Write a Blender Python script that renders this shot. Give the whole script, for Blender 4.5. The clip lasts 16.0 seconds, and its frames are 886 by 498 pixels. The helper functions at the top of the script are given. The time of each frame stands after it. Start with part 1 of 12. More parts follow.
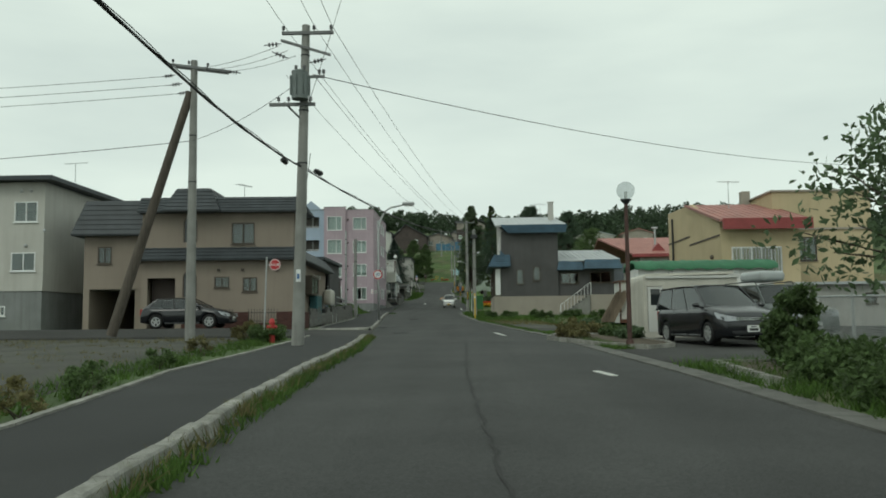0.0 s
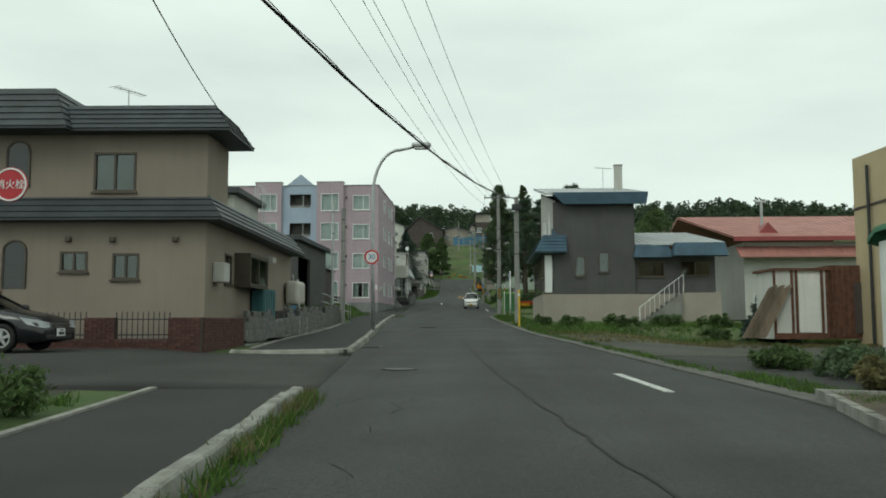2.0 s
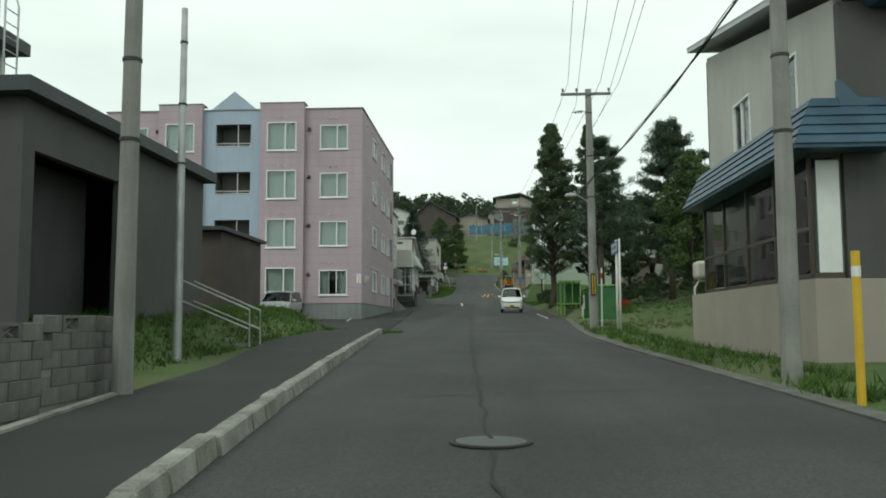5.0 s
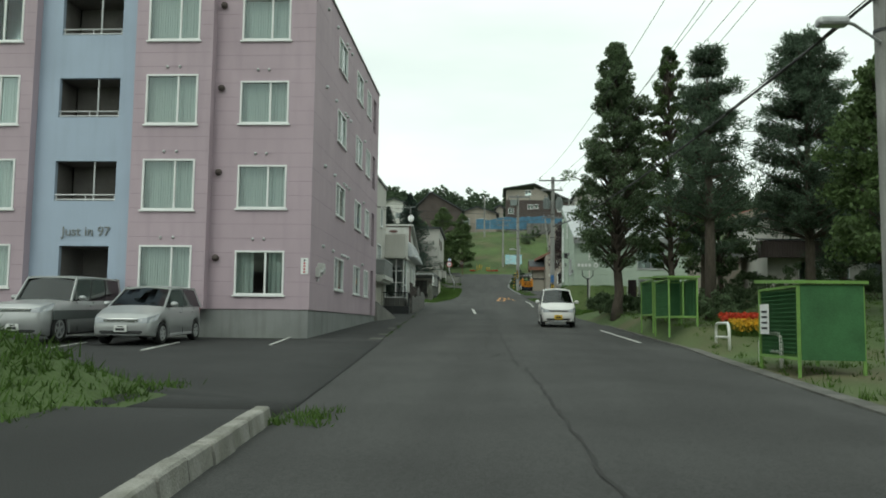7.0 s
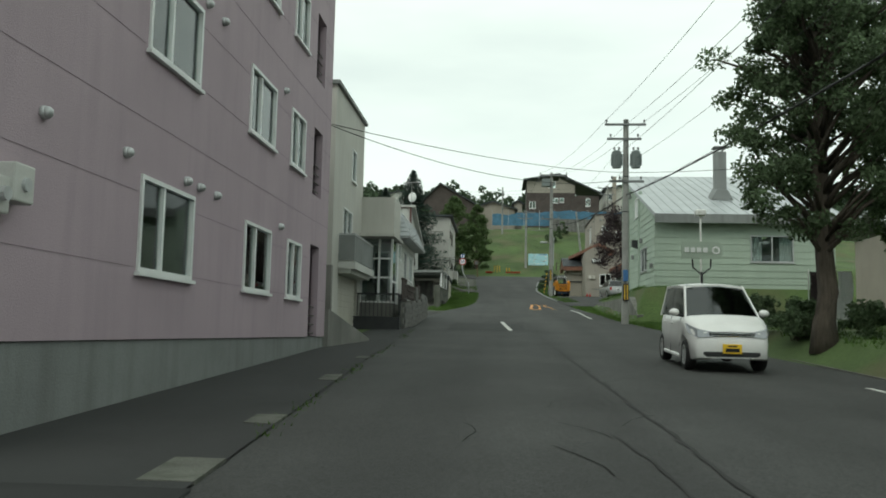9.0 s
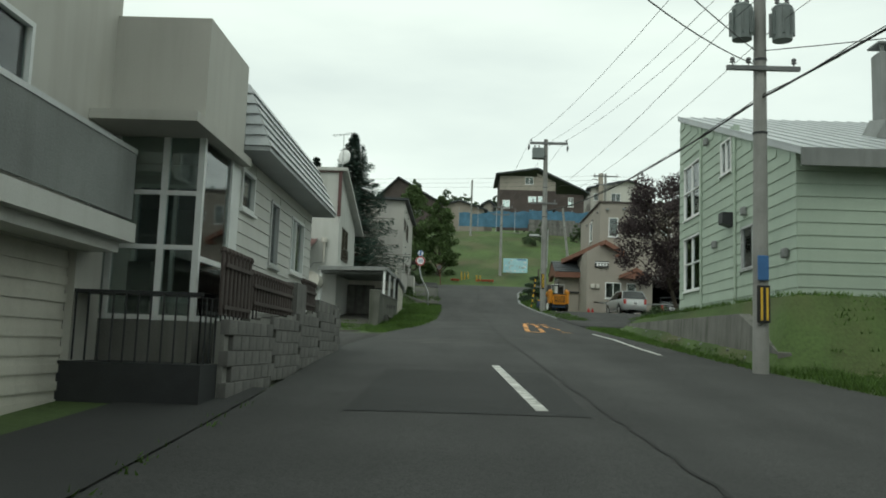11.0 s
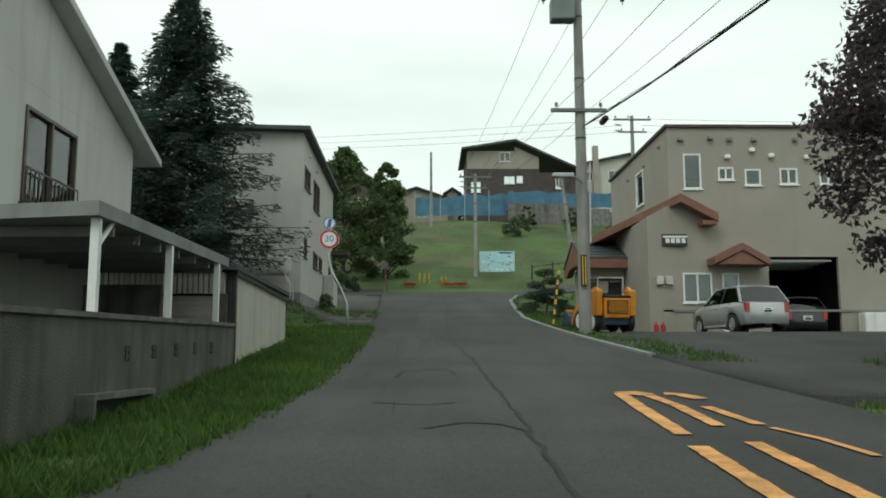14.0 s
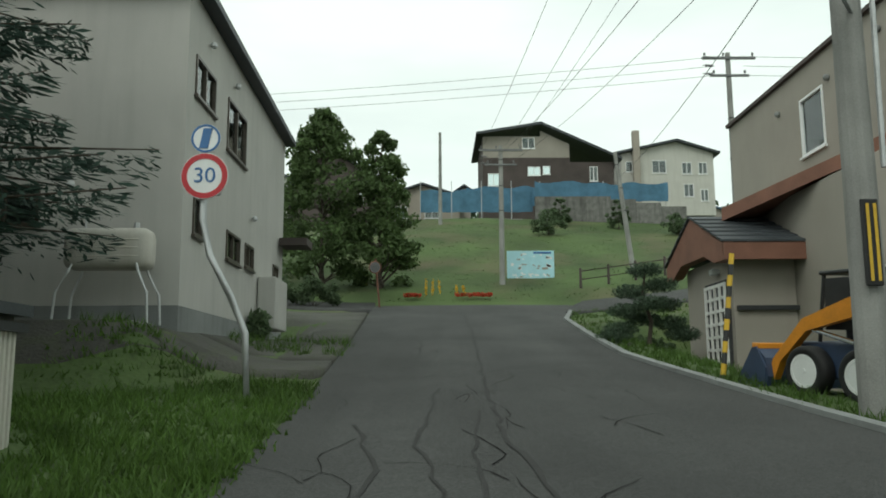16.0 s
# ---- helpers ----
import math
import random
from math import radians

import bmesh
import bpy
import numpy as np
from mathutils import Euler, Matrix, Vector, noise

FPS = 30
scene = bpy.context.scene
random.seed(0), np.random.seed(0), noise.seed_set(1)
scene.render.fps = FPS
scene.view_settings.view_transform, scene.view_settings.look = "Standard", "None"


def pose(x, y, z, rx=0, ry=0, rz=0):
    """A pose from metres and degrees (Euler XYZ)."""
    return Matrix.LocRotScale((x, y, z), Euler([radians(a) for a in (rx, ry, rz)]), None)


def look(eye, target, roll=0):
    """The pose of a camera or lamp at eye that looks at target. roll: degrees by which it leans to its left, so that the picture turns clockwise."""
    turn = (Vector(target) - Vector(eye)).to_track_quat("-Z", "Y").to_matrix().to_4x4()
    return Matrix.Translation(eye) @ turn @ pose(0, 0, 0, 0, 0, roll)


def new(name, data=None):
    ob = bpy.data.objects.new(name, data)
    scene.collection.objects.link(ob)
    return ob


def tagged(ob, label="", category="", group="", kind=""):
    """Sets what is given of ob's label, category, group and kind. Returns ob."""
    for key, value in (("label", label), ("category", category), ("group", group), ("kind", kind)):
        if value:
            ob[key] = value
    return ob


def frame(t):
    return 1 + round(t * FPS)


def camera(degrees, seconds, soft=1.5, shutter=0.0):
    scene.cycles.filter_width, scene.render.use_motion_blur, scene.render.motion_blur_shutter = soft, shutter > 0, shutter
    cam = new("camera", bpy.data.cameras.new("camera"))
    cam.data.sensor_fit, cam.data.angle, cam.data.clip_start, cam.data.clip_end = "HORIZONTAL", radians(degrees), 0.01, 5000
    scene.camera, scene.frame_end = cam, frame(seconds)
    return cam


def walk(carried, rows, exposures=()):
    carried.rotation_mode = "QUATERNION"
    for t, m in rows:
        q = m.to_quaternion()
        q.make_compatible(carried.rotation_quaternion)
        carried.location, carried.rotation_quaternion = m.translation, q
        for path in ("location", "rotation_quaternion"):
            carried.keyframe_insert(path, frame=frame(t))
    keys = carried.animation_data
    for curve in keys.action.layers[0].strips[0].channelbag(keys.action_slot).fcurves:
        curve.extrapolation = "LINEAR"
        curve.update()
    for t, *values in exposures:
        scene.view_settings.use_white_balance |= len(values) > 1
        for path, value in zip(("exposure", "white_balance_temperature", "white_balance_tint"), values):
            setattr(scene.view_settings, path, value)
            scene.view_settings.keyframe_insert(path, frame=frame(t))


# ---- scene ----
cam = camera(55.5, 16.0, 1.8)
PATH = [
    (0, (-4.548, 5.154, 6.325), (-4.606, 7.146, 6.5), -0.6),
    (0.5, (-4.847, 9.832, 6.44), (-4.906, 11.824, 6.613), -0.7),
    (1, (-5.087, 14.712, 6.563), (-5.16, 16.703, 6.736), -0.6),
    (1.5, (-5.473, 19.685, 6.69), (-5.554, 21.676, 6.864), -0.2),
    (2, (-5.854, 24.765, 6.82), (-5.946, 26.756, 6.994), -0.1),
    (2.5, (-6.295, 29.937, 6.949), (-6.39, 31.927, 7.123), 0.0),
    (3, (-6.613, 34.931, 7.041), (-6.719, 36.921, 7.212), 0.1),
    (3.5, (-7.0, 40.206, 7.123), (-7.11, 42.196, 7.296), -0.3),
    (4, (-7.419, 45.449, 7.248), (-7.532, 47.438, 7.422), -0.5),
    (4.2, (-7.588, 47.542, 7.308), (-7.701, 49.531, 7.482), -0.6),
    (6.3, (-9.336, 69.095, 8.048), (-9.454, 71.084, 8.225), 0.6),
    (6.5, (-9.471, 71.066, 8.107), (-9.588, 73.054, 8.285), 0.5),
    (7, (-9.746, 75.878, 8.251), (-9.863, 77.866, 8.431), 0.7),
    (7.5, (-10.044, 80.782, 8.406), (-10.166, 82.77, 8.588), 1.3),
    (8, (-10.397, 85.686, 8.538), (-10.523, 87.674, 8.718), 1.8),
    (8.5, (-10.717, 90.709, 8.667), (-10.85, 92.696, 8.847), 0.7),
    (9, (-11.066, 95.951, 8.828), (-11.206, 97.936, 9.025), 1.2),
    (9.2, (-11.168, 98.033, 8.9), (-11.31, 100.018, 9.095), 2.1),
    (11.3, (-11.697, 118.786, 9.778), (-11.734, 120.772, 10.014), 1.6),
    (11.5, (-11.658, 120.653, 9.871), (-11.685, 122.639, 10.108), 1.3),
    (12, (-11.667, 125.235, 10.111), (-11.672, 127.22, 10.351), 1.3),
    (12.5, (-11.535, 129.497, 10.377), (-11.527, 131.482, 10.625), 1.0),
    (13, (-11.511, 133.803, 10.663), (-11.492, 135.787, 10.918), 0.6),
    (13.5, (-11.494, 137.927, 10.946), (-11.464, 139.909, 11.209), -0.4),
    (14, (-11.461, 142.01, 11.205), (-11.423, 143.992, 11.468), -0.1),
    (14.5, (-11.435, 145.943, 11.488), (-11.393, 147.923, 11.764), 0.3),
    (15, (-11.431, 149.709, 11.784), (-11.39, 151.688, 12.068), 0.3),
    (15.5, (-11.485, 153.326, 12.074), (-11.455, 155.304, 12.366), -0.2),
    (16, (-11.55, 156.899, 12.368), (-11.529, 158.877, 12.666), -0.3),
]
EXPOSURE = [(0, 0.06, 6500, -2), (2.5, 0.24, 6500, -2), (4, 0.34, 6500, -2), (6.5, 0.48, 6500, 0), (9, 0.42, 6500, 0), (11.5, 0.32, 6500, 0), (12.5, 0.36, 6500, 0), (14, 0.43, 6500, 0), (16, 0.46, 6500, 1)]
walk(cam, [(t, look(eye, target, roll)) for t, eye, target, roll in PATH], EXPOSURE)

# ---------------------------------------------------------------- daylight, overcast
world = bpy.data.worlds.new("overcast_sky")
scene.world = world
world.use_nodes = True
wn, wl = world.node_tree.nodes, world.node_tree.links
wn.clear()
w_out, w_bg = wn.new("ShaderNodeOutputWorld"), wn.new("ShaderNodeBackground")
w_sky = wn.new("ShaderNodeTexSky")
w_sky.sky_type, w_sky.sun_disc = "NISHITA", False
w_sky.sun_elevation, w_sky.sun_rotation = radians(45), radians(205)
w_co, w_map, w_noise, w_ramp = wn.new("ShaderNodeTexCoord"), wn.new("ShaderNodeMapping"), wn.new("ShaderNodeTexNoise"), wn.new("ShaderNodeValToRGB")
w_map.inputs["Scale"].default_value = (1.2, 1.2, 4.5)
w_noise.inputs["Scale"].default_value, w_noise.inputs["Detail"].default_value = 1.6, 5.0
w_ramp.color_ramp.elements[0].position, w_ramp.color_ramp.elements[0].color = 0.30, (6.2, 6.7, 6.6, 1)
w_ramp.color_ramp.elements[1].position, w_ramp.color_ramp.elements[1].color = 0.62, (7.9, 8.4, 8.0, 1)
w_mix = wn.new("ShaderNodeMix")
w_mix.data_type = "RGBA"
w_mix.inputs["Factor"].default_value = 0.94
wl.new(w_co.outputs["Generated"], w_map.inputs["Vector"])
wl.new(w_map.outputs["Vector"], w_noise.inputs["Vector"])
wl.new(w_noise.outputs["Fac"], w_ramp.inputs["Fac"])
wl.new(w_sky.outputs["Color"], w_mix.inputs["A"])
wl.new(w_ramp.outputs["Color"], w_mix.inputs["B"])
wl.new(w_mix.outputs["Result"], w_bg.inputs["Color"])
wl.new(w_bg.outputs["Background"], w_out.inputs["Surface"])
w_bg.inputs["Strength"].default_value = 0.10

sun = new("sun", bpy.data.lights.new("sun", "SUN"))
sun.data.energy, sun.data.angle, sun.data.color = 0.6, radians(25), (1.0, 0.97, 0.93)
sun.matrix_world = look((0, 0, 80), (18, 34, 40))


# ---------------------------------------------------------------- materials
def mat(name, color, rough=0.8, vary=0.18, scale=3.0, fine=40.0, bump=0.15, metal=0.0, stain=None, stain_amount=0.0, island=0.0, grain=None, spec=0.4):
    """A surface with two scales of colour variation, fine relief and, if asked, stains that run down and a grain."""
    m = bpy.data.materials.new(name)
    m.use_nodes = True
    n, l = m.node_tree.nodes, m.node_tree.links
    b = n["Principled BSDF"]
    b.inputs["Roughness"].default_value, b.inputs["Metallic"].default_value = rough, metal
    b.inputs["Specular IOR Level"].default_value = spec
    co = n.new("ShaderNodeTexCoord")
    big, small = n.new("ShaderNodeTexNoise"), n.new("ShaderNodeTexNoise")
    big.inputs["Scale"].default_value, big.inputs["Detail"].default_value = scale, 4.0
    small.inputs["Scale"].default_value, small.inputs["Detail"].default_value = fine, 3.0
    src = co.outputs["Object"]
    if grain:
        mp = n.new("ShaderNodeMapping")
        mp.inputs["Scale"].default_value = grain
        l.new(src, mp.inputs["Vector"])
        src = mp.outputs["Vector"]
    l.new(src, big.inputs["Vector"])
    l.new(src, small.inputs["Vector"])
    add = n.new("ShaderNodeMath")
    add.operation = "MULTIPLY_ADD"
    l.new(big.outputs["Fac"], add.inputs[0])
    add.inputs[1].default_value = 0.65
    sc = n.new("ShaderNodeMath")
    sc.operation = "MULTIPLY"
    l.new(small.outputs["Fac"], sc.inputs[0])
    sc.inputs[1].default_value = 0.35
    l.new(sc.outputs[0], add.inputs[2])
    ramp = n.new("ShaderNodeValToRGB")
    lo = [max(0, c * (1 - vary * 1.6)) for c in color]
    hi = [min(1, c * (1 + vary * 1.3)) for c in color]
    ramp.color_ramp.elements[0].position, ramp.color_ramp.elements[0].color = 0.3, (*lo, 1)
    ramp.color_ramp.elements[1].position, ramp.color_ramp.elements[1].color = 0.7, (*hi, 1)
    l.new(add.outputs[0], ramp.inputs["Fac"])
    out = ramp.outputs["Color"]
    if stain:
        mp = n.new("ShaderNodeMapping")
        mp.inputs["Scale"].default_value = (2.2, 2.2, 0.22)
        st = n.new("ShaderNodeTexNoise")
        st.inputs["Scale"].default_value, st.inputs["Detail"].default_value = 1.7, 6.0
        sr = n.new("ShaderNodeMapRange")
        sr.inputs["From Min"].default_value, sr.inputs["From Max"].default_value = 0.48, 0.75
        sr.inputs["To Max"].default_value = stain_amount
        mx = n.new("ShaderNodeMix")
        mx.data_type = "RGBA"
        l.new(co.outputs["Object"], mp.inputs["Vector"])
        l.new(mp.outputs["Vector"], st.inputs["Vector"])
        l.new(st.outputs["Fac"], sr.inputs["Value"])
        l.new(sr.outputs["Result"], mx.inputs["Factor"])
        l.new(out, mx.inputs["A"])
        mx.inputs["B"].default_value = (*stain, 1)
        out = mx.outputs["Result"]
    if island:
        info, geo = n.new("ShaderNodeObjectInfo"), n.new("ShaderNodeNewGeometry")
        su = n.new("ShaderNodeMath")
        su.operation = "ADD"
        l.new(info.outputs["Random"], su.inputs[0])
        l.new(geo.outputs["Random Per Island"], su.inputs[1])
        fr = n.new("ShaderNodeMath")
        fr.operation = "FRACT"
        l.new(su.outputs[0], fr.inputs[0])
        mr = n.new("ShaderNodeMapRange")
        mr.inputs["To Min"].default_value, mr.inputs["To Max"].default_value = 1 - island, 1 + island
        l.new(fr.outputs[0], mr.inputs["Value"])
        hs = n.new("ShaderNodeHueSaturation")
        l.new(mr.outputs["Result"], hs.inputs["Value"])
        l.new(out, hs.inputs["Color"])
        out = hs.outputs["Color"]
    l.new(out, b.inputs["Base Color"])
    if bump:
        bp = n.new("ShaderNodeBump")
        bp.inputs["Strength"].default_value, bp.inputs["Distance"].default_value = bump, 0.02
        l.new(small.outputs["Fac"], bp.inputs["Height"])
        l.new(bp.outputs["Normal"], b.inputs["Normal"])
    return m


def glass_mat(name, tint, clear=0.5):
    m = bpy.data.materials.new(name)
    m.use_nodes = True
    n, l = m.node_tree.nodes, m.node_tree.links
    n.clear()
    o, mx, tr, gl, fr = n.new("ShaderNodeOutputMaterial"), n.new("ShaderNodeMixShader"), n.new("ShaderNodeBsdfTransparent"), n.new("ShaderNodeBsdfGlossy"), n.new("ShaderNodeFresnel")
    tr.inputs["Color"].default_value = (*tint, 1)
    gl.inputs["Roughness"].default_value = 0.03
    gl.inputs["Color"].default_value = (0.9, 0.93, 0.93, 1)
    fr.inputs["IOR"].default_value = 1.75
    l.new(fr.outputs[0], mx.inputs["Fac"])
    l.new(tr.outputs[0], mx.inputs[1])
    l.new(gl.outputs[0], mx.inputs[2])
    l.new(mx.outputs[0], o.inputs["Surface"])
    return m


def leaf_mat(name, color, vary=0.45):
    m = mat(name, color, rough=0.6, vary=0.3, scale=0.6, fine=6, bump=0.0, island=vary, spec=0.25)
    b = m.node_tree.nodes["Principled BSDF"]
    n, l = m.node_tree.nodes, m.node_tree.links
    out = b.outputs["BSDF"].links[0].to_socket
    tl, mx = n.new("ShaderNodeBsdfTranslucent"), n.new("ShaderNodeMixShader")
    mx.inputs["Fac"].default_value = 0.45
    l.new(b.inputs["Base Color"].links[0].from_socket, tl.inputs["Color"])
    l.new(b.outputs["BSDF"], mx.inputs[1])
    l.new(tl.outputs["BSDF"], mx.inputs[2])
    l.new(mx.outputs["Shader"], out)
    return m


M_asphalt = mat("asphalt", (0.041, 0.0415, 0.040), 0.85, 0.22, 0.45, 60, 0.5)
def wheel_tracks(m, amount):
    """Long soft streaks along the street and coarse light stones in the asphalt."""
    n, l = m.node_tree.nodes, m.node_tree.links
    b = n["Principled BSDF"]
    old = b.inputs["Base Color"].links[0].from_socket
    co, mp, nz, mr, mx = n.new("ShaderNodeTexCoord"), n.new("ShaderNodeMapping"), n.new("ShaderNodeTexNoise"), n.new("ShaderNodeMapRange"), n.new("ShaderNodeMix")
    mp.inputs["Scale"].default_value = (0.9, 0.035, 1)
    nz.inputs["Scale"].default_value, nz.inputs["Detail"].default_value = 1.0, 4
    mr.inputs["From Min"].default_value, mr.inputs["From Max"].default_value = 0.3, 0.7
    mr.inputs["To Min"].default_value, mr.inputs["To Max"].default_value = 1 - amount, 1 + amount
    sp, sr, m2 = n.new("ShaderNodeTexVoronoi"), n.new("ShaderNodeMapRange"), n.new("ShaderNodeMath")
    sp.inputs["Scale"].default_value = 55
    sr.inputs["From Min"].default_value, sr.inputs["From Max"].default_value = 0.0, 1.0
    sr.inputs["To Min"].default_value, sr.inputs["To Max"].default_value = 0.62, 1.45
    m2.operation = "MULTIPLY"
    mx.data_type, mx.blend_type = "RGBA", "MULTIPLY"
    mx.inputs["Factor"].default_value = 1.0
    l.new(co.outputs["Object"], mp.inputs["Vector"])
    l.new(mp.outputs["Vector"], nz.inputs["Vector"])
    l.new(nz.outputs["Fac"], mr.inputs["Value"])
    l.new(co.outputs["Object"], sp.inputs["Vector"])
    l.new(sp.outputs["Color"], sr.inputs["Value"])
    l.new(mr.outputs["Result"], m2.inputs[0])
    l.new(sr.outputs["Result"], m2.inputs[1])
    l.new(old, mx.inputs["A"])
    l.new(m2.outputs["Value"], mx.inputs["B"])
    l.new(mx.outputs["Result"], b.inputs["Base Color"])


wheel_tracks(M_asphalt, 0.22)
M_asphalt_old = mat("old_asphalt", (0.042, 0.0415, 0.039), 0.9, 0.22, 0.5, 45, 0.6)
M_walkpath = mat("dark_asphalt_pavement", (0.031, 0.032, 0.0315), 0.9, 0.2, 0.6, 70, 0.6)
M_crack = mat("open_crack", (0.024, 0.0235, 0.023), 0.97, 0.2, 3, 50, 0.0, spec=0.05)
M_tar = mat("tar_seal", (0.024, 0.0235, 0.023), 0.88, 0.2, 3, 50, 0.2)
M_kerb = mat("kerb_concrete", (0.27, 0.265, 0.24), 0.9, 0.3, 2.5, 45, 0.6, stain=(0.12, 0.12, 0.09), stain_amount=0.7, island=0.12)
M_concrete = mat("concrete", (0.22, 0.217, 0.20), 0.9, 0.2, 1.2, 50, 0.5, stain=(0.10, 0.10, 0.085), stain_amount=0.65)
M_block = mat("concrete_block", (0.16, 0.157, 0.147), 0.95, 0.25, 3, 60, 0.6, stain=(0.05, 0.05, 0.045), stain_amount=0.7, island=0.14)
M_brick = mat("dark_red_brick", (0.098, 0.046, 0.040), 0.9, 0.3, 6, 50, 0.5, island=0.22)
M_mortar = mat("mortar", (0.085, 0.062, 0.054), 0.95, 0.2, 5, 60, 0.4)
M_white_line = mat("worn_white_paint", (0.52, 0.52, 0.49), 0.8, 0.35, 5, 30, 0.3)
M_orange_line = mat("worn_orange_paint", (0.62, 0.30, 0.10), 0.8, 0.3, 4, 30, 0.3)
M_soil = mat("soil", (0.085, 0.068, 0.048), 0.95, 0.3, 2, 30, 0.6)
M_waste = mat("dark_waste_gravel", (0.07, 0.068, 0.06), 0.95, 0.3, 0.5, 22, 0.9, stain=(0.07, 0.085, 0.04), stain_amount=0.6)
M_gutter = mat("weathered_gutter_concrete", (0.125, 0.123, 0.112), 0.9, 0.3, 1.5, 45, 0.6, stain=(0.05, 0.05, 0.042), stain_amount=0.7)
M_mossy = mat("mossy_dark_concrete", (0.105, 0.107, 0.092), 0.95, 0.3, 1.2, 45, 0.6, stain=(0.045, 0.055, 0.035), stain_amount=0.8)
M_joint = mat("lilac_panel_joint", (0.27, 0.21, 0.24), 0.9, 0.2, 3, 40, 0)
M_steel = mat("galvanised_steel", (0.42, 0.43, 0.43), 0.45, 0.15, 4, 60, 0.1, metal=0.6)
M_polecon = mat("pole_concrete", (0.26, 0.26, 0.245), 0.85, 0.18, 1.5, 60, 0.3, stain=(0.12, 0.12, 0.11), stain_amount=0.5)
M_polewood = mat("silhouette_dark_wood", (0.10, 0.085, 0.07), 0.9, 0.3, 3, 40, 0.5, grain=(6, 6, 0.5))
M_rust = mat("rusty_brown_steel", (0.12, 0.055, 0.035), 0.8, 0.35, 5, 40, 0.3)
M_black = mat("black_rubber", (0.012, 0.012, 0.012), 0.7, 0.2, 4, 60, 0.1)
M_dark = mat("dark_metal", (0.03, 0.032, 0.034), 0.5, 0.2, 4, 40, 0.1)
M_white = mat("white_paint", (0.72, 0.72, 0.69), 0.6, 0.06, 2, 40, 0.08, stain=(0.42, 0.41, 0.37), stain_amount=0.45)
M_frame = mat("white_window_frame", (0.74, 0.75, 0.74), 0.45, 0.05, 3, 30, 0.03)
M_alu = mat("bronze_window_frame", (0.09, 0.075, 0.06), 0.4, 0.12, 3, 30, 0.03, metal=0.4)
M_silverframe = mat("silver_window_frame", (0.5, 0.51, 0.51), 0.4, 0.08, 3, 30, 0.03, metal=0.5)
M_curtain = mat("pale_curtain", (0.62, 0.66, 0.62), 0.9, 0.10, 1.2, 14, 0.3, grain=(9, 9, 0.3))
# dim colour that stands for shade inside rooms and recesses
M_interior = mat("interior_shade_colour", (0.16, 0.15, 0.14), 0.9, 0.2, 1, 20, 0.0)
M_glass = glass_mat("window_glass", (0.80, 0.86, 0.85))
M_carglass = glass_mat("car_glass", (0.30, 0.34, 0.34))
M_pink = mat("lilac_pink_render", (0.42, 0.335, 0.375), 0.85, 0.06, 0.6, 60, 0.25, stain=(0.31, 0.245, 0.28), stain_amount=0.35)
M_blue = mat("pale_blue_render", (0.36, 0.43, 0.53), 0.85, 0.06, 0.6, 60, 0.25, stain=(0.28, 0.33, 0.40), stain_amount=0.3)
M_tan = mat("tan_mortar_wall", (0.275, 0.232, 0.192), 0.95, 0.08, 0.5, 90, 0.5, stain=(0.22, 0.18, 0.15), stain_amount=0.4)
M_roofdark = mat("dark_slate_metal_roof", (0.045, 0.052, 0.058), 0.55, 0.2, 1.5, 40, 0.15)
M_roofblue = mat("blue_metal_roof", (0.042, 0.085, 0.125), 0.5, 0.2, 1.5, 40, 0.12)
M_roofsilver = mat("pale_grey_metal_roof", (0.42, 0.44, 0.45), 0.45, 0.1, 1.0, 30, 0.1, metal=0.2)
M_roofred = mat("faded_red_metal_roof", (0.36, 0.165, 0.14), 0.55, 0.16, 1.0, 30, 0.1)
M_roofredd = mat("deep_red_metal_fascia", (0.27, 0.055, 0.055), 0.5, 0.15, 1.5, 30, 0.08)
M_grey = mat("dark_grey_siding", (0.088, 0.086, 0.086), 0.85, 0.12, 0.8, 60, 0.3, stain=(0.07, 0.066, 0.065), stain_amount=0.4)
M_beige = mat("beige_plinth", (0.34, 0.305, 0.26), 0.9, 0.08, 0.8, 60, 0.3, stain=(0.3, 0.27, 0.23), stain_amount=0.4)
M_yellow = mat("pale_yellow_wall", (0.48, 0.395, 0.25), 0.85, 0.07, 0.7, 60, 0.2, stain=(0.4, 0.31, 0.18), stain_amount=0.3)
M_cream = mat("cream_wall", (0.50, 0.49, 0.45), 0.85, 0.06, 0.8, 60, 0.2, stain=(0.38, 0.36, 0.32), stain_amount=0.45)
M_offwhite = mat("off_white_siding", (0.56, 0.56, 0.53), 0.8, 0.06, 0.8, 40, 0.15, stain=(0.42, 0.42, 0.38), stain_amount=0.4, island=0.04)
M_green = mat("pale_green_siding", (0.37, 0.44, 0.365), 0.75, 0.07, 0.8, 40, 0.12, stain=(0.30, 0.37, 0.30), stain_amount=0.3, island=0.05)
M_shop = mat("greige_render", (0.315, 0.288, 0.25), 0.9, 0.06, 0.8, 70, 0.3, stain=(0.28, 0.25, 0.22), stain_amount=0.35)
M_trim = mat("terracotta_trim", (0.20, 0.092, 0.062), 0.6, 0.15, 2, 40, 0.1)
M_greyhouse = mat("light_grey_render", (0.46, 0.45, 0.42), 0.9, 0.06, 0.8, 70, 0.3, stain=(0.34, 0.33, 0.30), stain_amount=0.35)
M_found = mat("grey_foundation", (0.22, 0.23, 0.225), 0.9, 0.12, 1.0, 50, 0.3, stain=(0.13, 0.13, 0.125), stain_amount=0.5)
M_darkbrown = mat("dark_brown_siding", (0.075, 0.06, 0.055), 0.85, 0.2, 0.8, 40, 0.2)
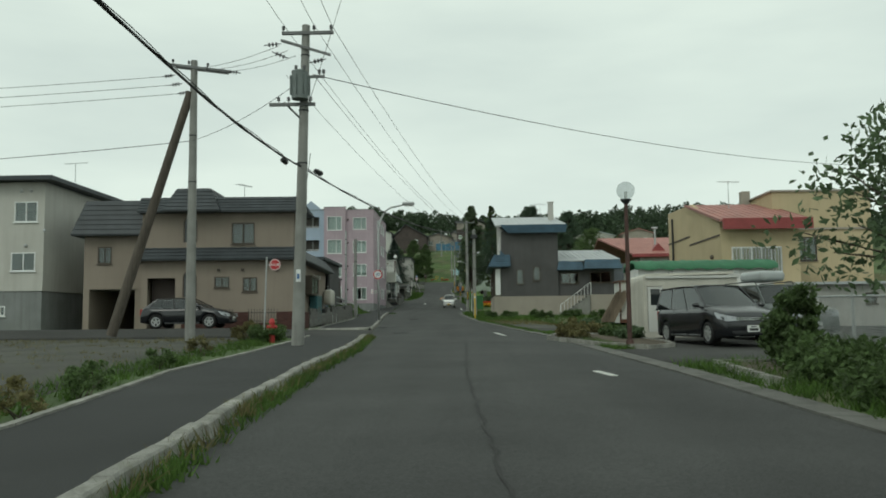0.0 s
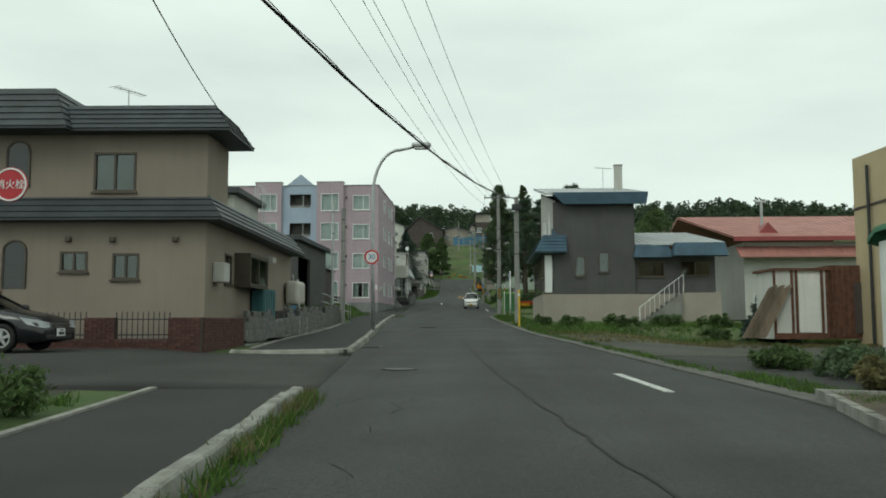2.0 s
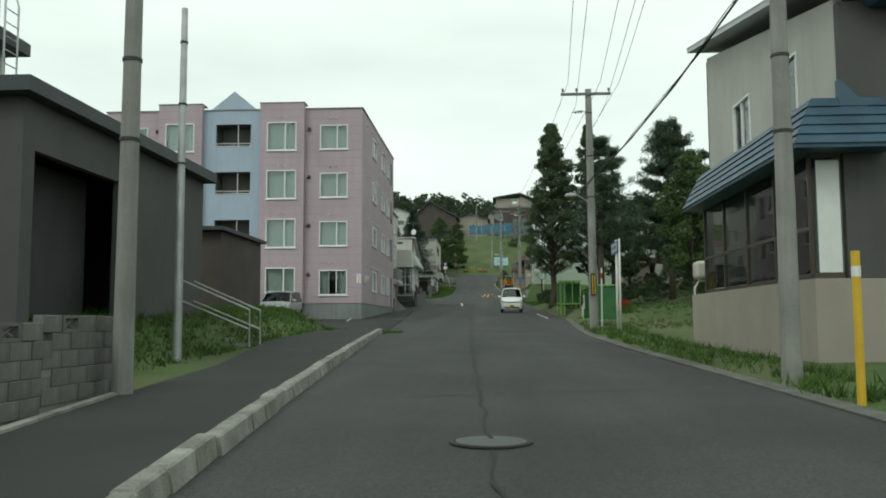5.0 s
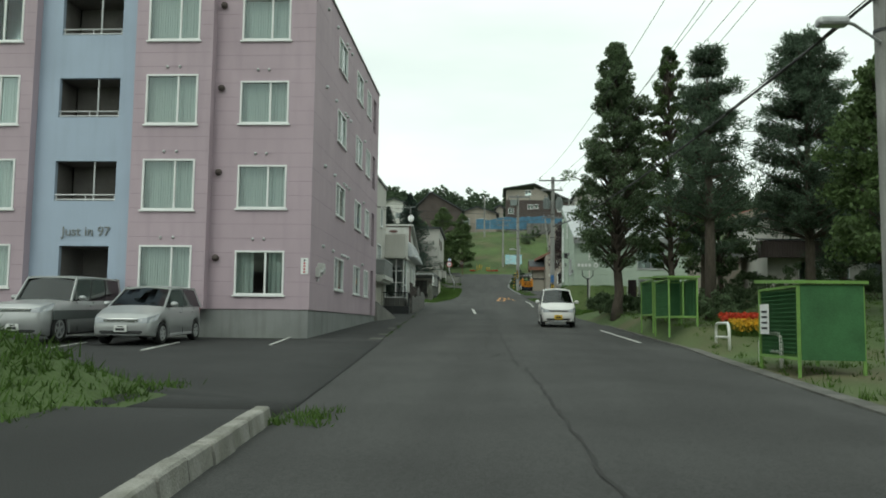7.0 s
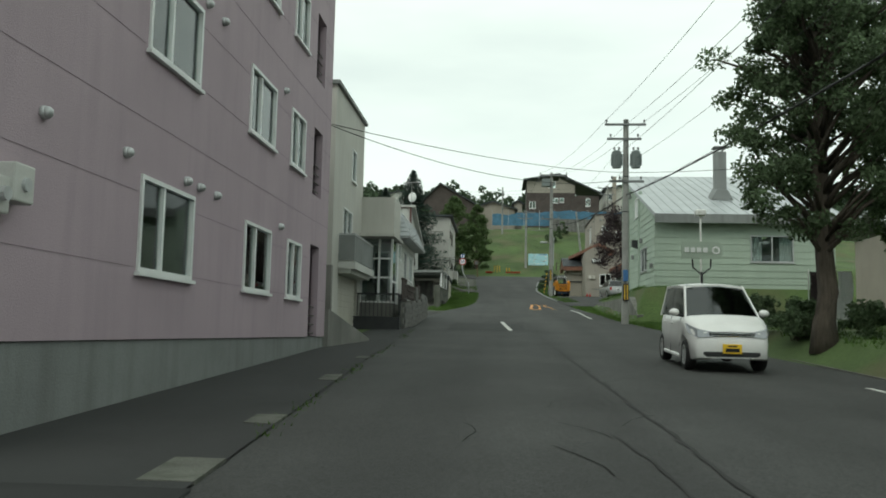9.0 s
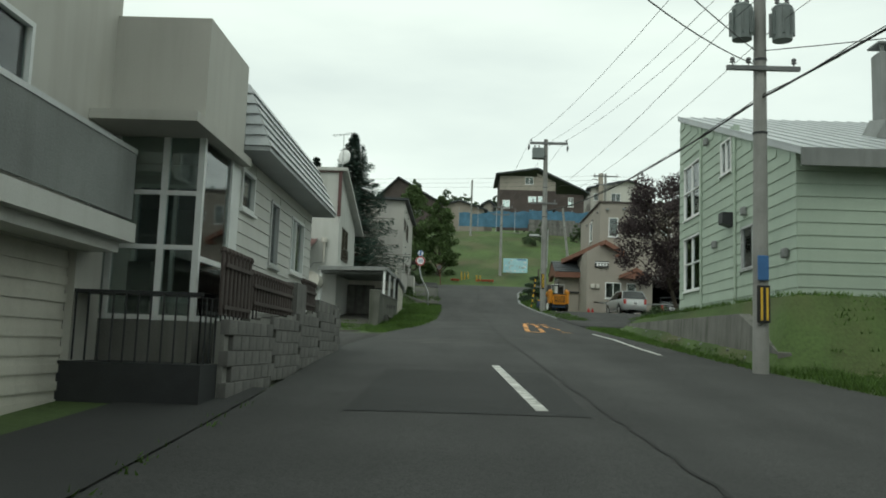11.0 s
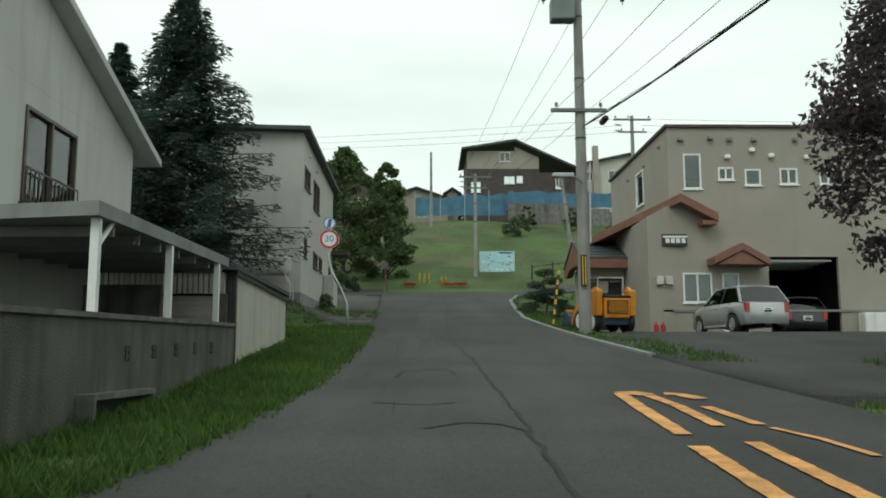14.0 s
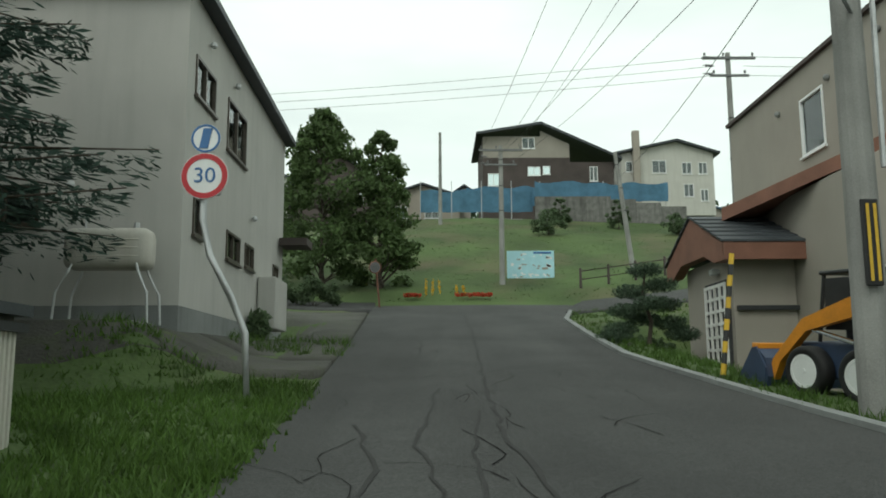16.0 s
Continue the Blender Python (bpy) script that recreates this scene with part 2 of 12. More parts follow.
M_wood = mat("weathered_plank", (0.20, 0.16, 0.12), 0.9, 0.25, 2, 40, 0.4, grain=(3, 3, 0.6), island=0.25)
M_grass = leaf_mat("grass_blade", (0.080, 0.142, 0.031), 0.35)
M_drygrass = leaf_mat("dry_grass_blade", (0.17, 0.155, 0.07), 0.35)
M_leaf = leaf_mat("broad_leaf", (0.098, 0.148, 0.056))
M_leafdark = leaf_mat("dark_leaf", (0.102, 0.146, 0.076))
M_hillgrass = leaf_mat("hill_grass_blade", (0.056, 0.098, 0.030), 0.35)
M_needle = leaf_mat("pine_needle", (0.080, 0.118, 0.076))
M_spruce = leaf_mat("spruce_needle", (0.058, 0.092, 0.074))
M_plum = leaf_mat("plum_leaf", (0.070, 0.053, 0.056))
M_bark = mat("bark", (0.085, 0.07, 0.055), 0.95, 0.3, 4, 30, 0.7, grain=(4, 4, 0.7))
M_forest = leaf_mat("far_forest_leaf", (0.062, 0.092, 0.052))
M_wire = mat("wire_black", (0.02, 0.02, 0.02), 0.6, 0.1, 2, 20, 0)
M_carblack = mat("black_car_paint", (0.012, 0.013, 0.016), 0.22, 0.1, 3, 30, 0, spec=0.7)
M_carsilver = mat("silver_car_paint", (0.42, 0.43, 0.43), 0.3, 0.05, 3, 60, 0, metal=0.4, spec=0.6)
M_carwhite = mat("white_car_paint", (0.75, 0.75, 0.73), 0.25, 0.04, 3, 30, 0, spec=0.6)
M_cargrey = mat("grey_green_car_paint", (0.10, 0.115, 0.11), 0.28, 0.08, 3, 30, 0, metal=0.2, spec=0.6)
M_chrome = mat("chrome", (0.75, 0.76, 0.77), 0.15, 0.05, 3, 30, 0, metal=1.0)
M_lampglass = mat("headlamp_lens", (0.34, 0.36, 0.38), 0.1, 0.08, 8, 30, 0, spec=0.8)
M_redlens = mat("red_lens", (0.32, 0.015, 0.012), 0.2, 0.1, 8, 30, 0, spec=0.7)
M_yellowplate = mat("yellow_plate", (0.75, 0.48, 0.03), 0.5, 0.05, 3, 30, 0)
M_signred = mat("sign_red", (0.45, 0.03, 0.04), 0.5, 0.1, 3, 30, 0)
M_signblue = mat("sign_blue", (0.05, 0.14, 0.32), 0.5, 0.08, 3, 30, 0)
M_signwhite = mat("sign_white", (0.72, 0.73, 0.72), 0.5, 0.05, 3, 30, 0)
M_machine = mat("orange_machine_paint", (0.62, 0.24, 0.02), 0.45, 0.12, 3, 30, 0.05)
M_tarpblue = mat("blue_net", (0.07, 0.165, 0.25), 0.8, 0.2, 1.5, 20, 0.2)
M_tarpgreen = mat("green_tarp", (0.05, 0.16, 0.085), 0.7, 0.2, 1.5, 20, 0.2)
M_meshgreen = mat("green_steel", (0.17, 0.31, 0.075), 0.6, 0.15, 2, 30, 0.05)
M_netgreen = mat("dark_green_net", (0.05, 0.145, 0.055), 0.85, 0.2, 2, 40, 0.2)
M_flower_r = leaf_mat("red_petal", (0.50, 0.06, 0.03), 0.25)
M_flower_y = leaf_mat("yellow_petal", (0.70, 0.42, 0.04), 0.25)
M_mapblue = mat("map_pale_blue", (0.38, 0.62, 0.68), 0.6, 0.06, 3, 30, 0)
M_teal = mat("teal_metal", (0.035, 0.11, 0.12), 0.5, 0.15, 3, 30, 0.05)
M_darkglass = mat("dark_window_glass", (0.02, 0.024, 0.025), 0.08, 0.1, 2, 20, 0, spec=0.7)
M_tank = mat("cream_tank_paint", (0.52, 0.50, 0.45), 0.5, 0.08, 2, 30, 0.03, stain=(0.3, 0.26, 0.2), stain_amount=0.4)
M_globe = mat("milky_globe", (0.62, 0.63, 0.62), 0.25, 0.05, 3, 30, 0)
M_clearglobe = bpy.data.materials.new("clear_globe_glass")
M_clearglobe.use_nodes = True
gn, gl_ = M_clearglobe.node_tree.nodes, M_clearglobe.node_tree.links
gn.clear()
g_out, g_mix, g_clear, g_haze = gn.new("ShaderNodeOutputMaterial"), gn.new("ShaderNodeMixShader"), gn.new("ShaderNodeBsdfTransparent"), gn.new("ShaderNodeBsdfTranslucent")
g_clear.inputs["Color"].default_value, g_haze.inputs["Color"].default_value = (0.93, 0.95, 0.95, 1), (0.6, 0.62, 0.62, 1)
g_mix.inputs["Fac"].default_value = 0.3
gl_.new(g_clear.outputs[0], g_mix.inputs[1])
gl_.new(g_haze.outputs[0], g_mix.inputs[2])
gl_.new(g_mix.outputs[0], g_out.inputs["Surface"])
M_polebrown = mat("dark_brown_pole_paint", (0.07, 0.035, 0.028), 0.6, 0.3, 4, 40, 0.2)
M_mirror = mat("traffic_mirror", (0.9, 0.9, 0.9), 0.04, 0.0, 3, 30, 0, metal=1.0)
# near-black colour that stands for shade in recesses and openings
M_voidshade = mat("void_shade_colour", (0.05, 0.05, 0.052), 0.9, 0.2, 1, 20, 0.0)
M_yellowpipe = mat("yellow_guard_pipe", (0.62, 0.40, 0.04), 0.6, 0.1, 3, 30, 0)
M_hydrant = mat("red_hydrant_paint", (0.42, 0.03, 0.03), 0.5, 0.12, 3, 30, 0.05)
M_shopwhite = mat("grey_white_render", (0.47, 0.475, 0.45), 0.85, 0.07, 0.7, 60, 0.2, stain=(0.33, 0.33, 0.30), stain_amount=0.5)
M_roofmaroon = mat("dull_maroon_metal_roof", (0.17, 0.088, 0.082), 0.55, 0.18, 1.0, 30, 0.1, stain=(0.11, 0.07, 0.065), stain_amount=0.5)
M_maroon = mat("dark_maroon_trim", (0.095, 0.045, 0.042), 0.6, 0.15, 2, 40, 0.1)
M_oldwall = mat("streaked_old_concrete", (0.165, 0.163, 0.148), 0.95, 0.22, 0.9, 45, 0.6, stain=(0.055, 0.06, 0.045), stain_amount=0.85)
M_purlin = mat("beige_ribbed_metal", (0.52, 0.50, 0.44), 0.55, 0.08, 1.2, 30, 0.05, stain=(0.32, 0.30, 0.25), stain_amount=0.4)


# ---------------------------------------------------------------- mesh helpers
def finish(name, bm, material, smooth=False, recalc=True):
    me = bpy.data.meshes.new(name)
    if recalc:
        bmesh.ops.recalc_face_normals(bm, faces=bm.faces)
    bm.to_mesh(me)
    bm.free()
    me.materials.append(material)
    if smooth:
        me.polygons.foreach_set("use_smooth", [True] * len(me.polygons))
    return me


INV = {}  # things whose parts are built in the world's own coordinates


def part(name, bm, material, parent, label="", smooth=False):
    """Links a bmesh as one mesh object under a thing or a part."""
    if name in PIECES:
        return pieces(name, PIECES[name], bm, material, parent, label, smooth)
    ob = new(name, finish(name, bm, material, smooth))
    ob.parent = parent
    if parent.name in INV:
        ob.matrix_parent_inverse = INV[parent.name]
    if label:
        ob["label"] = label
    return ob


PIECES = {"roof": "roof_piece", "lower_roof": "roof_course", "upper_roof": "roof_course", "wing_roof": "roof_course", "bay_roof": "roof_course", "roller_shutter": "shutter_slat", "weatherboard": "", "stair_rail": "rail_bar", "downpipe": "", "wall": "", "filler_pipe": "", "floor_slab": "", "iron_fence": "paling", "balcony_rail": "", "mansard": "roof_course", "roof_deck": "", "siding": "siding_board", "frame": "frame_bar", "roof_coping": "", "porch_frame": "frame_bar", "porch_rail": "rail_bar", "roof_seams": "roof_seam", "panel_joint": "", "garage_wall": "", "garage_lining": "", "back_panel": "", "bay_window": "frame_bar", "balcony": "", "window_rail": "rail_bar", "eaves_trim": ""}


def pieces(name, piece, bm, material, parent, label="", smooth=False):
    """Each loose piece of the mesh becomes an object: siblings of one name, or the largest with the rest as its pieces."""
    left, groups = set(bm.verts), []
    while left:
        stack, got = [left.pop()], []
        while stack:
            v = stack.pop()
            got.append(v)
            for e in v.link_edges:
                o = e.other_vert(v)
                if o in left:
                    left.remove(o)
                    stack.append(o)
        groups.append(got)
    meshes = []
    for g in groups:
        q = bmesh.new()
        at = {v: q.verts.new(v.co) for v in g}
        for f in {f for v in g for f in v.link_faces}:
            q.faces.new([at[v] for v in f.verts])
        meshes.append((sum(f.calc_area() for f in q.faces), q))
    bm.free()
    meshes.sort(key=lambda m: -m[0])
    first = None
    for k, (_, q) in enumerate(meshes):
        deep = first is not None and piece and parent.parent is None
        nm = name if first is None or not piece else piece
        host = first if deep else parent
        ob = new(nm, finish(nm, q, material, smooth))
        ob.parent = host
        if deep:
            pass
        elif parent.name in INV:
            ob.matrix_parent_inverse = INV[parent.name]
        if label and first is None:
            ob["label"] = label
        first = first or ob
    return first


def thing(name, label, category, at=(0, 0, 0), rz=0.0, group="", kind=""):
    ob = new(name)
    ob.matrix_world = pose(*at, 0, 0, rz)
    ob.empty_display_size = 0.2
    return tagged(ob, label, category, group, kind)


def placed(name, label, category, at, group="", kind=""):
    """A thing whose parts are built in the world's coordinates."""
    ob = thing(name, label, category, at, 0.0, group, kind)
    INV[ob.name] = pose(*at).inverted()
    return ob


def solid(name, bm, material, label, category, group="", kind="", smooth=False):
    return tagged(new(name, finish(name, bm, material, smooth)), label, category, group, kind)


def B():
    return bmesh.new()


def hexa(bm, p):
    v = [bm.verts.new(q) for q in p]
    for f in ((0, 3, 2, 1), (4, 5, 6, 7), (0, 1, 5, 4), (1, 2, 6, 5), (2, 3, 7, 6), (3, 0, 4, 7)):
        bm.faces.new([v[i] for i in f])
    return v


def bx(bm, x0, x1, y0, y1, z0, z1):
    return hexa(bm, [(x0, y0, z0), (x1, y0, z0), (x1, y1, z0), (x0, y1, z0), (x0, y0, z1), (x1, y0, z1), (x1, y1, z1), (x0, y1, z1)])


def bevbox(bm, x0, x1, y0, y1, z0, z1, r=0.03, seg=2):
    t = bmesh.new()
    bx(t, x0, x1, y0, y1, z0, z1)
    bmesh.ops.bevel(t, geom=t.edges[:], offset=r, segments=seg, affect="EDGES", profile=0.5)
    m = bpy.data.meshes.new("tmp")
    t.to_mesh(m)
    t.free()
    bm.from_mesh(m)
    bpy.data.meshes.remove(m)


def quad(bm, a, b, c, d):
    return bm.faces.new([bm.verts.new(p) for p in (a, b, c, d)])


def prism(bm, pts, fn0, fn1):
    """A prism over a polygon: fn0 and fn1 map its 2D points to the two ends."""
    a = [bm.verts.new(fn0(p)) for p in pts]
    b = [bm.verts.new(fn1(p)) for p in pts]
    k = len(pts)
    bm.faces.new(a[::-1])
    bm.faces.new(b)
    for i in range(k):
        bm.faces.new((a[i], a[(i + 1) % k], b[(i + 1) % k], b[i]))


def rod(bm, p0, p1, r0, r1=None, seg=10, caps=True):
    r1 = r0 if r1 is None else r1
    p0, p1 = Vector(p0), Vector(p1)
    d = (p1 - p0).normalized()
    s = d.cross(Vector((0, 0, 1)) if abs(d.z) < 0.95 else Vector((1, 0, 0))).normalized()
    t = d.cross(s)
    ring = []
    for p, r in ((p0, r0), (p1, r1)):
        ring.append([bm.verts.new(p + r * (math.cos(a) * s + math.sin(a) * t)) for a in (2 * math.pi * i / seg for i in range(seg))])
    for i in range(seg):
        bm.faces.new((ring[0][i], ring[0][(i + 1) % seg], ring[1][(i + 1) % seg], ring[1][i]))
    if caps:
        bm.faces.new(ring[0][::-1])
        bm.faces.new(ring[1])


def tube(bm, pts, r, seg=6, close=True):
    pts = [Vector(p) for p in pts]
    rings = []
    for i, p in enumerate(pts):
        d = (pts[min(i + 1, len(pts) - 1)] - pts[max(i - 1, 0)]).normalized()
        s = d.cross(Vector((0, 0, 1)) if abs(d.z) < 0.9 else Vector((1, 0, 0))).normalized()
        t = d.cross(s)
        rr = r[i] if isinstance(r, (list, tuple)) else r
        rings.append([bm.verts.new(p + rr * (math.cos(a) * s + math.sin(a) * t)) for a in (2 * math.pi * k / seg for k in range(seg))])
    for a, b in zip(rings, rings[1:]):
        # the ring is turned where the frame flips, so that the tube stays straight
        best = min(range(seg), key=lambda k: (a[0].co - b[k].co).length)
        for i in range(seg):
            bm.faces.new((a[i], a[(i + 1) % seg], b[(best + i + 1) % seg], b[(best + i) % seg]))
    if close:
        bm.faces.new(rings[0][::-1])
        bm.faces.new(rings[-1])


def ball(bm, c, r, u=14, v=8, squash=1.0):
    bmesh.ops.create_uvsphere(bm, u_segments=u, v_segments=v, radius=r, matrix=Matrix.Translation(c) @ Matrix.Diagonal((1, 1, squash, 1)))


def ring(bm, c, axis, r0, r1, w, seg=24):
    """A flat ring (or a disc, r0 = 0) of the width w along its axis."""
    d = Vector(axis).normalized()
    s = d.cross(Vector((0, 0, 1)) if abs(d.z) < 0.95 else Vector((1, 0, 0))).normalized()
    t = d.cross(s)
    c = Vector(c)
    sides = []
    for off in (-w / 2, w / 2):
        for r in ((r0, r1) if r0 else (r1,)):
            sides.append([bm.verts.new(c + off * d + r * (math.cos(a) * s + math.sin(a) * t)) for a in (2 * math.pi * i / seg for i in range(seg))])
    if not r0:
        bm.faces.new(sides[0][::-1])
        bm.faces.new(sides[1])
        for i in range(seg):
            bm.faces.new((sides[0][i], sides[0][(i + 1) % seg], sides[1][(i + 1) % seg], sides[1][i]))
        return
    for a, b in ((0, 1), (1, 3), (3, 2), (2, 0)):
        for i in range(seg):
            bm.faces.new((sides[a][i], sides[a][(i + 1) % seg], sides[b][(i + 1) % seg], sides[b][i]))


class Face:
    """A wall's outer plane: a runs along it, d out of it, z up."""

    def __init__(self, ox, oy, ux, uy, nx, ny):
        self.o, self.u, self.n = (ox, oy), (ux, uy), (nx, ny)

    def __call__(self, a, d, z):
        return (self.o[0] + a * self.u[0] + d * self.n[0], self.o[1] + a * self.u[1] + d * self.n[1], z)


def fbx(bm, F, a0, a1, d0, d1, z0, z1):
    return hexa(bm, [F(a0, d0, z0), F(a1, d0, z0), F(a1, d1, z0), F(a0, d1, z0), F(a0, d0, z1), F(a1, d0, z1), F(a1, d1, z1), F(a0, d1, z1)])


def wall(bm, F, a0, a1, z0, z1, holes=(), th=0.16):
    """A wall with a thickness and openings that go through it."""
    hs = [(max(h[0], a0), min(h[1], a1), max(h[2], z0), min(h[3], z1)) for h in holes if h[0] < a1 and h[1] > a0 and h[2] < z1 and h[3] > z0]
    A = sorted({a0, a1, *(h[0] for h in hs), *(h[1] for h in hs)})
    Z = sorted({z0, z1, *(h[2] for h in hs), *(h[3] for h in hs)})

    def full(i, k):
        if not (0 <= i < len(A) - 1 and 0 <= k < len(Z) - 1):
            return False
        a, z = (A[i] + A[i + 1]) / 2, (Z[k] + Z[k + 1]) / 2
        return not any(h[0] < a < h[1] and h[2] < z < h[3] for h in hs)

    for i in range(len(A) - 1):
        for k in range(len(Z) - 1):
            if not full(i, k):
                continue
            p, q, r, s = A[i], A[i + 1], Z[k], Z[k + 1]
            quad(bm, F(p, 0, r), F(q, 0, r), F(q, 0, s), F(p, 0, s))
            quad(bm, F(p, -th, r), F(p, -th, s), F(q, -th, s), F(q, -th, r))
            for di, dk, e in ((-1, 0, ((p, r), (p, s))), (1, 0, ((q, r), (q, s))), (0, -1, ((p, r), (q, r))), (0, 1, ((p, s), (q, s)))):
                if not full(i + di, k + dk):
                    (x0, y0), (x1, y1) = e
                    quad(bm, F(x0, 0, y0), F(x1, 0, y1), F(x1, -th, y1), F(x0, -th, y0))
    bmesh.ops.remove_doubles(bm, verts=bm.verts, dist=0.0005)


def window(parent, F, a0, a1, z0, z1, split=(0.5,), frame_mat=None, curtain=0.0, bars=0, proud=0.03, w=0.055, sill=True, name="window", mid=None, glass=None, back=True):
    """A window: frame, panes each on its own, sill, and, if drawn, curtains."""
    fm = frame_mat or M_frame
    bm = B()
    loops = [[bm.verts.new(F(a, d, z)) for a, z in ((a0 + i, z0 + i), (a1 - i, z0 + i), (a1 - i, z1 - i), (a0 + i, z1 - i))] for i, d in ((0, -0.07), (0, proud), (w, proud), (w, -0.07))]
    for p, q in zip(loops, loops[1:] + loops[:1]):
        for i in range(4):
            bm.faces.new((p[i], p[(i + 1) % 4], q[(i + 1) % 4], q[i]))
    ob = part(name, bm, fm, parent)
    deep = parent.parent is None
    cuts = [a0 + w] + [a0 + (a1 - a0) * s for s in split] + [a1 - w]
    for c in cuts[1:-1]:
        bm = B()
        fbx(bm, F, c - w / 2, c + w / 2, -0.06, proud - 0.01, z0 + w, z1 - w)
        part("mullion", bm, fm, ob if deep else parent)
    rows = [z0 + w, z1 - w] if mid is None else [z0 + w, z0 + (z1 - z0) * mid, z1 - w]
    for r in rows[1:-1]:
        bm = B()
        fbx(bm, F, a0 + w, a1 - w, -0.055, proud - 0.015, r - w * 0.4, r + w * 0.4)
        part("transom", bm, fm, ob if deep else parent)
    for p, q in zip(cuts, cuts[1:]):
        for r, s in zip(rows, rows[1:]):
            g = B()
            fbx(g, F, p - 0.005, q + 0.005, -0.035, -0.03, r - 0.005, s + 0.005)
            pane = part("pane", g, glass or M_glass, ob)
            pane.visible_shadow = False
    if sill:
        g = B()
        fbx(g, F, a0 - 0.05, a1 + 0.05, 0.004, proud + 0.04, z0 - 0.05, z0 - 0.003)
        part("sill", g, fm, ob)
    if curtain:
        for p, q, sgn in ((a0, a0 + (a1 - a0) * curtain, 0), (a1 - (a1 - a0) * curtain, a1, 1)):
            if sgn and curtain >= 1.0:
                continue
            g = B()
            k = max(6, int((q - p) / 0.05))
            top = [F(p + (q - p) * i / k, -0.22 + 0.025 * math.sin(i * 2.1) + 0.012 * math.sin(i * 5.3), z1 - 0.02) for i in range(k + 1)]
            vt = [g.verts.new(t) for t in top]
            vb = [g.verts.new((t[0], t[1], z0 - 0.02)) for t in top]
            for i in range(k):
                g.faces.new((vt[i], vt[i + 1], vb[i + 1], vb[i]))
            part("curtain", g, M_curtain, ob, "pale drawn curtain")
    if bars:
        g = B()
        for z in (z0 + 0.02, z0 + bars):
            fbx(g, F, a0, a1, proud + 0.03, proud + 0.055, z, z + 0.025)
        k = max(3, int((a1 - a0) / 0.13))
        for i in range(k + 1):
            a = a0 + (a1 - a0) * i / k
            fbx(g, F, a - 0.008, a + 0.008, proud + 0.035, proud + 0.05, z0 + 0.03, z0 + bars)
        part("window_rail", g, fm, ob)
    return ob


def letters(text, size, material, parent, m, name="lettering", align="CENTER", depth=0.004):
    cu = bpy.data.curves.new(name, "FONT")
    cu.body, cu.size, cu.extrude, cu.align_x, cu.align_y = text, size, depth, align, "CENTER"
    tmp = bpy.data.objects.new(name, cu)
    scene.collection.objects.link(tmp)
    me = bpy.data.meshes.new_from_object(tmp.evaluated_get(bpy.context.evaluated_depsgraph_get()))
    bpy.data.objects.remove(tmp)
    bpy.data.curves.remove(cu)
    me.materials.clear()
    me.materials.append(material)
    me.transform(m)
    ob = new(name, me)
    ob.parent = parent
    if parent.name in INV:
        ob.matrix_parent_inverse = INV[parent.name]
    return ob

# ---------------------------------------------------------------- the lie of the land
ROAD_Z = ((-80, 2.8), (5, 5.04), (25, 5.54), (47.5, 6.03), (69, 6.77), (98, 7.62), (119, 8.50), (129.5, 9.10), (142, 9.93), (150, 10.50), (157, 11.09), (166, 11.95), (175, 12.95), (185, 14.25), (191, 15.15), (194, 15.6))
LEFT_X = ((-80, -3), (5, -6.5), (12, -6.9), (15, -7.15), (22, -7.5), (28, -7.65), (36, -8.25), (47, -9.2), (52, -9.55), (57, -9.95), (65, -10.6), (70, -10.98), (76, -11.42), (80, -11.7), (85, -12.0), (101, -13.05), (112, -13.7), (132, -14.45), (137, -14.7), (144, -14.2), (150, -13.35), (155, -12.95), (165, -13.0), (170, -13.2), (188, -13.9), (194, -14.2))
RIGHT_X = ((-80, 1.5), (5, -0.5), (13, -0.7), (20, -0.92), (26, -1.25), (36, -1.65), (46, -2.55), (51, -3.1), (57, -4.0), (64, -4.55), (75, -5.2), (82, -5.4), (88, -5.15), (100, -4.45), (120, -4.6), (128, -4.95), (134, -5.55), (140, -5.8), (146, -6.1), (152, -6.6), (160, -7.1), (166, -7.6), (173, -8.0), (178, -7.75), (184, -7.4), (189, -6.4), (194, -5.0))


def lerp(table, t):
    if t <= table[0][0]:
        return table[0][1]
    for (a, p), (b, q) in zip(table, table[1:]):
        if t <= b:
            return p + (q - p) * (t - a) / (b - a)
    return table[-1][1]


def smooth01(t):
    t = min(1.0, max(0.0, t))
    return t * t * (3 - 2 * t)


def road_z(y):
    """The road's height, its kinks rounded off."""
    return sum(lerp(ROAD_Z, y + k) for k in (-4, -2, 0, 2, 4)) / 5


# level pads: x0, x1, y0, y1, height, width of the bank
PADS = (
    (-4.6, 30, 168, 179.5, 11.97, 2.6),
    (-34, -16.2, 169.3, 182, 13.2, 1.8),
    (-4.75, 14, 134.2, 151.5, 11.06, 0.5),
    (-1.9, 26, 68, 84, 6.86, 2.0),
    (2, 26, 37.5, 60, 5.98, 3.0),
    (-40, -14.4, 40, 62, 6.12, 2.0),
)


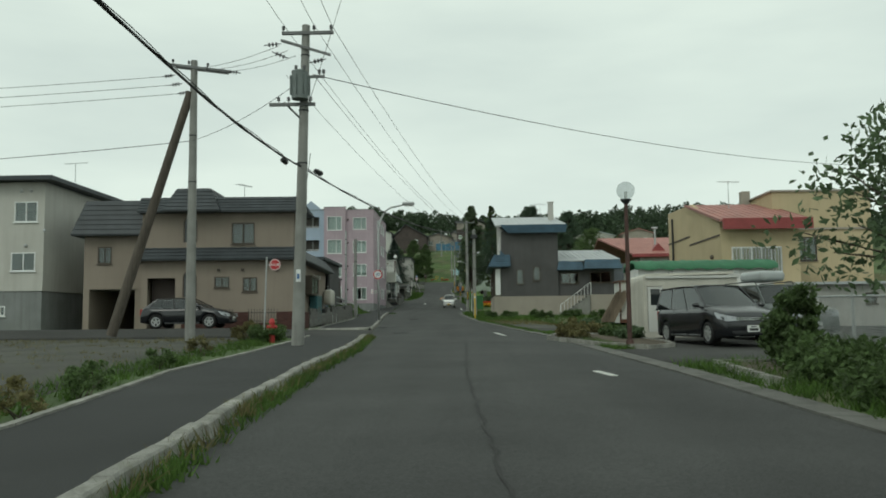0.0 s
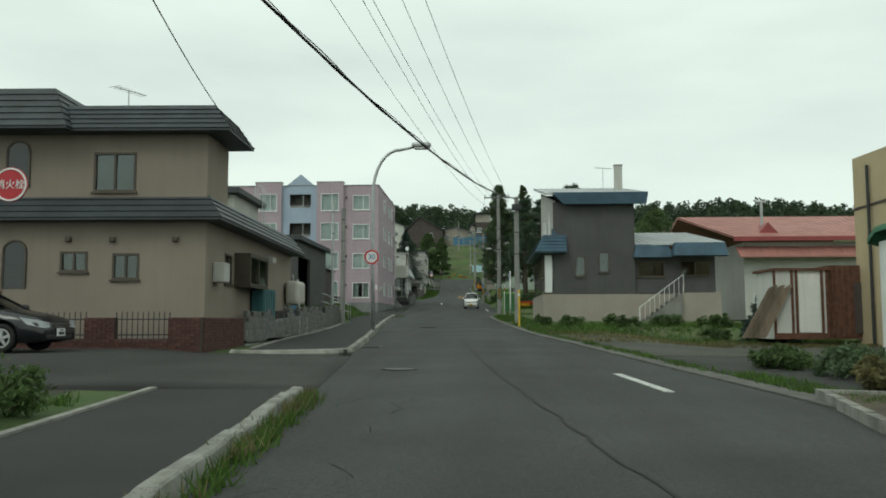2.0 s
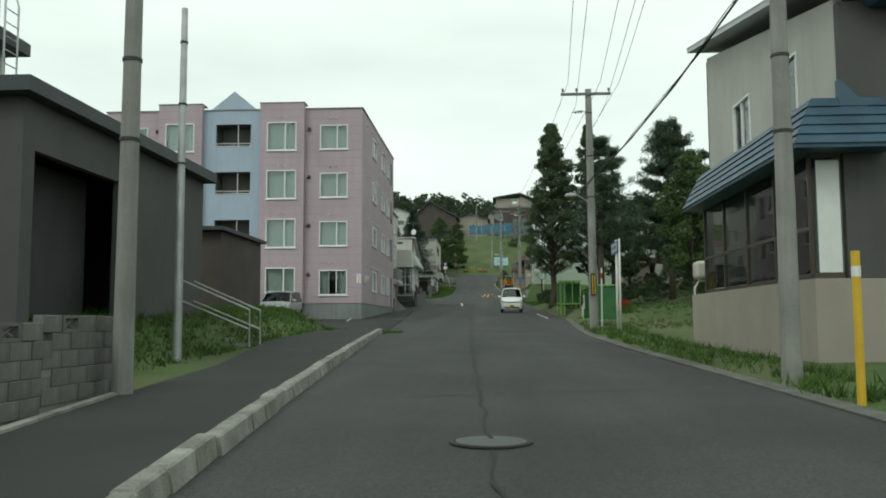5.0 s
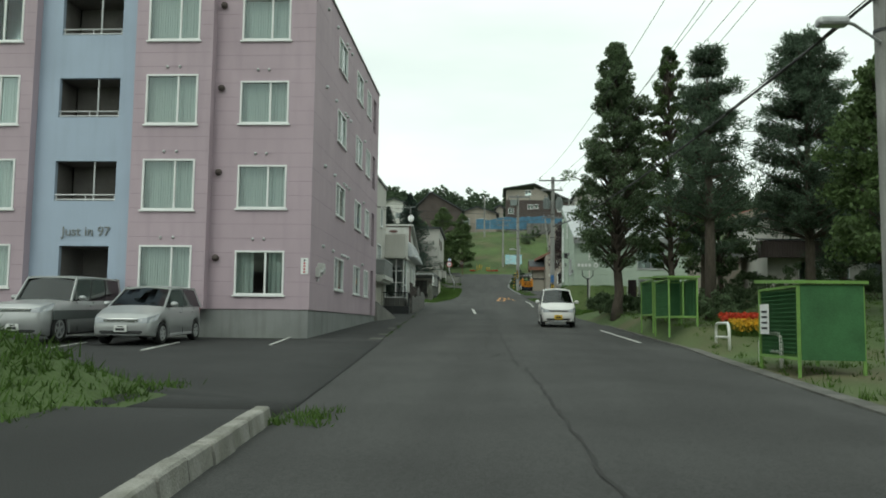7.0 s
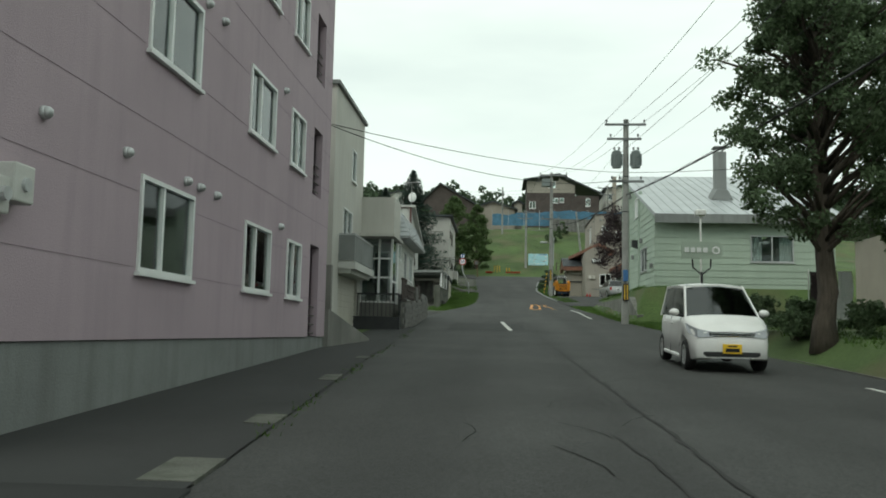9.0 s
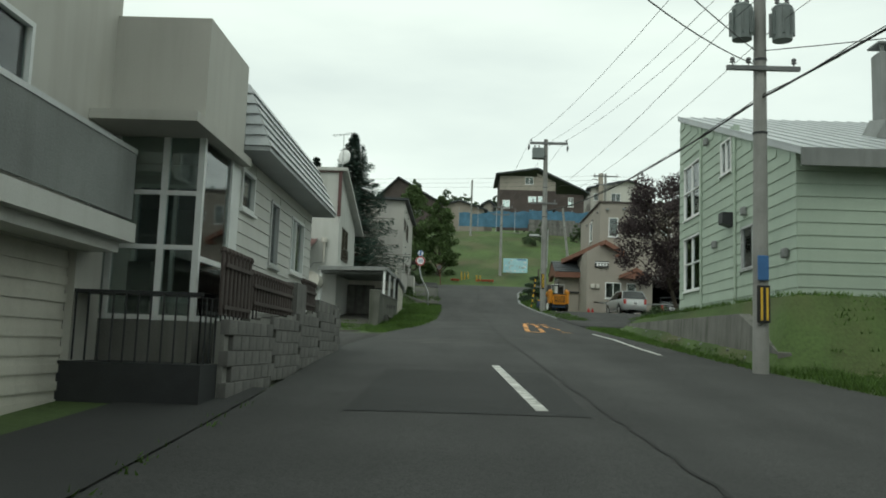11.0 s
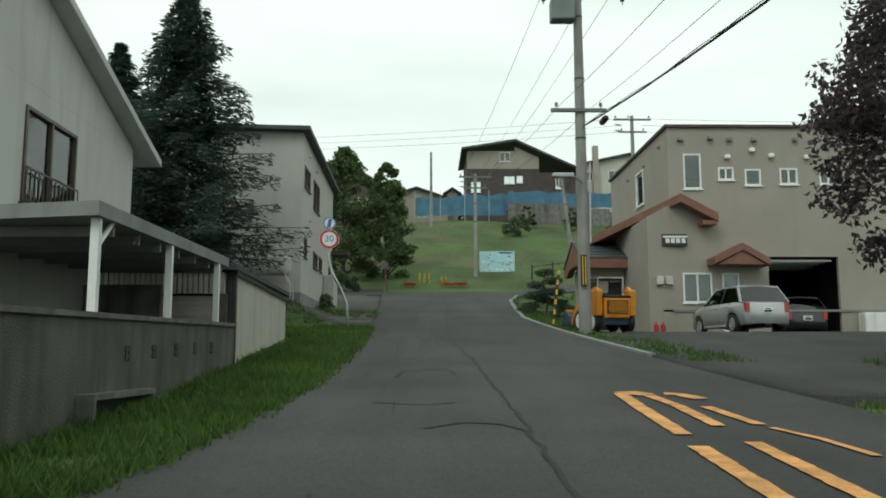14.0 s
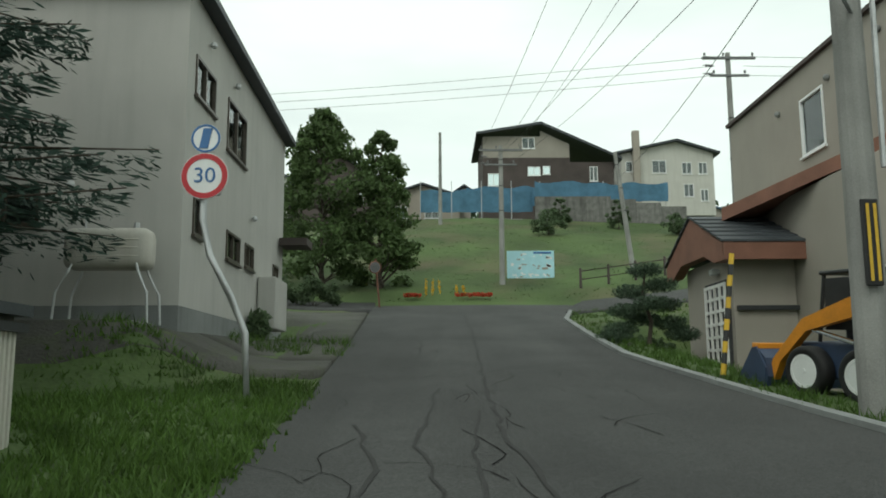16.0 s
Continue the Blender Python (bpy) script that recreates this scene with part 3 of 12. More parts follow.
def ground_z(x, y):
    if y < 194:
        z = road_z(y)
    elif y < 219:
        z = road_z(194) + 0.05 + (y - 194) * 0.335
    else:
        z = road_z(194) + 8.42 + (min(y, 380) - 219) * 0.11 + max(0, min(y, 380) - 250) * 0.045 - max(0, y - 410) * 0.07
    if y < 194:
        for x0, x1, y0, y1, h, w in PADS:
            dx, dy = max(x0 - x, x - x1, 0), max(y0 - y, y - y1, 0)
            d = math.hypot(dx, dy)
            if d < w:
                z += (h - z) * (1 - smooth01(d / w))
    if x < -14.0 and 66 < y < 88.5:
        z += 0.85 * smooth01((-14.0 - x) / 1.8) * smooth01((y - 66) / 4) * smooth01((88.2 + 0.3 * (x + 14) - y) / 2.0)
    if -6 < x and 97 < y < 128:
        z += 0.5 * smooth01((x - lerp(RIGHT_X, y) + 0.1) / 0.5) * smooth01((y - 97) / 5) * smooth01((128 - y) / 6)
    if x > 1 and 88 < y < 134:
        z += 0.5 * smooth01((x - 1) / 6) + 0.9 * smooth01((y - 108) / 16) * smooth01((x + 0.5) / 5) * smooth01((134 - y) / 2)
    if x > -6 and 176 < y < 194:
        z += 0.10 * min(x + 6, 20) * smooth01((y - 176) / 8)
    elif x > -6 and y >= 194:
        z += 0.10 * min(x + 6, 20) * smooth01((206 - y) / 12)
    if x < -15 and 183 < y < 200:
        z += 0.5 * smooth01((-15 - x) / 8)
    far = max(0.0, abs(x + 8) - 60)
    if y > 194:
        z += noise.noise(Vector((x * 0.012, y * 0.012, 2.0))) * min(14, (y - 194) * 0.04) - 0.0006 * min(far, 300) ** 1.3 * min(1, (y - 194) / 200)
        z += noise.noise(Vector((x * 0.06, y * 0.06, 5.0))) * min(0.5, (y - 194) * 0.03)
    elif far:
        z += noise.noise(Vector((x * 0.01, y * 0.01, 7.0))) * min(4, far * 0.02)
    return z


def road_top(x, y):
    """The height of the cambered road."""
    a, b = lerp(LEFT_X, y) - 0.05, lerp(RIGHT_X, y) + 0.05
    u = max(-1.0, min(1.0, 2 * (x - a) / (b - a) - 1))
    return road_z(y) + 0.035 * (1 - u * u)


def axis_steps(lo, hi, step, far, growth=1.35):
    mid = [lo + step * i for i in range(int(round((hi - lo) / step)) + 1)]
    out, d, p = [], step, hi
    while p < far:
        d *= growth
        p += d
        out.append(p)
    inn, d, p = [], step, lo
    while p > -far:
        d *= growth
        p -= d
        inn.append(p)
    return inn[::-1] + mid + out


def sheet(bm, rows):
    """A surface through rows of points, all of one length."""
    vs = [[bm.verts.new(p) for p in r] for r in rows]
    for r, s in zip(vs, vs[1:]):
        for i in range(len(r) - 1):
            bm.faces.new((r[i], r[i + 1], s[i + 1], s[i]))


gx, gy = axis_steps(-48, 36, 0.75, 1300), axis_steps(-20, 226, 0.75, 1500)
nx, ny = len(gx), len(gy)
gverts = []
for yy in gy:
    lx, rx = lerp(LEFT_X, yy), lerp(RIGHT_X, yy)
    for xx in gx:
        zz = ground_z(xx, yy)
        # the sheet dips a little under the road, so that the asphalt lies free above it
        if lx - 0.7 < xx < rx + 0.7 and yy < 196:
            zz -= 0.10
        gverts.append((xx, yy, zz + (0.03 * noise.noise(Vector((xx * 0.7, yy * 0.7, 0))) if yy < 230 else 0)))
gme = bpy.data.meshes.new("ground")
gme.from_pydata(gverts, [], [(j * nx + i, j * nx + i + 1, (j + 1) * nx + i + 1, (j + 1) * nx + i) for j in range(ny - 1) for i in range(nx - 1)])


def ground_material():
    m = mat("turf_and_soil", (0.064, 0.100, 0.030), 0.95, 0.35, 0.25, 14, 0.9)
    n, l = m.node_tree.nodes, m.node_tree.links
    b = n["Principled BSDF"]
    old = b.inputs["Base Color"].links[0].from_socket
    co, nz, mr, mx = n.new("ShaderNodeTexCoord"), n.new("ShaderNodeTexNoise"), n.new("ShaderNodeMapRange"), n.new("ShaderNodeMix")
    nz.inputs["Scale"].default_value, nz.inputs["Detail"].default_value = 0.22, 6
    mr.inputs["From Min"].default_value, mr.inputs["From Max"].default_value, mr.inputs["To Max"].default_value = 0.5, 0.7, 0.75
    mx.data_type = "RGBA"
    mx.inputs["B"].default_value = (0.115, 0.098, 0.055, 1)
    l.new(co.outputs["Object"], nz.inputs["Vector"])
    l.new(nz.outputs["Fac"], mr.inputs["Value"])
    l.new(mr.outputs["Result"], mx.inputs["Factor"])
    l.new(old, mx.inputs["A"])
    l.new(mx.outputs["Result"], b.inputs["Base Color"])
    return m


M_turf = ground_material()
gme.materials.append(M_turf)
gme.polygons.foreach_set("use_smooth", [True] * len(gme.polygons))
ground = tagged(new("ground", gme), "green turf and bare soil rising to a wooded hill", "ground", kind="structure")


# ---------------------------------------------------------------- road, lots and pavements
def strip(left, right, y0, y1, step=1.0, lift=0.0, cross=10, crown=0.0):
    bm = B()
    rows = []
    k = max(1, int(round((y1 - y0) / step)))
    for j in range(k + 1):
        y = y0 + (y1 - y0) * j / k
        a, b = left(y), right(y)
        rows.append([(a + (b - a) * i / cross, y, road_z(y) + lift + crown * (1 - (2 * i / cross - 1) ** 2)) for i in range(cross + 1)])
    sheet(bm, rows)
    return bm


def lot(pts_fn, y0, y1, lift=0.03, cross=14, step=1.0, ramp=0.0):
    """An asphalt yard that follows the ground between two side lines."""
    bm = B()
    rows = []
    k = max(1, int(round((y1 - y0) / step)))
    for j in range(k + 1):
        y = y0 + (y1 - y0) * j / k
        a, b = pts_fn(y)
        rows.append([(a + (b - a) * i / cross, y, ground_z(a + (b - a) * i / cross, y) + lift * (1.0 if not ramp else min(1.0, 0.12 + (b - a) * (1 - i / cross) / ramp))) for i in range(cross + 1)])
    sheet(bm, rows)
    skirt(bm, 0.35)
    return bm


def skirt(bm, h):
    """Turns the rim of a sheet down into the ground."""
    rim = [e for e in bm.edges if e.is_boundary]
    geo = bmesh.ops.extrude_edge_only(bm, edges=rim)
    for v in [q for q in geo["geom"] if isinstance(q, bmesh.types.BMVert)]:
        v.co.z -= h


road = solid("road", strip(lambda y: lerp(LEFT_X, y) - 0.05, lambda y: lerp(RIGHT_X, y) + 0.05, -60, 194, 1.0, 0.0, 12, 0.035), M_asphalt, "worn grey asphalt street climbing a hill", "road", kind="structure", smooth=True)
# the street that crosses at the top
solid("road_head", lot(lambda y: (-24 - (y - 188) * 1.5, lerp(LEFT_X, y) + 0.02), 188.6, 194.4, 0.02, 20), M_asphalt, "asphalt street at the foot of the grassy slope", "road", kind="structure", smooth=True)
bm = B()
sheet(bm, [[(x, y, ground_z(x, y) + 0.05) for x, y in ((lerp(RIGHT_X, 187 + 7 * v) - 0.05 + (26 - 1.6 * v) * u, 187 + 7 * v + 5 * u * u) for u in (i / 30 for i in range(31)))] for v in (j / 10 for j in range(11))])
skirt(bm, 0.4)
solid("road_bend", bm, M_asphalt, "asphalt street bending uphill past the slope", "road", kind="structure", smooth=True)
solid("road_west", lot(lambda y: (-44, lerp(LEFT_X, y) + 0.02), 37.3, 45.6, 0.07, 60, ramp=3.0), M_asphalt_old, "side street of old patched asphalt", "road", kind="structure", smooth=True)
solid("road_crossing", lot(lambda y: (-46, lerp(LEFT_X, y) + 0.02), 134.4, 143.0, 0.05, 60, ramp=3.0), M_asphalt_old, "crossing street of cracked asphalt", "road", kind="structure", smooth=True)
solid("car_park", lot(lambda y: (max(-40, -14.3 - max(0, y - 86.4) * 8), lerp(LEFT_X, y) + 0.02), 85.4, 101.4, 0.025, 24), M_walkpath, "dark asphalt car park before the apartment block", "car park", kind="structure", smooth=True)
solid("yard_east", lot(lambda y: (lerp(RIGHT_X, y) + 0.45, 26), 22.2, 45.0, 0.02, 26), M_asphalt_old, "asphalt yard where cars are parked", "yard", kind="structure", smooth=True)
solid("yard_west", lot(lambda y: (-46, lerp(((-20, -9.6), (14, -10.2), (20, -11.0), (26, -11.3), (36, -11.9)), y)), -14, 37.2, 0.02, 26), M_waste, "waste ground of dark gravel and sparse grass", "yard", kind="structure", smooth=True)
solid("yard_gravel", lot(lambda y: (lerp(RIGHT_X, y) + 0.45, 22), 45.0, 56.5, 0.02, 26), M_waste, "dark gravel drive beside the street", "yard", kind="structure", smooth=True)
solid("yard_shop", lot(lambda y: (max(lerp(RIGHT_X, y) + 0.1, -7.4 + 0.5 * max(0, y - 163)), 18), 152.6, 171.6, 0.03, 24), M_asphalt, "asphalt forecourt of the workshop", "yard", kind="structure", smooth=True)
solid("gravel_forecourt", lot(lambda y: (-26, lerp(LEFT_X, y) - 0.1 - 1.5 * max(0, 170.4 - y)), 168.2, 171.98, 0.03, 16, 0.4), M_waste, "dark gravel before the light grey house", "gravel", kind="structure", smooth=True)
solid("gravel_bank", lot(lambda y: (-17, lerp(LEFT_X, y) - 0.1), 172, 187.5, 0.03, 10), M_waste, "dark gravel beside the climbing street", "gravel", kind="structure", smooth=True)
solid("pavement_apartment", strip(lambda y: -15.6, lambda y: lerp(LEFT_X, y) - 0.02, 101.4, 127.5, 1.0, 0.022, 4), M_walkpath, "dark asphalt strip along the apartment block", "pavement", kind="structure", smooth=True)


def raised(name, left, right, y0, y1, h, label):
    bm = strip(left, right, y0, y1, 1.0, h, 4)
    geo = bmesh.ops.extrude_face_region(bm, geom=bm.faces[:])
    for v in [g for g in geo["geom"] if isinstance(g, bmesh.types.BMVert)]:
        v.co.z -= h + 0.1
    return solid(name, bm, M_walkpath, label, "pavement", kind="structure")


raised("pavement_south", lambda y: lerp(((-20, -8.7), (4, -8.9), (13.5, -9.1), (17.2, -9.5), (20, -9.85), (26, -9.9), (31.4, -10.15), (37, -10.5)), y), lambda y: lerp(LEFT_X, y) - 0.2, -20, 36.6, 0.10, "dark asphalt pavement beside the street")
raised("pavement_mid", lambda y: lerp(((46, -11.9), (54, -12.6), (60, -12.4), (70, -12.9), (79, -14.4), (86, -14.5)), y), lambda y: lerp(LEFT_X, y) - 0.2, 46.6, 84.8, 0.10, "dark asphalt pavement beside the street")


def kerb(name, line, y0, y1, top, width, label, piece=0.62):
    """A kerb of single stones, each a little out of line."""
    kb = thing(name, label, "kerb", (0, 0, 0), kind="structure")
    y, k = y0, 0
    while y < y1 - 0.1:
        e = min(y + piece, y1)
        rnd = random.Random(k * 7 + int(y0))
        o, hz = rnd.uniform(-0.018, 0.018), rnd.uniform(-0.012, 0.012)
        a, b = line(y) + o, line(e) + o + rnd.uniform(-0.01, 0.01)
        g = B()
        p, q = y + 0.006, e - 0.006
        za, zb = road_z(p), road_z(q)
        hexa(g, [(a - width, p, za - 0.1), (a, p, za - 0.1), (b, q, zb - 0.1), (b - width, q, zb - 0.1), (a - width, p, za + top + hz), (a - 0.045, p, za + top + hz), (b - 0.045, q, zb + top + hz), (b - width, q, zb + top + hz)])
        bmesh.ops.bevel(g, geom=[ed for ed in g.edges if all(v.co.z > road_z(v.co.y) for v in ed.verts)], offset=0.018, segments=1, affect="EDGES")
        part("kerbstone", g, M_kerb, kb)
        y, k = e, k + 1
    return kb


kerb("kerb_south", lambda y: lerp(LEFT_X, y), 2.0, 36.4, 0.17, 0.2, "weathered whitish concrete kerb with weeds")
kerb("kerb_mid", lambda y: lerp(LEFT_X, y), 47.0, 84.6, 0.17, 0.2, "weathered pale concrete kerb stones")
# low kerb round the corner of the side street
bm = B()
tube(bm, [(-9.25 - 0.1, 47.0, road_z(47) + 0.03), (-9.6, 46.5, road_z(46.5) + 0.03), (-10.3, 46.35, road_z(46.3) + 0.02), (-11.6, 46.4, road_z(46.4) + 0.0), (-12.4, 46.6, road_z(46.6))], 0.11, 8)
solid("kerb_corner", bm, M_kerb, "flush whitish kerb round the street corner", "kerb", kind="structure")


def edging(name, pts, label):
    """A pale concrete edging along the inner side of a pavement."""
    bm = B()
    for (x0, y0), (x1, y1) in zip(pts, pts[1:]):
        n = max(1, int((y1 - y0) / 1.2))
        for i in range(n):
            p, q = y0 + (y1 - y0) * i / n + 0.008, y0 + (y1 - y0) * (i + 1) / n - 0.008
            a, b = x0 + (x1 - x0) * (p - y0) / (y1 - y0), x0 + (x1 - x0) * (q - y0) / (y1 - y0)
            za, zb = road_z(p), road_z(q)
            hexa(bm, [(a - 0.06, p, za - 0.1), (a + 0.05, p, za - 0.1), (b + 0.05, q, zb - 0.1), (b - 0.06, q, zb - 0.1), (a - 0.06, p, za + 0.13), (a + 0.05, p, za + 0.13), (b + 0.05, q, zb + 0.13), (b - 0.06, q, zb + 0.13)])
    return solid(name, bm, M_kerb, label, "kerb", kind="structure")


edging("kerb_inner_south", [(-8.9, 4), (-9.1, 13.5), (-9.5, 17.2), (-9.85, 20), (-9.9, 26), (-10.15, 31.4), (-10.5, 36.6)], "thin pale concrete edging of the pavement")
edging("kerb_inner_mid", [(-12.0, 47.2), (-12.25, 51), (-12.25, 56.5), (-12.45, 62.4), (-12.75, 66)], "thin pale concrete edging of the pavement")


def gutter(name, line, y0, y1, w, label, lift=0.012, material=None):
    bm = B()
    rows, k = [], int((y1 - y0) / 1.0)
    for j in range(k + 1):
        y = y0 + (y1 - y0) * j / k
        rows.append([(line(y) + w * i / 2, y, road_z(y) + lift) for i in range(3)])
    sheet(bm, rows)
    geo = bmesh.ops.extrude_face_region(bm, geom=bm.faces[:])
    for v in [g for g in geo["geom"] if isinstance(g, bmesh.types.BMVert)]:
        v.co.z -= 0.15
    return solid(name, bm, material or M_gutter, label, "gutter", kind="structure")


gutter("gutter_east", lambda y: lerp(RIGHT_X, y) + 0.02, 2, 62, 0.42, "pale concrete gutter strip along the street", 0.03)
gutter("gutter_north", lambda y: lerp(RIGHT_X, y) + 0.02, 62, 118, 0.30, "pale concrete gutter strip along the street", 0.03)
gutter("gutter_top", lambda y: lerp(RIGHT_X, y) + 0.02, 159, 188, 0.16, "narrow pale kerb along the climbing street", 0.06, M_found)
for y, w, d in ((101.6, 0.42, 0.8), (104.2, 0.34, 0.6), (108.5, 0.3, 0.9), (113.0, 0.28, 0.6)):
    bm = B()
    x = lerp(LEFT_X, y)
    hexa(bm, [(x - w, y, road_z(y) - 0.1), (x - 0.02, y, road_z(y) - 0.1), (lerp(LEFT_X, y + d) - 0.02, y + d, road_z(y + d) - 0.1), (lerp(LEFT_X, y + d) - w, y + d, road_z(y + d) - 0.1), (x - w, y, road_z(y) + 0.03), (x - 0.02, y, road_z(y) + 0.03), (lerp(LEFT_X, y + d) - 0.02, y + d, road_z(y + d) + 0.03), (lerp(LEFT_X, y + d) - w, y + d, road_z(y + d) + 0.03)])
    solid("edge_slab", bm, M_mossy, "worn concrete slab let into the asphalt edge", "slab", "edge slabs", kind="structure")


# ---------------------------------------------------------------- building parts
def faces_of(x0, x1, y0, y1):
    return {"S": Face(0, y0, 1, 0, 0, -1), "E": Face(x1, 0, 0, 1, 1, 0), "W": Face(x0, 0, 0, 1, -1, 0), "N": Face(0, y1, 1, 0, 0, 1)}


def shell(b, x0, x1, y0, y1, z0, z1, material, wins=None, plinth=0.0, plinth_mat=None, th=0.16, holes=None):
    """Four walls with real openings and the windows in them; wins: side -> rows of (a0, a1, z0, z1, options)."""
    F, wins, holes = faces_of(x0, x1, y0, y1), wins or {}, holes or {}
    for side in "SEWN":
        a0, a1 = (x0, x1) if side in "SN" else (y0 + th, y1 - th)
        bm = B()
        wall(bm, F[side], a0, a1, z0 + plinth, z1, [w[:4] for w in wins.get(side, ())] + list(holes.get(side, ())), th)
        part("wall", bm, material, b)
        if plinth:
            bm = B()
            wall(bm, F[side], a0, a1, z0 - 0.6, z0 + plinth - 0.002, list(holes.get(side, ())), th + 0.03)
            part("foundation", bm, plinth_mat or M_found, b)
        for w in wins.get(side, ()):
            window(b, F[side], *w[:4], **(w[4] if len(w) > 4 else {}))
    # floor and ceiling caps, added in a dim colour to keep rooms dark
    bm = B()
    bx(bm, x0 + th, x1 - th, y0 + th, y1 - th, z1 - 0.12, z1 - 0.02)
    bx(bm, x0 + th, x1 - th, y0 + th, y1 - th, z0 - 0.05, z0 + 0.03)
    part("floor_slab", bm, M_interior, b)
    return F


def plate(bm, pts, th):
    """A roof plane through its corners, with a thickness downwards."""
    a = [bm.verts.new(p) for p in pts]
    b = [bm.verts.new((p[0], p[1], p[2] - th)) for p in pts]
    k = len(pts)
    bm.faces.new(a)
    bm.faces.new(b[::-1])
    for i in range(k):
        bm.faces.new((a[i], b[i], b[(i + 1) % k], a[(i + 1) % k]))


def mixp(p, q, t):
    return tuple(a + (b - a) * t for a, b in zip(p, q))


def seams(bm, e0, e1, r1, r0, n, w=0.03, h=0.035):
    """Standing seams from the eave e0-e1 up to the ridge r0-r1."""
    for i in range(n + 1):
        t = i / n
        p, q = mixp(e0, e1, t), mixp(r0, r1, t)
        d = (Vector(e1) - Vector(e0)).normalized() * (w / 2)
        p0, p1, q0, q1 = Vector(p) - d, Vector(p) + d, Vector(q) - d, Vector(q) + d
        u = Vector((0, 0, h))
        hexa(bm, [p0, p1, q1, q0, p0 + u, p1 + u, q1 + u, q0 + u])


def courses(bm, e0, e1, r1, r0, n, t=0.035):
    """Stepped courses of roofing from the eave e0-e1 up to r0-r1, each lower edge proud."""
    E0, E1, R0, R1 = (Vector(v) for v in (e0, e1, r0, r1))
    nrm = (E1 - E0).cross(R0 - E0).normalized()
    if nrm.z < 0:
        nrm = -nrm
    for i in range(n):
        a, b = i / n, (i + 1) / n
        l0, l1, u0, u1 = E0.lerp(R0, a), E1.lerp(R1, a), E0.lerp(R0, b), E1.lerp(R1, b)
        hexa(bm, [l0 - nrm * 0.03, l1 - nrm * 0.03, u1 - nrm * 0.03, u0 - nrm * 0.03, l0 + nrm * t, l1 + nrm * t, u1 + nrm * 0.004, u0 + nrm * 0.004])


def skirt_roof(b, name, x0, x1, y0, y1, z0, z1, inset, n=4, sides="SE", over=0.0, material=None, top=True):
    """A mansard skirt of stepped courses round a block, with a flat top."""
    bm = B()
    L = [(x0, y0, z0), (x1, y0, z0), (x1, y1, z0), (x0, y1, z0)]
    U = [(x0 + (inset if "W" in sides else 0), y0 + inset, z1), (x1 - (inset if "E" in sides else 0), y0 + inset, z1), (x1 - (inset if "E" in sides else 0), y1, z1), (x0 + (inset if "W" in sides else 0), y1, z1)]
    if "S" in sides:
        courses(bm, L[0], L[1], U[1], U[0], n)
    if "E" in sides:
        courses(bm, L[1], L[2], U[2], U[1], n)
    if "W" in sides:
        courses(bm, L[3], L[0], U[0], U[3], n)
    ob = part(name, bm, material or M_roofdark, b)
    bm = B()
    plate(bm, L, 0.06)
    if top:
        plate(bm, [(p[0], p[1], p[2] - 0.01) for p in U], 0.05)
    part("roof_deck", bm, material or M_roofdark, b)
    return ob


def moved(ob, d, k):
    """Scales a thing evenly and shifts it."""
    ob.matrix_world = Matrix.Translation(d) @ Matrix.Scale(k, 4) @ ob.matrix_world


def antenna(at, h, label="thin television aerial on a roof", rz=0.0):
    a = thing("antenna", label, "antenna", at, rz)
    bm = B()
    rod(bm, (0, 0, 0), (0, 0, h), 0.02, 0.015, 6)
    part("mast", bm, M_steel, a)
    bm = B()
    rod(bm, (-0.6, 0, h - 0.05), (0.7, 0, h + 0.02), 0.012, 0.012, 5)
    boom = part("boom", bm, M_steel, a)
    for i in range(8):
        bm = B()
        x = -0.55 + i * 0.16
        rod(bm, (x, -0.22 + i * 0.012, h - 0.03), (x, 0.22 - i * 0.012, h - 0.03), 0.008, 0.008, 4)
        part("element", bm, M_steel, boom)
    return a


# ---------------------------------------------------------------- white house beyond the tan one
b = placed("white_house", "white rendered two-storey house on a grey basement", "house", (-30, 52, 6.1))
shell(b, -34, -26, 47, 58, 8.15, 13.7, M_cream, {"S": [(-27.55, -26.35, 11.65, 12.7), (-27.65, -26.4, 9.15, 10.1), (-29.8, -29.0, 11.8, 12.6)]})
shell(b, -33.95, -26.05, 47.05, 57.95, 6.0, 8.14, M_found, {"S": [(-28.4, -27.9, 6.9, 7.4)]})
bm = B()
plate(bm, [(-34.5, 46.4, 13.95), (-25.4, 46.4, 13.95), (-25.4, 58.4, 13.95), (-34.5, 58.4, 13.95)], 0.22)
part("roof", bm, M_roofdark, b, "dark flat roof edge")
for x, z in ((-27.2, 13.25), (-26.7, 13.25), (-26.9, 10.45), (-25.95, 11.2)):
    bm = B()
    ball(bm, (x, 46.95, z), 0.09, 8, 6)
    part("vent_hood", bm, M_silverframe, b)
antenna((-25.9, 50, 13.95), 1.3)

# ---------------------------------------------------------------- tan house with the mansard roofs
b = placed("tan_house", "tan mortar house with dark stepped mansard roofs", "house", (-18, 53, 6.05))
brz = {"frame_mat": M_alu}
shell(b, -20.9, -13.3, 47.1, 59.1, 6.05, 10.2, M_tan, {
    "S": [(-15.82, -15.1, 7.99, 8.7, brz), (-17.24, -16.5, 8.2, 8.75, brz)],
    "E": [(49.0, 49.75, 7.95, 8.85, {"frame_mat": M_alu, "split": (0.55,)})]},
    holes={"S": [(-20.6, -19.2, 6.05, 8.7)]})
shell(b, -20.9, -13.3, 47.1, 49.2, 10.2, 12.1, M_tan, {"S": [(-16.4, -15.25, 10.38, 11.46, brz)]})
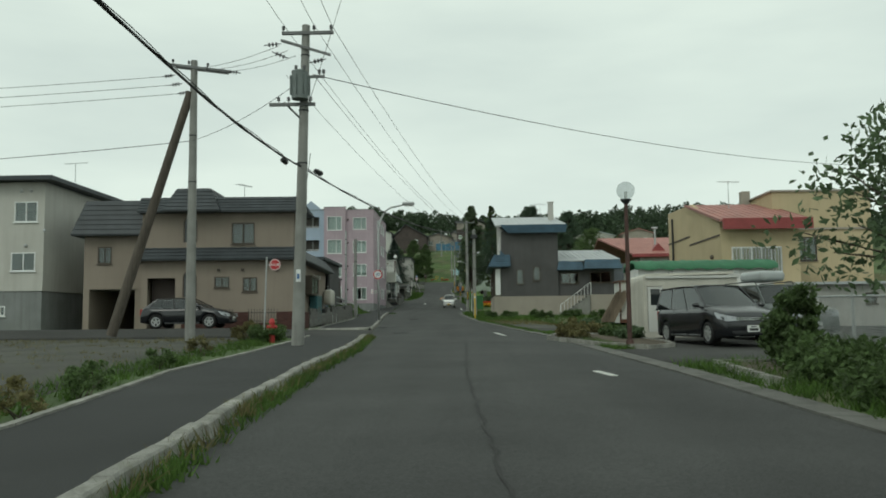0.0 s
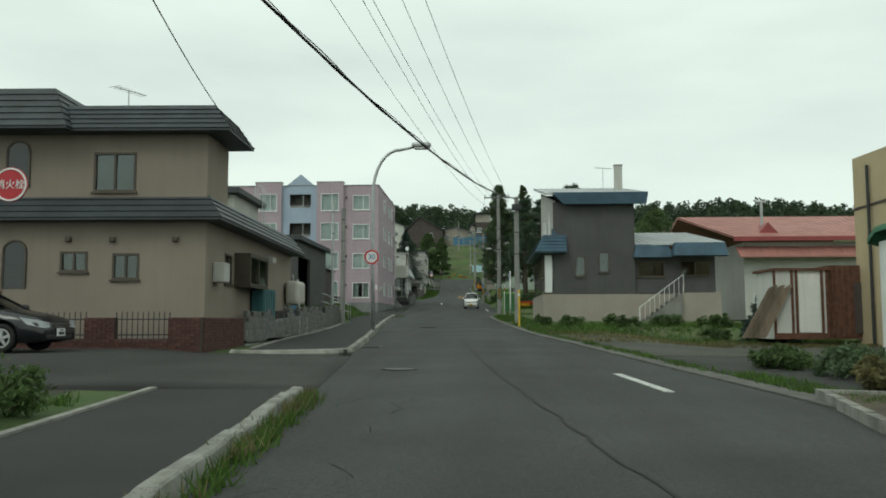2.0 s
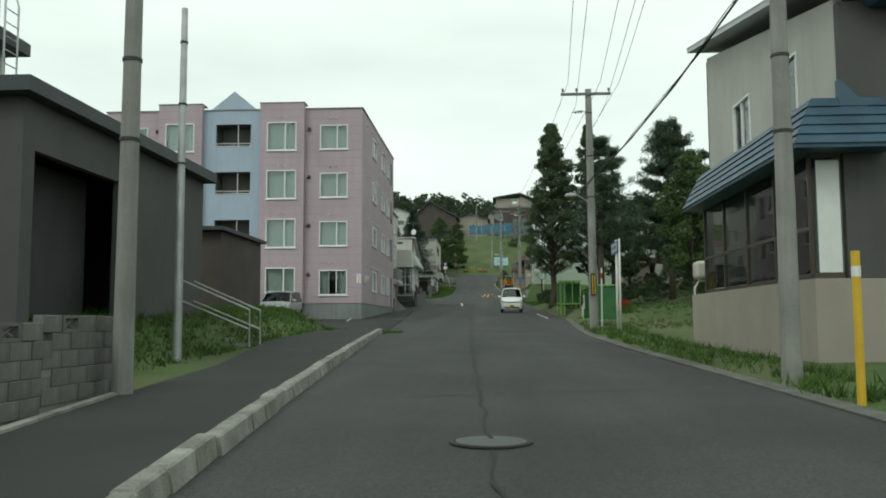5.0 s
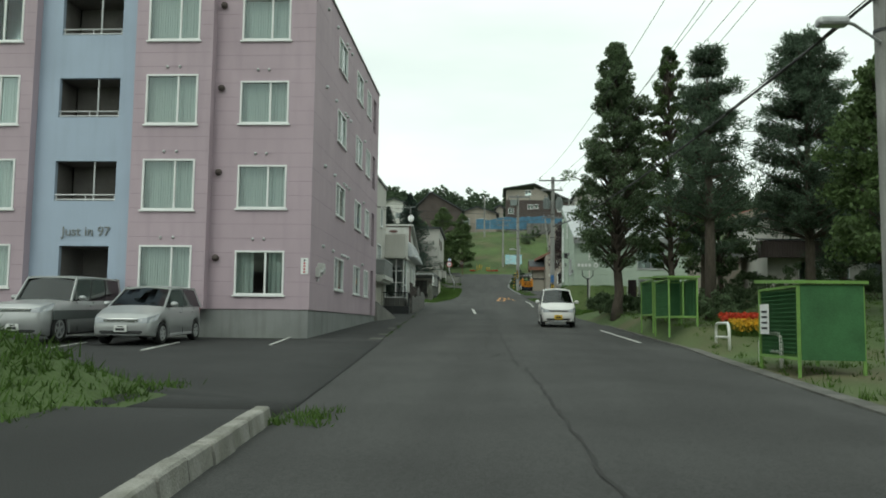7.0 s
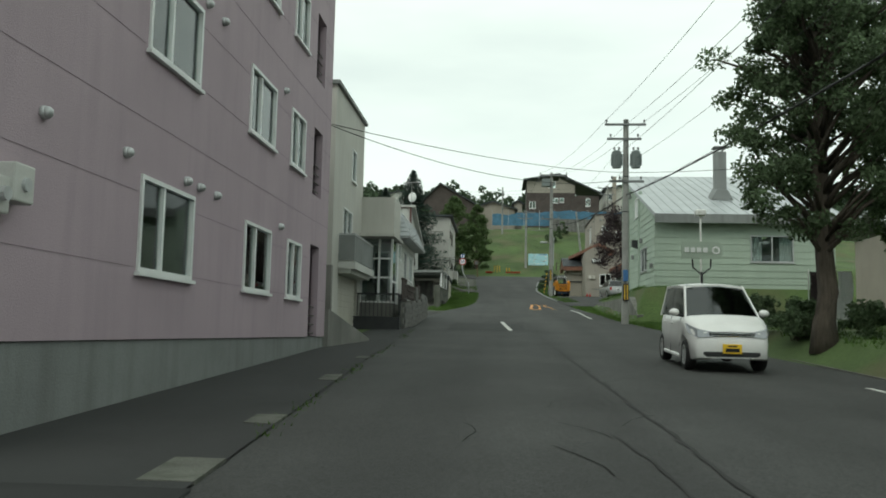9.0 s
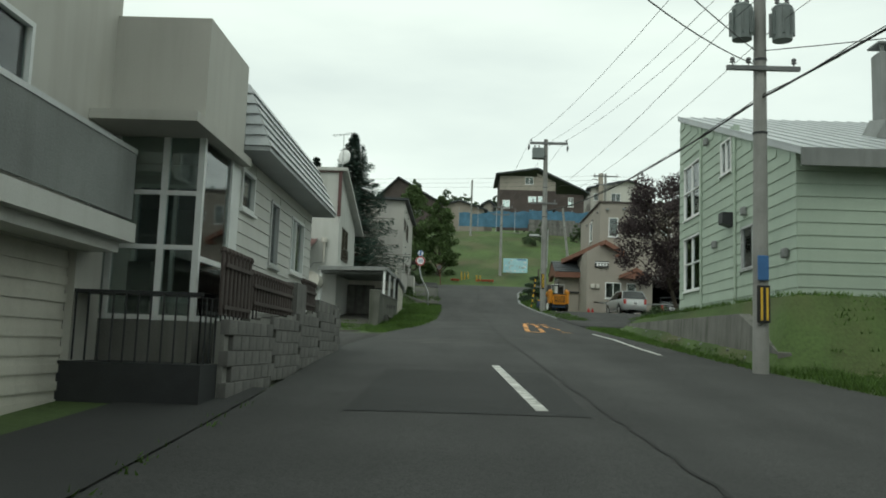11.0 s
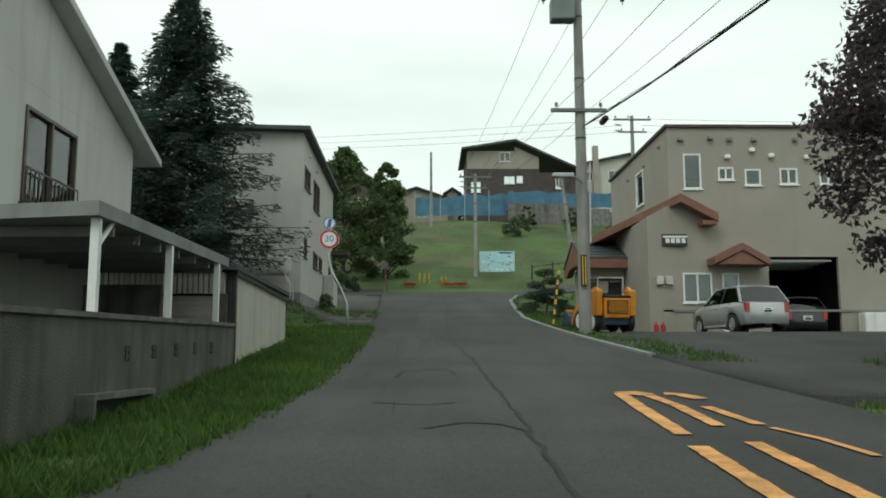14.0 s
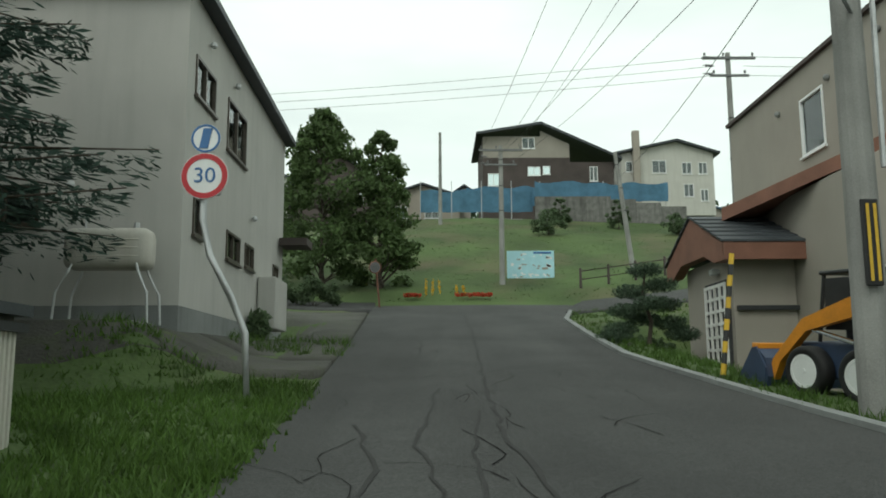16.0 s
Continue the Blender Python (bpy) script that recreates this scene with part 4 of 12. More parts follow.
shell(b, -24.0, -20.9, 47.6, 57, 8.2, 11.2, M_tan, {"S": [(-23.3, -22.6, 9.5, 10.35, brz)]})
bm = B()
bx(bm, -24.0, -23.7, 47.6, 57, 6.0, 8.2)
bx(bm, -21.4, -20.92, 47.65, 57, 6.0, 8.2)
bx(bm, -23.7, -21.4, 56.7, 57, 6.0, 8.2)
part("garage_wall", bm, M_tan, b)
bm = B()
bx(bm, -20.6, -19.2, 47.85, 47.95, 6.05, 8.7)
part("front_door", bm, M_darkbrown, b, "dark recessed entrance door")
skirt_roof(b, "lower_roof", -21.2, -12.78, 46.65, 59.4, 9.62, 10.32, 0.55, 4, "SE")
skirt_roof(b, "upper_roof", -21.0, -12.6, 46.6, 49.45, 12.02, 12.78, 0.55, 5, "SE")
skirt_roof(b, "wing_roof", -24.5, -20.7, 47.1, 57.4, 10.95, 12.72, 0.55, 7, "SW")
def arched(parent, xc, w, z0, z1, y):
    """A tall narrow window with a round head and a projecting frame."""
    r = w / 2
    arc = [(xc + r * math.cos(math.pi * i / 10), z1 - r + r * math.sin(math.pi * i / 10)) for i in range(11)]
    pts = [(xc + r, z0)] + arc + [(xc - r, z0)]
    g = B()
    prism(g, pts[::-1], lambda p: (p[0], y - 0.012, p[1]), lambda p: (p[0], y - 0.004, p[1]))
    ob = part("arched_window", g, M_darkglass, parent, "tall arched window of dark glass")
    g = B()
    tube(g, [(p[0], y - 0.02, p[1]) for p in pts], 0.035, 5)
    part("frame_bar", g, M_alu, ob)


arched(b, -18.48, 0.62, 10.5, 11.78, 47.1)
arched(b, -18.48, 0.62, 7.75, 9.05, 47.1)
shell(b, -20.9, -16.3, 49.2, 55.2, 10.2, 12.3, M_tan, {})
skirt_roof(b, "upper_roof", -21.0, -15.75, 49.3, 55.75, 12.25, 13.0, 0.55, 5, "E")
skirt_roof(b, "bay_roof", -19.7, -16.85, 46.3, 49.5, 12.03, 13.2, 0.6, 6, "SEW")
# bay window, hatch and side fittings on the street side
FE = Face(-13.3, 0, 0, 1, 1, 0)
bm = B()
for z in (7.98, 8.9):
    fbx(bm, FE, 50.10, 52.60, 0.0, 0.5, z - 0.07, z + 0.05)
fbx(bm, FE, 50.10, 50.18, 0.0, 0.5, 8.03, 8.83)
fbx(bm, FE, 52.52, 52.60, 0.0, 0.5, 8.03, 8.83)
bay = part("bay_window", bm, M_alu, b, "dark bronze box window")
for q0, q1 in ((50.20, 51.32), (51.38, 52.50)):
    g = B()
    fbx(g, FE, q0, q1, 0.45, 0.46, 8.05, 8.81)
    part("pane", g, M_glass, bay)
g = B()
fbx(g, FE, 51.32, 51.38, 0.43, 0.49, 8.04, 8.82)
part("mullion", g, M_alu, bay)
bm = B()
bevbox(bm, -13.29, -12.95, 47.75, 48.3, 7.95, 8.5, 0.03)
part("air_vent_box", bm, M_greyhouse, b)
bm = B()
prism(bm, [(0.0, 0.0), (0.32, -0.12), (0.32, -0.3), (0, -0.3)], lambda p: (-13.29 + p[0], 54.1, 9.25 + p[1]), lambda p: (-13.29 + p[0], 54.6, 9.25 + p[1]))
part("vent_hood", bm, M_greyhouse, b)
for x in (-17.1, -15.9, -14.2):
    bm = B()
    bevbox(bm, x, x + 0.16, 46.98, 47.09, 9.0, 9.15, 0.03)
    part("eaves_light", bm, M_alu, b)
bm = B()
bevbox(bm, -19.0, -18.8, 46.95, 47.09, 7.45, 7.7, 0.02)
part("letter_box", bm, M_trim, b)
antenna((-16.2, 48.6, 12.75), 0.9, rz=70)
# the house stands a little askew to the street
b.matrix_world = Matrix.Translation((-13.3, 47.1, 0)) @ Matrix.Rotation(math.radians(2.0), 4, "Z") @ Matrix.Translation((13.3, -47.1, 0)) @ b.matrix_world

bm = B()
bevbox(bm, -13.42, -13.0, 52.1, 53.7, 6.3, 7.95, 0.03)
for k in range(5):
    bx(bm, -13.0, -12.985, 52.16 + 0.3 * k, 52.42 + 0.3 * k, 6.4, 7.85)
solid("storage_locker", bm, M_teal, "dark teal metal locker against the tan wall", "locker")
bm = B()
bx(bm, -13.4, -13.02, 52.15, 53.65, 6.0, 6.3)
solid("locker_plinth", bm, M_concrete, "low concrete block under a locker", "plinth")


# brick wall with iron fence at the street corner
def brick_run(parent, F, a0, a1, z0, z1, d0=0.0, th=0.22, bl=0.23, bh=0.075, gap=0.012, material=None, name="brick", meshes={}):
    """Bricks of one size laid in bond along a face; each its own object on one shared mesh."""
    key = (bl, bh, th, name, F.u)
    if key not in meshes:
        g = B()
        o = Face(0, 0, *F.u, *F.n)
        fbx(g, o, 0, bl - gap, -th, 0.0, 0, bh - gap)
        bmesh.ops.bevel(g, geom=g.edges[:], offset=0.006, segments=1, affect="EDGES")
        meshes[key] = finish(name, g, material or M_brick)
    rows = int((z1 - z0) / bh + 0.01)
    for r in range(rows):
        a = a0 - (bl / 2 if r % 2 else 0)
        while a < a1 - 0.03:
            rnd = random.Random(hash((round(a, 2), r)) & 0xffff)
            ob = new(name, meshes[key])
            ob.parent = parent
            if parent.name in INV:
                ob.matrix_parent_inverse = INV[parent.name]
            lo, hi = max(a, a0), min(a + bl, a1)
            ob.location = F(lo, d0 + rnd.uniform(-0.004, 0.004), z0 + r * bh)
            k = (hi - lo) / bl
            ob.scale = (k if abs(F.u[0]) > 0.5 else 1, k if abs(F.u[1]) > 0.5 else 1, 1)
            a += bl


gw = placed("garden_wall", "low dark red brick garden wall with iron fence", "wall", (-15.5, 46.2, 6.0))
FS, FE2 = Face(0, 46.1, 1, 0, 0, -1), Face(-13.05, 0, 0, 1, 1, 0)
bm = B()
bx(bm, -18.6, -13.06, 46.11, 46.3, 5.8, 6.42)
bx(bm, -16.1, -15.3, 46.11, 46.3, 6.42, 6.96)
bx(bm, -13.9, -13.06, 46.11, 46.3, 6.42, 6.96)
bx(bm, -13.26, -13.06, 46.3, 50.0, 5.8, 6.96)
part("wall_core", bm, M_mortar, gw)
bm = B()
for x0, x1 in ((-18.6, -16.1), (-15.3, -13.9)):
    k = int((x1 - x0) / 0.14)
    for i in range(k + 1):
        x = x0 + (x1 - x0) * i / k
        rod(bm, (x, 46.2, 6.42), (x, 46.2, 7.05), 0.012, 0.012, 5)
        rod(bm, (x, 46.2, 7.05), (x, 46.2, 7.12), 0.02, 0.002, 5)
    for z in (6.5, 6.9):
        bx(bm, x0, x1, 46.185, 46.215, z, z + 0.03)
part("iron_fence", bm, M_dark, gw, "dark iron palings")

# concrete block wall beside the pavement
bw = placed("block_wall", "weathered concrete block wall with pierced blocks", "wall", (-13.2, 58, 6.2))
FB = Face(-12.98, 0, 0, 1, 1, 0)
bm = B()
bx(bm, -13.1, -12.995, 50.05, 66.6, 6.0, 6.3)
y = 50.05
while y < 66.5:
    bx(bm, -13.09, -12.995, y, min(y + 1, 66.6), 6.2, road_z(y) + 0.72)
    y += 1.0
part("wall_core", bm, M_concrete, bw)
blockmesh = B()
bevbox(blockmesh, -0.12, 0.0, 0.0, 0.388, 0.0, 0.188, 0.008, 1)
blockmesh = finish("block", blockmesh, M_block)
pierced = B()
bx(pierced, -0.12, 0, 0, 0.05, 0, 0.188)
bx(pierced, -0.12, 0, 0.338, 0.388, 0, 0.188)
bx(pierced, -0.12, 0, 0.05, 0.338, 0, 0.035)
bx(pierced, -0.12, 0, 0.05, 0.338, 0.153, 0.188)
rod(pierced, (-0.06, 0.05, 0.03), (-0.06, 0.34, 0.16), 0.022, 0.022, 5)
rod(pierced, (-0.06, 0.05, 0.16), (-0.06, 0.34, 0.03), 0.022, 0.022, 5)
pierced = finish("block", pierced, M_block)
for k in range(41):
    yy = 50.1 + k * 0.4
    base = road_z(51.5 + 2.4 * (k // 6)) + 0.06
    for r in range(5):
        if 53.0 < yy < 55.1 and r > 2 or 56.2 < yy < 57.2 and r > 2 or 62 < yy < 62.9 and r > 2:
            continue
        ob = new("block", pierced if r == 4 and k % 3 == 1 else blockmesh)
        ob.parent, ob.matrix_parent_inverse = bw, INV[bw.name]
        ob.location = (-12.98 + 0.004 * math.sin(k * 3 + r), yy + (0.2 if r % 2 and r < 4 else 0), base + r * 0.193)
for y0, y1 in ((53.0, 55.1), (56.2, 57.2), (62.0, 62.9)):
    bm = B()
    zt = road_z(y0) + 0.62
    k = int((y1 - y0) / 0.12)
    for i in range(k + 1):
        rod(bm, (-13.04, y0 + (y1 - y0) * i / k, zt), (-13.04, y0 + (y1 - y0) * i / k, zt + 0.4), 0.012, 0.012, 5)
    bx(bm, -13.06, -13.02, y0, y1, zt + 0.36, zt + 0.4)
    part("iron_fence", bm, M_dark, bw)


# kerosene tanks
def oil_tank(at, rz, w=1.15, d=0.55, h=0.95, leg=0.75, label="cream steel kerosene tank on four legs"):
    t = thing("oil_tank", label, "tank", at, rz)
    bm = B()
    bevbox(bm, -w / 2, w / 2, -d / 2, d / 2, leg, leg + h, min(d, h) * 0.28, 4)
    for k in range(3):
        bevbox(bm, -w / 2 + 0.15, w / 2 - 0.15, -d / 2 - 0.012, d / 2 + 0.012, leg + h * (0.28 + 0.2 * k), leg + h * (0.31 + 0.2 * k), 0.006, 1)
    part("tank_body", bm, M_tank, t, smooth=True)
    for sx in (-1, 1):
        for sy in (-1, 1):
            g = B()
            tube(g, [(sx * w * 0.36, sy * d * 0.42, leg + h * 0.2), (sx * w * 0.4, sy * d * 0.5, leg - 0.05), (sx * w * 0.52, sy * d * 0.6, leg * 0.55), (sx * w * 0.54, sy * d * 0.62, 0)], 0.022, 6)
            part("leg", g, M_silverframe, t)
    g = B()
    rod(g, (w * 0.3, 0, leg + h - 0.02), (w * 0.3, 0, leg + h + 0.1), 0.05, 0.05, 8)
    tube(g, [(-w * 0.3, 0, leg + h - 0.02), (-w * 0.3, 0, leg + h + 0.18), (-w * 0.36, 0, leg + h + 0.22), (-w * 0.42, 0, leg + h + 0.15)], 0.02, 6)
    part("filler_pipe", g, M_silverframe, t)
    return t


oil_tank((-13.32, 58.2, 6.4), 90, w=1.3, leg=1.12, label="cream kerosene tank on bent legs beside the tan wall")
bm = B()
rows = [[(-13.9 + 0.9 * i / 8, 62.4 + 3.2 * j / 10, 6.75 + 0.42 * math.sin(math.pi * i / 8) ** 0.5 + 0.05 * math.sin(i * 2.3 + j * 1.7)) for i in range(9)] for j in range(11)]
sheet(bm, rows)
skirt(bm, 0.5)
solid("tarpaulin", bm, M_tarpblue, "crumpled blue tarpaulin over stacked goods", "tarpaulin")

# dark grey house with a car shelter
b = placed("dark_grey_house", "dark grey single-storey house with a recessed shelter", "house", (-17.5, 69, 6.9))
shell(b, -18.6, -15.55, 68.4, 76.6, 6.7, 11.15, M_grey, {"W": []}, holes={"S": [(-17.9, -16.4, 6.8, 9.6)], "E": [(68.75, 71.9, 7.0, 10.35)]})
bm = B()
plate(bm, [(-18.9, 68.1, 11.4), (-15.3, 68.1, 11.4), (-15.3, 76.9, 11.4), (-18.9, 76.9, 11.4)], 0.24)
part("roof", bm, M_roofdark, b)
# back walls of the two openings; their dark colour stands for shade
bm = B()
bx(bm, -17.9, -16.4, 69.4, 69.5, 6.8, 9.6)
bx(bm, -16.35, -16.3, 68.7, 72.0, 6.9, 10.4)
part("inner_wall", bm, M_voidshade, b)
b = placed("white_back_house", "white house with a flat dark roof edge", "house", (-22, 74, 7))
shell(b, -27, -19.05, 68.8, 73.6, 7.0, 13.65, M_cream, {})
bm = B()
plate(bm, [(-27.4, 68.3, 13.98), (-18.65, 68.3, 13.98), (-18.65, 73.9, 13.88), (-27.4, 73.9, 13.88)], 0.28)
part("roof", bm, M_roofdark, b)
bm = B()
for y in (72.7, 73.2):
    tube(bm, [(-18.55, y, 11), (-18.55, y, 14.5), (-18.62, y, 14.72), (-18.8, y, 14.82), (-19.0, y, 14.7), (-19.0, y, 13.9)], 0.025, 6)
for k in range(12):
    rod(bm, (-18.55, 72.7, 11.0 + 0.3 * k), (-18.55, 73.2, 11.0 + 0.3 * k), 0.015, 0.015, 5)
part("roof_ladder", bm, M_silverframe, b, "pale steel roof ladder")
b = placed("black_shed", "black-stained wooden shed on a grass bank", "shed", (-18, 84, 7.6))
shell(b, -21.5, -17.0, 82.5, 87.2, 7.2, 10.55, M_darkbrown, {})
bm = B()
plate(bm, [(-21.8, 82.2, 10.7), (-16.85, 82.2, 10.7), (-16.85, 87.4, 10.7), (-21.8, 87.4, 10.7)], 0.12)
part("roof", bm, M_roofdark, b)
# steel stair rail up the bank
sr = placed("stair_rail", "thin steel stair rail up the grass bank", "rail", (-14.8, 75, 7.0))
for off in (0.0, 0.9):
    bm = B()
    tube(bm, [(-13.9, 75.2 + off, road_z(75) + 0.1), (-13.9, 75.2 + off, road_z(75) + 0.95), (-16.2, 75.2 + off, 8.9), (-16.2, 75.2 + off, 7.9)], 0.025, 6)
    rod(bm, (-13.9, 75.2 + off, road_z(75) + 0.5), (-16.2, 75.2 + off, 8.4), 0.02, 0.02, 6)
    part("handrail", bm, M_steel, sr)
for k in range(7):
    g = B()
    bx(g, -16.2 + 0.34 * k, -15.84 + 0.34 * k, 75.3, 76.0, 7.7 - 0.15 * k - 0.5, 7.85 - 0.15 * k)
    part("step", g, M_concrete, sr)

# ---------------------------------------------------------------- the apartment block
AX0, AX1, AY0, AY1, AZ = -29.95, -15.38, 101.6, 116.4, 8.67
b = placed("apartment_block", "four-storey lilac-pink apartment block with a pale blue centre bay", "apartment building", (-22.6, 109, 7.7))
F = faces_of(AX0, AX1, AY0, AY1)
rowz = [9.11 + 2.7 * k for k in range(4)]
wS, balc = [], []
for k, z in enumerate(rowz):
    bars = 0.42 if k else 0.0
    for a0, a1 in ((-17.75, -16.19), (-29.1, -27.55)):
        wS.append((a0, a1, z, z + 1.38, {"split": (0.62,), "curtain": 0.95 if k else 0.35, "bars": 0}))
    if k:
        balc.append((-23.66, -21.67, z + 0.22, z + 1.5))
pinkholes = [w[:4] for w in wS]
bm = B()
wall(bm, F["S"], AX0, -26.82, AZ, 19.5, pinkholes)
wall(bm, F["S"], -18.58, AX1, AZ, 19.5, pinkholes)
part("wall", bm, M_pink, b)
bm = B()
entry = (-23.4, -21.8, 8.0, 10.6)
wall(bm, F["S"], -24.35, -21.06, 8.0, 19.5, balc + [entry])
prism(bm, [(-24.0, 19.5), (-21.3, 19.5), (-22.63, 20.6)], lambda p: (p[0], AY0 - 0.002, p[1]), lambda p: (p[0], AY0 + 0.3, p[1]))
part("blue_bay", bm, M_blue, b, "pale blue centre bay with a pointed gable")
FP = Face(0, AY0 - 0.35, 1, 0, 0, -1)
for p0, p1 in ((-26.82, -24.35), (-21.06, -18.58)):
    bm = B()
    hs = []
    for k, z in enumerate(rowz):
        a0, a1 = (p0 + 0.4, p1 - 0.42)
        hs.append((a0, a1, z + (0.15 if k == 0 else -0.1), z + 1.5))
    wall(bm, FP, p0, p1, AZ, 19.78, hs)
    bx(bm, p0, p0 + 0.16, AY0 - 0.19, AY0 + 0.02, AZ, 19.78)
    bx(bm, p1 - 0.16, p1, AY0 - 0.19, AY0 + 0.02, AZ, 19.78)
    part("window_bay", bm, M_pink, b, "slightly projecting pink window bay")
    for k, h in enumerate(hs):
        window(b, FP, *h, split=(0.62,), curtain=0.95, bars=0.0)
for w in wS:
    window(b, F["S"], *w[:4], **w[4])
# balconies: recesses with rails, their shade put into a dark colour
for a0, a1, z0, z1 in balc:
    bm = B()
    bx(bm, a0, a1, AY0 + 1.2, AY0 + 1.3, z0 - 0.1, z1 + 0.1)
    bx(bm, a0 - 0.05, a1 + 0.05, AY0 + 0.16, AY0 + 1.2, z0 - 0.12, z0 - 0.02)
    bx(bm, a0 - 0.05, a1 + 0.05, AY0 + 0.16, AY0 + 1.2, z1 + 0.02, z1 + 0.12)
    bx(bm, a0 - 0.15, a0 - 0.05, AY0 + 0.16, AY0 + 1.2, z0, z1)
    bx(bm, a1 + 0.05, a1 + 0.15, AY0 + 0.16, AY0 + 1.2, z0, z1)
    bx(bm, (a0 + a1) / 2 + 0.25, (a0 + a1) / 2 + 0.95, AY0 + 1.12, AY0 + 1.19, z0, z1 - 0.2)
    balcony = part("balcony", bm, M_interior, b, "recessed balcony with its shade put into the colour")
    g = B()
    for z in (z0 + 0.05, z0 + 0.2):
        rod(g, (a0 - 0.02, AY0 + 0.06, z), (a1 + 0.02, AY0 + 0.06, z), 0.025, 0.025, 6)
    for a in (a0 + 0.05, (a0 + a1) / 2, (a0 + a1) / 2 + 0.25, a1 - 0.05):
        rod(g, (a, AY0 + 0.06, z0), (a, AY0 + 0.06, z0 + 0.22), 0.02, 0.02, 6)
    rod(g, ((a0 + a1) / 2 + 0.25, AY0 + 0.1, z0), ((a0 + a1) / 2 + 0.25, AY0 + 0.1, z1), 0.03, 0.03, 6)
    part("balcony_rail", g, M_silverframe, balcony)
# the passage walls are coloured dim in place of real shade
bm = B()
bx(bm, entry[0], entry[1], AY0 + 1.6, AY0 + 1.7, 7.9, 10.7)
bx(bm, entry[0] - 0.1, entry[0], AY0 + 0.16, AY0 + 1.6, 7.9, 10.7)
bx(bm, entry[1], entry[1] + 0.1, AY0 + 0.16, AY0 + 1.6, 7.9, 10.7)
bx(bm, entry[0], entry[1], AY0 + 0.16, AY0 + 1.6, 10.6, 10.7)
part("entrance_recess", bm, M_interior, b, "entrance passage with shade put into its colour")
letters("Just in 97", 0.42, M_found, b, Matrix.Translation((-22.55, AY0 - 0.02, 11.05)) @ pose(0, 0, 0, 90) @ Matrix.Shear("XY", 4, (0.25, 0)), depth=0.02)
# side walls
wE = []
for k in range(4):
    z = 9.47 + 2.7 * k
    wE += [(105.6, 107.34, z, z + 1.17, {"split": (0.4,), "curtain": 0.9, "frame_mat": M_frame}), (109.7, 111.3, z, z + 1.17, {"split": (0.4,), "curtain": 0.35 if k < 2 else 0.9}), (112.5, 113.7, z, z + 1.17, {"split": (0.45,), "curtain": 0.3})]
notch = [(114.6, 115.5, 8.6 + 2.7 * k if k == 0 else 9.2 + 2.7 * k, 10.75 + 2.7 * k) for k in range(4)]
bm = B()
wall(bm, F["E"], AY0 + 0.16, AY1, AZ, 19.5, [w[:4] for w in wE] + notch)
part("wall", bm, M_pink, b)
for w in wE:
    window(b, F["E"], *w[:4], **w[4])
# a dim-coloured slab and rails paint the stairwell's shade
for n in notch:
    bm = B()
    bx(bm, AX1 - 0.9, AX1 - 0.8, n[0] - 0.1, n[1] + 0.1, n[2], n[3])
    so = part("stair_opening", bm, M_interior, b, "stairwell opening with rails, shade put into its colour")
    for k in range(4):
        bm = B()
        rod(bm, (AX1 - 0.08, n[0], n[2] + 0.15 + 0.2 * k), (AX1 - 0.08, n[1], n[2] + 0.15 + 0.2 * k), 0.015, 0.015, 5)
        part("rail", bm, M_interior, so)
bm = B()
wall(bm, F["W"], AY0 + 0.16, AY1, AZ, 19.5)
wall(bm, F["N"], AX0, AX1 - 0.16, AZ, 19.5)
part("wall", bm, M_pink, b)
bm = B()
bx(bm, AX0 + 0.03, AX1 - 0.03, AY0 + 0.03, AY1 - 0.03, 7.2, AZ - 0.01)
part("foundation", bm, M_found, b, "grey concrete foundation")
bm = B()
plate(bm, [(AX0 - 0.05, AY0 - 0.05, 19.56), (AX1 + 0.05, AY0 - 0.05, 19.56), (AX1 + 0.05, AY1 + 0.05, 19.56), (AX0 - 0.05, AY1 + 0.05, 19.56)], 0.06)
for p0, p1 in ((-26.85, -24.32), (-21.09, -18.55)):
    plate(bm, [(p0, AY0 - 0.38, 19.84), (p1, AY0 - 0.38, 19.84), (p1, AY0 + 0.5, 19.84), (p0, AY0 + 0.5, 19.84)], 0.06)
part("roof_coping", bm, M_found, b)
for k in range(4):
    bm = B()
    bx(bm, AX0 + 0.2, AX1 - 0.2, AY0 + 1.8, AY1 - 0.2, 8.6 + 2.7 * k, 8.7 + 2.7 * k)
    part("floor_slab", bm, M_interior, b)
# panel joints: thin recessed dark lines read as gaps between proud boards
bm = B()
for k in range(12):
    z = AZ + 0.9 * k + 0.85
    segs, hs = [(AY0, AY1)], sorted(w[:2] for w in wE + notch if w[2] - 0.06 < z < w[3] + 0.03)
    cur = AY0
    for h0, h1 in hs:
        fbx(bm, F["E"], cur, h0 - 0.07, 0.0015, 0.004, z - 0.004, z + 0.004)
        cur = h1 + 0.07
    fbx(bm, F["E"], cur, AY1, 0.0015, 0.004, z - 0.004, z + 0.004)
part("panel_joint", bm, M_joint, b, "thin joints between wall panels")
bm = B()
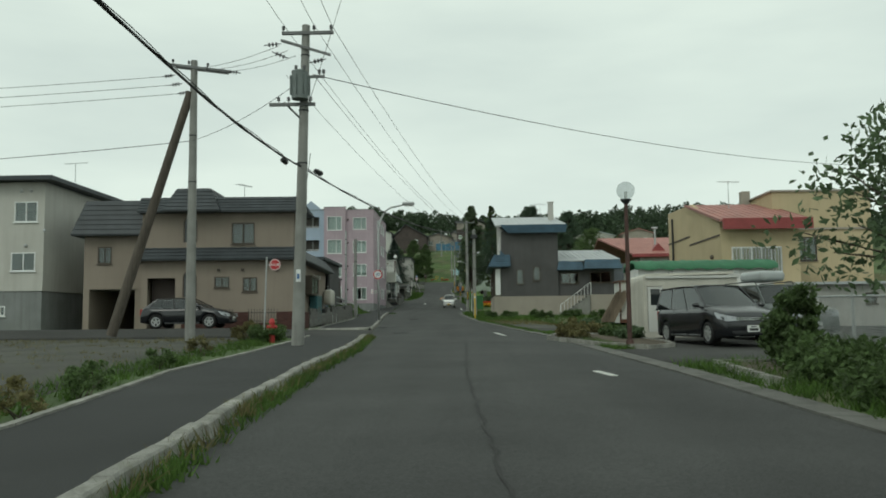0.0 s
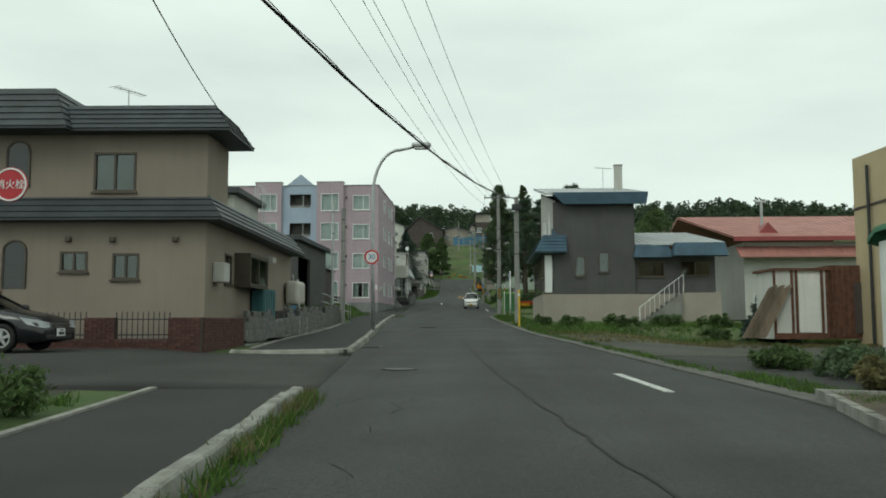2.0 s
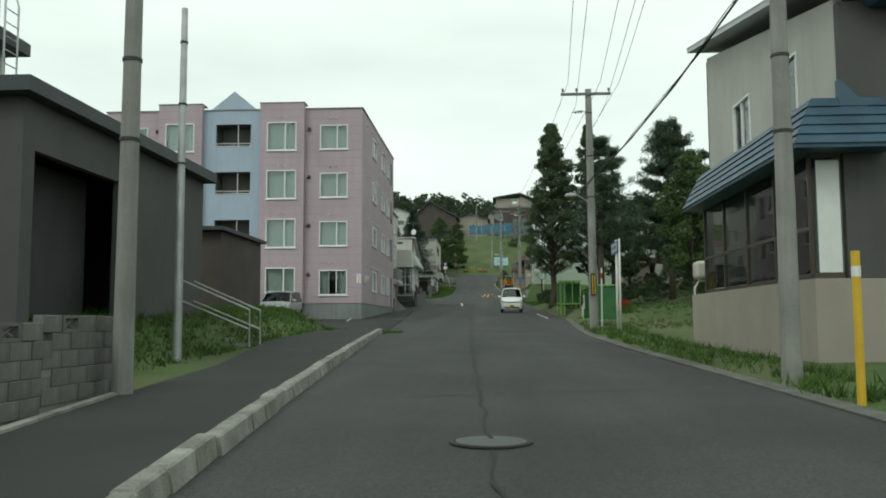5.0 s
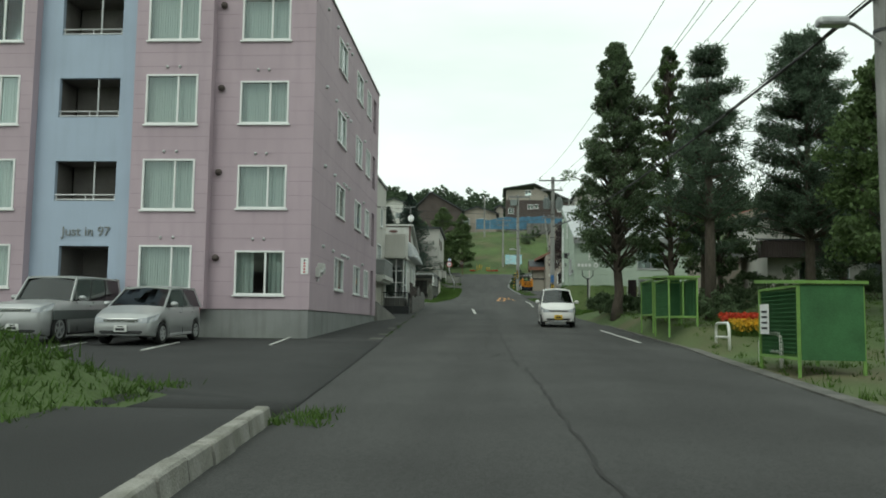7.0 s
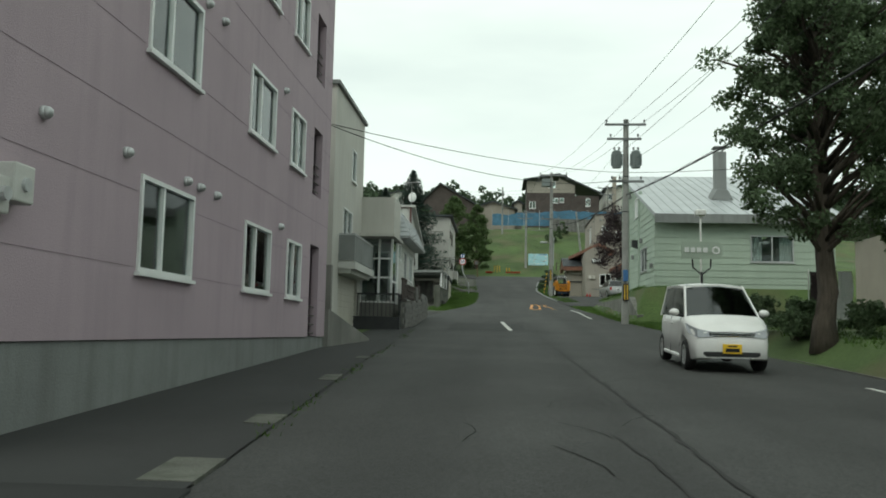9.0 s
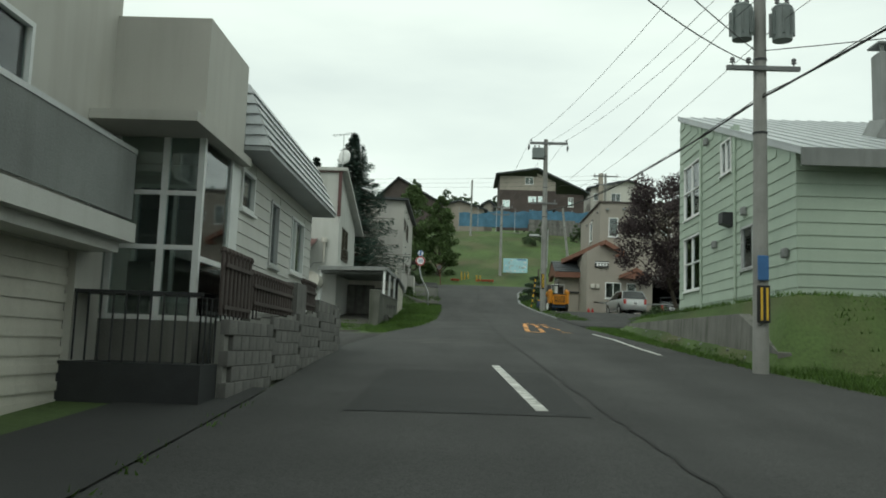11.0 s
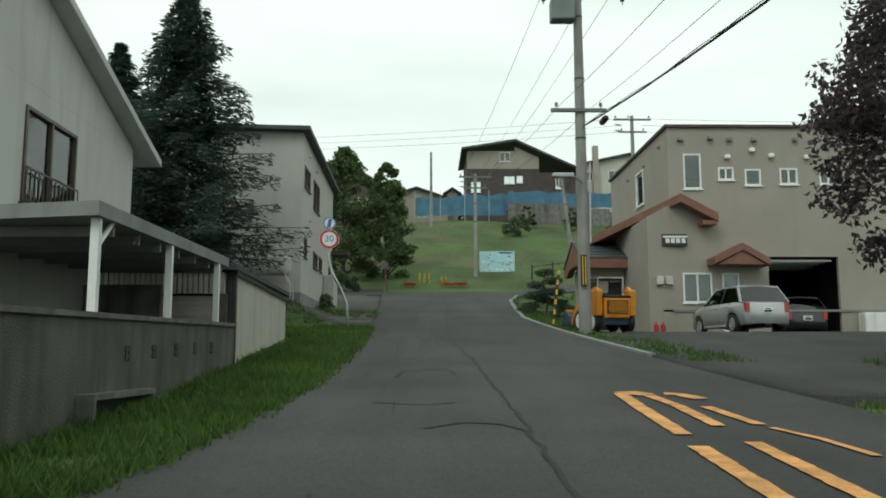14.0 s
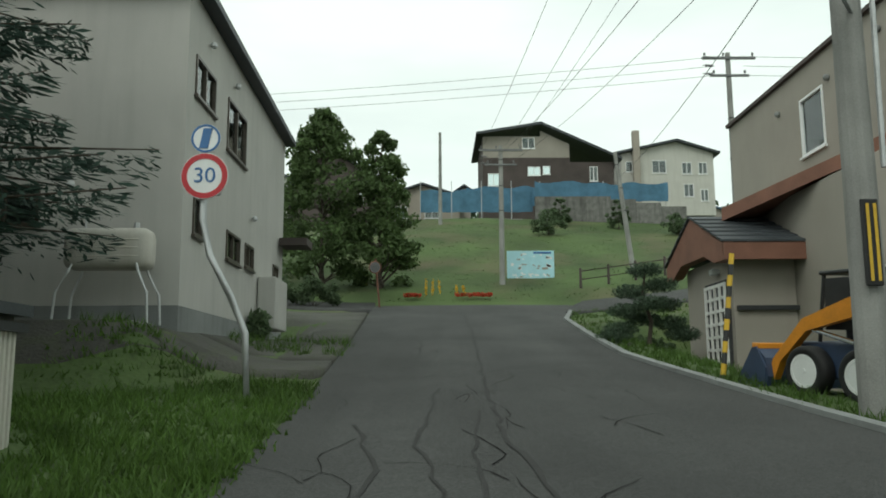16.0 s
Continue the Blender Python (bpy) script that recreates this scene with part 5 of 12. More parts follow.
for k in range(24):
    z = AZ + 0.45 * k + 0.4
    for face, p0, p1, ws in ((F["S"], -18.55, AX1, wS), (F["S"], AX0, -26.85, wS), (FP, -21.03, -18.61, None), (FP, -26.79, -24.38, None)):
        cur = p0
        if ws is None:
            hs = [(p0 + 0.4, p1 - 0.42)] if any(q + (0.15 if i == 0 else -0.1) - 0.08 < z < q + 1.58 for i, q in enumerate(rowz)) else []
        else:
            hs = sorted(w[:2] for w in ws if w[2] - 0.08 < z < w[3] + 0.05 and p0 < w[0] < p1)
        for h0, h1 in hs + [(p1, p1)]:
            if h0 - 0.07 > cur:
                fbx(bm, face, cur, h0 - (0.07 if h0 < p1 else 0), 0.0015, 0.004, z - 0.005, z + 0.005)
            cur = h1 + 0.07
part("panel_joint", bm, M_joint, b, "thin joints between wall panels")
# round vent hoods
for y, z in [(y, 10.80 + 2.7 * k) for k in range(4) for y in (103.4, 105.15, 107.0, 107.5, 108.2, 111.9)]:
    g = B()
    ball(g, (AX1 + 0.045, y, z), 0.062, 10, 6)
    rod(g, (AX1 - 0.02, y, z), (AX1 + 0.045, y, z), 0.066, 0.066, 10)
    part("vent_hood", g, M_silverframe, b, smooth=True)
for k in range(4):
    for x in (-18.35, -27.0):
        g = B()
        ball(g, (x, AY0 - 0.06, 10.25 + 2.7 * k), 0.11, 10, 6)
        part("vent_hood", g, M_darkbrown, b, smooth=True)
    for x in (-20.0, -19.6, -17.2, -16.85):
        g = B()
        ball(g, (x, (AY0 - 0.38 if x < -18.6 else AY0 - 0.03), 10.85 + 2.7 * k), 0.05, 8, 5)
        part("vent_hood", g, M_silverframe, b, smooth=True)
g = B()
bevbox(g, AX1 - 0.01, AX1 + 0.20, 102.72, 103.02, 9.86, 10.2, 0.02)
bevbox(g, AX1 - 0.01, AX1 + 0.16, 102.45, 102.73, 9.74, 10.06, 0.02)
un = part("boiler_unit", g, M_offwhite, b, "cream gas boiler on the wall")
for y, z in ((102.87, 10.02), (102.58, 9.9)):
    g = B()
    rod(g, (AX1 + 0.14, y, z), (AX1 + 0.23, y, z), 0.07, 0.06, 12)
    part("flue", g, M_silverframe, un)
g = B()
tube(g, [(AX1 + 0.06, 102.6, 9.75), (AX1 + 0.06, 102.6, 9.62), (AX1 - 0.02, 102.6, 9.6)], 0.02, 6)
part("pipe", g, M_silverframe, un)
g = B()
bx(g, -15.66, -15.43, AY0 - 0.03, AY0 - 0.005, 9.77, 10.27)
board = part("notice_board", g, M_signwhite, b, "narrow white notice with red and black marks")
for k in range(5):
    g = B()
    bx(g, -15.575, -15.515, AY0 - 0.036, AY0 - 0.031, 9.81 + 0.09 * k, 9.86 + 0.09 * k)
    part("bar", g, M_dark if k == 4 else M_signred, board)

# ---------------------------------------------------------------- tall cream house next to it
b = placed("cream_house", "tall narrow cream house with a garage shutter", "house", (-19, 124, 8.7))
F = shell(b, -24, -16.2, 121.0, 126.3, 8.5, 16.4, M_cream, {"E": [(123.9, 124.7, 13.9, 15.0, {"split": ()}), (122.6, 124.2, 11.4, 12.8, {"split": (0.5,)})]}, holes={"E": [(122.2, 125.6, 8.6, 10.6)]})
bm = B()
plate(bm, [(-24.1, 120.9, 16.5), (-16.1, 120.9, 16.5), (-16.1, 126.4, 16.5), (-24.1, 126.4, 16.5)], 0.12)
part("roof", bm, M_found, b)
bm = B()
for k in range(20):
    fbx(bm, F["E"], 122.2, 125.6, -0.14, -0.08 - 0.02 * (k % 2), 8.6 + 0.1 * k, 8.7 + 0.1 * k)
part("roller_shutter", bm, M_purlin, b, "pale grey roller shutter")
bm = B()
fbx(bm, F["E"], 122.0, 125.9, 0.0, 0.55, 10.75, 10.98)
fbx(bm, F["E"], 122.1, 125.8, 0.0, 0.4, 10.62, 10.75)
bal = part("balcony", bm, M_offwhite, b, "small pale balcony")
for a0, a1, d0, d1 in ((122.05, 125.85, 0.48, 0.51), (122.05, 122.08, 0.0, 0.48), (125.82, 125.85, 0.0, 0.48)):
    bm = B()
    fbx(bm, F["E"], a0, a1, d0, d1, 11.03, 11.82)
    part("balcony_panel", bm, M_found, bal, "grey balcony panel")
    bm = B()
    fbx(bm, F["E"], a0 - 0.01, a1 + 0.01, d0 - 0.01, d1 + 0.01, 11.82, 11.88)
    part("handrail", bm, M_silverframe, bal)
bm = B()
for y0 in (118.6, 126.6):
    bx(bm, -16.0, -15.7, y0, y0 + 0.18, 8.2, 10.6)
hexa(bm, [(-15.5, 116.45, 8.1), (-15.3, 116.45, 8.1), (-14.72, 119.3, 8.2), (-14.92, 119.3, 8.2), (-15.5, 116.45, 9.35), (-15.3, 116.45, 9.35), (-14.72, 119.3, 8.62), (-14.92, 119.3, 8.62)])
solid("wing_wall", bm, M_concrete, "sloping concrete wing wall beside the garage", "wall")
bm = B()
bx(bm, -18.5, -16.5, 118.2, 120.6, 8.3, 10.9)
solid("store_shed", bm, M_found, "grey concrete store between two houses", "shed")

# ---------------------------------------------------------------- white weatherboard house with the fence
b = placed("weatherboard_house", "off-white weatherboard house with a pale stepped roof", "house", (-18, 132, 9.2))
F = shell(b, -22, -15.1, 128.2, 134.3, 8.9, 12.75, M_offwhite, {
    "E": [(130.4, 131.05, 10.95, 12.1, {"split": (), "frame_mat": M_silverframe}), (132.2, 133.45, 11.0, 12.1, {"split": (0.36,), "frame_mat": M_frame, "curtain": 0.5}), (128.4, 129.2, 11.62, 12.25, {"split": ()})],
    "S": [(-16.6, -15.4, 10.2, 11.9, {"split": (0.5,)})]}, plinth=0.5)
skirt_roof(b, "mansard", -22.4, -14.62, 128.1, 134.6, 12.5, 13.6, 0.5, 6, "SE", material=M_roofsilver)
boards = []
z = 9.45
while z < 12.55:
    bm = B()
    hs = sorted([(130.35, 131.1), (132.15, 133.5)] if 10.85 < z + 0.05 < 12.15 else [])
    if 11.5 < z + 0.05 < 12.3:
        hs = [(128.35, 129.25)] + hs
    cur = 128.22
    for h0, h1 in hs + [(134.28, 134.28)]:
        if h0 > cur:
            hexa(bm, [F["E"](cur, 0.003, z), F["E"](h0, 0.003, z), F["E"](h0, 0.022, z), F["E"](cur, 0.022, z), F["E"](cur, 0.003, z + 0.195), F["E"](h0, 0.003, z + 0.195), F["E"](h0, 0.006, z + 0.195), F["E"](cur, 0.006, z + 0.195)])
        cur = h1
    part("weatherboard", bm, M_offwhite, b)
    z += 0.2
# glazed porch with parapet roof, steps and rail
pz = 9.9
bm = B()
bx(bm, -17.0, -15.0, 126.2, 128.08, 12.32, 13.7)
bx(bm, -17.1, -14.9, 125.6, 128.18, 12.2, 12.32)
part("porch_roof", bm, M_cream, b, "cream parapet over the porch")
bm = B()
bx(bm, -16.9, -15.04, 126.4, 128.18, 9.3, 9.85)
part("porch_floor", bm, M_concrete, b)
bm = B()
for x in (-16.85, -16.2, -15.55, -15.09):
    bx(bm, x - 0.04, x + 0.04, 126.45, 126.53, 9.85, 12.2)
bx(bm, -15.13, -15.05, 127.75, 128.18, 9.85, 12.2)
for z in (9.86, 10.75, 11.45):
    bx(bm, -16.85, -15.1, 126.46, 126.52, z, z + 0.06)
for z in (9.86, 10.62):
    bx(bm, -15.12, -15.06, 126.53, 127.75, z, z + 0.07)
part("porch_frame", bm, M_frame, b)
for x0, x1 in ((-16.81, -16.24), (-16.16, -15.59), (-15.51, -15.13)):
    g = B()
    bx(g, x0, x1, 126.485, 126.495, 9.92, 12.2)
    part("pane", g, M_glass, b)
g = B()
bx(g, -15.095, -15.085, 126.53, 127.75, 9.92, 12.2)
part("pane", g, M_glass, b)
bm = B()
for i in range(14):
    x = -16.6 + 1.9 * i / 13
    rod(bm, (x, 125.6, 9.35), (x, 125.6, 10.15), 0.012, 0.012, 5)
    rod(bm, (-14.7, 125.6 + 2.6 * i / 13, 9.35), (-14.7, 125.6 + 2.6 * i / 13, 10.15), 0.012, 0.012, 5)
bx(bm, -16.6, -14.68, 126.08, 125.62, 10.13, 10.17)
bx(bm, -14.72, -14.68, 125.6, 128.7, 10.13, 10.17)
part("porch_rail", bm, M_dark, b, "thin dark iron rail")
bm = B()
bx(bm, -16.7, -14.65, 125.55, 126.4, 8.7, 9.34)
part("porch_base", bm, M_dark, b, "dark covered base of the porch")
g = B()
bx(g, -15.1, -14.75, 125.7, 127.5, 8.6, 9.0)
part("porch_step", g, M_concrete, b)

# boundary wall and iron fence in front of it
fw = placed("boundary_wall", "block boundary wall with dark iron palings and mossy base", "wall", (-14.7, 132, 9))
bm = B()
y = 126.2
while y < 135.4:
    bx(bm, -14.72, -14.58, y + 0.005, y + 0.595, road_z(y) - 0.3, road_z(y) + 0.95)
    y += 0.6
part("wall_core", bm, M_concrete, fw, "stained concrete blocks")
for r in range(5):
    for k in range(23):
        yy = 126.2 + 0.4 * k
        ob = new("block", blockmesh)
        ob.parent, ob.matrix_parent_inverse = fw, INV[fw.name]
        ob.location = (-14.52 + 0.003 * math.sin(k + r * 2), yy + (0.2 if r % 2 else 0), road_z(126.8 + 2.0 * int((yy - 126.2) / 2.0)) - 0.02 + 0.193 * r)
for y0, y1, h in ((126.2, 127.5, 0.78), (127.65, 130.35, 0.5), (131.4, 132.6, 0.5)):
    bm = B()
    zt = road_z((y0 + y1) / 2) + 0.98
    k = int((y1 - y0) / 0.17)
    for i in range(k + 1):
        y = y0 + (y1 - y0) * i / k
        bevbox(bm, -14.67, -14.63, y - 0.045, y + 0.045, zt, zt + h, 0.012, 1)
        ball(bm, (-14.65, y, zt + h + 0.02), 0.055, 6, 4)
    for z in (zt + 0.08, zt + h - 0.18):
        bx(bm, -14.63, -14.6, y0, y1, z, z + 0.05)
    part("iron_fence", bm, M_darkbrown, fw, "dark brown iron palings with ball tops")
for y0, y1 in ((130.45, 131.3), (132.7, 135.4)):
    bm = B()
    bx(bm, -14.74, -14.56, y0, y1, road_z(y0) + 0.96, road_z(y0) + (1.5 if y0 < 132 else 1.18))
    part("fence_pier", bm, M_block, fw)

# ---------------------------------------------------------------- grey house with the blue roof edges
b = placed("grey_blue_house", "dark grey house with blue metal roof edges on a beige plinth", "house", (2, 75, 6.8))
bm = B()
bx(bm, -2.5, 4.9, 71.3, 80.6, 6.4, 8.35)
part("plinth", bm, M_beige, b, "beige rendered plinth")
bm = B()
bx(bm, 4.902, 6.95, 70.6, 80.6, 6.4, 8.40)
part("terrace_plinth", bm, M_beige, b)
dk = {"frame_mat": M_alu}
F = faces_of(-1.9, 2.55, 71.32, 80.5)
front = [(-0.71, -0.17, 9.31, 10.43, {"frame_mat": M_alu, "split": ()}), (0.57, 1.14, 9.54, 10.65, {"frame_mat": M_alu, "split": ()})]
bm = B()
wall(bm, F["S"], -1.9, 2.55, 8.36, 13.45, [w[:4] for w in front])
part("wall", bm, M_grey, b)
for w in front:
    window(b, F["S"], *w[:4], **w[4])
bm = B()
prism(bm, [(71.5, 8.36), (80.5, 8.36), (80.5, 15.3), (71.5, 13.55)], lambda p: (2.4, p[0], p[1]), lambda p: (2.55, p[0], p[1]))
part("wall", bm, M_grey, b)
sideW = [(73.4, 74.3, 11.9, 13.2, {"split": (), "frame_mat": M_frame}), (76.6, 78.0, 11.6, 13.2, {"split": (0.5,), "frame_mat": M_frame})]
bm = B()
wall(bm, F["W"], 71.5, 80.5, 8.36, 13.5, [w[:4] for w in sideW])
prism(bm, [(71.5, 13.502), (80.5, 13.502), (80.5, 15.3), (71.5, 13.56)], lambda p: (-1.9, p[0], p[1]), lambda p: (-1.75, p[0], p[1]))
part("wall", bm, M_greyhouse, b, "pale side wall")
for w in sideW:
    window(b, F["W"], *w[:4], **w[4])
bm = B()
bx(bm, -1.9, 2.55, 80.5, 80.6, 8.36, 15.2)
part("wall", bm, M_grey, b)
# main roof: rises to the back
bm = B()
plate(bm, [(-2.35, 70.9, 13.92), (3.2, 70.9, 13.92), (3.2, 81.0, 15.75), (-2.35, 81.0, 15.75)], 0.12)
seams(bm, (-2.35, 70.9, 13.92), (3.2, 70.9, 13.92), (3.2, 81.0, 15.75), (-2.35, 81.0, 15.75), 14)
part("roof", bm, M_roofsilver, b, "pale ribbed metal roof")
bm = B()
hexa(bm, [(-1.35, 70.82, 13.28), (3.15, 70.82, 13.28), (3.15, 71.3, 13.32), (-1.35, 71.3, 13.32), (-1.95, 70.8, 13.93), (3.25, 70.8, 13.93), (3.25, 71.3, 13.85), (-1.95, 71.3, 13.85)])
part("fascia", bm, M_roofblue, b, "deep blue metal roof edge")
bm = B()
bevbox(bm, 2.35, 2.8, 76.4, 76.85, 13.4, 16.45, 0.02)
bx(bm, 2.31, 2.84, 76.36, 76.89, 16.45, 16.5)
part("chimney", bm, M_greyhouse, b, "tall pale square chimney")
antenna((1.7, 77, 14.9), 1.5, rz=30)
# glazed porch on the street side and its awning
bm = B()
for y in (71.5, 73.4, 75.3, 77.2, 79.1):
    bx(bm, -2.48, -2.4, y, y + 0.07, 8.36, 10.7)
for z in (8.36, 9.25, 10.62):
    bx(bm, -2.47, -2.41, 71.57, 79.1, z, z + 0.07)
bx(bm, -2.48, -1.95, 71.35, 71.42, 10.55, 10.68)
bx(bm, -2.48, -1.95, 71.35, 71.42, 8.36, 8.45)
part("porch_frame", bm, M_alu, b)
for k in range(4):
    g = B()
    bx(g, -2.445, -2.435, 71.6 + 1.9 * k, 73.36 + 1.9 * k, 8.45, 10.6)
    part("pane", g, M_glass, b)
g = B()
bx(g, -2.38, -1.98, 71.36, 71.4, 8.46, 10.5)
part("porch_door", g, M_signwhite, b, "white porch door")
skirt_roof(b, "awning", -2.95, -1.2, 70.75, 79.5, 10.68, 11.62, 0.5, 5, "SW", material=M_roofblue, top=False)
bm = B()
hexa(bm, [(-2.0, 71.1, 11.2), (-1.3, 71.1, 11.2), (-1.3, 71.32, 11.2), (-2.0, 71.32, 11.2), (-2.0, 71.2, 11.95), (-1.95, 71.2, 11.95), (-1.95, 71.32, 11.95), (-2.0, 71.32, 11.95)])
part("awning_tip", bm, M_roofblue, b)
# right wing
wing = [(2.75, 4.2, 9.3, 10.15, {"frame_mat": M_alu, "split": (0.5,)}), (5.05, 6.7, 9.35, 10.2, {"frame_mat": M_alu, "split": (0.5,)})]
shell(b, 2.6, 6.95, 71.6, 79.5, 8.4, 10.6, M_grey, {"S": wing})
for x0, x1, y0, z0 in ((2.45, 4.55, 71.0, 10.35), (4.45, 7.4, 70.4, 10.4)):
    bm = B()
    hexa(bm, [(x0, y0, z0), (x1, y0, z0), (x1, y0 + 0.7, z0 - 0.02), (x0, y0 + 0.7, z0 - 0.02), (x0 + 0.15, y0 + 0.3, z0 + 0.72), (x1 - 0.15, y0 + 0.3, z0 + 0.72), (x1 - 0.15, y0 + 0.8, z0 + 0.72), (x0 + 0.15, y0 + 0.8, z0 + 0.72)])
    part("fascia", bm, M_roofblue, b, "deep blue metal roof edge")
bm = B()
plate(bm, [(2.57, 71.4, 11.12), (7.3, 70.8, 11.12), (7.3, 79.8, 12.6), (2.57, 79.8, 12.6)], 0.1)
seams(bm, (2.57, 71.4, 11.12), (7.3, 70.8, 11.12), (7.3, 79.8, 12.6), (2.57, 79.8, 12.6), 12)
part("wing_roof", bm, M_roofsilver, b)
# outside stair
for k in range(9):
    g = B()
    bx(g, 2.5 + 0.26 * k, 4.85, 70.35, 71.28, 6.6 + 0.19 * k, 6.79 + 0.19 * k)
    part("step", g, M_concrete, b)
bm = B()
for k in range(10):
    x = 2.6 + 0.26 * k
    rod(bm, (x, 70.38, 6.8 + 0.19 * k), (x, 70.38, 7.65 + 0.19 * k), 0.014, 0.014, 5)
tube(bm, [(2.55, 70.38, 6.8), (2.55, 70.38, 7.6), (4.9, 70.38, 9.35), (4.9, 70.38, 8.4)], 0.022, 6)
part("stair_rail", bm, M_frame, b, "white stair rail")

# ---------------------------------------------------------------- red-roofed house behind
b = placed("red_roof_house", "white house with a faded red metal roof", "house", (15, 88, 7.5))
shell(b, 12.4, 22, 85.2, 94, 7.0, 12.4, M_offwhite, {"S": [(13.0, 13.9, 8.2, 8.8), (16, 17.5, 8.6, 9.8)]})
bm = B()
R = [(11.6, 84.4, 12.7), (22.6, 84.4, 12.6), (22.6, 91, 14.9), (9.2, 91, 14.9)]
plate(bm, R, 0.14)
seams(bm, R[0], R[1], R[2], R[3], 26)
plate(bm, [(9.2, 91.02, 14.9), (22.6, 91.02, 14.9), (22.6, 97, 12.8), (9.2, 97, 12.8)], 0.14)
part("roof", bm, M_roofred, b, "faded salmon-red ribbed roof")
bm = B()
plate(bm, [(11.8, 84.0, 11.35), (22.6, 84.0, 11.35), (22.6, 85.1, 12.1), (11.8, 85.1, 12.1)], 0.1)
seams(bm, (11.8, 84.0, 11.35), (22.6, 84.0, 11.35), (22.6, 85.1, 12.1), (11.8, 85.1, 12.1), 20)
part("awning", bm, M_roofred, b)
bm = B()
bx(bm, 11.5, 22.7, 84.3, 84.42, 12.42, 12.72)
part("fascia", bm, M_roofredd, b)
bm = B()
prism(bm, [(-0.75, 0), (0.75, 0), (0, 0.85)], lambda p: (14.3 + p[0], 85.6, 13.0 + p[1]), lambda p: (14.3 + p[0], 88.4, 13.0 + p[1]))
part("roof_gablet", bm, M_roofredd, b, "small red roof gablet")
bm = B()
rod(bm, (14.3, 87, 13.6), (14.3, 87, 15.5), 0.1, 0.1, 8)
rod(bm, (14.0, 87, 15.5), (14.6, 87, 15.5), 0.1, 0.1, 8)
part("flue", bm, M_steel, b, "steel flue with a cross top")
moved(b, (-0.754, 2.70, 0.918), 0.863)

# ---------------------------------------------------------------- yellow building with the red roof
b = placed("yellow_building", "pale yellow rendered building with red metal roof", "building", (11, 54, 6.0))
F = faces_of(8.3, 12.2, 48, 59)
win = (8.8, 11.3, 8.6, 10.0)
bm = B()
wall(bm, F["S"], 8.3, 12.2, 5.9, 10.9, [win])
part("wall", bm, M_yellow, b)
bm = B()
prism(bm, [(48.17, 5.9), (59, 5.9), (59, 13.1), (53.6, 12.95), (48.17, 11.2)], lambda p: (8.3, p[0], p[1]), lambda p: (8.5, p[0], p[1]))
part("wall", bm, M_yellow, b)
for z0, z1 in ((11.1, 11.18), (10.6, 10.68)):
    g = B()
    bx(g, 8.26, 8.3, 48.2 if z0 < 11 else 54, 54.0 if z0 < 11 else 59, z0, z1)
    part("wall_band", g, M_darkbrown, b)
g = B()
rod(g, (8.2, 57.6, 5.9), (8.2, 57.6, 12.6), 0.06, 0.06, 8)
part("downpipe", g, M_dark, b)
g = B()
ball(g, (8.24, 49.5, 9.6), 0.12, 8, 6)
part("vent_hood", g, M_alu, b)
ob = window(b, F["S"], *win, split=(0.2, 0.4, 0.6, 0.8), frame_mat=M_frame)
for k in range(16):
    g = B()
    rod(g, (8.85 + 2.4 * k / 15, 47.85, 8.62), (8.85 + 2.4 * k / 15, 47.85, 9.98), 0.02, 0.02, 5)
    part("window_bar", g, M_silverframe, ob)
bm = B()
R = [(8.1, 47.5, 11.35), (12.6, 47.5, 11.35), (12.6, 54.2, 13.0), (8.1, 54.2, 13.0)]
plate(bm, R, 0.1)
seams(bm, R[0], R[1], R[2], R[3], 12)
part("roof", bm, M_roofred, b, "faded red ribbed roof")
bm = B()
bx(bm, 8.25, 12.7, 47.35, 47.5, 10.85, 11.4)
part("fascia", bm, M_roofredd, b, "deep red roof edge")
shell(b, 12.2, 17.5, 51.5, 60, 5.9, 13.3, M_yellow, {"S": [(13.2, 14.5, 9.5, 10.8, {"frame_mat": M_alu})]})
bm = B()
bx(bm, 12.1, 17.6, 51.4, 60.1, 13.3, 13.4)
bx(bm, 12.1, 17.6, 51.4, 51.46, 11.2, 11.3)
part("roof_coping", bm, M_beige, b)
bm = B()
bevbox(bm, 11.7, 12.2, 55, 55.5, 12.5, 13.9, 0.02)
part("chimney", bm, M_beige, b)
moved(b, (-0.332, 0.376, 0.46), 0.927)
antenna((8.94, 48.6, 11.95), 1.5, rz=20)

# low grey sheds at the back of the yard
b = placed("yard_shed", "long low grey shed behind the parked cars", "shed", (17, 46, 6))
shell(b, 10.5, 26, 44.0, 47.4, 5.9, 7.9, M_greyhouse, {"S": [(13.5, 14.0, 7.0, 7.5, {"frame_mat": M_alu, "split": ()})]})
bm = B()
plate(bm, [(10.2, 43.6, 8.0), (26.3, 43.6, 8.0), (26.3, 47.45, 8.15), (10.2, 47.45, 8.15)], 0.12)
part("roof", bm, M_roofsilver, b)


def ribs(bm, F, a0, a1, z0, z1, step=0.11, depth=0.035):
    """Corrugated sheet along a face."""
    k = int((a1 - a0) / step)
    pts = []
    for i in range(k):
        a = a0 + (a1 - a0) * i / k
        s = (a1 - a0) / k
        pts += [(a, 0.0), (a + 0.3 * s, 0.0), (a + 0.42 * s, depth), (a + 0.88 * s, depth)]
    pts.append((a1, 0.0))
    lo = [bm.verts.new(F(a, d, z0)) for a, d in pts]
    hi = [bm.verts.new(F(a, d, z1)) for a, d in pts]
    for i in range(len(pts) - 1):
        bm.faces.new((lo[i], lo[i + 1], hi[i + 1], hi[i]))


